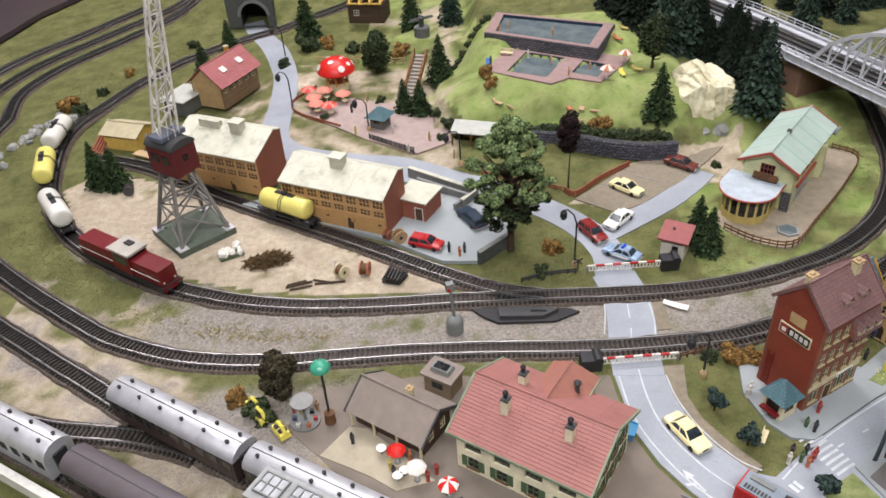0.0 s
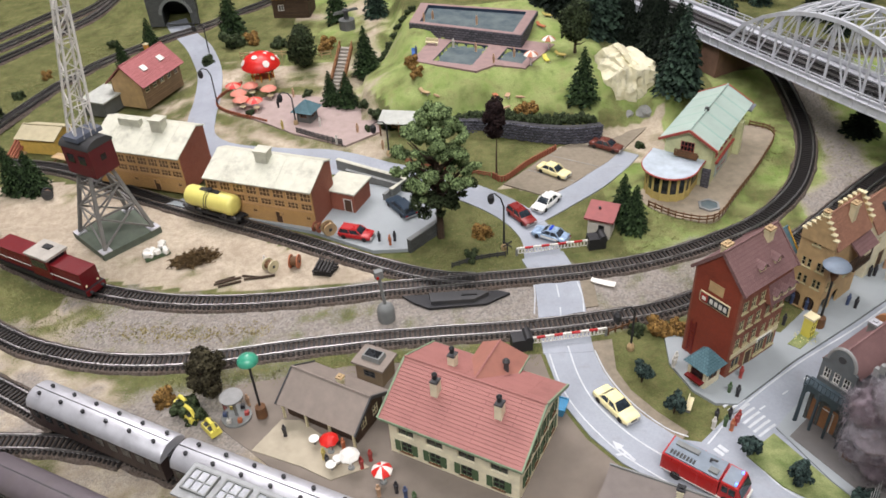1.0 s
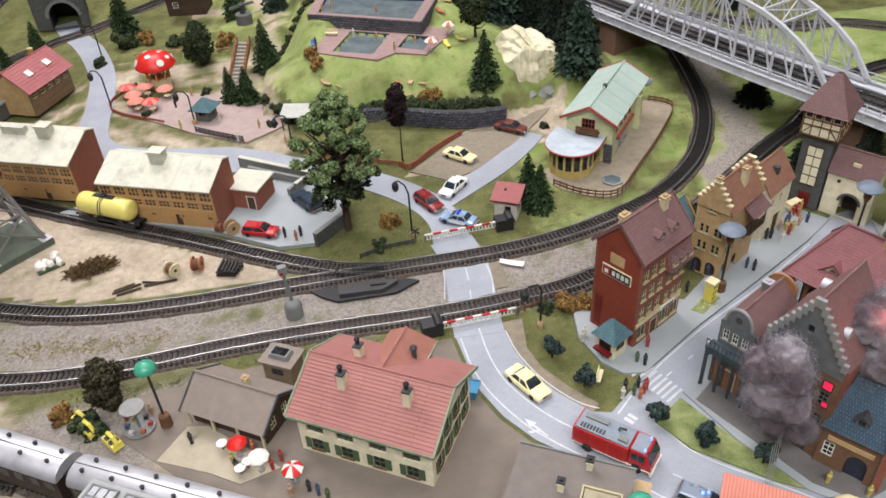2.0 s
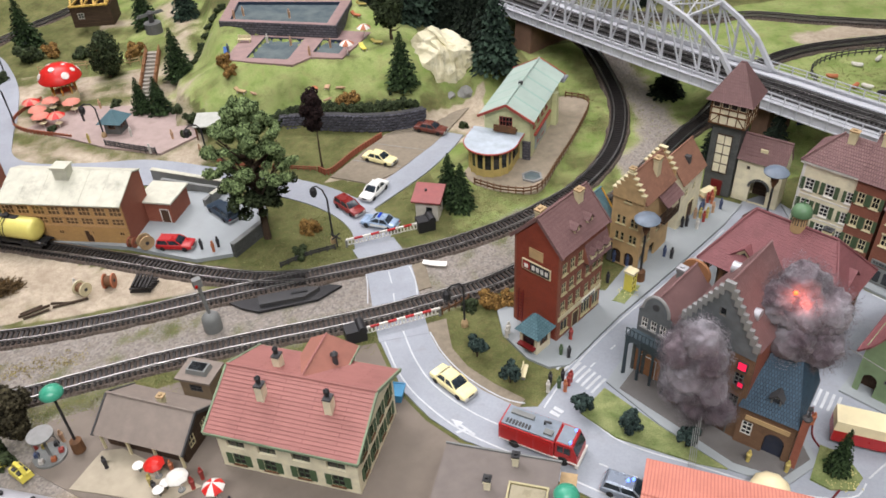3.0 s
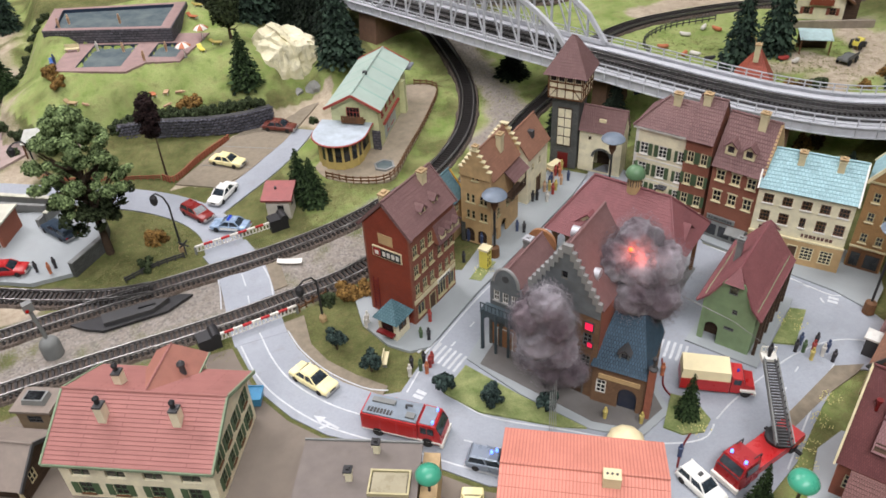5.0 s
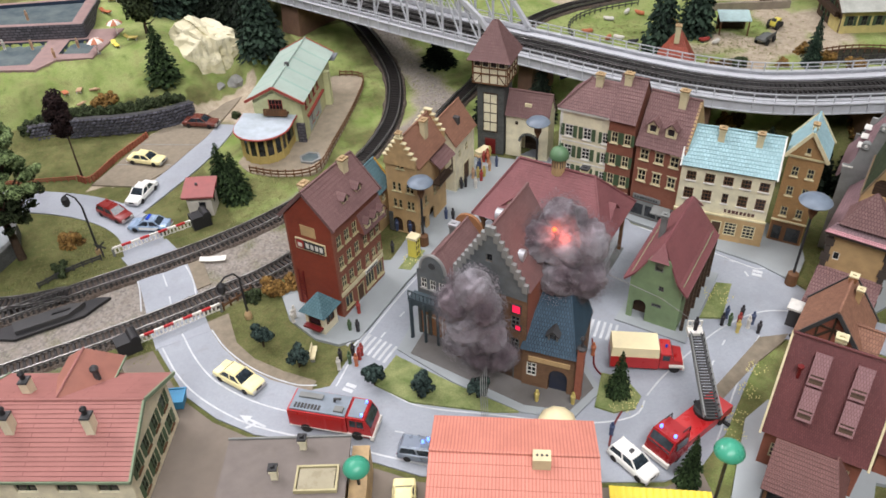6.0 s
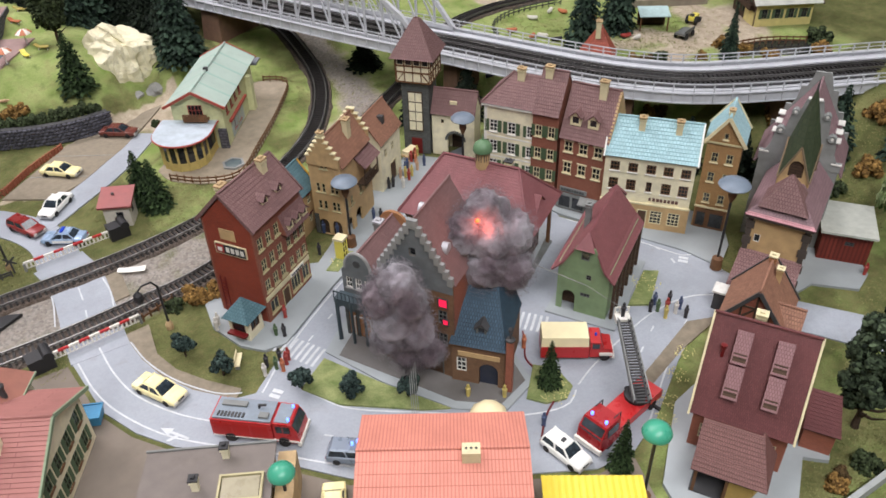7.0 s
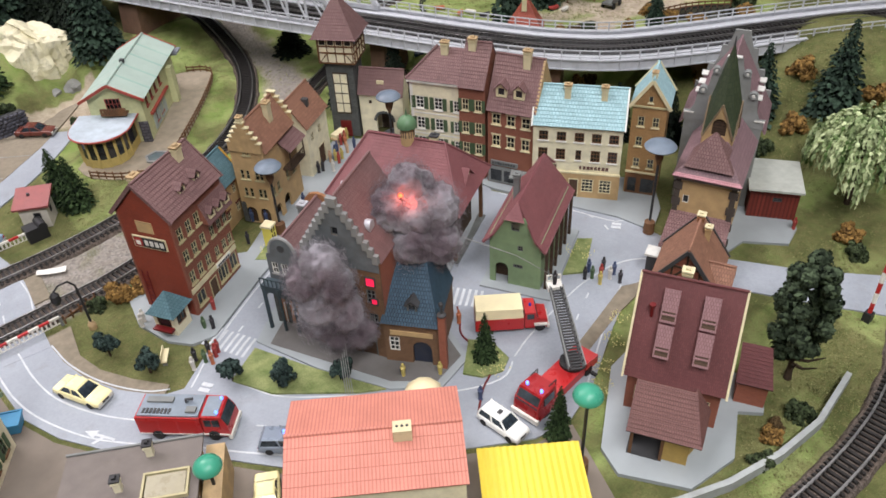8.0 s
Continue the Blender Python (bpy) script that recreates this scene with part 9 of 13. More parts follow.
def tank_engine(x, y, rz):
    """Fire tender with grey roof deck."""
    c = thing("fire_engine", x, y, 0.12, rz, "red fire tender with grey roof deck and white bumper", "fire engine", "fire engines")
    c.scale = (0.88, 0.92, 0.92)
    bm = box(bm_new(), -4.3, -1.35, 0.78, 1.6, 1.35, 2.75)
    body = part("body", bm, M_RED, c, bevel=0.1)
    bm = bm_new()
    loft(bm, [[(px, -1.3, 0.5), (px, 1.3, 0.5), (px, 1.3 * k, z), (px, -1.3 * k, z)] for px, z, k in ((1.7, 2.85, 0.97), (3.4, 2.8, 0.95), (3.95, 1.7, 0.98), (4.1, 0.55, 0.98))])
    cab = part("cab", bm, M_RED, c, bevel=0.06)
    part("windscreen", loft_quad([(3.5, -1.1, 2.62), (3.5, 1.1, 2.62), (3.97, 1.15, 1.72), (3.97, -1.15, 1.72)], 0.05, (0.9, 0, 0.4)), M_GLASSCAR, cab)
    for s in (-1, 1):
        part("side_window", box(bm_new(), 1.95, s * 1.28 - 0.06, 1.75, 2.55, s * 1.28 + 0.06, 2.5), M_GLASSCAR, cab)
        part("side_window", box(bm_new(), 2.65, s * 1.28 - 0.06, 1.75, 3.3, s * 1.28 + 0.06, 2.5), M_GLASSCAR, cab)
        part("running_board", box(bm_new(), -4.2, s * 1.3 - 0.1, 0.72, 4.0, s * 1.3 + 0.08, 0.84), M_WHITE, c)
        for k in range(3):
            part("locker", box(bm_new(), -4.0 + k * 1.8, s * 1.36 - 0.02, 0.8, -2.4 + k * 1.8, s * 1.36 + 0.02, 2.4), M_DKRED2, body)
        for fx in (-2.6, 2.6):
            wheel(c, fx, s * 1.2, 0.58, 0.4)
    part("front_bumper", box(bm_new(), 3.9, -1.4, 0.3, 4.25, 1.4, 0.75), M_WHITE, c, bevel=0.08)
    d = part("roof_deck", box(bm_new(), -4.1, -1.2, 2.75, 1.5, 1.2, 2.92), M_DECKGREY, c, bevel=0.04)
    for k in range(8):
        part("deck_grille", box(bm_new(), -3.7 + k * 0.34, -1.0, 2.92, -3.5 + k * 0.34, -0.45, 3.0), M_DARK, d)
    part("ladder_rack", box(bm_new(), -3.6, 0.2, 2.92, -1.2, 0.75, 3.12), M_GREY, d)
    part("monitor", tube(bm_new(), [(0.0, 0.3, 2.9), (0.0, 0.3, 3.3), (0.7, 0.3, 3.4)], 0.12, 8), M_DARK, d)
    part("roof_box", box(bm_new(), 0.3, -0.9, 2.92, 1.2, -0.3, 3.15), M_GREY, d)
    part("cab_roof", box(bm_new(), 1.8, -1.1, 2.83, 3.2, 1.1, 2.9), M_DECKGREY, cab)
    beacon(cab, 3.1, 0.8, 2.85)
    beacon(cab, 3.1, -0.8, 2.85)
    return c


def loft_quad(q, th, n):
    bm = bm_new()
    n = Vector(n).normalized() * th
    loft(bm, [[Vector(p) for p in q], [Vector(p) + n for p in q]])
    return bm


M_DKRED2 = paint("fire_red_shutter", srgb(170, 26, 26), 0.4, var=0.04)
M_DECKGREY = paint("deck_grey", srgb(126, 136, 146), 0.5)
tank_engine(32.2, 48.4, heading((28.8, 51.6), (35.6, 45.4)))


def tarp_truck(x, y, rz):
    c = thing("fire_truck", x, y, 0.12, rz, "red fire truck with cream tarpaulin body", "fire engine", "fire engines")
    c.scale = (0.92, 0.92, 0.92)
    part("lower_body", box(bm_new(), -3.5, -1.25, 0.5, 1.2, 1.25, 1.9), M_RED, c, bevel=0.06)
    part("tarpaulin", box(bm_new(), -3.5, -1.22, 1.9, 1.15, 1.22, 3.05, taper=0.03), M_TARP, c, bevel=0.12)
    bm = bm_new()
    loft(bm, [[(px, -1.15, 0.5), (px, 1.15, 0.5), (px, 1.1, z), (px, -1.1, z)] for px, z in ((1.3, 2.4), (2.35, 2.35), (2.6, 1.6), (3.5, 1.45), (3.6, 0.6))])
    cab = part("cab", bm, M_RED, c, bevel=0.05)
    part("windscreen", loft_quad([(2.4, -1.0, 2.25), (2.4, 1.0, 2.25), (2.6, 1.0, 1.65), (2.6, -1.0, 1.65)], 0.04, (0.9, 0, 0.3)), M_GLASSCAR, cab)
    for s in (-1, 1):
        part("side_window", box(bm_new(), 1.5, s * 1.12 - 0.05, 1.6, 2.2, s * 1.12 + 0.05, 2.2), M_GLASSCAR, cab)
        part("mudguard", box(bm_new(), 2.2, s * 1.1 - 0.3, 0.9, 3.5, s * 1.1 + 0.2, 1.1), M_WHITE, c, bevel=0.05)
        for fx in (-2.2, 2.8):
            wheel(c, fx, s * 1.0, 0.52, 0.42)
    part("front_bumper", box(bm_new(), 3.5, -1.2, 0.4, 3.75, 1.2, 0.7), M_WHITE, c)
    beacon(cab, 1.9, 0, 2.38, M_BEACONOFF)


M_TARP = paint("cream_tarpaulin", srgb(236, 222, 180), 0.7, var=0.05, dirty=0.1)
tarp_truck(59.6, 40.4, heading((56.6, 42.6), (62.4, 38.4)))


def ladder_truck(x, y, rz):
    c = thing("ladder_truck", x, y, 0.12, rz, "red turntable ladder truck with extended black and silver ladder", "fire engine", "fire engines")
    part("chassis", box(bm_new(), -4.2, -1.1, 0.45, 2.4, 1.1, 1.3), M_RED, c, bevel=0.06)
    bm = bm_new()
    loft(bm, [[(px, -1.25, 0.45), (px, 1.25, 0.45), (px, 1.2 * k, z), (px, -1.2 * k, z)] for px, z, k in ((1.9, 2.7, 0.9), (3.7, 2.75, 0.92), (4.3, 1.9, 0.97), (4.4, 0.5, 0.97))])
    cab = part("cab", bm, M_DKFIRE, c, bevel=0.14)
    part("windscreen", loft_quad([(3.82, -1.0, 2.6), (3.82, 1.0, 2.6), (4.32, 1.05, 1.75), (4.32, -1.05, 1.75)], 0.05, (0.9, 0, 0.4)), M_GLASSCAR, cab)
    for s in (-1, 1):
        part("side_window", box(bm_new(), 2.3, s * 1.2 - 0.06, 1.7, 3.6, s * 1.2 + 0.06, 2.4), M_GLASSCAR, cab)
        for fx in (-2.8, 3.1):
            wheel(c, fx, s * 1.0, 0.52, 0.42)
        beacon(cab, 3.3, s * 0.7, 2.72)
        part("outrigger", box(bm_new(), -3.2, s * 1.5 - 0.3, 0.15, -2.9, s * 1.5 + 0.3, 0.3), M_BLACK, c)
        part("cab_handrail", tube(bm_new(), [(1.7, s * 0.9, 1.3), (1.7, s * 0.9, 3.0), (2.6, s * 0.9, 3.0)], 0.06, 6), M_BLACK, c)
    part("front_bumper", box(bm_new(), 4.3, -1.3, 0.3, 4.6, 1.3, 0.75), M_WHITE, c, bevel=0.06)
    t = part("turntable", lathe(bm_new(), [(1.1, 1.3), (1.1, 1.6), (0.8, 1.7)], 16, at(-2.0, 0, 0)), M_BLACK, c)
    part("control_seat", box(bm_new(), -2.6, 0.9, 1.6, -1.8, 1.5, 2.3), M_RED, t)


M_DKFIRE = paint("deep_red_cab", srgb(150, 24, 30), 0.28, var=0.04, dirty=0.05)
ladder_truck(57.4, 32.2, 189)


def ladder():
    a, b = Vector((58.1, 30.9, 2.9)), Vector((62.1, 37.4, 5.0))
    l = thing("turntable_ladder", a.x, a.y, 0, 0, "silver and black extended fire ladder with white rescue cage", "ladder")
    d = (b - a)
    f = d.normalized()
    s = f.cross(Vector((0, 0, 1))).normalized()
    u = s.cross(f)
    o = Vector((a.x, a.y, 0))
    for q in (-1, 1):
        part("side_rail", bar(bm_new(), a - o + s * q * 0.66, b - o + s * q * 0.54, 0.12, 0.2), M_STONEGREY, l)
        part("upper_rail", bar(bm_new(), a - o + s * q * 0.68 + u * 0.5, b - o + s * q * 0.56 + u * 0.45, 0.1, 0.1), M_GREY, l)
        part("inner_rail", bar(bm_new(), a - o + s * q * 0.5 + u * 0.14, b - o + s * q * 0.4 + u * 0.14, 0.1, 0.16), M_DARK, l)
    n = 30
    for k in range(n):
        p = a.lerp(b, k / (n - 1)) - o
        w = 0.62 - 0.12 * k / n
        part("rung", bar(bm_new(), p - s * w, p + s * w, 0.13, 0.12), M_DARK, l)
        if k % 2 == 0:
            for q in (-1, 1):
                part("lattice", bar(bm_new(), p + s * q * w, p + s * q * w + u * 0.48, 0.07, 0.07), M_DARK, l)
    e = b - o
    m = Matrix.Translation(e) @ at(rz=math.degrees(math.atan2(f.y, f.x)))
    part("rescue_cage", box(bm_new(), -0.1, -0.65, -0.3, 0.9, 0.65, 0.15, m), M_WHITE, l)
    place(part("cage_rail", frame_bars(bm_new(), 1.3, 0.7, 0.1, 0, 0.1, 3, 1), M_WHITE, l), m @ at(0.85, 0, 0.15, 90))
    figurine(b.x + f.x * 0.4, b.y + f.y * 0.4, b.z + 0.1, 3)


ladder()
h = thing("fire_hose", 57.2, 42.4, 0, 0, "thin red fire hose on the road", "hose")
bm = bm_new()
tube(bm, smooth_path([(-0.2, 2.4, 0.9), (-0.9, 1.2, 0.2), (-1.8, -0.1, 0.2), (-1.9, -1.8, 0.2), (-1.7, -3.3, 0.2), (-2.4, -5.0, 0.2), (-4.6, -6.3, 0.2), (-6.6, -8.0, 0.2)], 0.4), 0.09, 6)
part("hose", bm, M_DKRED, h)

# ---- rolling stock ----
def bogie(parent, x, z=0.72, wheels=(-0.9, 0.9)):
    bm = bm_new()
    for s in (-1, 1):
        box(bm, x - 1.5, s * 0.95 - 0.1, z + 0.25, x + 1.5, s * 0.95 + 0.1, z + 0.75)
    box(bm, x - 0.3, -0.9, z + 0.4, x + 0.3, 0.9, z + 0.8)
    part("bogie", bm, M_BLACK, parent)
    for w in wheels:
        me = cached("wheelset", lambda: to_mesh("wheelset", wheelset(), M_STEELDARK, True))
        place(part("wheelset", me, None, parent), at(x + w, 0, z + 0.52))


def wheelset():
    bm = bm_new()
    for s in (-1, 1):
        lathe(bm, [(0.6, s * 0.72 - 0.06), (0.6, s * 0.72), (0.52, s * 0.72 + 0.1), (0.4, s * 0.72 + 0.14)] if s > 0 else [(0.4, -0.86), (0.52, -0.82), (0.6, -0.72), (0.6, -0.66)], 16, at(0, 0, 0, 0, 90))
    tube(bm, [(0, -0.9, 0), (0, 0.9, 0)], 0.1, 8)
    return bm


M_STEELDARK = paint("wheel_steel", (0.12, 0.11, 0.11), 0.45, 0.8)
M_VANROOF = paint("purple_grey_roof", srgb(92, 84, 88), 0.6, dirty=0.3)
M_COACHSIDE = paint("dark_coach_side", srgb(56, 44, 42), 0.5, dirty=0.3)
M_TANKWHITE = paint("white_tank", srgb(218, 216, 208), 0.35, var=0.05, dirty=0.2)
M_TANKYELLOW = paint("yellow_tank", srgb(222, 211, 118), 0.35, var=0.05, dirty=0.15)


def tank_wagon(tr, x, y, mat, label, L=9.2):
    px, py, rz = along(tr, x, y)
    w = thing("tank_wagon", px, py, 0, rz, label, "wagon", "tank wagons")
    r = 1.45
    part("frame", box(bm_new(), -L / 2, -0.95, 1.25, L / 2, 0.95, 1.55), M_BLACK, w)
    bm = bm_new()
    n = 24
    prof = [(-L / 2 + 0.5, r * 0.5), (-L / 2 + 0.55, r * 0.75), (-L / 2 + 0.75, r * 0.94), (-L / 2 + 1.1, r), (L / 2 - 1.1, r), (L / 2 - 0.75, r * 0.94), (L / 2 - 0.55, r * 0.75), (L / 2 - 0.5, r * 0.5)]
    loft(bm, [[(px_, rr * math.cos(a), 3.15 + rr * math.sin(a)) for a in (2 * math.pi * k / n for k in range(n))] for px_, rr in prof])
    t = part("tank", bm, mat, w, smooth=True)
    part("catwalk", box(bm_new(), -1.6, -0.35, 4.6, 1.6, 0.35, 4.7), M_BLACK, t)
    part("dome", lathe(bm_new(), [(0.4, 4.5), (0.4, 4.9), (0.3, 5.0)], 12), M_BLACK, t)
    for s in (-1, 1):
        part("ladder_rail", tube(bm_new(), [(0.2 * s, 0.3, 4.7), (0.2 * s, 1.2, 4.3), (0.2 * s, 1.62, 3.2), (0.2 * s, 1.5, 1.6)], 0.05, 6), M_BLACK, t)
        part("saddle", box(bm_new(), s * 2.8 - 0.2, -1.1, 1.5, s * 2.8 + 0.2, 1.1, 2.2), M_BLACK, w)
        bogie(w, s * (L / 2 - 1.6), wheels=(-0.8, 0.8))
        for q in (-0.7, 0.7):
            part("buffer", tube(bm_new(), [(s * L / 2, q, 1.5), (s * (L / 2 + 0.5), q, 1.5)], 0.16, 8), M_BLACK, w)


tank_wagon(T_LOOP, -62.7, 122, M_TANKWHITE, "white tank wagon with black catwalk")
tank_wagon(T_LOOP, -60.2, 110.6, M_TANKYELLOW, "yellow tank wagon with black catwalk")
tank_wagon(T_LOOP, -53.0, 98.4, M_TANKWHITE, "white tank wagon coupled to the red locomotive")
tank_wagon(T_SIDING, -19.6, 97.4, M_TANKYELLOW, "pale yellow tank wagon standing on the factory siding")


def locomotive():
    px, py, rz = along(T_LOOP, -38.2, 86.2)
    w = thing("diesel_locomotive", px, py, 0, rz, "dark red diesel locomotive with pale cab roof", "locomotive")
    L = 16.4
    part("frame", box(bm_new(), -L / 2, -1.5, 1.2, L / 2, 1.5, 1.8), M_BLACK, w)
    for x0, x1 in ((-L / 2 + 0.4, -0.9), (2.6, L / 2 - 0.4)):
        hood = part("bonnet", box(bm_new(), x0, -1.25, 1.8, x1, 1.25, 4.1), M_LOCORED, w, bevel=0.18)
        for s in (-1, 1):
            for k in range(5):
                xx = x0 + 0.6 + k * (x1 - x0 - 1.2) / 5
                part("door_panel", box(bm_new(), xx, s * 1.26 - 0.03, 2.2, xx + 0.8, s * 1.26 + 0.03, 3.6), M_LOCORED, hood)
            part("handrail", tube(bm_new(), [(x0, s * 1.45, 2.9), (x1, s * 1.45, 2.9)], 0.05, 6), M_WHITE, hood)
    cab = part("cab", box(bm_new(), -0.9, -1.45, 1.8, 2.6, 1.45, 4.7), M_LOCORED, w, bevel=0.06)
    part("cab_roof", box(bm_new(), -1.2, -1.6, 4.7, 2.9, 1.6, 5.0), M_PALEROOF, cab, bevel=0.1)
    part("exhaust", box(bm_new(), 0.2, 0.1, 5.0, 1.4, 0.9, 5.2), M_BLACK, cab)
    for s in (-1, 1):
        part("cab_window", box(bm_new(), -0.5, s * 1.45 - 0.04, 3.2, 2.2, s * 1.45 + 0.04, 4.3), M_PANE, cab)
        part("cab_window", box(bm_new(), (-0.93 if s < 0 else 2.57), -1.1, 4.15, (-0.87 if s < 0 else 2.63), 1.1, 4.6), M_PANE, cab)
        bogie(w, s * 4.6, wheels=(-1.2, 1.2))
        part("buffer_beam", box(bm_new(), s * L / 2 - 0.1, -1.4, 1.1, s * L / 2 + 0.1, 1.4, 1.8), M_LOCORED, w)
        for q in (-0.85, 0.85):
            part("buffer", tube(bm_new(), [(s * L / 2, q, 1.5), (s * (L / 2 + 0.6), q, 1.5)], 0.2, 8), M_BLACK, w)
            part("lamp", lathe(bm_new(), [(0.14, 0), (0.14, 0.08)], 10, at(s * (L / 2 - 0.36), q, 2.2, 0, 0, 90)), M_CREAM, w)


M_LOCORED = paint("locomotive_red", srgb(104, 22, 28), 0.38, var=0.08, dirty=0.2)
M_PALEROOF = paint("pale_cab_roof", srgb(176, 170, 160), 0.5, dirty=0.2)
locomotive()


def coach(tr, x, y, L, label, vents=True, roof=None, side=None, arch_h=1.25):
    px, py, rz = along(tr, x, y)
    w = thing("railway_coach", px, py, 0, rz, label, "coach", "coaches")
    hw = 1.6
    part("side_wall", box(bm_new(), -L / 2, -hw, 1.3, L / 2, hw, 3.9), side or M_COACHSIDE, w, bevel=0.05)
    for s in (-1, 1):
        n = int(L / 1.7)
        for k in range(n):
            xx = -L / 2 + 0.9 + k * (L - 1.8) / max(1, n - 1)
            me = cached("coach_window", lambda: to_mesh("coach_window", box(bm_new(), -0.5, -0.04, 0, 0.5, 0.04, 1.0), M_PANE))
            place(part("coach_window", me, None, w), at(xx, s * hw, 2.6))
        bogie(w, s * (L / 2 - 2.6), wheels=(-1.1, 1.1))
        part("gangway", box(bm_new(), s * L / 2 - 0.05, -0.7, 1.5, s * (L / 2 + 0.35), 0.7, 4.0), M_BLACK, w)
    bm = bm_new()
    n = 14
    prof = [(hw * 1.04 * math.cos(a), 3.85 + arch_h * math.sin(a)) for a in (math.pi * k / n for k in range(n + 1))]
    loft(bm, [[(xx, a * kk, 3.85 + (b - 3.85) * kk) for a, b in prof] for xx, kk in ((-L / 2 - 0.1, 0.97), (-L / 2, 1.0), (L / 2, 1.0), (L / 2 + 0.1, 0.97))])
    r = part("roof", bm, roof or M_SILVER, w, smooth=True)
    part("roof_rib", box(bm_new(), -L / 2, -0.04, 3.85 + arch_h - 0.01, L / 2, 0.04, 3.85 + arch_h + 0.04), M_DARK, r)
    if vents:
        me = cached("roof_vent_small", lambda: to_mesh("ventilator", lathe(bm_new(), [(0.16, 0), (0.12, 0.16), (0.2, 0.18), (0.2, 0.3), (0.05, 0.36)], 8), M_BLACK))
        for k in range(6):
            for s in (-1, 1):
                xx = -L / 2 + 1.2 + k * (L - 2.4) / 5 + (0.5 if s > 0 else 0)
                place(part("ventilator", me, None, r), at(xx, s * 0.62, 3.85 + arch_h * 0.93))
    return w


coach(T_COACH, -22.6, 58.2, 17.0, "silver-roofed railway coach with small black ventilators")
coach(T_COACH, -6.4, 49.4, 17.4, "silver-roofed railway coach with small black ventilators")
coach(T_COACH, 9.6, 40.8, 17.0, "silver-roofed railway coach with small black ventilators")
coach(T_EDGE, -41.2, 58.4, 18.0, "silver locomotive-like coach on the edge track", True, M_SILVER, M_SILVER, 1.4)
coach(T_EDGE, -23.4, 49.2, 17.6, "dark grey roofed goods van on the edge track", False, M_VANROOF)
edge = part("board_edge", loft_wall([Vector((-62, 66.5, 0)), Vector((-40, 54.0, 0)), Vector((-20, 43.5, 0)), Vector((-4, 35, 0))], Vector((0, 0, 0)), 1.6), M_WHITE)
tagged(edge, "white painted edge strip of the layout board", "board edge", kind="structure")


M_CANOPY = paint("grey_canopy_sheet", srgb(150, 152, 152), 0.6, dirty=0.35)
M_PALEGLASS = paint("dusty_glass", srgb(138, 142, 146), 0.25, dirty=0.35)


def platform_roof():
    p = thing("platform_canopy", -8.4, 46.9, 0, -28, "grey platform canopy with glazed roof lights", "canopy")
    for x in (-3.5, 0, 3.5):
        part("post", box(bm_new(), x - 0.15, -0.15, 0, x + 0.15, 0.15, 5.4), M_GREY, p)
    part("roof", box(bm_new(), -5, -1.8, 5.4, 6, 1.6, 5.6), M_CANOPY, p, bevel=0.03)
    for k in range(3):
        f = place(part("roof_light", frame_bars(bm_new(), 2.6, 2.2, 0.14, -0.3, 0.0, 3, 2), M_GREY, p), at(-3.2 + k * 3.3, -1.1, 5.6, 0, -90))
        part("glazing", box(bm_new(), -1.2, -0.2, 0.1, 1.2, -0.15, 2.1), M_PALEGLASS, f)


platform_roof()


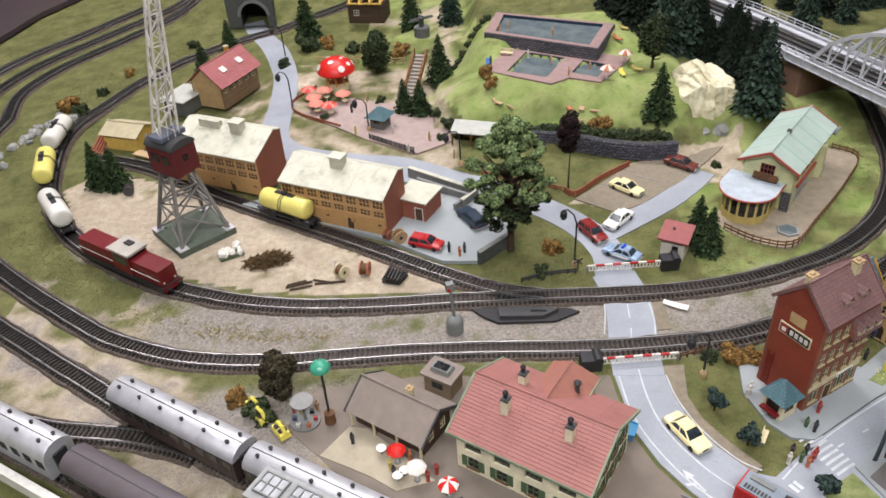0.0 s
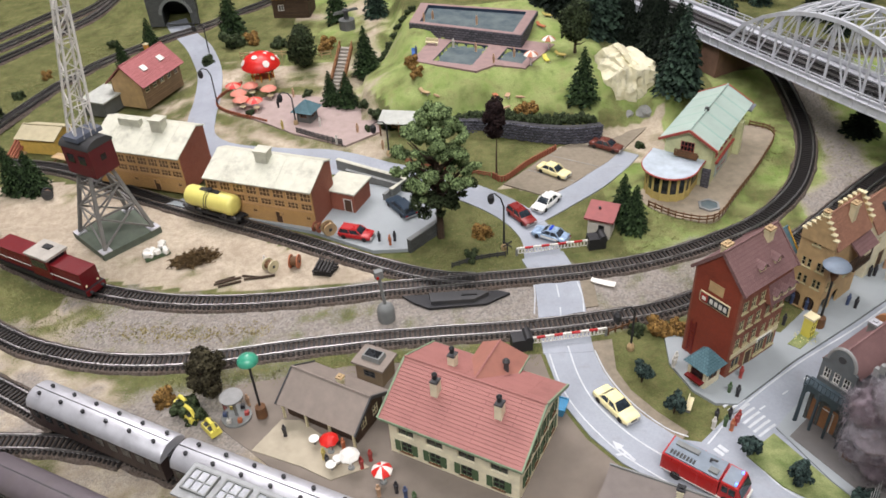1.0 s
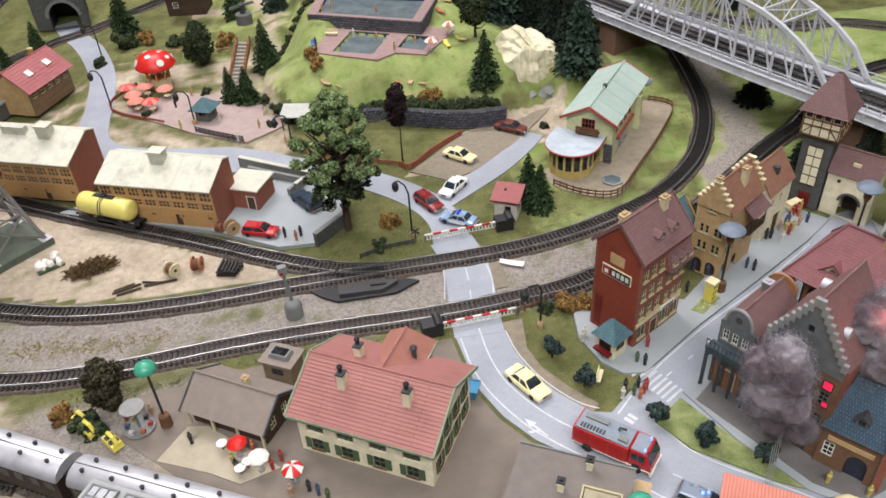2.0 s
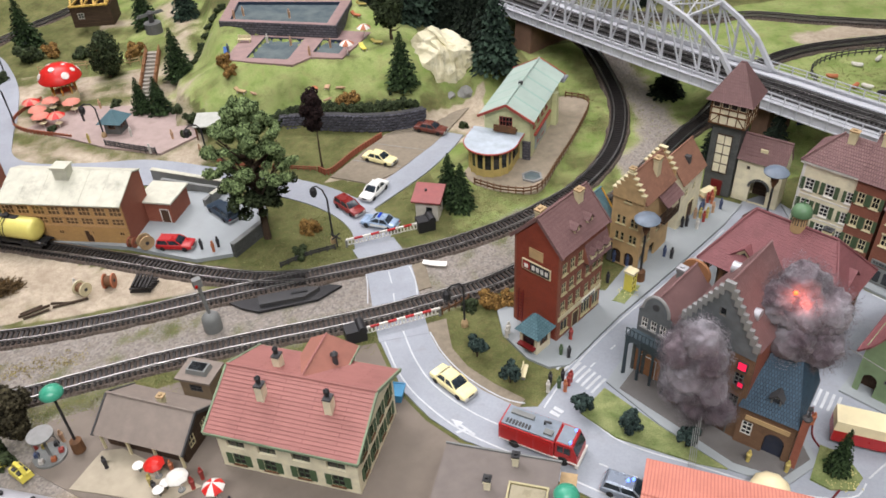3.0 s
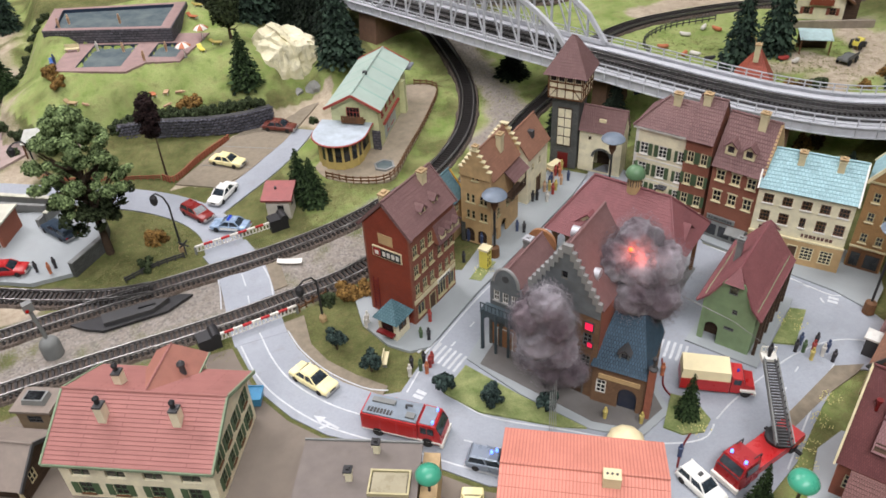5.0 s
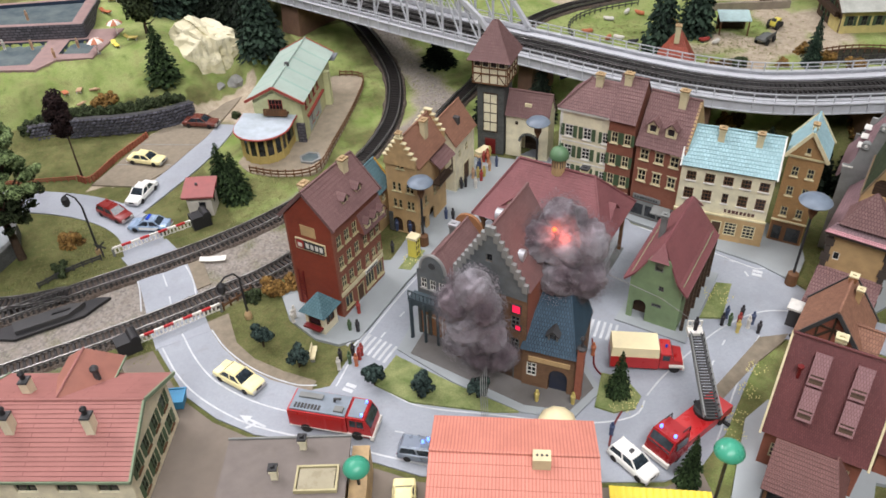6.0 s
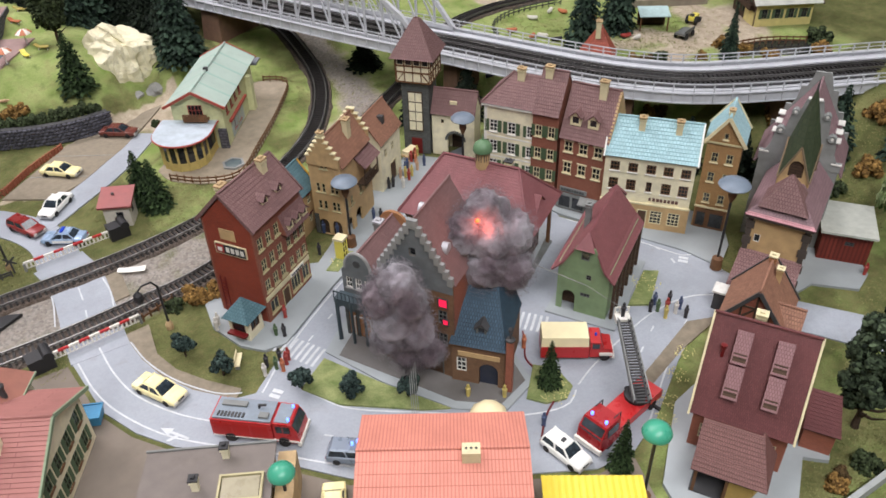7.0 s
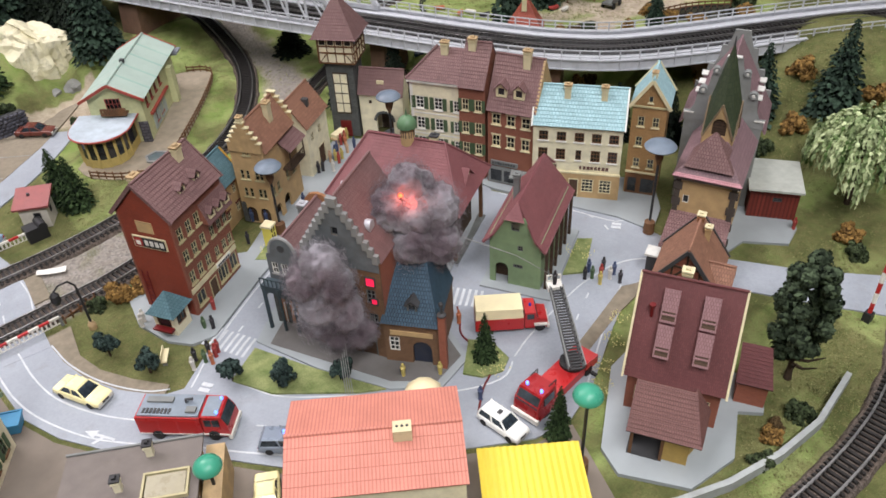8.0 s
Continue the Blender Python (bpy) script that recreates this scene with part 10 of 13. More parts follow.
# ---- crane ----
def crane():
    c = thing("quay_crane", -32.6, 95.2, 0, 44, "tall grey lattice crane with maroon cab on a green base", "crane")
    part("base", box(bm_new(), -4.2, -4.2, -0.1, 4.2, 4.2, 0.9), M_CRANEBASE, c, bevel=0.12)
    feet = [(-3.5, -3.5), (3.5, -3.5), (3.5, 3.5), (-3.5, 3.5)]
    tops = [(-1.5, -1.5), (1.5, -1.5), (1.5, 1.5), (-1.5, 1.5)]
    H0, H1 = 0.9, 10.2

    def leg(i, f):
        a, b = feet[i], tops[i]
        return Vector((a[0] + (b[0] - a[0]) * f, a[1] + (b[1] - a[1]) * f, H0 + (H1 - H0) * f))
    for i in range(4):
        part("leg", bar(bm_new(), leg(i, 0), leg(i, 1), 0.42), M_CRANE, c)
        part("foot_plate", box(bm_new(), feet[i][0] - 0.7, feet[i][1] - 0.7, 0.9, feet[i][0] + 0.7, feet[i][1] + 0.7, 1.02), M_SILVER, c)
        j = (i + 1) % 4
        for f0, f1 in ((0.02, 0.45), (0.45, 0.8)):
            part("brace", bar(bm_new(), leg(i, f0), leg(j, f1), 0.2), M_CRANE, c)
            part("brace", bar(bm_new(), leg(j, f0), leg(i, f1), 0.2), M_CRANE, c)
        for f0 in (0.45, 0.8, 1.0):
            part("girt", bar(bm_new(), leg(i, f0), leg(j, f0), 0.22), M_CRANE, c)
    m = at(0, 0, 10.2, -75)
    part("slew_ring", lathe(bm_new(), [(1.9, 10.2), (1.9, 10.6)], 20), M_DARK, c)
    cab = place(part("cab", box(bm_new(), -2.3, -1.9, 0.3, 2.6, 1.9, 4.2), M_CRANECAB, c, bevel=0.06), m)
    bm = bm_new()
    n = 10
    loft(bm, [[(x, 2.05 * math.cos(a), 4.15 + 1.0 * math.sin(a)) for a in (math.pi * k / n for k in range(n + 1))] for x in (-2.4, 2.7)])
    part("cab_roof", bm, M_DARK, cab, smooth=True)
    for s in (-1, 1):
        for k in range(2):
            part("cab_window", box(bm_new(), -1.6 + k * 2.0, s * 1.92 - 0.04, 2.0, -0.4 + k * 2.0, s * 1.92 + 0.04, 3.2), M_PANE, cab)
    part("cab_window", box(bm_new(), 2.58, -0.4, 2.2, 2.66, 0.4, 3.0), M_PANE, cab)
    part("counterweight", box(bm_new(), -1.0, -2.0, 5.1, 1.4, 2.0, 5.7), M_CRANEBLUE, cab, bevel=0.05)
    # lattice jib
    base = Vector((0, 0, 15.6))
    tip = Vector((4.3, 1.3, 37.5))
    w0, w1 = 1.25, 0.45
    cor = lambda f, k: base.lerp(tip, f) + Vector(((1 if k in (0, 3) else -1) * (w0 + (w1 - w0) * f), (1 if k in (0, 1) else -1) * (w0 + (w1 - w0) * f) * 0.8, 0))
    j = part("jib", bar(bm_new(), cor(0, 0), cor(0, 1), 0.2), M_JIB, c, "silver lattice crane jib")
    for k in range(4):
        part("chord", bar(bm_new(), cor(0, k), cor(1, k), 0.26), M_JIB, j)
    n = 12
    for i in range(n):
        for k in range(4):
            q = (k + 1) % 4
            a, b = (k, q) if i % 2 else (q, k)
            part("lacing", bar(bm_new(), cor(i / n, a), cor((i + 1) / n, b), 0.13), M_JIB, j)
            if i % 2 == 0:
                part("batten", bar(bm_new(), cor(i / n, k), cor(i / n, q), 0.13), M_JIB, j)
    for s in (-0.5, 0.5):
        part("stay", bar(bm_new(), (s, -1.6, 15.4), tuple(base.lerp(tip, 0.35)), 0.1), M_JIB, j)


M_CRANE = paint("crane_grey", srgb(122, 120, 116), 0.5, dirty=0.35)
M_JIB = paint("jib_silver", srgb(206, 202, 196), 0.45, 0.1, dirty=0.2)
M_CRANEBASE = paint("mossy_base", srgb(88, 96, 84), 0.8, var=0.2)
M_CRANECAB = paint("crane_maroon", srgb(92, 26, 34), 0.5, dirty=0.2)
M_CRANEBLUE = paint("slate_blue", srgb(92, 98, 112), 0.5)
crane()

# ---- trees and bushes ----
def fir_mesh(h, r, mat, seed, name="crown"):
    """A spruce crown: whorls of drooping boughs, each bough a fan of small needle sprays."""
    rnd = random.Random(seed)
    bm = bm_new()
    levels = max(9, int(h / 0.3))
    for i in range(levels):
        f = i / levels
        z = h * (0.08 + 0.9 * f)
        rr = r * (1 - f) ** 0.8 * rnd.uniform(0.88, 1.1) + 0.1
        n = max(5, int(17 * (1 - f) + 5))
        for k in range(n):
            a = 2 * math.pi * (k + rnd.random() * 0.7) / n
            L = rr * rnd.uniform(0.75, 1.12)
            droop = L * rnd.uniform(0.25, 0.5)
            d = Vector((math.cos(a), math.sin(a), 0))
            s = Vector((-d.y, d.x, 0))
            for q in range(4):
                t0, t1 = q / 4, (q + 1.3) / 4
                w = L * 0.15 * (1 - 0.5 * t0) * rnd.uniform(0.8, 1.2) + 0.05
                p0 = d * L * t0 + Vector((0, 0, z - droop * t0 ** 1.3))
                p1 = d * min(L * t1, L * 1.05) + Vector((0, 0, z - droop * min(t1, 1.05) ** 1.3 + rnd.uniform(-0.05, 0.08)))
                tilt = Vector((0, 0, rnd.uniform(-0.18, 0.18)))
                v = [bm.verts.new(p0), bm.verts.new((p0 + p1) / 2 + s * w + tilt), bm.verts.new(p1), bm.verts.new((p0 + p1) / 2 - s * w - tilt), bm.verts.new((p0 + p1) / 2 + Vector((0, 0, 0.12)))]
                for x, y in ((0, 1), (1, 2), (2, 3), (3, 0)):
                    bm.faces.new((v[x], v[y], v[4]))
    return to_mesh(name, bm, mat)


def trunk_mesh(h, r, mat, limbs=0, seed=0, spread=1.0):
    rnd = random.Random(seed)
    bm = bm_new()
    pts = [(rnd.uniform(-0.1, 0.1) * r * k, rnd.uniform(-0.1, 0.1) * r * k, h * k / 5) for k in range(6)]
    tube(bm, [(0, 0, -0.4)] + pts, [r * 1.35] + [r * (1 - 0.14 * k) for k in range(6)], 8)
    for k in range(limbs):
        a = 2 * math.pi * k / limbs + rnd.random()
        z = h * rnd.uniform(0.45, 0.95)
        e = Vector((math.cos(a) * spread, math.sin(a) * spread, rnd.uniform(0.5, 1.2) * spread))
        m = Vector((0, 0, z)) + e * 0.5 + Vector((0, 0, -0.15 * spread))
        tube(bm, [(0, 0, z), m, Vector((0, 0, z)) + e], [r * 0.5, r * 0.32, r * 0.12], 6)
    return to_mesh("trunk", bm, mat)


def crown_mesh(centres, leaf, count, mat, seed, flat=1.0, name="crown"):
    """Leaf clumps scattered through overlapping lobes: (x, y, z, radius)."""
    rnd = random.Random(seed)
    bm = bm_new()
    tot = sum(c[3] ** 2 for c in centres)
    for cx, cy, cz, cr in centres:
        for _ in range(int(count * cr * cr / tot)):
            v = Vector((rnd.gauss(0, 1), rnd.gauss(0, 1), rnd.gauss(0, 1))).normalized()
            rad = cr * (1 - 0.55 * rnd.random() ** 1.8) * rnd.uniform(0.88, 1.12)
            p = Vector((cx, cy, cz)) + Vector((v.x, v.y, v.z * flat)) * rad
            s = leaf * rnd.uniform(0.6, 1.5)
            n = (v + Vector((rnd.gauss(0, 0.5), rnd.gauss(0, 0.5), rnd.gauss(0, 0.5) + 0.3))).normalized()
            t = n.cross(Vector((rnd.gauss(0, 1), rnd.gauss(0, 1), rnd.gauss(0, 1)))).normalized()
            b = n.cross(t)
            m = bm.verts.new(p + n * s * 0.35)
            ring = [bm.verts.new(p + (t * math.cos(w) + b * math.sin(w)) * s * rnd.uniform(0.7, 1.2)) for w in (0, 1.26, 2.51, 3.77, 5.03)]
            for i in range(5):
                bm.faces.new((ring[i], ring[(i + 1) % 5], m))
    return to_mesh(name, bm, mat)


FIRS = [(fir_mesh(7.0, 2.1, M_FIR, 1), 7.0), (fir_mesh(7.0, 1.9, M_FIR2, 2), 7.0), (fir_mesh(7.0, 2.4, M_FIR, 3), 7.0)]
FIR_TRUNK = trunk_mesh(2.2, 0.2, M_BARK)
# near-black copy of the fir needles: shade put into the colour
M_FIRSHADE = leafy("shaded_fir_needles", srgb(15, 21, 17), srgb(38, 48, 36))
FIRS.append((fir_mesh(7.0, 2.0, M_FIRSHADE, 7), 7.0))


def fir(x, y, h, kind=0, z=None, label="dark green model fir tree", wide=1.0, group="firs"):
    z = height(x, y) if z is None else z
    t = thing("fir_tree", x, y, z - 0.05, random.uniform(0, 360), label, "fir tree", group)
    me, base = FIRS[kind]
    k = h / base
    t.scale = (k * wide, k * wide, k)
    part("trunk", FIR_TRUNK, None, t)
    part("crown", me, None, t)


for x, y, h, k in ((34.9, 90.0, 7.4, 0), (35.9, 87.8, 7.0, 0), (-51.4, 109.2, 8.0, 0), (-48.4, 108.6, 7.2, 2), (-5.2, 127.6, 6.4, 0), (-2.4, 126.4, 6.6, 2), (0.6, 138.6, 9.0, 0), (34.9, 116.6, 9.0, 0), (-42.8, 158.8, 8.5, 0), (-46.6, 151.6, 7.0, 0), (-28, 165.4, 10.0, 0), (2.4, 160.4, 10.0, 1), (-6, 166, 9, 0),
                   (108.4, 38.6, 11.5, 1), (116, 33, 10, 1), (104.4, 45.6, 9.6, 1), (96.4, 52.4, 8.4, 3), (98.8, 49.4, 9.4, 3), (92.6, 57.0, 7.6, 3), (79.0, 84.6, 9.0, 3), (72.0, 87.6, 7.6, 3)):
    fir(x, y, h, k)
for x, y, h, w in ((55.0, 38.6, 5.8, 0.72), (53.8, 28.6, 6.2, 0.62)):
    fir(x, y, h, 0, label="slim dark green fir beside the street", wide=w)
for x, y, h, w in ((101.8, 86.2, 14.5, 0.78), (110.6, 88.0, 15.5, 0.74), (115.8, 70.4, 8.2, 0.66)):
    fir(x, y, h, 1, label="tall slim dark fir on the meadow", wide=w, group="meadow firs")
for x, y, h in ((76.0, 108.4, 5.0),):
    fir(x, y, h, 3, label="broad dark spreading fir on the grass", wide=2.1)
rnd = random.Random(11)
n = 0
while n < 84:
    x, y = rnd.uniform(33, 62), rnd.uniform(117, 168)
    if near_poly(x, y, T_VIADUCT) < 5.4 or inside(x, y, [(35, 114), (46, 116), (52, 127), (46, 136), (38, 137)]) or y < 116 or (x > 53.5 and y < 138) or (x < 37 and y < 142) or (x < 40 and y < 134) or near_poly(x, y, T_LOOP) < 4:
        continue
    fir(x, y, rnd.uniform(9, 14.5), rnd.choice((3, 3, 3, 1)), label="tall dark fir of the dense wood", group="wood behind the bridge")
    n += 1
for x, y, h in ((51.0, 121.0, 10.5), (50.6, 125.4, 12), (48.8, 128.6, 13)):
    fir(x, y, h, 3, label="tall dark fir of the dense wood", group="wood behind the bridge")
for k in range(26):
    x, y = rnd.uniform(66, 130), rnd.uniform(128, 176)
    if near_poly(x, y, T_LOOP) > 4 and near_poly(x, y, T_FARLOOP) > 3:
        fir(x, y, rnd.uniform(8, 13), rnd.choice((1, 3)), label="dark fir on the far hillside", group="far firs")


def leaf_tree(x, y, h, trunk_h, r, mat, label, lobes, leaf, count, seed, bark=None, trunk_r=0.3, flat=1.0, name="tree", lobe=1.0):
    t = thing(name, x, y, height(x, y) - 0.05, 0, label, "tree", "broadleaf trees")
    part("trunk", trunk_mesh(trunk_h, trunk_r, bark or M_BARK, 7, seed, r * 0.6), None, t)
    rnd = random.Random(seed)
    cs = []
    for k in range(lobes):
        a = 2.4 * k + rnd.random()
        f = (k + 0.5) / lobes
        rr = r * 0.66 * math.sin(math.pi * (0.12 + 0.8 * f)) ** 0.7 * (0.15 + 0.85 * (k * 0.618 % 1) ** 0.6)
        cs.append((math.cos(a) * rr, math.sin(a) * rr, trunk_h * 0.75 + (h - trunk_h * 0.75) * (0.08 + 0.84 * f), r * lobe * rnd.uniform(0.34, 0.52)))
    part("crown", crown_mesh(cs, leaf, count, mat, seed, flat), None, t)
    return t


t = thing("tree", 11.0, 89.1, -0.05, 0, "large green broadleaf tree with dark limbs beside the yard wall", "tree", "broadleaf trees")
part("trunk", trunk_mesh(12.5, 0.5, M_BARK, 26, 21, 3.4), None, t)
rt = random.Random(21)
lobes, low = [], []
for k in range(150):
    f = (k + 0.5) / 150
    z = 5.0 + 13.6 * f
    env = 5.5 * max(0.0, math.sin(math.pi * (0.12 + 0.84 * f))) ** 0.85
    a = 2.4 * k + rt.uniform(-0.5, 0.5)
    q = env * rt.uniform(0.35, 0.98)
    lobe = (math.cos(a) * q, math.sin(a) * q, z + rt.uniform(-0.6, 0.6), rt.uniform(0.4, 1.0))
    # lobes above z 9 take the bright leaves, those below the dark ones
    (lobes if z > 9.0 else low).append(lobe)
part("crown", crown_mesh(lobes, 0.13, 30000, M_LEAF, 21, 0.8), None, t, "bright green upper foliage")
part("lower_crown", crown_mesh(low, 0.14, 6500, M_LEAFDARK, 22, 0.8), None, t, "dark green lower foliage")
leaf_tree(19.9, 103.2, 12.4, 8.4, 2.1, M_PURPLE, "slim dark purple-leaved tree by the fence", 14, 0.15, 4200, 22, trunk_r=0.16)
leaf_tree(-14.2, 63.6, 6.2, 1.4, 2.3, M_LEAFBROWN, "dark twiggy bushy tree near the green lamp", 14, 0.15, 6000, 23, trunk_r=0.25)
leaf_tree(72.6, 20.6, 12.8, 3.2, 3.7, M_DUSKLEAF, "dark green broadleaf tree above the concrete wall", 30, 0.2, 7000, 24, trunk_r=0.36, lobe=0.46)
leaf_tree(-11.4, 144.4, 7.4, 1.6, 3.4, M_LEAFDARK, "dark flowering bushy tree by the garden stairs", 14, 0.18, 6000, 25)
leaf_tree(35.6, 127.0, 8.6, 3.2, 3.2, M_LEAFDARK, "brown-green open tree at the lawn's edge", 11, 0.18, 4200, 26)


def willow(x, y):
    t = thing("willow_tree", x, y, height(x, y), 0, "pale green weeping willow with hanging twigs", "tree")
    part("trunk", trunk_mesh(7.4, 0.35, M_BARK, 9, 31, 2.6), None, t)
    rnd = random.Random(31)
    bm = bm_new()
    heads = []
    for k in range(64):
        a, r0 = k * 2.4, 4.5 * math.sqrt((k + 0.5) / 64)
        heads.append((a + rnd.uniform(-0.2, 0.2), r0, 11.0 - 0.15 * r0 * r0 + rnd.uniform(-0.9, 0.5), rnd.uniform(2.2, 6.2) * (0.45 + 0.55 * r0 / 4.5)))
    for a0, r0, top, hang in heads:
        for _ in range(9):
            a, L = a0 + rnd.gauss(0, 0.5 / (r0 + 0.6)), hang * rnd.uniform(0.55, 1.05)
            p = Vector((math.cos(a) * r0 + rnd.gauss(0, 0.28), math.sin(a) * r0 + rnd.gauss(0, 0.28), top + rnd.gauss(0, 0.2)))
            d = Vector((math.cos(a), math.sin(a), 0))
            m, sway = max(4, int(L / 0.3)), rnd.uniform(0.5, 1.1)
            w = rnd.uniform(0, 3.14)
            rings = []
            for i in range(m + 1):
                f = i / m
                q = p + d * sway * (math.sin(f * 1.57)) + Vector((rnd.gauss(0, 0.05), rnd.gauss(0, 0.05), 0.25 * math.sin(f * 2.4) - L * f ** 1.3))
                u = Vector((math.cos(w + i * 0.9), math.sin(w + i * 0.9), 0.2)) * (0.05 if i == m else 0.24 if i % 2 else 0.1)
                rings.append((bm.verts.new(q + u), bm.verts.new(q - u)))
            for (v0, v1), (v2, v3) in zip(rings, rings[1:]):
                bm.faces.new((v0, v2, v3, v1))
    part("crown", to_mesh("crown", bm, M_WILLOW), None, t)


willow(99.6, 30.6)

def bush_lobes(seed):
    rnd = random.Random(seed)
    lobes = [(0, 0, 0.55, 0.55)]
    for k in range(11):
        a, q = k * 2.4 + rnd.uniform(-0.5, 0.5), rnd.uniform(0.35, 0.8)
        lobes.append((math.cos(a) * q, math.sin(a) * q, rnd.uniform(0.25, 1.25) - 0.35 * q, rnd.uniform(0.22, 0.42)))
    return lobes


BUSH = {m.name: [crown_mesh(bush_lobes(s), 0.11, 1300, m, s, name="foliage") for s in (41, 42, 43)] for m in (M_LEAFDARK, M_BROWNBUSH, M_BLUEBUSH, M_LEAF, M_EARTHY)}


def bush(x, y, r, mat=None, label="small dark green bush", group="bushes", stem=False, z=None):
    t = thing("bush", x, y, (height(x, y) if z is None else z) - 0.05, random.uniform(0, 360), label, "bush", group)
    t.scale = (r * 0.8, r * 0.8, r * 0.95) if stem else (r, r, r)
    f = part("foliage", BUSH[(mat or M_LEAFDARK).name][random.randrange(3)], None, t)
    if stem:
        place(f, at(0, 0, 0.7))
        part("stem", cached("bush_stem", lambda: to_mesh("stem", tube(bm_new(), [(0, 0, -0.1), (0, 0, 1.2)], 0.1, 6), M_BARK)), None, t)
    return t


for x, y in ((29.9, 61.0), (31.9, 56.6), (37.0, 50.9), (40.3, 47.6), (44.2, 44.6)):
    bush(x, y, 1.35, M_BLUEBUSH, "round blue-green ornamental bush beside the street", "street bushes", True, 0.3)
for x, y, r, m in ((33.6, 68.2, 1.5, M_BROWNBUSH), (31.4, 68.4, 1.0, M_LEAFDARK), (35.6, 68.0, 1.2, M_BROWNBUSH), (16.4, 89.0, 1.4, M_BROWNBUSH), (14.6, 83.8, 1.1, M_LEAFDARK), (9.4, 124.6, 1.3, M_BROWNBUSH), (8.6, 127.8, 1.4, M_BROWNBUSH), (26.6, 116.2, 1.4, M_BROWNBUSH), (24.8, 116.6, 1.1, M_BROWNBUSH), (-26.6, 157.2, 2.4, M_LEAFDARK), (-22.6, 158.4, 1.8, M_BROWNBUSH), (-30, 150, 1.4, M_LEAFDARK), (-17.4, 155.6, 1.6, M_LEAFDARK),
                   (-7.4, 151.2, 2.0, M_BROWNBUSH), (-9.6, 131.4, 1.0, M_LEAFDARK), (0.4, 123.2, 1.0, M_LEAFDARK), (2.4, 120.4, 1.3, M_LEAFDARK), (4.0, 118.2, 1.5, M_LEAFDARK), (1.4, 117.0, 0.9, M_LEAFDARK), (-18.6, 125.8, 0.9, M_LEAFDARK), (-66.8, 135.2, 2.2, M_BROWNBUSH), (-64.4, 133.6, 1.6, M_LEAFDARK), (-64.2, 143.2, 1.2, M_LEAFDARK), (-61.8, 151.6, 1.2, M_BROWNBUSH), (-53, 165.6, 1.3, M_LEAFDARK), (-49.4, 109.6, 1.0, M_LEAFDARK),
                   (-16.6, 62.0, 1.5, M_LEAFDARK), (-19, 63.6, 1.3, M_BROWNBUSH), (-15.4, 60.8, 1.2, M_LEAFDARK), (69.8, 17.8, 1.2, M_LEAFDARK), (66.0, 17.9, 0.9, M_BROWNBUSH), (67.4, 18.3, 0.7, M_EARTHY), (63.4, 17.0, 1.0, M_LEAFDARK), (93.6, 27.2, 1.4, M_BROWNBUSH), (91.8, 25.2, 1.2, M_LEAFDARK), (104, 52, 1.6, M_BROWNBUSH), (101, 42, 1.3, M_LEAFDARK), (98, 38, 1.0, M_BROWNBUSH), (112, 36, 1.8, M_BROWNBUSH), (108, 48, 1.4, M_LEAFDARK), (107, 30, 1.2, M_LEAFDARK), (100.6, 50.2, 1.8, M_BROWNBUSH), (88.8, 62.8, 1.6, M_BROWNBUSH), (104.6, 40.8, 1.6, M_BROWNBUSH), (110, 44.2, 1.8, M_BROWNBUSH), (119.6, 66.0, 1.6, M_BROWNBUSH), (127, 62.6, 1.8, M_BROWNBUSH), (131, 66, 2.0, M_LEAFDARK), (118.4, 74.0, 1.3, M_BROWNBUSH), (42.4, 108.8, 0.8, M_LEAFDARK), (85, 66, 1.3, M_LEAFDARK), (103.8, 77.6, 1.2, M_BROWNBUSH), (105.2, 76.6, 1.1, M_EARTHY), (107.4, 76.0, 1.3, M_LEAFDARK), (112.6, 72.6, 1.0, M_BROWNBUSH), (118.6, 70.0, 1.5, M_BROWNBUSH), (109.4, 90.6, 1.6, M_BROWNBUSH), (95.8, 66.6, 1.3, M_BROWNBUSH), (97.0, 65.6, 1.1, M_EARTHY), (107.3, 55.6, 1.4, M_BROWNBUSH)):
    bush(x, y, r, m, "ragged %s bush in the turf" % ("rust brown" if m is M_BROWNBUSH else "dark green"))
for k in range(23):
    f = k / 22
    x = 15.2 + 20.4 * f
    y = wall_y(x) + 1.3
    bush(x, y, 1.05 + 0.2 * math.sin(k * 2.3), M_LEAFDARK, "clipped dark hedge bush above the stone wall", "hedge above the wall")
for k in range(9):
    x, y = 2.2 + k * 0.9, 141.4 + k * 0.9
    bush(x, y, 0.85, M_LEAFDARK, "clipped dark hedge bush by the path", "hedge by the pool")


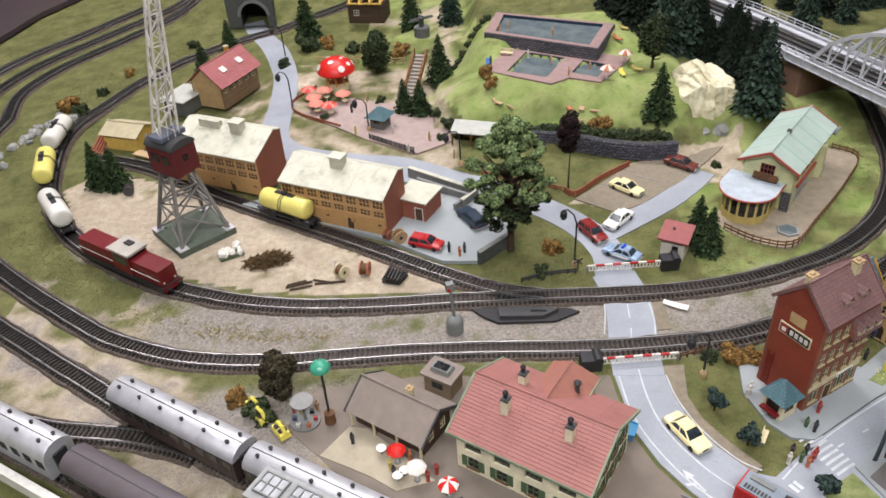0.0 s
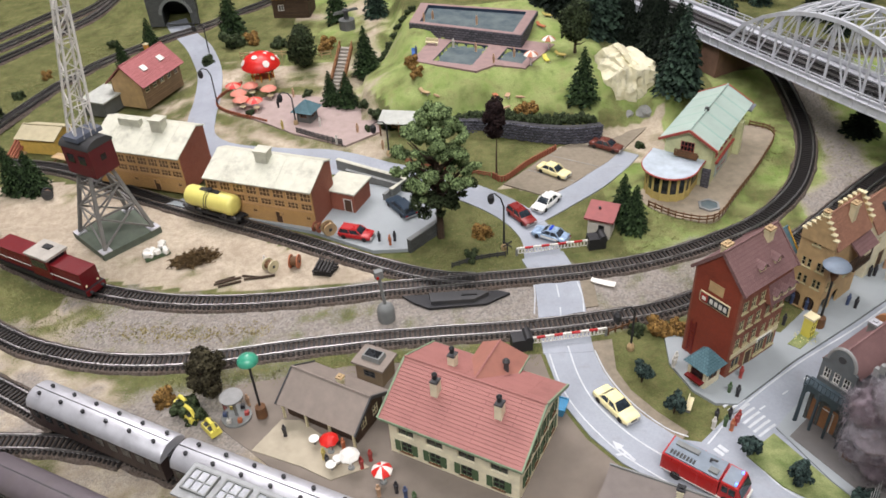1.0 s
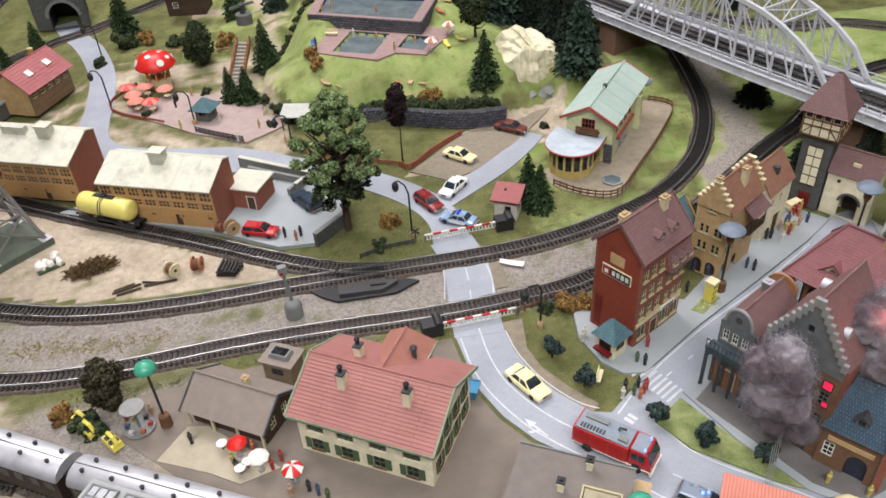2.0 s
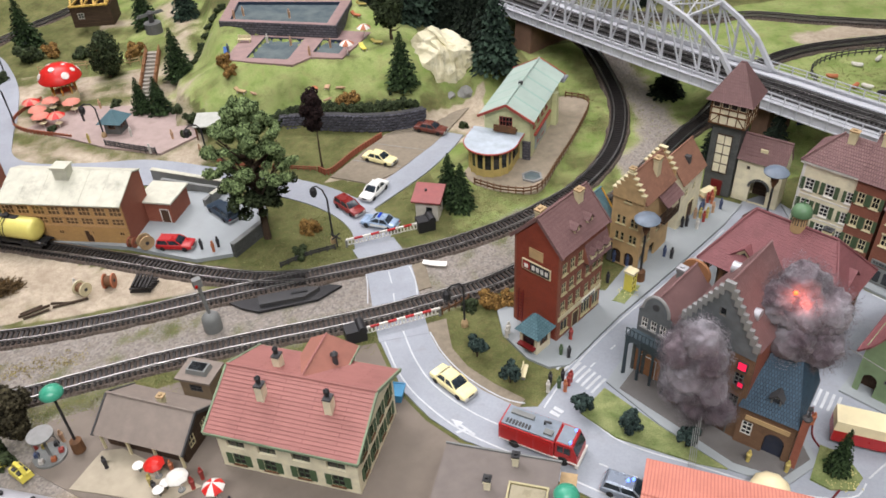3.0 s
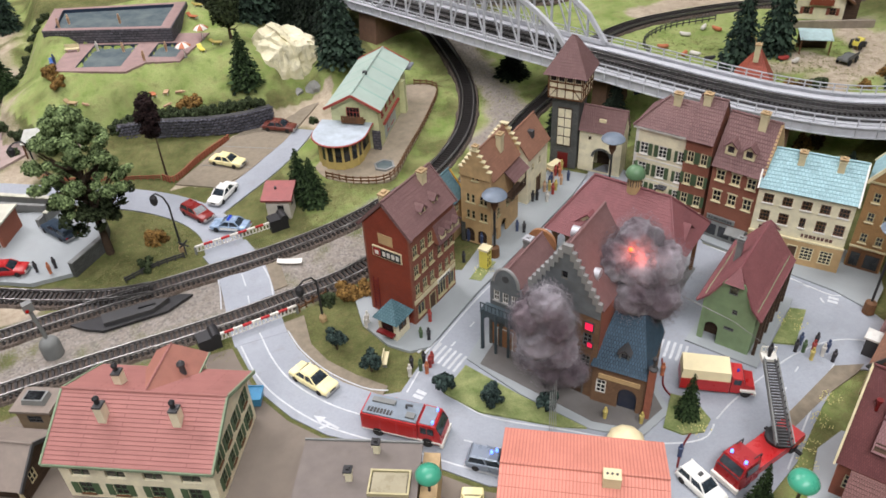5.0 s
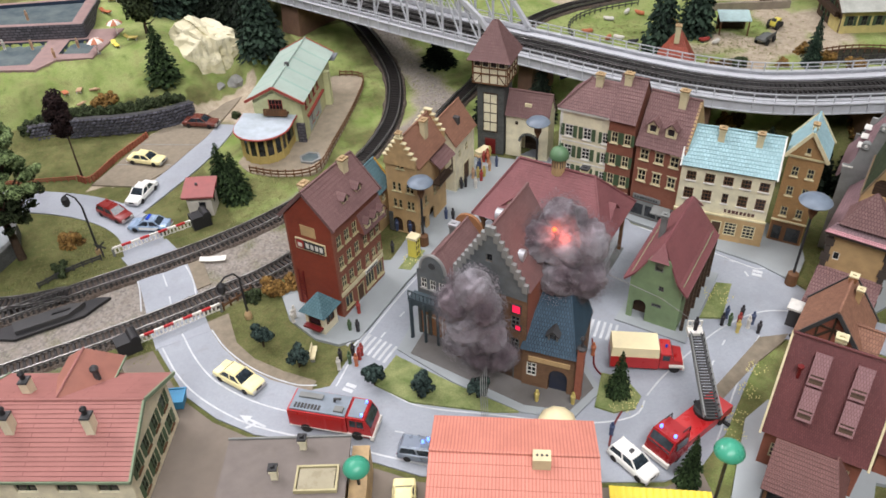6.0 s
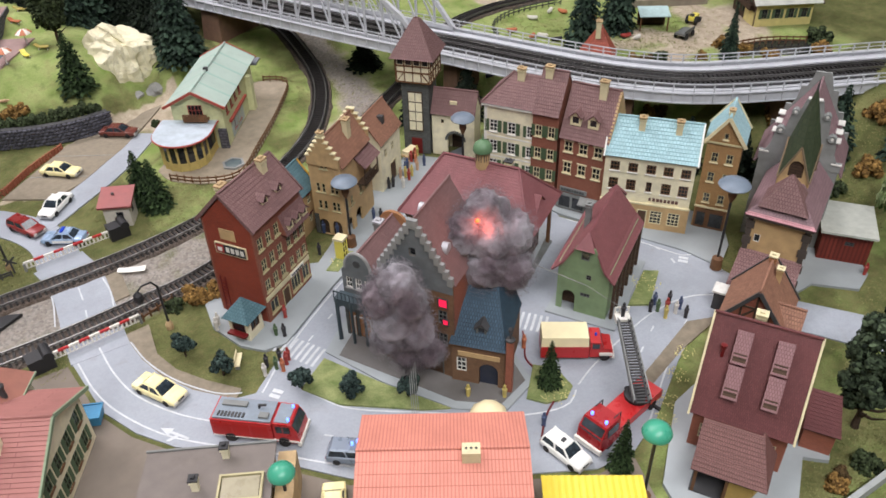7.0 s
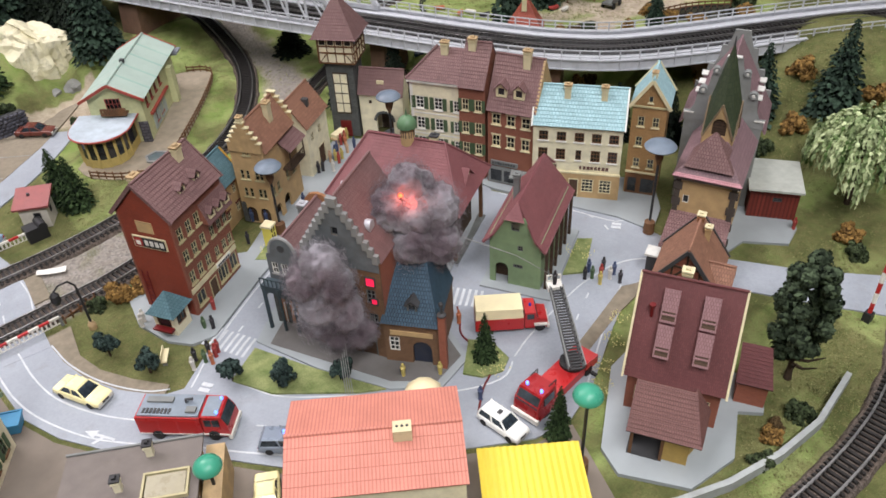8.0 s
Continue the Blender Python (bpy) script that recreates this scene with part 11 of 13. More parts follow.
def brush_heap(x, y):
    t = thing("brush_heap", x, y, height(x, y), 14, "low heap of dark brown twigs and roots on the sand", "brushwood")
    rnd = random.Random(77)
    bm = bm_new()
    for k in range(420):
        r, a = math.sqrt(rnd.random()), rnd.uniform(0, 6.283)
        p = Vector((math.cos(a) * r * 2.9, math.sin(a) * r * 1.5, 0.1 + rnd.random() * 1.15 * (1 - r)))
        w, L = rnd.uniform(0, 6.283), rnd.uniform(0.3, 1.2)
        q = p + Vector((math.cos(w) * L, math.sin(w) * L, rnd.uniform(-0.1, 0.5)))
        m = (p + q) / 2 + Vector((rnd.gauss(0, 0.12), rnd.gauss(0, 0.12), rnd.uniform(0, 0.2)))
        q.z, m.z = max(q.z, 0.05), max(m.z, 0.05)
        bar(bm, p, m, rnd.uniform(0.06, 0.15))
        bar(bm, m, q, rnd.uniform(0.04, 0.09))
    part("twig_pile", bm, M_EARTHY, t)
    lobes = [(rnd.gauss(0, 1.3), rnd.gauss(0, 0.6), 0.2, rnd.uniform(0.3, 0.55)) for _ in range(9)]
    part("dry_leaves", crown_mesh(lobes, 0.1, 700, M_EARTHY, 78, name="dry_leaves"), None, t)


brush_heap(-20.8, 88.0)

# ---- tufts of turf along the tracks ----
def tufts(pts, spread, count, mat, seed, label):
    rnd = random.Random(seed)
    bm = bm_new()
    path = smooth_path([(x, y, 0) for x, y in pts], 0.5)
    for _ in range(count):
        p = rnd.choice(path)
        x, y = p.x + rnd.gauss(0, spread), p.y + rnd.gauss(0, spread)
        z = height(x, y)
        for q in range(5):
            a, s = rnd.uniform(0, 6.28), rnd.uniform(0.05, 0.13)
            c = Vector((x + rnd.gauss(0, 0.16), y + rnd.gauss(0, 0.16), z))
            d = Vector((math.cos(a), math.sin(a), 0)) * s * 0.7
            t = bm.verts.new(c + Vector((rnd.gauss(0, 0.06), rnd.gauss(0, 0.06), s)))
            bm.faces.new((bm.verts.new(c + d), bm.verts.new(c - d * 0.6 + Vector((d.y, -d.x, 0))), t))
            bm.faces.new((bm.verts.new(c - d), bm.verts.new(c + Vector((d.y, -d.x, 0))), t))
    ob = part("grass_tufts", to_mesh("grass_tufts", bm, mat), None)
    tagged(ob, label, "grass", kind="stuff")


M_TUFT = leafy("turf_tufts", srgb(112, 114, 70), srgb(156, 154, 108))
M_TUFTDRY = leafy("dry_tufts", srgb(124, 110, 64), srgb(178, 166, 116))
tufts([(-26, 74.8), (-18, 73.6), (-10, 73.6)], 0.8, 336, M_TUFTDRY, 51, "ochre and green turf tufts between the tracks")
tufts([(-60, 100), (-52, 92), (-44, 84), (-34, 78), (-28, 74)], 2.4, 900, M_TUFT, 52, "olive turf tufts inside the curve")
tufts([(-20, 65.6), (-10, 66), (0, 67), (14, 66.6), (20, 66)], 0.8, 560, M_TUFT, 53, "olive turf tufts beside the front track")
tufts([(9, 84.4), (16, 84.2), (20, 86), (16, 92)], 1.6, 420, M_TUFT, 54, "olive turf tufts by the crossing")
tufts([(34, 84), (42, 88), (38, 92), (30, 91)], 2.0, 380, M_TUFT, 55, "olive turf tufts by the keeper's hut")
tufts([(60, 16.6), (68, 17), (74, 18), (82, 22), (90, 27)], 2.4, 1440, M_TUFT, 57, "olive turf tufts behind the concrete wall")
tufts([(70, 96), (66, 118), (58, 98), (62, 104)], 3.0, 500, M_TUFT, 58, "olive turf tufts inside the loop")
tufts([(-68, 140), (-62, 152), (-52, 168), (-70, 120), (-74, 110)], 3.0, 1760, M_TUFT, 59, "olive turf tufts on the outer bank")
tufts([(96, 98), (104, 94), (110, 80), (124, 88)], 4.0, 1200, M_TUFT, 60, "green turf tufts in the meadow")
tufts([(98, 40), (108, 34), (112, 44), (104, 26)], 4.0, 1440, M_TUFT, 61, "olive turf tufts on the hillside")

M_TARMAC = paint("station_tarmac", srgb(122, 112, 102), 0.85, var=0.1, scale=40, dirty=0.3)


def verge_turf():
    g = Nodes("verge_turf")
    co = g.coords()
    col = g.mix(g.ramp(g.noise(co, 60, 5, 0.65), 0.35, 0.65), srgb(112, 128, 76), srgb(158, 164, 112))
    col = g.mix(g.ramp(g.noise(co, 700, 4, 0.75), 0.42, 0.66, 0, 0.5), col, srgb(84, 90, 56))
    g.bump(g.noise(co, 700, 4, 0.75), 0.8, 0.0022)
    return g.finish(col, 0.9, 0, 0.15)


M_VERGE = verge_turf()
M_DIRT = paint("brown_earth", srgb(128, 118, 102), 0.9, var=0.2, scale=120)
M_DARKPAVE = paint("dark_grey_slabs", srgb(104, 101, 99), 0.8, var=0.15, scale=40, dirty=0.4)
M_SANDPAD = paint("cream_paving", srgb(168, 158, 138), 0.8, var=0.08, dirty=0.25)
M_CARPET = paint("dark_floor", srgb(58, 46, 50), 0.85, var=0.2, scale=12)
M_CONCRETE = paint("pale_concrete", srgb(158, 162, 160), 0.8, var=0.1, dirty=0.35)
M_RUBBLEPALE = paint("pale_boulder", srgb(150, 150, 146), 0.85, var=0.25, rand=0.3)

# ---- pavements, verges and markings in the town ----
slab("pavement", [(33.4, 63.2), (34.6, 59.2), (36.2, 57.3), (38.3, 57.0), (46, 62.1), (55.3, 67.5), (65.3, 73.5), (69.6, 76.6), (66.2, 80.4), (58, 75.2), (50.6, 69.8), (46.4, 66.4), (42, 68.6), (34, 67)], -0.2, 0.28, M_PAVE, "grey slab pavement along the shop street", smooth=False)
slab("pavement", [(40.8, 53.8), (44.5, 56.9), (53, 62.2), (60, 66.4), (66, 67.6), (70.2, 61), (70.6, 56.8), (66, 53.6), (59.3, 49.3), (55.8, 45.8), (54.8, 42.8), (54, 39.6), (50, 38.4), (46.6, 41.2), (43.2, 47.4)], -0.2, 0.28, M_PAVE, "grey slab pavement round the burning house and hall", smooth=False)
slab("pavement", [(71.6, 66), (73.3, 58.2), (77, 50.2), (79.4, 45.2), (80.2, 41), (84, 43), (87.6, 47), (83, 54), (79.6, 62), (76, 70), (74.2, 75)], -0.2, 0.28, M_PAVE, "grey slab pavement before the row of shops", smooth=False)
slab("pavement", [(55.4, 25.6), (54.6, 23.2), (57.6, 18.9), (62.2, 18.5), (66.2, 21), (67.6, 19.6), (69.7, 20.9), (69.6, 23.4), (68.6, 28), (65.6, 31.3), (62.4, 30.8)], -0.2, 0.34, M_PAVE, "grey slab pavement round the station", smooth=False)
slab("pavement", [(80.2, 37.4), (82, 33.8), (85.5, 33.8), (88.5, 30.5), (91.4, 31.4), (93, 33.6), (90, 39), (84, 41)], -0.2, 0.26, M_PAVE, "grey slab forecourt of the church", smooth=False)
slab("pavement", [(41.6, 52.6), (44.2, 47.6), (47.2, 41.8), (50.2, 39.2), (53.6, 40.2), (54.2, 42.8), (52.4, 45.6), (46.6, 54.6), (45.2, 55.4)], -0.2, 0.32, M_DARKPAVE, "dark grey slabs before the burning house", smooth=False)
slab("verge", [(40.3, 53.1), (36.9, 50.9), (38.8, 47.3), (44.4, 42.6), (46.4, 41.4), (43.1, 47.3)], -0.2, 0.3, M_VERGE, "green turf verge with small bushes", "grass", smooth=False)
slab("verge", [(52.4, 38.5), (55.4, 41.3), (56.8, 39.8), (56.6, 37.3), (55.2, 36.5), (53.4, 37.1)], -0.2, 0.3, M_VERGE, "small turf island with a fir", "grass", smooth=False)
slab("verge", [(68.2, 42.2), (73.4, 45.2), (74.6, 44.2), (70, 41)], -0.2, 0.3, M_VERGE, "small turf patch beside the green house", "grass", smooth=False)
slab("verge", [(46.4, 64.6), (49.4, 66.8), (50.4, 65.9), (47.4, 63.7)], -0.2, 0.33, M_VERGE, "small turf patch by the phone boxes", "grass", smooth=False)
slab("yard", [(20.4, 66.2), (21.2, 58.6), (22.9, 54.4), (25.2, 51), (28, 48.4), (31.8, 44.2), (35.6, 39.6), (41.6, 35.6), (48, 31.6), (52.2, 29.2), (55.6, 28.8), (53, 22), (40, 18), (16, 34), (4, 44), (-6, 53), (-13, 59.6), (-12, 65), (0, 66.6), (12, 66.4)], -0.25, 0.04, M_TARMAC, "dull brown-grey station yard", "yard", smooth=False)
slab("verge", [(28.6, 55.2), (26.6, 59), (25.9, 63), (25.7, 67.4), (28.4, 67.6), (27.8, 63), (28.6, 60), (30.4, 57), (32.6, 54.2), (31.6, 53.2)], -0.2, 0.07, M_DIRT, "bare brown earth verge of the road", "verge", smooth=False)
slab("verge", [(26.2, 73), (26.4, 78.4), (28.6, 78.2), (28.2, 73.2)], -0.2, 0.1, M_DIRT, "bare brown earth beside the crossing", "verge", smooth=False)
slab("verge", [(73.8, 36.2), (71.2, 37.3), (66.9, 36.0), (62.5, 34.7), (58.0, 33.4), (58.2, 32.4), (62.7, 33.5), (68.1, 35.0), (72.5, 35.7)], -0.2, 0.13, M_DIRT, "bare brown strip between road and verge", "verge", smooth=False)
slab("forecourt", [(-9.1, 56.1), (-6.6, 59.7), (-4.7, 59.4), (2.3, 53.0), (-1.3, 51.9), (-4.1, 53.7)], -0.2, 0.14, M_SANDPAD, "cream paved cafe forecourt", "pavement", smooth=False)
slab("floor", [(-99, 170), (-96.6, 188), (-91, 203), (-60, 330), (-330, 330), (-330, 120)], 0.4, 1.5, M_CARPET, "dark floor beyond the edge of the layout", "floor", smooth=False)


def marks(name, polys, mat=None):
    for k, (pts, w) in enumerate(polys):
        bm = bm_new()
        ribbon(bm, pts, w, 0.125, th=-0.27)
        tagged(part("road_marking", bm, mat or M_LINE), "painted white %s on the grey road" % name, "road marking", kind="structure")


def dashed(pts, dash, gap, w):
    path = smooth_path([(x, y, 0) for x, y in pts], 0.2)
    out, i = [], 0
    nd, ng = int(dash / 0.2), int(gap / 0.2)
    while i + nd < len(path):
        out.append(([(p.x, p.y) for p in path[i:i + nd + 1:max(1, nd // 3)]], w))
        i += nd + ng
    return out


marks("centre line", [([(23.5, 67), (23.7, 63), (24.4, 59.4), (25.9, 56.2), (28.0, 53.2), (31.2, 50.0)], 0.16)])
marks("edge line", [([(21.3, 66), (21.7, 61.5), (22.8, 57.6), (25.1, 53.2), (27.7, 50.1), (31.5, 46.4), (34.6, 43), (38.4, 39.4), (43.6, 36)], 0.16), ([(26.2, 66), (26.7, 62.4), (28.2, 58.4), (30.6, 54.9), (32.8, 53.4)], 0.14), ([(33.9, 52.6), (38.2, 56.4), (46, 61.6), (55.4, 66.8), (65.2, 72.9)], 0.16), ([(37.2, 50.6), (39.3, 46.6), (44.6, 42.2), (50.2, 37.8), (54.6, 36), (57.2, 37.2)], 0.15),
      ([(57.2, 37.2), (60, 38.2), (65.5, 39.5), (69.6, 40.1), (74.2, 39.7), (77.7, 37.2), (80, 33.6)], 0.15), ([(58.8, 30.4), (65.8, 34.6), (71.6, 37.6)], 0.15), ([(80.9, 45), (78.9, 44.6), (76.8, 49.4), (73.2, 57.4)], 0.15), ([(20.7, 72.6), (21.3, 76), (21.5, 78.6)], 0.14), ([(26.3, 72.2), (26.7, 75), (26.6, 78.4)], 0.14)])
marks("dash", dashed([(40.2, 56.2), (46, 59.6), (56, 66.0), (63, 70.6)], 1.3, 2.2, 0.15) + dashed([(34, 47.2), (40, 41.8), (46, 37.2)], 1.3, 1.8, 0.15) + dashed([(59.2, 33.4), (64.6, 36.9), (70, 39.6)], 1.4, 2.0, 0.15) + dashed([(75, 55), (77.6, 47), (76.2, 42.2)], 1.2, 1.6, 0.2) + [([(23.6, 71.8), (23.9, 74)], 0.15), ([(24.0, 75.2), (24.1, 77.6)], 0.15)])
z0, z1 = Vector((36.9, 56.9, 0)), Vector((38.9, 53.0, 0))
marks("zebra bar", [([(p.x, p.y), (p.x + 1.25, p.y + 0.8), (p.x + 2.1, p.y + 1.3)], 0.26) for p in (z0.lerp(z1, k / 7) for k in range(8))])
z0, z1 = Vector((58.6, 48.4, 0)), Vector((60.8, 45.6, 0))
marks("zebra bar", [([(p.x, p.y), (p.x - 1.1, p.y - 0.9), (p.x - 2.0, p.y - 1.6)], 0.26) for p in (z0.lerp(z1, k / 6) for k in range(7))])
bm = bm_new()
for pts in ([(-0.12, -1.4), (0.12, -1.4), (0.12, 0.4), (-0.12, 0.4)], [(-0.42, 0.4), (0.42, 0.4), (0, 1.5), (0, 1.5)], [(-0.12, -0.5), (-0.9, -0.1), (-0.9, 0.2), (-0.12, -0.2)]):
    loft(bm, [[(x, y, 0.1) for x, y in pts], [(x, y, 0.13) for x, y in pts]])
ob = tagged(part("road_arrow", bm, M_LINE), "painted white turn arrow on the grey road", "road marking", kind="structure")
place(ob, at(26.0, 52.6, 0, 32))
for x, y in ((34.9, 51.8), (78.3, 44.2)):
    bm = bm_new()
    for k in range(2):
        box(bm, -0.55 + k * 0.6, -0.5, 0.1, -0.15 + k * 0.6, 0.5, 0.128)
    ob = tagged(part("road_number", bm, M_LINE), "painted white speed number on the road", "road marking", kind="structure")
    place(ob, at(x, y, 0, 35))


# ---- level crossing ----
def barrier(x0, y0, x1, y1, box_at, label):
    b = thing("crossing_barrier", x0, y0, 0, heading((x0, y0), (x1, y1)), label, "barrier", "level crossing barriers")
    L = math.hypot(x1 - x0, y1 - y0)
    n = 9
    for k in range(n):
        part("boom_section", box(bm_new(), L * k / n, -0.1, 0.95, L * (k + 1) / n, 0.1, 1.18), M_RED if k % 2 else M_WHITE, b)
    for k in range(int(L / 0.42)):
        x = 0.25 + k * 0.42
        place(part("fringe_rod", cached("fringe_rod", lambda: to_mesh("fringe_rod", box(bm_new(), -0.09, -0.03, 0.3, 0.09, 0.03, 0.95), M_WHITE)), None, b), at(x, 0, 0))
    part("fringe_rail", box(bm_new(), 0.1, -0.03, 0.28, L - 0.1, 0.03, 0.36), M_WHITE, b)
    bx = box_at * L
    m = part("drive_housing", box(bm_new(), bx - 1.1, -0.8, 0, bx + 1.1, 0.8, 1.6), M_BLACK, b, bevel=0.15)
    part("counterweight", lathe(bm_new(), [(0.5, -0.9), (0.5, 0.9)], 12, at(bx + 0.7, 0, 1.5, 0, 90)), M_BLACK, m)
    part("fork_post", box(bm_new(), (L if box_at < 0.5 else 0) - 0.12, -0.12, 0, (L if box_at < 0.5 else 0) + 0.12, 0.12, 1.0), M_GREY, b)


barrier(20.2, 83.9, 29.6, 84.6, 1.08, "red and white level crossing barrier with dark drive housing")
barrier(19.2, 67.6, 27.9, 68.3, -0.08, "red and white level crossing barrier with dark drive housing")
s = thing("crossing_sign", 19.1, 84.4, 0, -10, "dark post with crossed warning boards", "sign")
part("post", box(bm_new(), -0.08, -0.08, 0, 0.08, 0.08, 1.7), M_DARK, s)
for a in (40, -40):
    place(part("board", box(bm_new(), -0.7, -0.12, -0.09, 0.7, -0.05, 0.09), M_DARK, s), at(0, 0, 1.6) @ pose(0, 0, 0, 0, a, 0))
fence("trackside_fence", [(12, 82.4), (15.6, 83.6), (19.4, 84)], M_DARK, M_DARK, 0.8, 1.0, (0.3, 0.6), "low dark fence beside the track")
fence("trackside_fence", [(28.2, 68.4), (30.2, 69.2), (31.8, 69.8)], M_WOOD, M_WOOD, 1.0, 0.9, (0.5,), "short wooden post fence beside the barrier")


# ---- lamps ----
def arc_lamp(x, y, h, rz, label="black street lamp with hanging lantern", reach=2.0, z=None):
    l = thing("street_lamp", x, y, height(x, y) if z is None else z, rz, label, "street lamp", "street lamps")
    part("foot", lathe(bm_new(), [(0.4, 0), (0.4, 0.5), (0.2, 0.9)], 8), M_PALEWOOD, l)
    part("pole", tube(bm_new(), [(0, 0, 0.5), (0, 0, h * 0.85), (0.25 * reach, 0, h * 0.98), (0.7 * reach, 0, h), (reach, 0, h * 0.94)], [0.13, 0.11, 0.1, 0.09, 0.08], 8), M_BLACK, l)
    part("lantern", lathe(bm_new(), [(0.25, -1.3), (0.45, -0.9), (0.42, -0.3), (0.15, 0.0)], 10, at(reach, 0, h * 0.94)), M_BLACK, l)


arc_lamp(30.0, 65.9, 6.2, 195)
arc_lamp(18.8, 85.4, 7.6, 125, reach=2.4)
arc_lamp(-24.8, 130.1, 7.4, 160, z=1.0)
arc_lamp(-10.6, 120.9, 5.6, 165, z=1.7)
arc_lamp(-31.2, 156.1, 7.0, 170, z=0.2)
arc_lamp(4.4, 109.6, 5.8, 190, z=1.2)


def cap_lamp(x, y, h, mat, label, r=1.5, z=0.2, dome=False, head=None):
    l = thing("mushroom_lamp", x, y, z, 0, label, "street lamp", "lamps with round caps")
    part("foot", lathe(bm_new(), [(0.6, 0), (0.55, 1.3), (0.2, 1.5)], 10), head or M_WOOD, l)
    part("pole", tube(bm_new(), [(0, 0, 1.2), (0, 0, h)], 0.13, 8), M_BLACK, l)
    if not dome:
        part("collar", lathe(bm_new(), [(0.14, h - 2.0), (0.42, h - 1.3), (0.42, h - 0.3), (0.3, h)], 10), M_WOOD, l)
        part("cap", lathe(bm_new(), [(r, h - 0.12), (r * 1.04, h), (r * 0.85, h + 0.3), (r * 0.4, h + 0.5), (0.05, h + 0.56)], 24), mat, l, smooth=True)
    else:
        part("cap", lathe(bm_new(), [(r, h - 0.15), (r * 1.03, h), (r * 0.9, h + 0.3), (r * 0.6, h + 0.58), (r * 0.25, h + 0.72), (0.03, h + 0.75)], 24), mat, l, smooth=True)


M_LAMPGREEN = paint("green_enamel", srgb(66, 152, 124), 0.3, var=0.04, dirty=0.05)
M_LAMPGREY = paint("grey_blue_enamel", srgb(112, 124, 138), 0.4, dirty=0.15)
cap_lamp(52.7, 25.2, 8.4, M_LAMPGREEN, "street lamp with emerald green cap", 1.05, dome=True)
cap_lamp(30.6, 39.6, 5.2, M_LAMPGREEN, "street lamp with emerald green cap", 1.0, dome=True)
cap_lamp(-8.6, 60.4, 7.6, M_LAMPGREEN, "street lamp with emerald green cap", 1.0, dome=True)
cap_lamp(50.8, 67.0, 8.3, M_LAMPGREY, "street lamp with flat grey cap", 1.35)
cap_lamp(67.6, 69.4, 9.4, M_LAMPGREY, "street lamp with flat grey cap", 1.35)
cap_lamp(79.8, 41.2, 10.2, M_LAMPGREY, "street lamp with flat grey cap", 1.5)


# ---- trackside things ----
s = thing("light_signal", 3.9, 73.8, 0, 20, "grey light signal on a drum-shaped base", "signal")
part("drum", lathe(bm_new(), [(1.0, 0), (1.0, 1.5), (0.85, 1.9), (0.5, 2.2), (0.25, 2.3)], 16), M_GREY, s, smooth=True)
part("mast", tube(bm_new(), [(0, 0, 2.2), (-0.3, 0.2, 6.4)], 0.2, 8), M_GREY, s)
part("signal_head", box(bm_new(), -0.75, -0.2, 6.0, 0.15, 0.5, 7.0), M_GREY, s, bevel=0.08)
part("lens", lathe(bm_new(), [(0.18, 0), (0.18, 0.1)], 10, at(-0.55, -0.2, 6.3, 0, 90)), M_REDLAMP, s)
p = thing("point_motor_cover", 11.5, 76.1, 0, -2, "flat black cover plate beside the points", "cover plate")
part("plate", prism(bm_new(), [(-5.8, 1.0), (-4.4, -0.4), (-2.6, -1.5), (4.0, -1.2), (6.9, 0.5), (5.6, 1.1)], 0.05, 0.35), M_BLACK, p, bevel=0.08)
part("housing", prism(bm_new(), [(-2.6, 0.7), (-2.4, -0.9), (2.6, -0.8), (4.4, 0.4), (3.0, 0.9)], 0.35, 0.8), M_DARK, p, bevel=0.1)
part("lever", box(bm_new(), 1.2, -0.1, 0.8, 3.0, 0.15, 0.95), M_BLACK, p)
s = thing("broken_plate", 29.6, 77.0, 0.15, -25, "curled scrap of white card beside the track", "scrap")
bm = bm_new()
loft(bm, [[(x, -0.4 - 0.06 * x, 0.1 + 0.04 * x * x), (x, 0.4, 0.16 + 0.03 * x * x), (x, 0.4, 0.24 + 0.03 * x * x), (x, -0.4 - 0.06 * x, 0.18 + 0.04 * x * x)] for x in (-1.5, -0.8, 0, 0.8, 1.4)])
part("card", bm, M_WHITE, s)
low_wall([(50, 21.6), (55.8, 18.7), (59.8, 17.3), (64.7, 16.4), (69.7, 16.2), (75.9, 17.3)], 1.0, 0.45, M_CONCRETE, "low curved pale concrete wall beside the track", 0, "concrete_wall")
p = thing("striped_pole", 83.9, 19.9, 0, 0, "red and white striped barrier pole standing upright", "pole")
for k in range(6):
    part("band", tube(bm_new(), [(0.06 * k, 0.02 * k, 1.0 + k * 1.1), (0.06 * (k + 1), 0.02 * (k + 1), 1.0 + (k + 1) * 1.1)], 0.2, 8), M_RED if k % 2 == 0 else M_WHITE, p)
part("foot", box(bm_new(), -0.35, -0.35, 0, 0.35, 0.35, 1.0), M_BLACK, p)


def drum(x, y, r, w, rz, mat, label, standing=True, z=0.0):
    d = thing("cable_drum", x, y, z, rz, label, "cable drum", "cable drums")
    m = at(0, 0, r, 0, 90)
    for s in (-1, 1):
        part("flange", lathe(bm_new(), [(r, s * w / 2 - 0.08), (r, s * w / 2 + 0.08)], 20, m), mat, d)
    part("core", lathe(bm_new(), [(r * 0.7, -w / 2), (r * 0.7, w / 2)], 16, m), M_WOOD, d)
    part("hub", lathe(bm_new(), [(r * 0.25, -w / 2 - 0.14), (r * 0.25, w / 2 + 0.14)], 10, m), M_DARK, d)


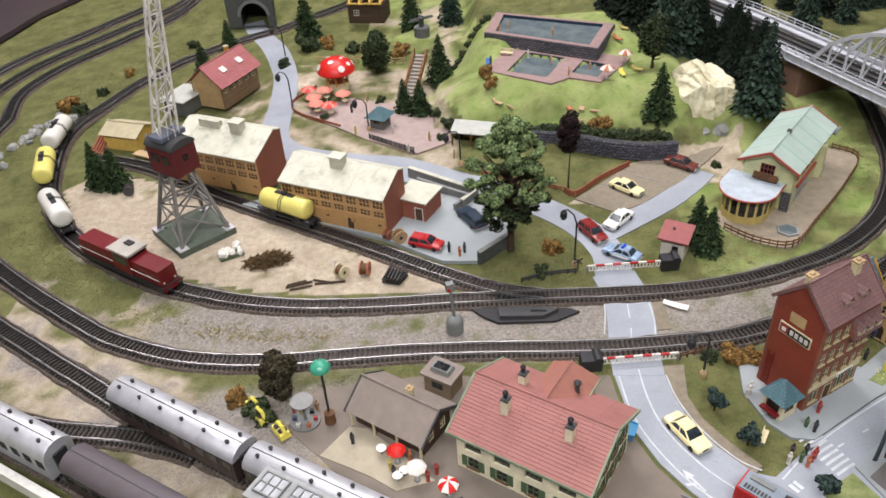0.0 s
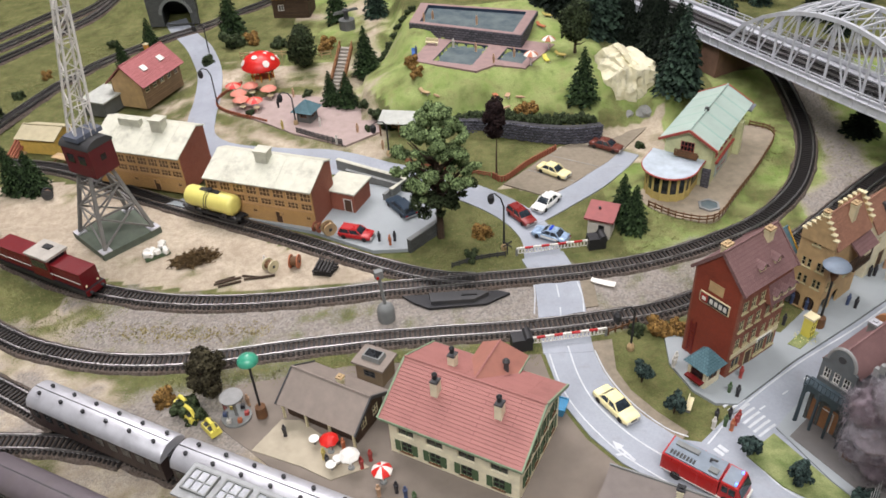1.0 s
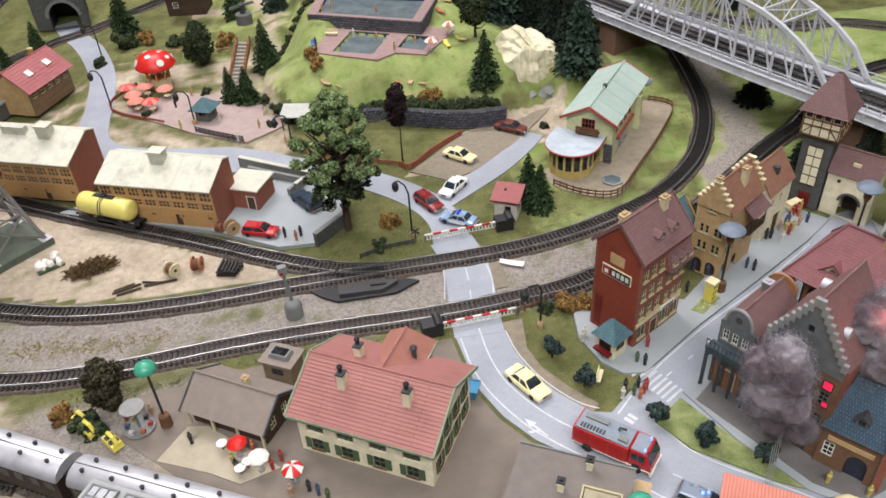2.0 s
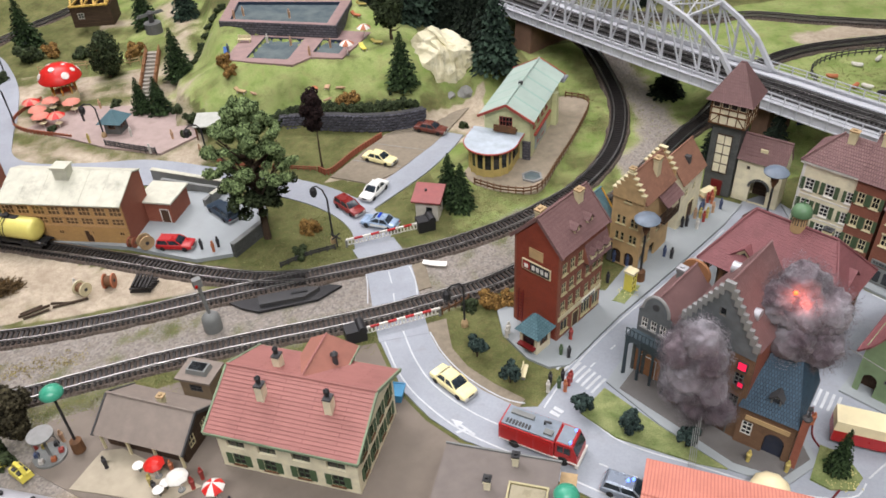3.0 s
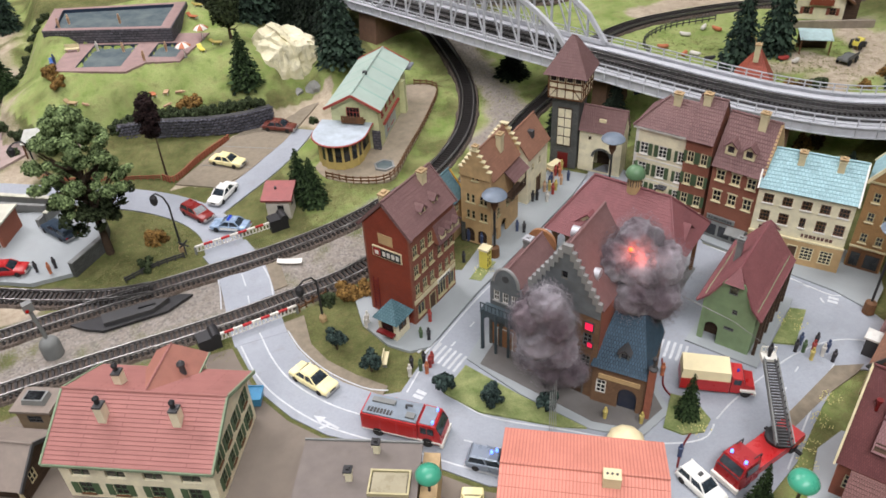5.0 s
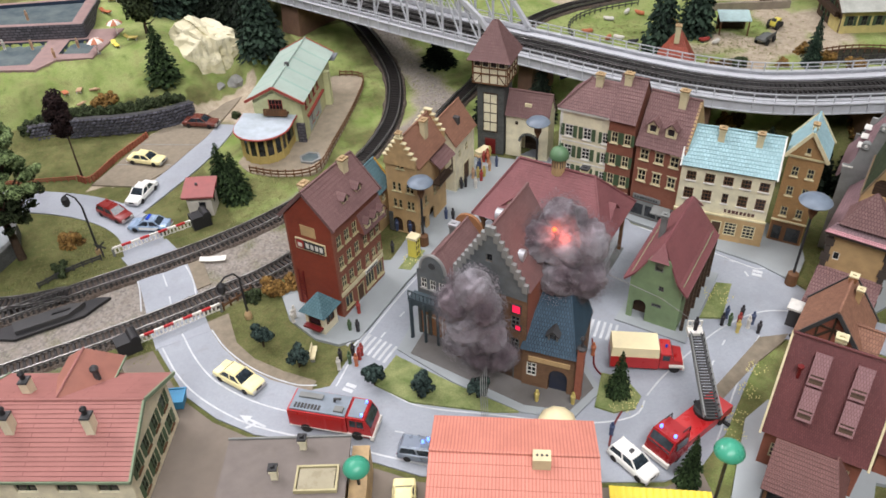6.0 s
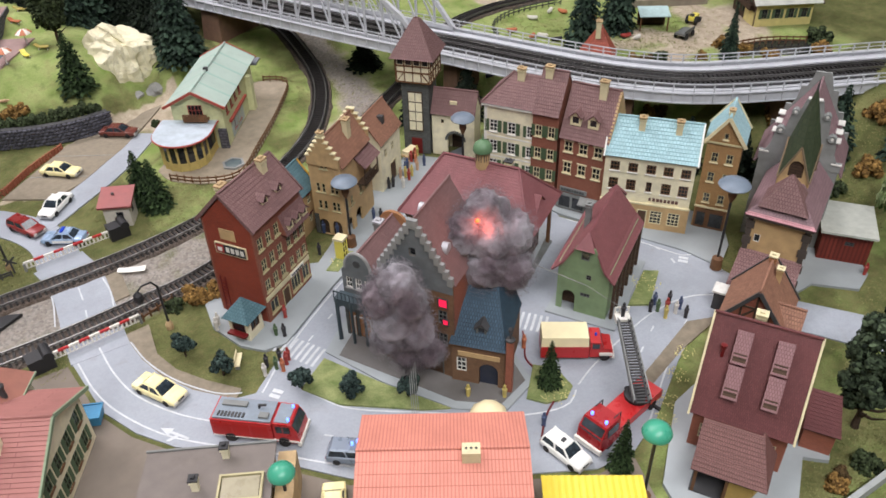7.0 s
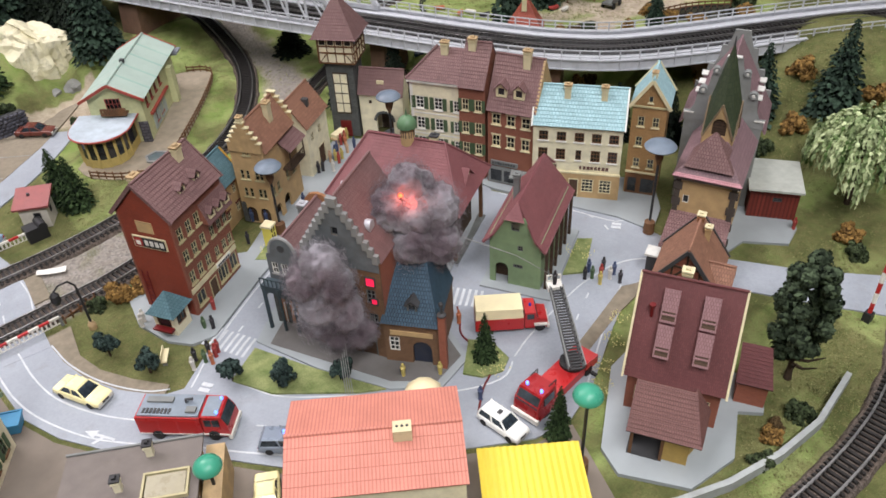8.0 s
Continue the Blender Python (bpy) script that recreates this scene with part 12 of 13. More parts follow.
drum(-3.6, 91.0, 0.95, 0.9, 30, M_PALEWOOD, "wooden cable drum in the factory yard", z=0.5)
drum(-5.2, 91.8, 0.7, 0.7, 60, M_REDWOOD, "small wooden cable drum in the factory yard", z=0.5)
drum(-10.6, 84.6, 0.85, 1.1, 50, M_CREAM, "cream cable drum on the sand")
drum(-7.6, 85.0, 0.9, 1.0, 80, FIG_MATS[7], "orange cable drum on the sand")
drum(-45.8, 106.2, 0.8, 0.9, 20, M_DARK, "dark cable drum by the firs")
t = thing("sleeper_pile", -3.9, 83.6, 0, -15, "criss-cross pile of black sleepers", "pile")
for k in range(4):
    for q in range(5):
        m = at(0, 0, 0.1 + k * 0.22, 90 if k % 2 else 0)
        place(part("sleeper", cached("pile_sleeper", lambda: to_mesh("sleeper", box(bm_new(), -1.2, -0.12, 0, 1.2, 0.12, 0.2), M_SLEEPER)), None, t), m @ at(0.1 * q, -0.9 + q * 0.45, 0))
t = thing("loose_logs", -14.4, 83.0, 0, 0, "loose dark logs lying on the sand", "logs")
for a, b in (((-3, -0.6), (0.2, 0.5)), ((-2.4, -1.1), (0.3, -0.3)), ((0.3, 0.8), (3.0, 0.1)), ((0.6, 0.0), (4.4, 0.4)), ((-2.9, -0.2), (-0.6, 0.7))):
    part("log", tube(bm_new(), [(*a, 0.16), (*b, 0.16)], 0.15, 7), M_BARK, t)
r2 = random.Random(9)
t = thing("salt_load", -26.2, 89.9, 0, 30, "heap of white crystals on a green tray", "heap")
part("tray", box(bm_new(), -1.6, -1.0, 0, 1.6, 1.0, 0.35), M_GREENPAINT, t)
for k in range(16):
    bm = bm_new()
    bmesh.ops.create_icosphere(bm, subdivisions=1, radius=r2.uniform(0.35, 0.6))
    for v in bm.verts:
        v.co *= r2.uniform(0.7, 1.25)
    place(part("lump", bm, M_WHITE, t), at(r2.uniform(-1.3, 1.3), r2.uniform(-0.7, 0.7), 0.5 + r2.uniform(0, 0.5)))


def boulder_mesh(seed, mat, n=2):
    r = random.Random(seed)
    bm = bm_new()
    bmesh.ops.create_icosphere(bm, subdivisions=n, radius=1.0)
    off = r.uniform(0, 50)
    for v in bm.verts:
        k = 1 + 0.35 * noise.noise(v.co * 1.3 + Vector((off, 0, 0))) + 0.15 * noise.noise(v.co * 3 + Vector((off, 9, 0)))
        v.co = v.co * k
    return to_mesh("boulder", bm, mat)


BOULDERS = [boulder_mesh(s, M_RUBBLEPALE) for s in (1, 2, 3)]
for k in range(46):
    f = r2.random()
    a, b = Vector((-65.4, 132, 0)), Vector((-70.4, 108, 0))
    p = a.lerp(b, f) + Vector((math.sin(f * 3.1) * -2.4 + r2.gauss(0, 0.8), r2.gauss(0, 0.6), 0))
    ob = new("boulder", BOULDERS[k % 3])
    s = r2.uniform(0.35, 0.95)
    ob.scale = (s, s, s * 0.8)
    ob.location = (p.x * CM, p.y * CM, (height(p.x, p.y) + 0.2 * s) * CM)
    ob.rotation_euler = (r2.random(), r2.random(), r2.random() * 6)
    tagged(ob, "pale grey boulder on the turf bank", "boulder", "boulders beside the curve")


def cliff():
    c = thing("chalk_cliff", 42.8, 123.0, 0, 0, "pale cream faceted chalk cliff beside the fir wood", "rock")
    r = random.Random(12)
    n = 13
    turn = [2 * math.pi * (k + r.uniform(-0.3, 0.3)) / n for k in range(n)]
    reach = [r.uniform(0.82, 1.12) for _ in range(n)]
    rings = []
    for z, k in ((-2.0, 1.12), (1.5, 1.06), (4.0, 1.0), (6.0, 0.93), (7.8, 0.84), (8.9, 0.62), (9.4, 0.3)):
        ring = []
        for a, q in zip(turn, reach):
            g = k * q * r.uniform(0.93, 1.05)
            lean = 0.9 * math.cos(a - 2.6) * max(0.0, z - 4) / 5
            ring.append(Vector((math.cos(a) * 6.4 * g, math.sin(a) * 5.2 * g, z + lean + r.uniform(-0.4, 0.4))))
        rings.append(ring)
    bm = bm_new()
    loft(bm, rings)
    bmesh.ops.triangulate(bm, faces=bm.faces)
    bmesh.ops.subdivide_edges(bm, edges=bm.edges, cuts=3, use_grid_fill=True)
    for v in bm.verts:
        p = v.co
        d = Vector((p.x, p.y, 0.5))
        cleft = abs(noise.noise((p.x * 0.45 + p.y * 0.3, p.z * 0.1, 4)))
        v.co = p + d.normalized() * (0.28 * noise.noise(p * 0.9) - 0.9 * max(0.0, 0.12 - cleft) / 0.12)
    part("face", bm, M_CHALK, c)
    for x, y, s in ((-5.0, -4.6, 1.5), (-3.4, -5.4, 1.6), (-0.5, -5.8, 1.2), (2.5, -5.4, 1.6), (4.8, -4.0, 1.4), (6.2, -2.6, 1.3)):
        ob = place(part("fallen_block", boulder_mesh(int(x * 10 + 77), M_RUBBLEPALE), None, c), at(x, y, 1.2 if y > -6.5 else 0.8, 20 * x))
        ob.scale = (s, s, s * 0.7)


def chalk():
    g = Nodes("chalk_rock")
    co = g.coords()
    col = g.mix(g.ramp(g.noise(co, 30, 5, 0.65), 0.35, 0.65), srgb(206, 198, 164), srgb(228, 222, 196))
    col = g.mix(g.ramp(g.noise(co, 60, 6, 0.75), 0.54, 0.68, 0, 0.7), col, srgb(140, 132, 98))
    g.bump(g.noise(co, 240, 5), 0.5, 0.002)
    return g.finish(col, 0.85, 0, 0.2)


M_CHALK = chalk()
cliff()


# ---- smoke of the fire: dyed cotton wool ----
def wool_material(name):
    g = Nodes(name)
    co = g.coords()
    n1 = g.noise(co, 42, 4, 0.6)
    col = g.mix(g.ramp(n1, 0.36, 0.64), (0.055, 0.04, 0.048), (0.23, 0.18, 0.205))
    col = g.mix(g.ramp(g.noise(co, 26, 3), 0.44, 0.64, 0, 0.75), col, (0.40, 0.385, 0.42))
    g.bsdf.inputs["Sheen Weight"].default_value = 0.3
    g.bump(g.noise(co, 500, 5, 0.8), 0.6, 0.002)
    return g.finish(col, 1.0, 0, 0.05)


M_WOOL = wool_material("smoky_cotton_wool")


def wool(x, y, z, lobes, seed, label):
    w = thing("wool_smoke", x, y, 0, 0, label, "smoke")
    rnd = random.Random(seed)
    bm = bm_new()
    for lx, ly, lz, r in lobes:
        tmp = bmesh.new()
        bmesh.ops.create_icosphere(tmp, subdivisions=4, radius=1.0)
        base = len(bm.verts)
        vs = []
        for v in tmp.verts:
            p = v.co
            k = 1 + 0.2 * (1 - abs(noise.noise(p * 1.7 + Vector((seed, lx, lz)))) * 2) + 0.16 * noise.noise(p * 4.2 + Vector((lz, seed, 0))) + 0.08 * noise.noise(p * 9)
            vs.append(bm.verts.new(Vector((lx, ly, z + lz)) + p * r * k * 0.76))
        for f in tmp.faces:
            bm.faces.new([vs[v.index] for v in f.verts])
        tmp.free()
    core = part("wool", bm, M_WOOL, w, smooth="all")
    bm = bm_new()
    for _ in range(46000):
        lx, ly, lz, r = rnd.choice(lobes)
        d = Vector((rnd.gauss(0, 1), rnd.gauss(0, 1), rnd.gauss(0, 1))).normalized()
        p = Vector((lx, ly, z + lz)) + d * r * (0.74 + 0.42 * rnd.random() ** 2.2) * (1 + 0.3 * noise.noise(d * 2.2 + Vector((lx, ly, lz))))
        t = d.cross(Vector((rnd.gauss(0, 1), rnd.gauss(0, 1), rnd.gauss(0, 1)))).normalized()
        L = rnd.uniform(0.2, 0.7)
        e = p + (t * 0.8 + d * rnd.uniform(-0.2, 0.25)) * L
        m = (p + e) / 2 + d * 0.12
        s = d.cross(t) * 0.012
        a = [bm.verts.new(p + s), bm.verts.new(m + s), bm.verts.new(e), bm.verts.new(m - s), bm.verts.new(p - s)]
        bm.faces.new((a[0], a[1], a[3], a[4]))
        bm.faces.new((a[1], a[2], a[3]))
    tagged(part("loose_fibres", to_mesh("loose_fibres", bm, M_WOOL), None, w), kind="stuff")
    return w


SMOKE_A, SMOKE_B = (44.8, 46.3), (54.0, 46.4)
w = wool(*SMOKE_A, 0.5, [(0, 0, 11.0, 1.9), (-0.8, 0.8, 9.4, 2.1), (0.5, -0.6, 9.2, 1.9), (-0.2, 0.2, 7.2, 2.3), (0.9, -0.6, 5.8, 2.1), (-0.6, 0.6, 5.2, 1.8), (0.6, -0.4, 3.6, 1.7), (1.5, -2.2, 4.4, 1.3)], 3, "dark purple-grey cotton wool smoke before the gable")
w2 = wool(*SMOKE_B, -1.5, [(0, 0, 13.2, 2.8), (-2.0, 1.2, 14.2, 2.2), (1.6, -0.8, 13.8, 2.4), (0.6, 1.0, 15.4, 2.3), (-0.8, -0.8, 11.4, 2.4), (1.2, -1.8, 11.0, 2.2), (0.2, -0.4, 9.2, 1.9), (2.6, 0.4, 12.0, 1.9), (-2.6, 2.2, 12.6, 1.7)], 8, "grey cotton wool smoke over the burst roof")
M_GLOW = lit("red_flicker_lamp", (1.0, 0.02, 0.09), 0.6)
M_GLOWCORE = lit("orange_flicker_lamp", (1.0, 0.14, 0.03), 2.6)


def flicker(x, y, z, r, mat, label):
    f = thing("flicker_lamp", x, y, z, 0, label, "lamp", "fire lamps")
    bm = bm_new()
    bmesh.ops.create_icosphere(bm, subdivisions=2, radius=r)
    part("bulb", bm, mat, f, smooth="all")
    part("socket", lathe(bm_new(), [(r * 0.5, -r * 1.8), (r * 0.5, -r * 0.7)], 8), M_BLACK, f)
    data = bpy.data.lights.new("flicker_light", "POINT")
    data.energy, data.color, data.shadow_soft_size = 0.042 * r, (1.0, 0.09, 0.03), 0.004
    place_light = new("flicker_light", data)
    place_light.location = ((x - 0.5) * CM, (y - 0.6) * CM, (z + 0.4) * CM)



M_BLUE2 = paint("skip_blue", srgb(58, 130, 170), 0.5)
M_FLOWER = paint("pale_flowers", srgb(216, 206, 140), 0.8)
R_ORANGEDK = courses("burnt_orange_tiles", srgb(158, 84, 68), 0.24, 0.4, 0.1, srgb(130, 60, 44), 0.6, 0.12, 0.5)
R_PALEBLUE = paint("pale_blue_sheet", srgb(176, 200, 200), 0.55)
M_WATERDARK = glossy_pane("dark_pond_water", (0.03, 0.032, 0.03), 0.08)
M_FIBRE = paint("pale_fibre", srgb(140, 140, 138), 0.6)

# ---- fairground corner, cafe and small town things ----
def carousel():
    c = thing("carousel", -11.2, 60.6, 0.04, 0, "small fairground carousel with pale disc roof", "carousel")
    c.scale = (0.8, 0.8, 0.95)
    part("platform", lathe(bm_new(), [(1.9, 0), (1.9, 0.25)], 20), M_GREY, c)
    part("mast", tube(bm_new(), [(0, 0, 0.2), (0, 0, 3.2)], 0.18, 8), M_GREY, c)
    part("roof", lathe(bm_new(), [(1.45, 3.0), (1.45, 3.15), (0.2, 3.3)], 24), M_STEP, c)
    for k in range(6):
        a = 2 * math.pi * k / 6
        part("seat", box(bm_new(), 1.35 * math.cos(a) - 0.25, 1.35 * math.sin(a) - 0.25, 0.3, 1.35 * math.cos(a) + 0.25, 1.35 * math.sin(a) + 0.25, 0.75), FIG_MATS[(k * 3) % 8], c)
        part("hanger", tube(bm_new(), [(1.35 * math.cos(a), 1.35 * math.sin(a), 0.7), (1.35 * math.cos(a), 1.35 * math.sin(a), 3.0)], 0.04, 5), M_GREY, c)


carousel()


def ride_car(x, y, rz, label):
    r = thing("ride_car", x, y, 0.04, rz, label, "ride", "yellow ride cars")
    part("hull", box(bm_new(), -1.1, -0.6, 0.2, 1.1, 0.6, 0.8, taper=0.12), M_YELLOW, r, bevel=0.12)
    part("hood", tube(bm_new(), [(-0.9, 0, 0.8), (-0.3, 0, 1.5), (0.6, 0, 1.5), (1.0, 0, 0.8)], 0.2, 8), M_YELLOW, r)
    for s in (-0.4, 0.4):
        part("seat", box(bm_new(), s - 0.25, -0.45, 0.7, s + 0.25, 0.45, 0.95), M_DARK, r)


ride_car(-15.9, 61.0, -45, "yellow fairground ride car under the tree")
ride_car(-13.4, 59.0, -50, "yellow fairground ride car near the coach")
ride_car(-16.8, 62.4, -45, "yellow fairground ride car under the tree")
parasol(-1.4, 55.2, 0.14, 0.95, 2.2, M_CAPRED, M_CAPRED, "red parasol with white spots at the refreshment house")
parasol(0.6, 53.1, 0.14, 1.0, 2.3, M_WHITE, M_WHITE, "white spotted parasol at the refreshment house")
parasol(3.6, 51.2, 0.14, 1.0, 2.2, M_WHITE, M_CAPRED, "red and white striped parasol by the station")
for x, y in ((-1.2, 53.0), (-3.0, 56.2), (-0.6, 53.6)):
    t = thing("cafe_table", x, y, 0.14, 0, "small white cafe table on the forecourt", "table", "cafe tables")
    part("tabletop", lathe(bm_new(), [(0.5, 0.8), (0.5, 0.9)], 14), M_WHITE, t)
    part("leg", tube(bm_new(), [(0, 0, 0), (0, 0, 0.8)], 0.08, 6), M_GREY, t)
for x, y, k in ((-2.0, 54.4, 6), (-0.2, 55.4, 7), (1.6, 53.0, 0), (-1.6, 53.6, 3), (3.4, 51.6, 5), (4.8, 50.0, 3), (5.6, 49.4, 1), (3.2, 49.8, 2), (6.4, 48.8, 5), (-6.0, 57.6, 3), (2.4, 53.8, 0), (-12.6, 61.8, 0), (-10.2, 62.0, 2)):
    figurine(x, y, 0.14, k, group="figures at the cafe")
for x, y, k in ((35.0, 54.4, 4), (36.2, 54.6, 5), (36.6, 54.0, 7), (37.2, 54.6, 0), (36.9, 55.4, 3), (37.6, 55.0, 0), (35.6, 55.4, 3), (39.8, 60.4, 0), (38.0, 58.6, 5), (38.6, 58.0, 3), (33.6, 62.6, 4), (34.0, 63.2, 4), (49.5, 71.0, 1), (50.6, 69.8, 1), (47.2, 67.6, 3)):
    figurine(x, y, 0.3 if (x > 38 and y > 57) or x < 34.5 else 0.12, k, group="figures on the shop street")
for x, y, k in ((64.5, 77.2, 1), (63.8, 76.6, 1), (66.6, 78.8, 0), (67.2, 79.2, 6), (66.2, 78.0, 7), (60.2, 74.6, 3), (62.6, 75.8, 2), (63.2, 75.6, 6)):
    figurine(x, y, 0.3, k, group="figures before the gate")
for x, y, k in ((69.9, 38.9, 6), (70.5, 40.9, 1), (71.5, 37.8, 3), (70.8, 39.6, 0), (71.2, 38.8, 4), (72.0, 39.0, 1), (69.4, 40.4, 3), (70.0, 40.0, 5), (71.8, 40.2, 3)):
    figurine(x, y, 0.12, k, group="firefighters on the road")
for x, y, k in ((56.2, 43.6, 7), (51.7, 35.4, 1), (48.4, 41.6, 6), (50.9, 39.7, 6), (57.6, 47.6, 1), (72.8, 46.6, 3), (91.0, 31.6, 0), (3.0, 88.6, 3), (4.4, 87.6, 7), (5.0, 88.4, 3), (-11.4, 85.6, 4), (68.8, 31.2, 3)):
    figurine(x, y, 0.5 if y > 80 and x > 0 else 0.2, k, group="single figures")


def phone_box(x, y, label):
    p = thing("phone_box", x, y, 0.28, 33, label, "phone box", "yellow phone boxes")
    part("cabin", frame_bars(bm_new(), 1.0, 2.4, 0.14, -0.5, 0.5, 2, 3), M_YELLOW, p)
    part("glazing", box(bm_new(), -0.42, -0.42, 0.1, 0.42, 0.42, 2.3), M_PANE, p)
    part("roof", box(bm_new(), -0.6, -0.6, 2.4, 0.6, 0.6, 2.65), M_CREAM, p, bevel=0.05)


phone_box(49.0, 65.8, "yellow open phone stand beside the street")
b = thing("garden_bench", 33.6, 57.2, 0.1, 60, "pale garden bench with small table on the turf island", "bench")
part("seat", box(bm_new(), -0.9, -0.25, 0.45, 0.9, 0.25, 0.55), M_CREAM, b)
part("backrest", box(bm_new(), -0.9, 0.2, 0.6, 0.9, 0.28, 1.0), M_CREAM, b)
for x in (-0.7, 0.7):
    part("leg", box(bm_new(), x - 0.06, -0.2, 0, x + 0.06, 0.2, 0.45), M_GREY, b)
d = thing("waste_skip", 20.4, 58.2, 0.04, -25, "blue waste skip beside the station", "skip")
part("hull", box(bm_new(), -1.1, -0.7, 0.15, 1.1, 0.7, 1.2, taper=-0.14), M_BLUE2, d, bevel=0.04)
place(part("rim", frame_bars(bm_new(), 2.6, 1.8, 0.14, -0.1, 0.1, 1, 1), M_BLUE2, d), at(0, -0.9, 1.2, 0, -90))
c = thing("market_cart", 66.2, 79.4, 0.28, 20, "loaded wooden market cart before the gate", "cart")
part("bed", box(bm_new(), -1.2, -0.6, 0.6, 1.2, 0.6, 0.8), M_PALEWOOD, c)
part("load", box(bm_new(), -1.0, -0.5, 0.8, 1.0, 0.5, 1.3), M_CREAM, c, bevel=0.1)
for s in (-0.6, 0.6):
    part("wheel", lathe(bm_new(), [(0.5, s - 0.06), (0.5, s + 0.06)], 14, at(0, 0, 0.5, 0, 90)), M_WOOD, c)
c = thing("garden_tent", 47.6, 37.6, 0.1, -40, "cream canvas tent roof behind the orange hall", "tent")
c.scale = (0.72, 0.72, 0.82)
part("canvas", lathe(bm_new(), [(2.3, 2.2), (2.2, 2.6), (1.4, 3.4), (0.4, 3.8), (0.05, 3.85)], 10), M_TARP, c, smooth=True)
for k in range(5):
    a = 2 * math.pi * k / 5
    part("pole", tube(bm_new(), [(2.1 * math.cos(a), 2.1 * math.sin(a), 0), (2.1 * math.cos(a), 2.1 * math.sin(a), 2.3)], 0.08, 6), M_WHITE, c)


def bed_of_flowers(x, y, r, n, seed):
    rnd = random.Random(seed)
    bm = bm_new()
    for _ in range(n):
        a, q = rnd.uniform(0, 6.28), 1.7 * r * math.sqrt(rnd.random())
        s = rnd.uniform(0.02, 0.05)
        box(bm, x + q * math.cos(a) - s, y + q * math.sin(a) - s, 0.3, x + q * math.cos(a) + s, y + q * math.sin(a) + s, 0.3 + 2 * s)
    tagged(part("flower_scatter", bm, M_FLOWER), "pale yellow flower scatter in the turf", "flowers", kind="stuff")


for k, (x, y, r, n) in enumerate(((55.0, 37.6, 0.9, 60), (62.0, 31.4, 0.6, 40), (65.0, 32.8, 0.6, 40), (67.6, 34.4, 0.6, 40), (60.2, 29.8, 0.6, 40), (72.2, 43.6, 0.9, 50), (48.6, 65.2, 0.7, 40))):
    bed_of_flowers(x, y, r, n, 70 + k)

# lamps of the burning house
flicker(52.9, 46.4, 14.3, 0.2, M_GLOWCORE, "orange flickering lamp in the smoke")
flicker(53.6, 45.8, 13.8, 0.22, M_GLOW, "red flickering lamp in the smoke")
for x, z, w in BURNT_WINDOWS:
    f = thing("glowing_window", 50.08, 48.9, 0.2, -58.5, "red glowing window of the burning house", "window", "glowing windows")
    place(part("pane", box(bm_new(), -w / 2, -0.12, 0, w / 2, -0.08, w * 1.15), M_GLOW, f), at(x, -3.7, z))
    place(part("frame", frame_bars(bm_new(), w + 0.2, w * 1.15 + 0.2, 0.1, -0.16, -0.06, 1, 1), M_DARK, f), at(x, -3.7, z - 0.1))
# loose wool strands that fall from the lower smoke, no water
tw = thing("fibre_strands", 43.2, 42.4, 0.2, 0, "thin pale wool strands between the lower smoke and the ground", "strand")
for k in range(4):
    part("strand", tube(bm_new(), [(0.16 * k, -0.1 * k, 0), (0.25 + 0.2 * k, 0.5, 1.8), (0.7 + 0.25 * k, 1.3 + 0.1 * k, 3.6 + 0.3 * k)], [0.02, 0.035, 0.03], 5), M_FIBRE, tw)
tw = thing("fibre_strands", 63.2, 38.0, 5.0, 0, "thin pale fibre strand standing for a water jet", "strand")
part("strand", tube(bm_new(), [(0, 0, 0), (-2.8, 2.6, 2.6), (-6.4, 5.4, 4.8)], [0.02, 0.03, 0.05], 6), M_FIBRE, tw)


for k, (x, y) in enumerate(((65.8, 78.4), (65.3, 76.2), (66.6, 76.6), (64.0, 75.4), (63.2, 74.8), (60.8, 74.6), (61.7, 73.7), (55.4, 70.0), (56.0, 69.4), (64.6, 77.2))):
    figurine(x, y, 0.3, (0, 2, 1, 6, 0, 3, 4, 1, 3, 2)[k], rz=k * 50)
# ---- meadow behind the viaduct ----
W_CHALET = paint("pale_yellow_plaster", srgb(206, 192, 128), 0.7, dirty=0.25)
M_SHUTTERBROWN = paint("red_brown_shutters", srgb(128, 64, 42), 0.6)
R_TANROOF = courses("tan_shingle_roof", srgb(150, 128, 118), 0.4, 0.5, 0.08, srgb(118, 98, 90), 0.75, 0.1, 0.4)
M_TERRACE = paint("grey_brown_terrace_wall", srgb(140, 130, 116), 0.8, var=0.2, dirty=0.3)


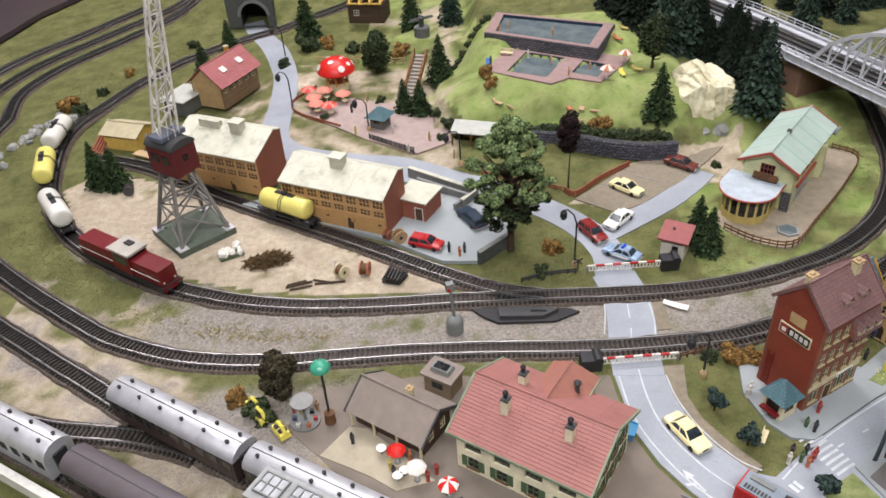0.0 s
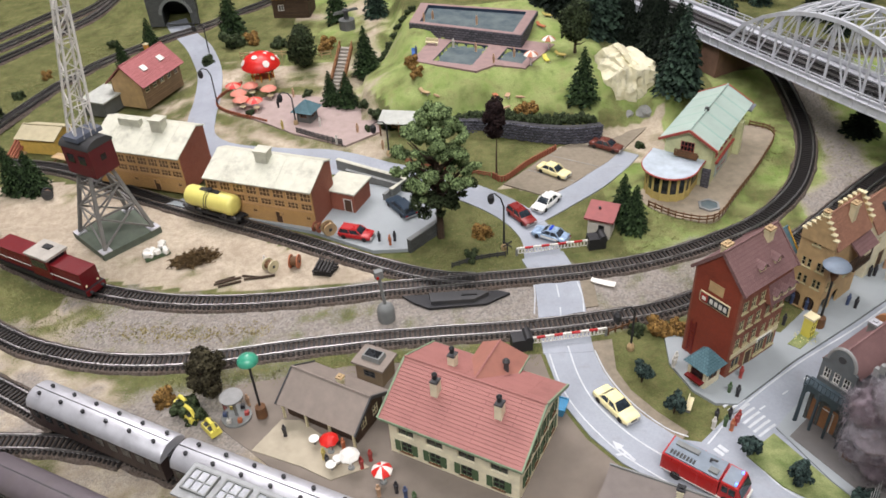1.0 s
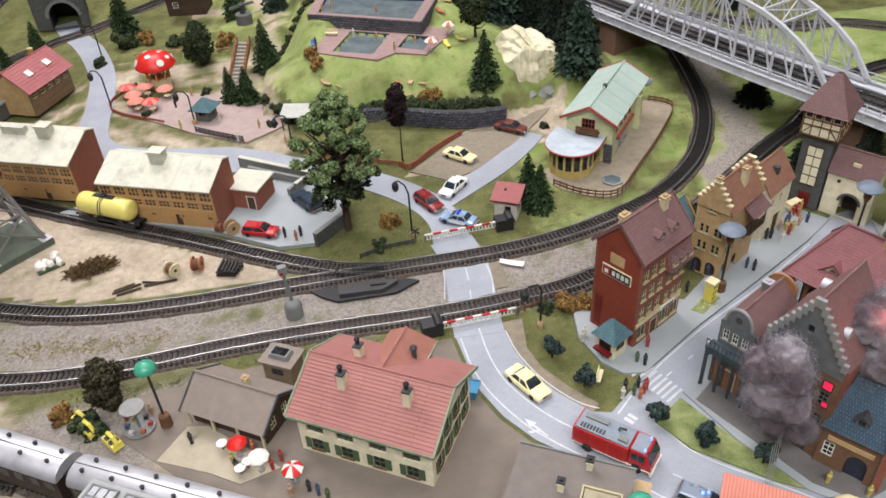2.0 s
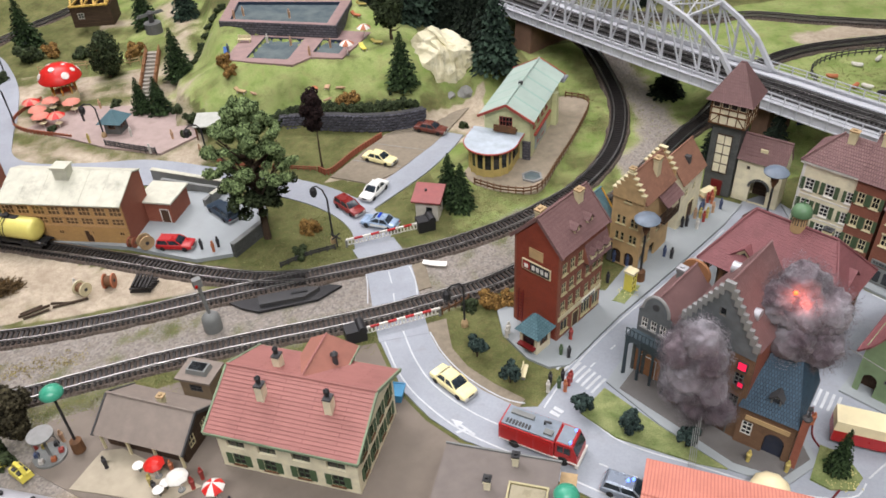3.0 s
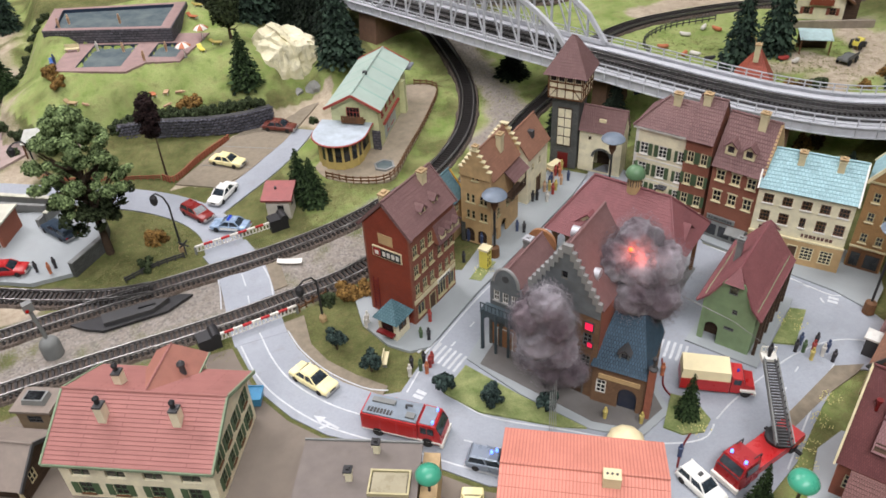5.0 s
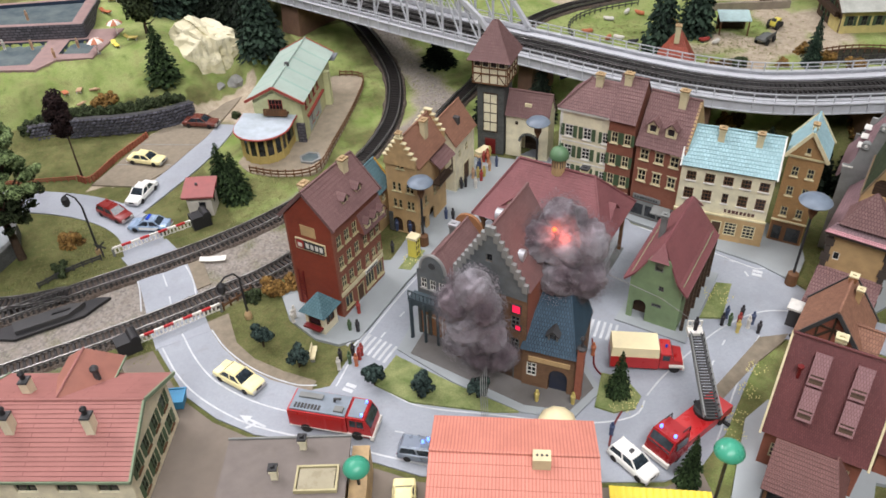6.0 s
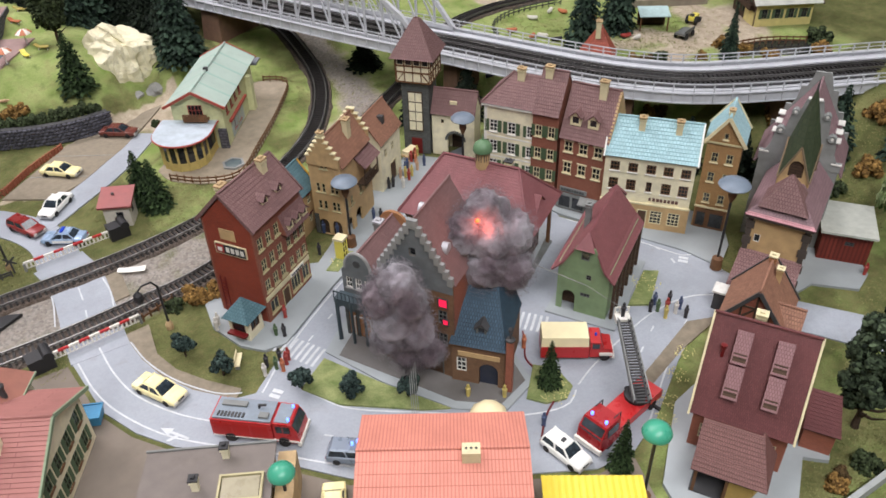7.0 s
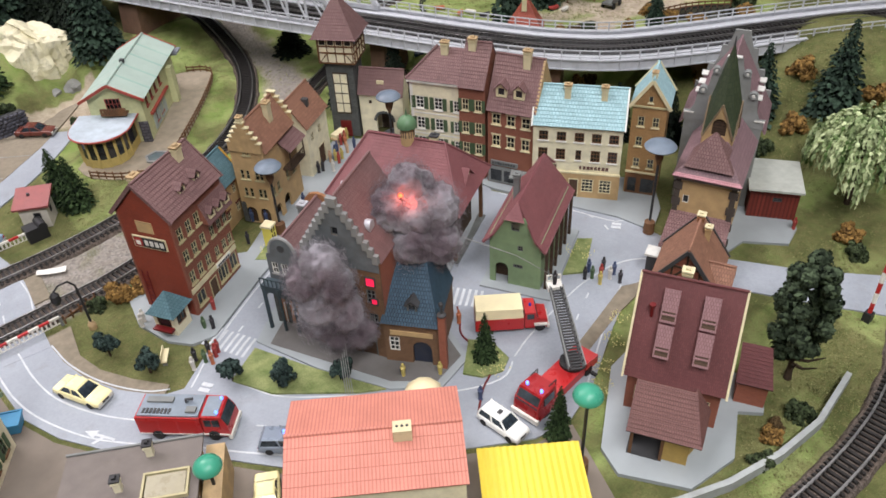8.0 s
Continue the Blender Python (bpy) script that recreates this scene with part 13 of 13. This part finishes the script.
def far_meadow():
    g = height
    h = thing("orange_cottage", 98.6, 79.6, g(98.6, 79.6), 46, "small cottage with steep orange roof and cream chimney", "house")
    four_walls(h, 5.4, 4.4, 1.8, W_CREAM, wins=([(0, 0.8, 0.9, 1.0)], (), (), ()), frame_mat=M_WOOD)
    bm = bm_new()
    c = [(-3.1, -2.6), (3.1, -2.6), (3.1, 2.6), (-3.1, 2.6)]
    for (ax, ay), (bx, by) in zip(c, c[1:] + c[:1]):
        slope(bm, (ax, ay, 1.5), (bx, by, 1.5), (bx * 0.12, by * 0.04, 6.3), (ax * 0.12, ay * 0.04, 6.3), 0.4)
    part("roof", bm, R_ORANGEDK, h)
    chimney(h, -1.2, 0.3, 5.6, 1.6, M_CREAM, M_PALEWOOD, 0.7, 0.7)
    s = thing("cattle_shelter", 115.6, 85.2, g(115.6, 85.2), -36, "open cattle shelter with pale blue sheet roof", "shelter")
    s.scale = (0.66, 0.66, 0.8)
    part("roof", slope(bm_new(), (-3.6, -2.4, 3.0), (3.6, -2.4, 3.0), (3.6, 2.4, 3.8), (-3.6, 2.4, 3.8), 9, 0.02), R_PALEBLUE, s)
    for x in (-3.2, 3.2):
        for y in (-2, 2):
            part("post", box(bm_new(), x - 0.14, y - 0.14, 0, x + 0.14, y + 0.14, 3.1), M_WOOD, s)
    part("back_wall", box(bm_new(), -3.3, 1.9, 0, 3.3, 2.1, 3.2), W_DARKWOOD, s)
    c = thing("chalet", 134.6, 77.4, g(134.6, 77.4), -30, "timber chalet with yellow plaster, green shutters and pale sheet roof", "house")
    four_walls(c, 9.0, 9.0, 4.4, W_PALE, 7.4, wins=(grid_wins((-3.2, -1.1, 1.1, 3.2), (1.4,), 0.9, 1.5), (), (), grid_wins((-2.6, 0, 2.6), (1.0, 3.0), 0.9, 1.2)), mats=[W_CHALET, W_CHALET, W_DARKWOOD, W_DARKWOOD], frame_mat=M_DARK, shutter=M_GREENPAINT)
    gable_roof(c, 9.0, 9.0, 4.4, 7.4, 1.0, 1.0, R_SHEET, 9.0, W_DARKWOOD, lift=0.02)
    part("balcony", box(bm_new(), -5.4, -3.6, 2.5, -4.5, 3.6, 3.3), W_DARKWOOD, c)
    part("porch_wall", box(bm_new(), -4.62, -3.9, 0, -4.5, -0.4, 2.2), W_CHALET, c)
    d = thing("guest_house", 127.9, 96.5, g(127.9, 96.5), -41, "white chalet with brown balcony, shutters and wide tan roof", "house")
    L, D, e, t = 7.4, 6.4, 4.0, 6.6
    four_walls(d, L, D, e, W_CREAM, t, axis="y", wins=([(-2.0, 0.9, 1.0, 1.2), (2.0, 0.9, 1.0, 1.2), (0, 3.7, 1.2, 1.5)], (), (), ()), frame_mat=M_WOOD, shutter=M_SHUTTERBROWN)
    gable_roof(d, D, L, e, t, 1.2, 0.9, R_TANROOF, 0.5, M_WOOD, axis="y")
    bl = part("balcony", box(bm_new(), -1.8, -D / 2 - 0.9, 2.7, 1.8, -D / 2, 2.9), M_SHUTTERBROWN, d)
    part("balcony_front", box(bm_new(), -1.8, -D / 2 - 0.9, 2.9, 1.8, -D / 2 - 0.78, 3.7), M_SHUTTERBROWN, bl)
    part("gable_boards", panel(bm_new(), [(-1.3, 3.6), (1.3, 3.6), (1.3, 5.0), (0, 5.9), (-1.3, 5.0)], [rect(0, 3.7, 1.2, 1.5)], 0.06, at(0, -D / 2 - 0.07, 0)), M_SHUTTERBROWN, d)
    part("side_porch", box(bm_new(), L / 2, -2.6, 0, L / 2 + 2.2, 1.0, 3.6), W_DARKWOOD, d)
    low_wall([(117.6, 94.6), (120.4, 93.2), (124.2, 91.2), (128.4, 88.9), (131, 87.4)], 1.3, 0.5, M_TERRACE, "grey-brown terrace wall before the chalet", 3.95, "terrace_wall")
    fence("meadow_fence", [(93.6, 96.6), (95.4, 100.4), (99.4, 103), (105, 103.8), (112, 102.6)], M_DARK, M_DARK, 1.2, 1.2, (0.45, 0.9), "dark wooden fence round the pasture")
    fence("meadow_fence", [(118.6, 72.2), (124, 70.4), (130, 66.4)], M_WOOD, M_WOOD, 1.3, 1.0, (0.6, 1.1), "brown footbridge railing by the pond")
    slab("pond", [(119, 69.6), (122, 72), (128, 70), (131, 65.6), (127, 64.4), (122, 66.6)], 3.4, 4.05, M_WATERDARK, "dark pond in the meadow", "pond")
    for x, y, k in ((96.9, 97.4, 7), (97.9, 93.5, 7), (99.4, 92.8, 4), (100.2, 90.4, 3), (108.7, 98.7, 7), (107.4, 100.4, 4), (102.9, 99.5, 4), (109.7, 85.0, 0), (110.2, 83.2, 4)):
        me = cached(("block", k), lambda: to_mesh("figurine", tube(bm_new(), [(-0.85, 0, 0.95), (-0.7, 0, 0.95), (0.1, 0, 0.9), (0.6, 0, 0.98), (0.9, 0, 1.15)], [0.15, 0.32, 0.36, 0.3, 0.14], 8), FIG_MATS[k], smooth=True))
        ob = new("figurine", me)
        ob.location = (x * CM, y * CM, (g(x, y) - 0.5) * CM)
        ob.rotation_euler = (0, 0, x)
        tagged(ob, "tiny plain rounded block standing in the pasture", "figurine", "pasture figures")
    t = thing("tractor", 122.6, 83.0, g(122.6, 83), 20, "small yellow tractor on the farm track", "tractor")
    part("body", box(bm_new(), -1.0, -0.5, 0.6, 1.2, 0.5, 1.3), M_YELLOW, t, bevel=0.08)
    part("seat", box(bm_new(), -0.9, -0.3, 1.3, -0.5, 0.3, 1.7), M_DARK, t)
    for x, r in ((-0.6, 0.7), (0.9, 0.45)):
        for s in (-1, 1):
            wheel(t, x, s * 0.7, r, 0.4)
    w = thing("farm_cart", 117.0, 79.8, g(117, 79.8), 15, "grey wooden farm cart", "cart")
    part("bed", box(bm_new(), -1.6, -0.8, 0.7, 1.6, 0.8, 1.0), M_STONEGREY, w)
    part("side", box(bm_new(), -1.6, -0.85, 1.0, 1.6, -0.75, 1.5), M_STONEGREY, w)
    for x in (-1, 1):
        for s in (-1, 1):
            wheel(w, x, s * 0.9, 0.5, 0.2)


far_meadow()
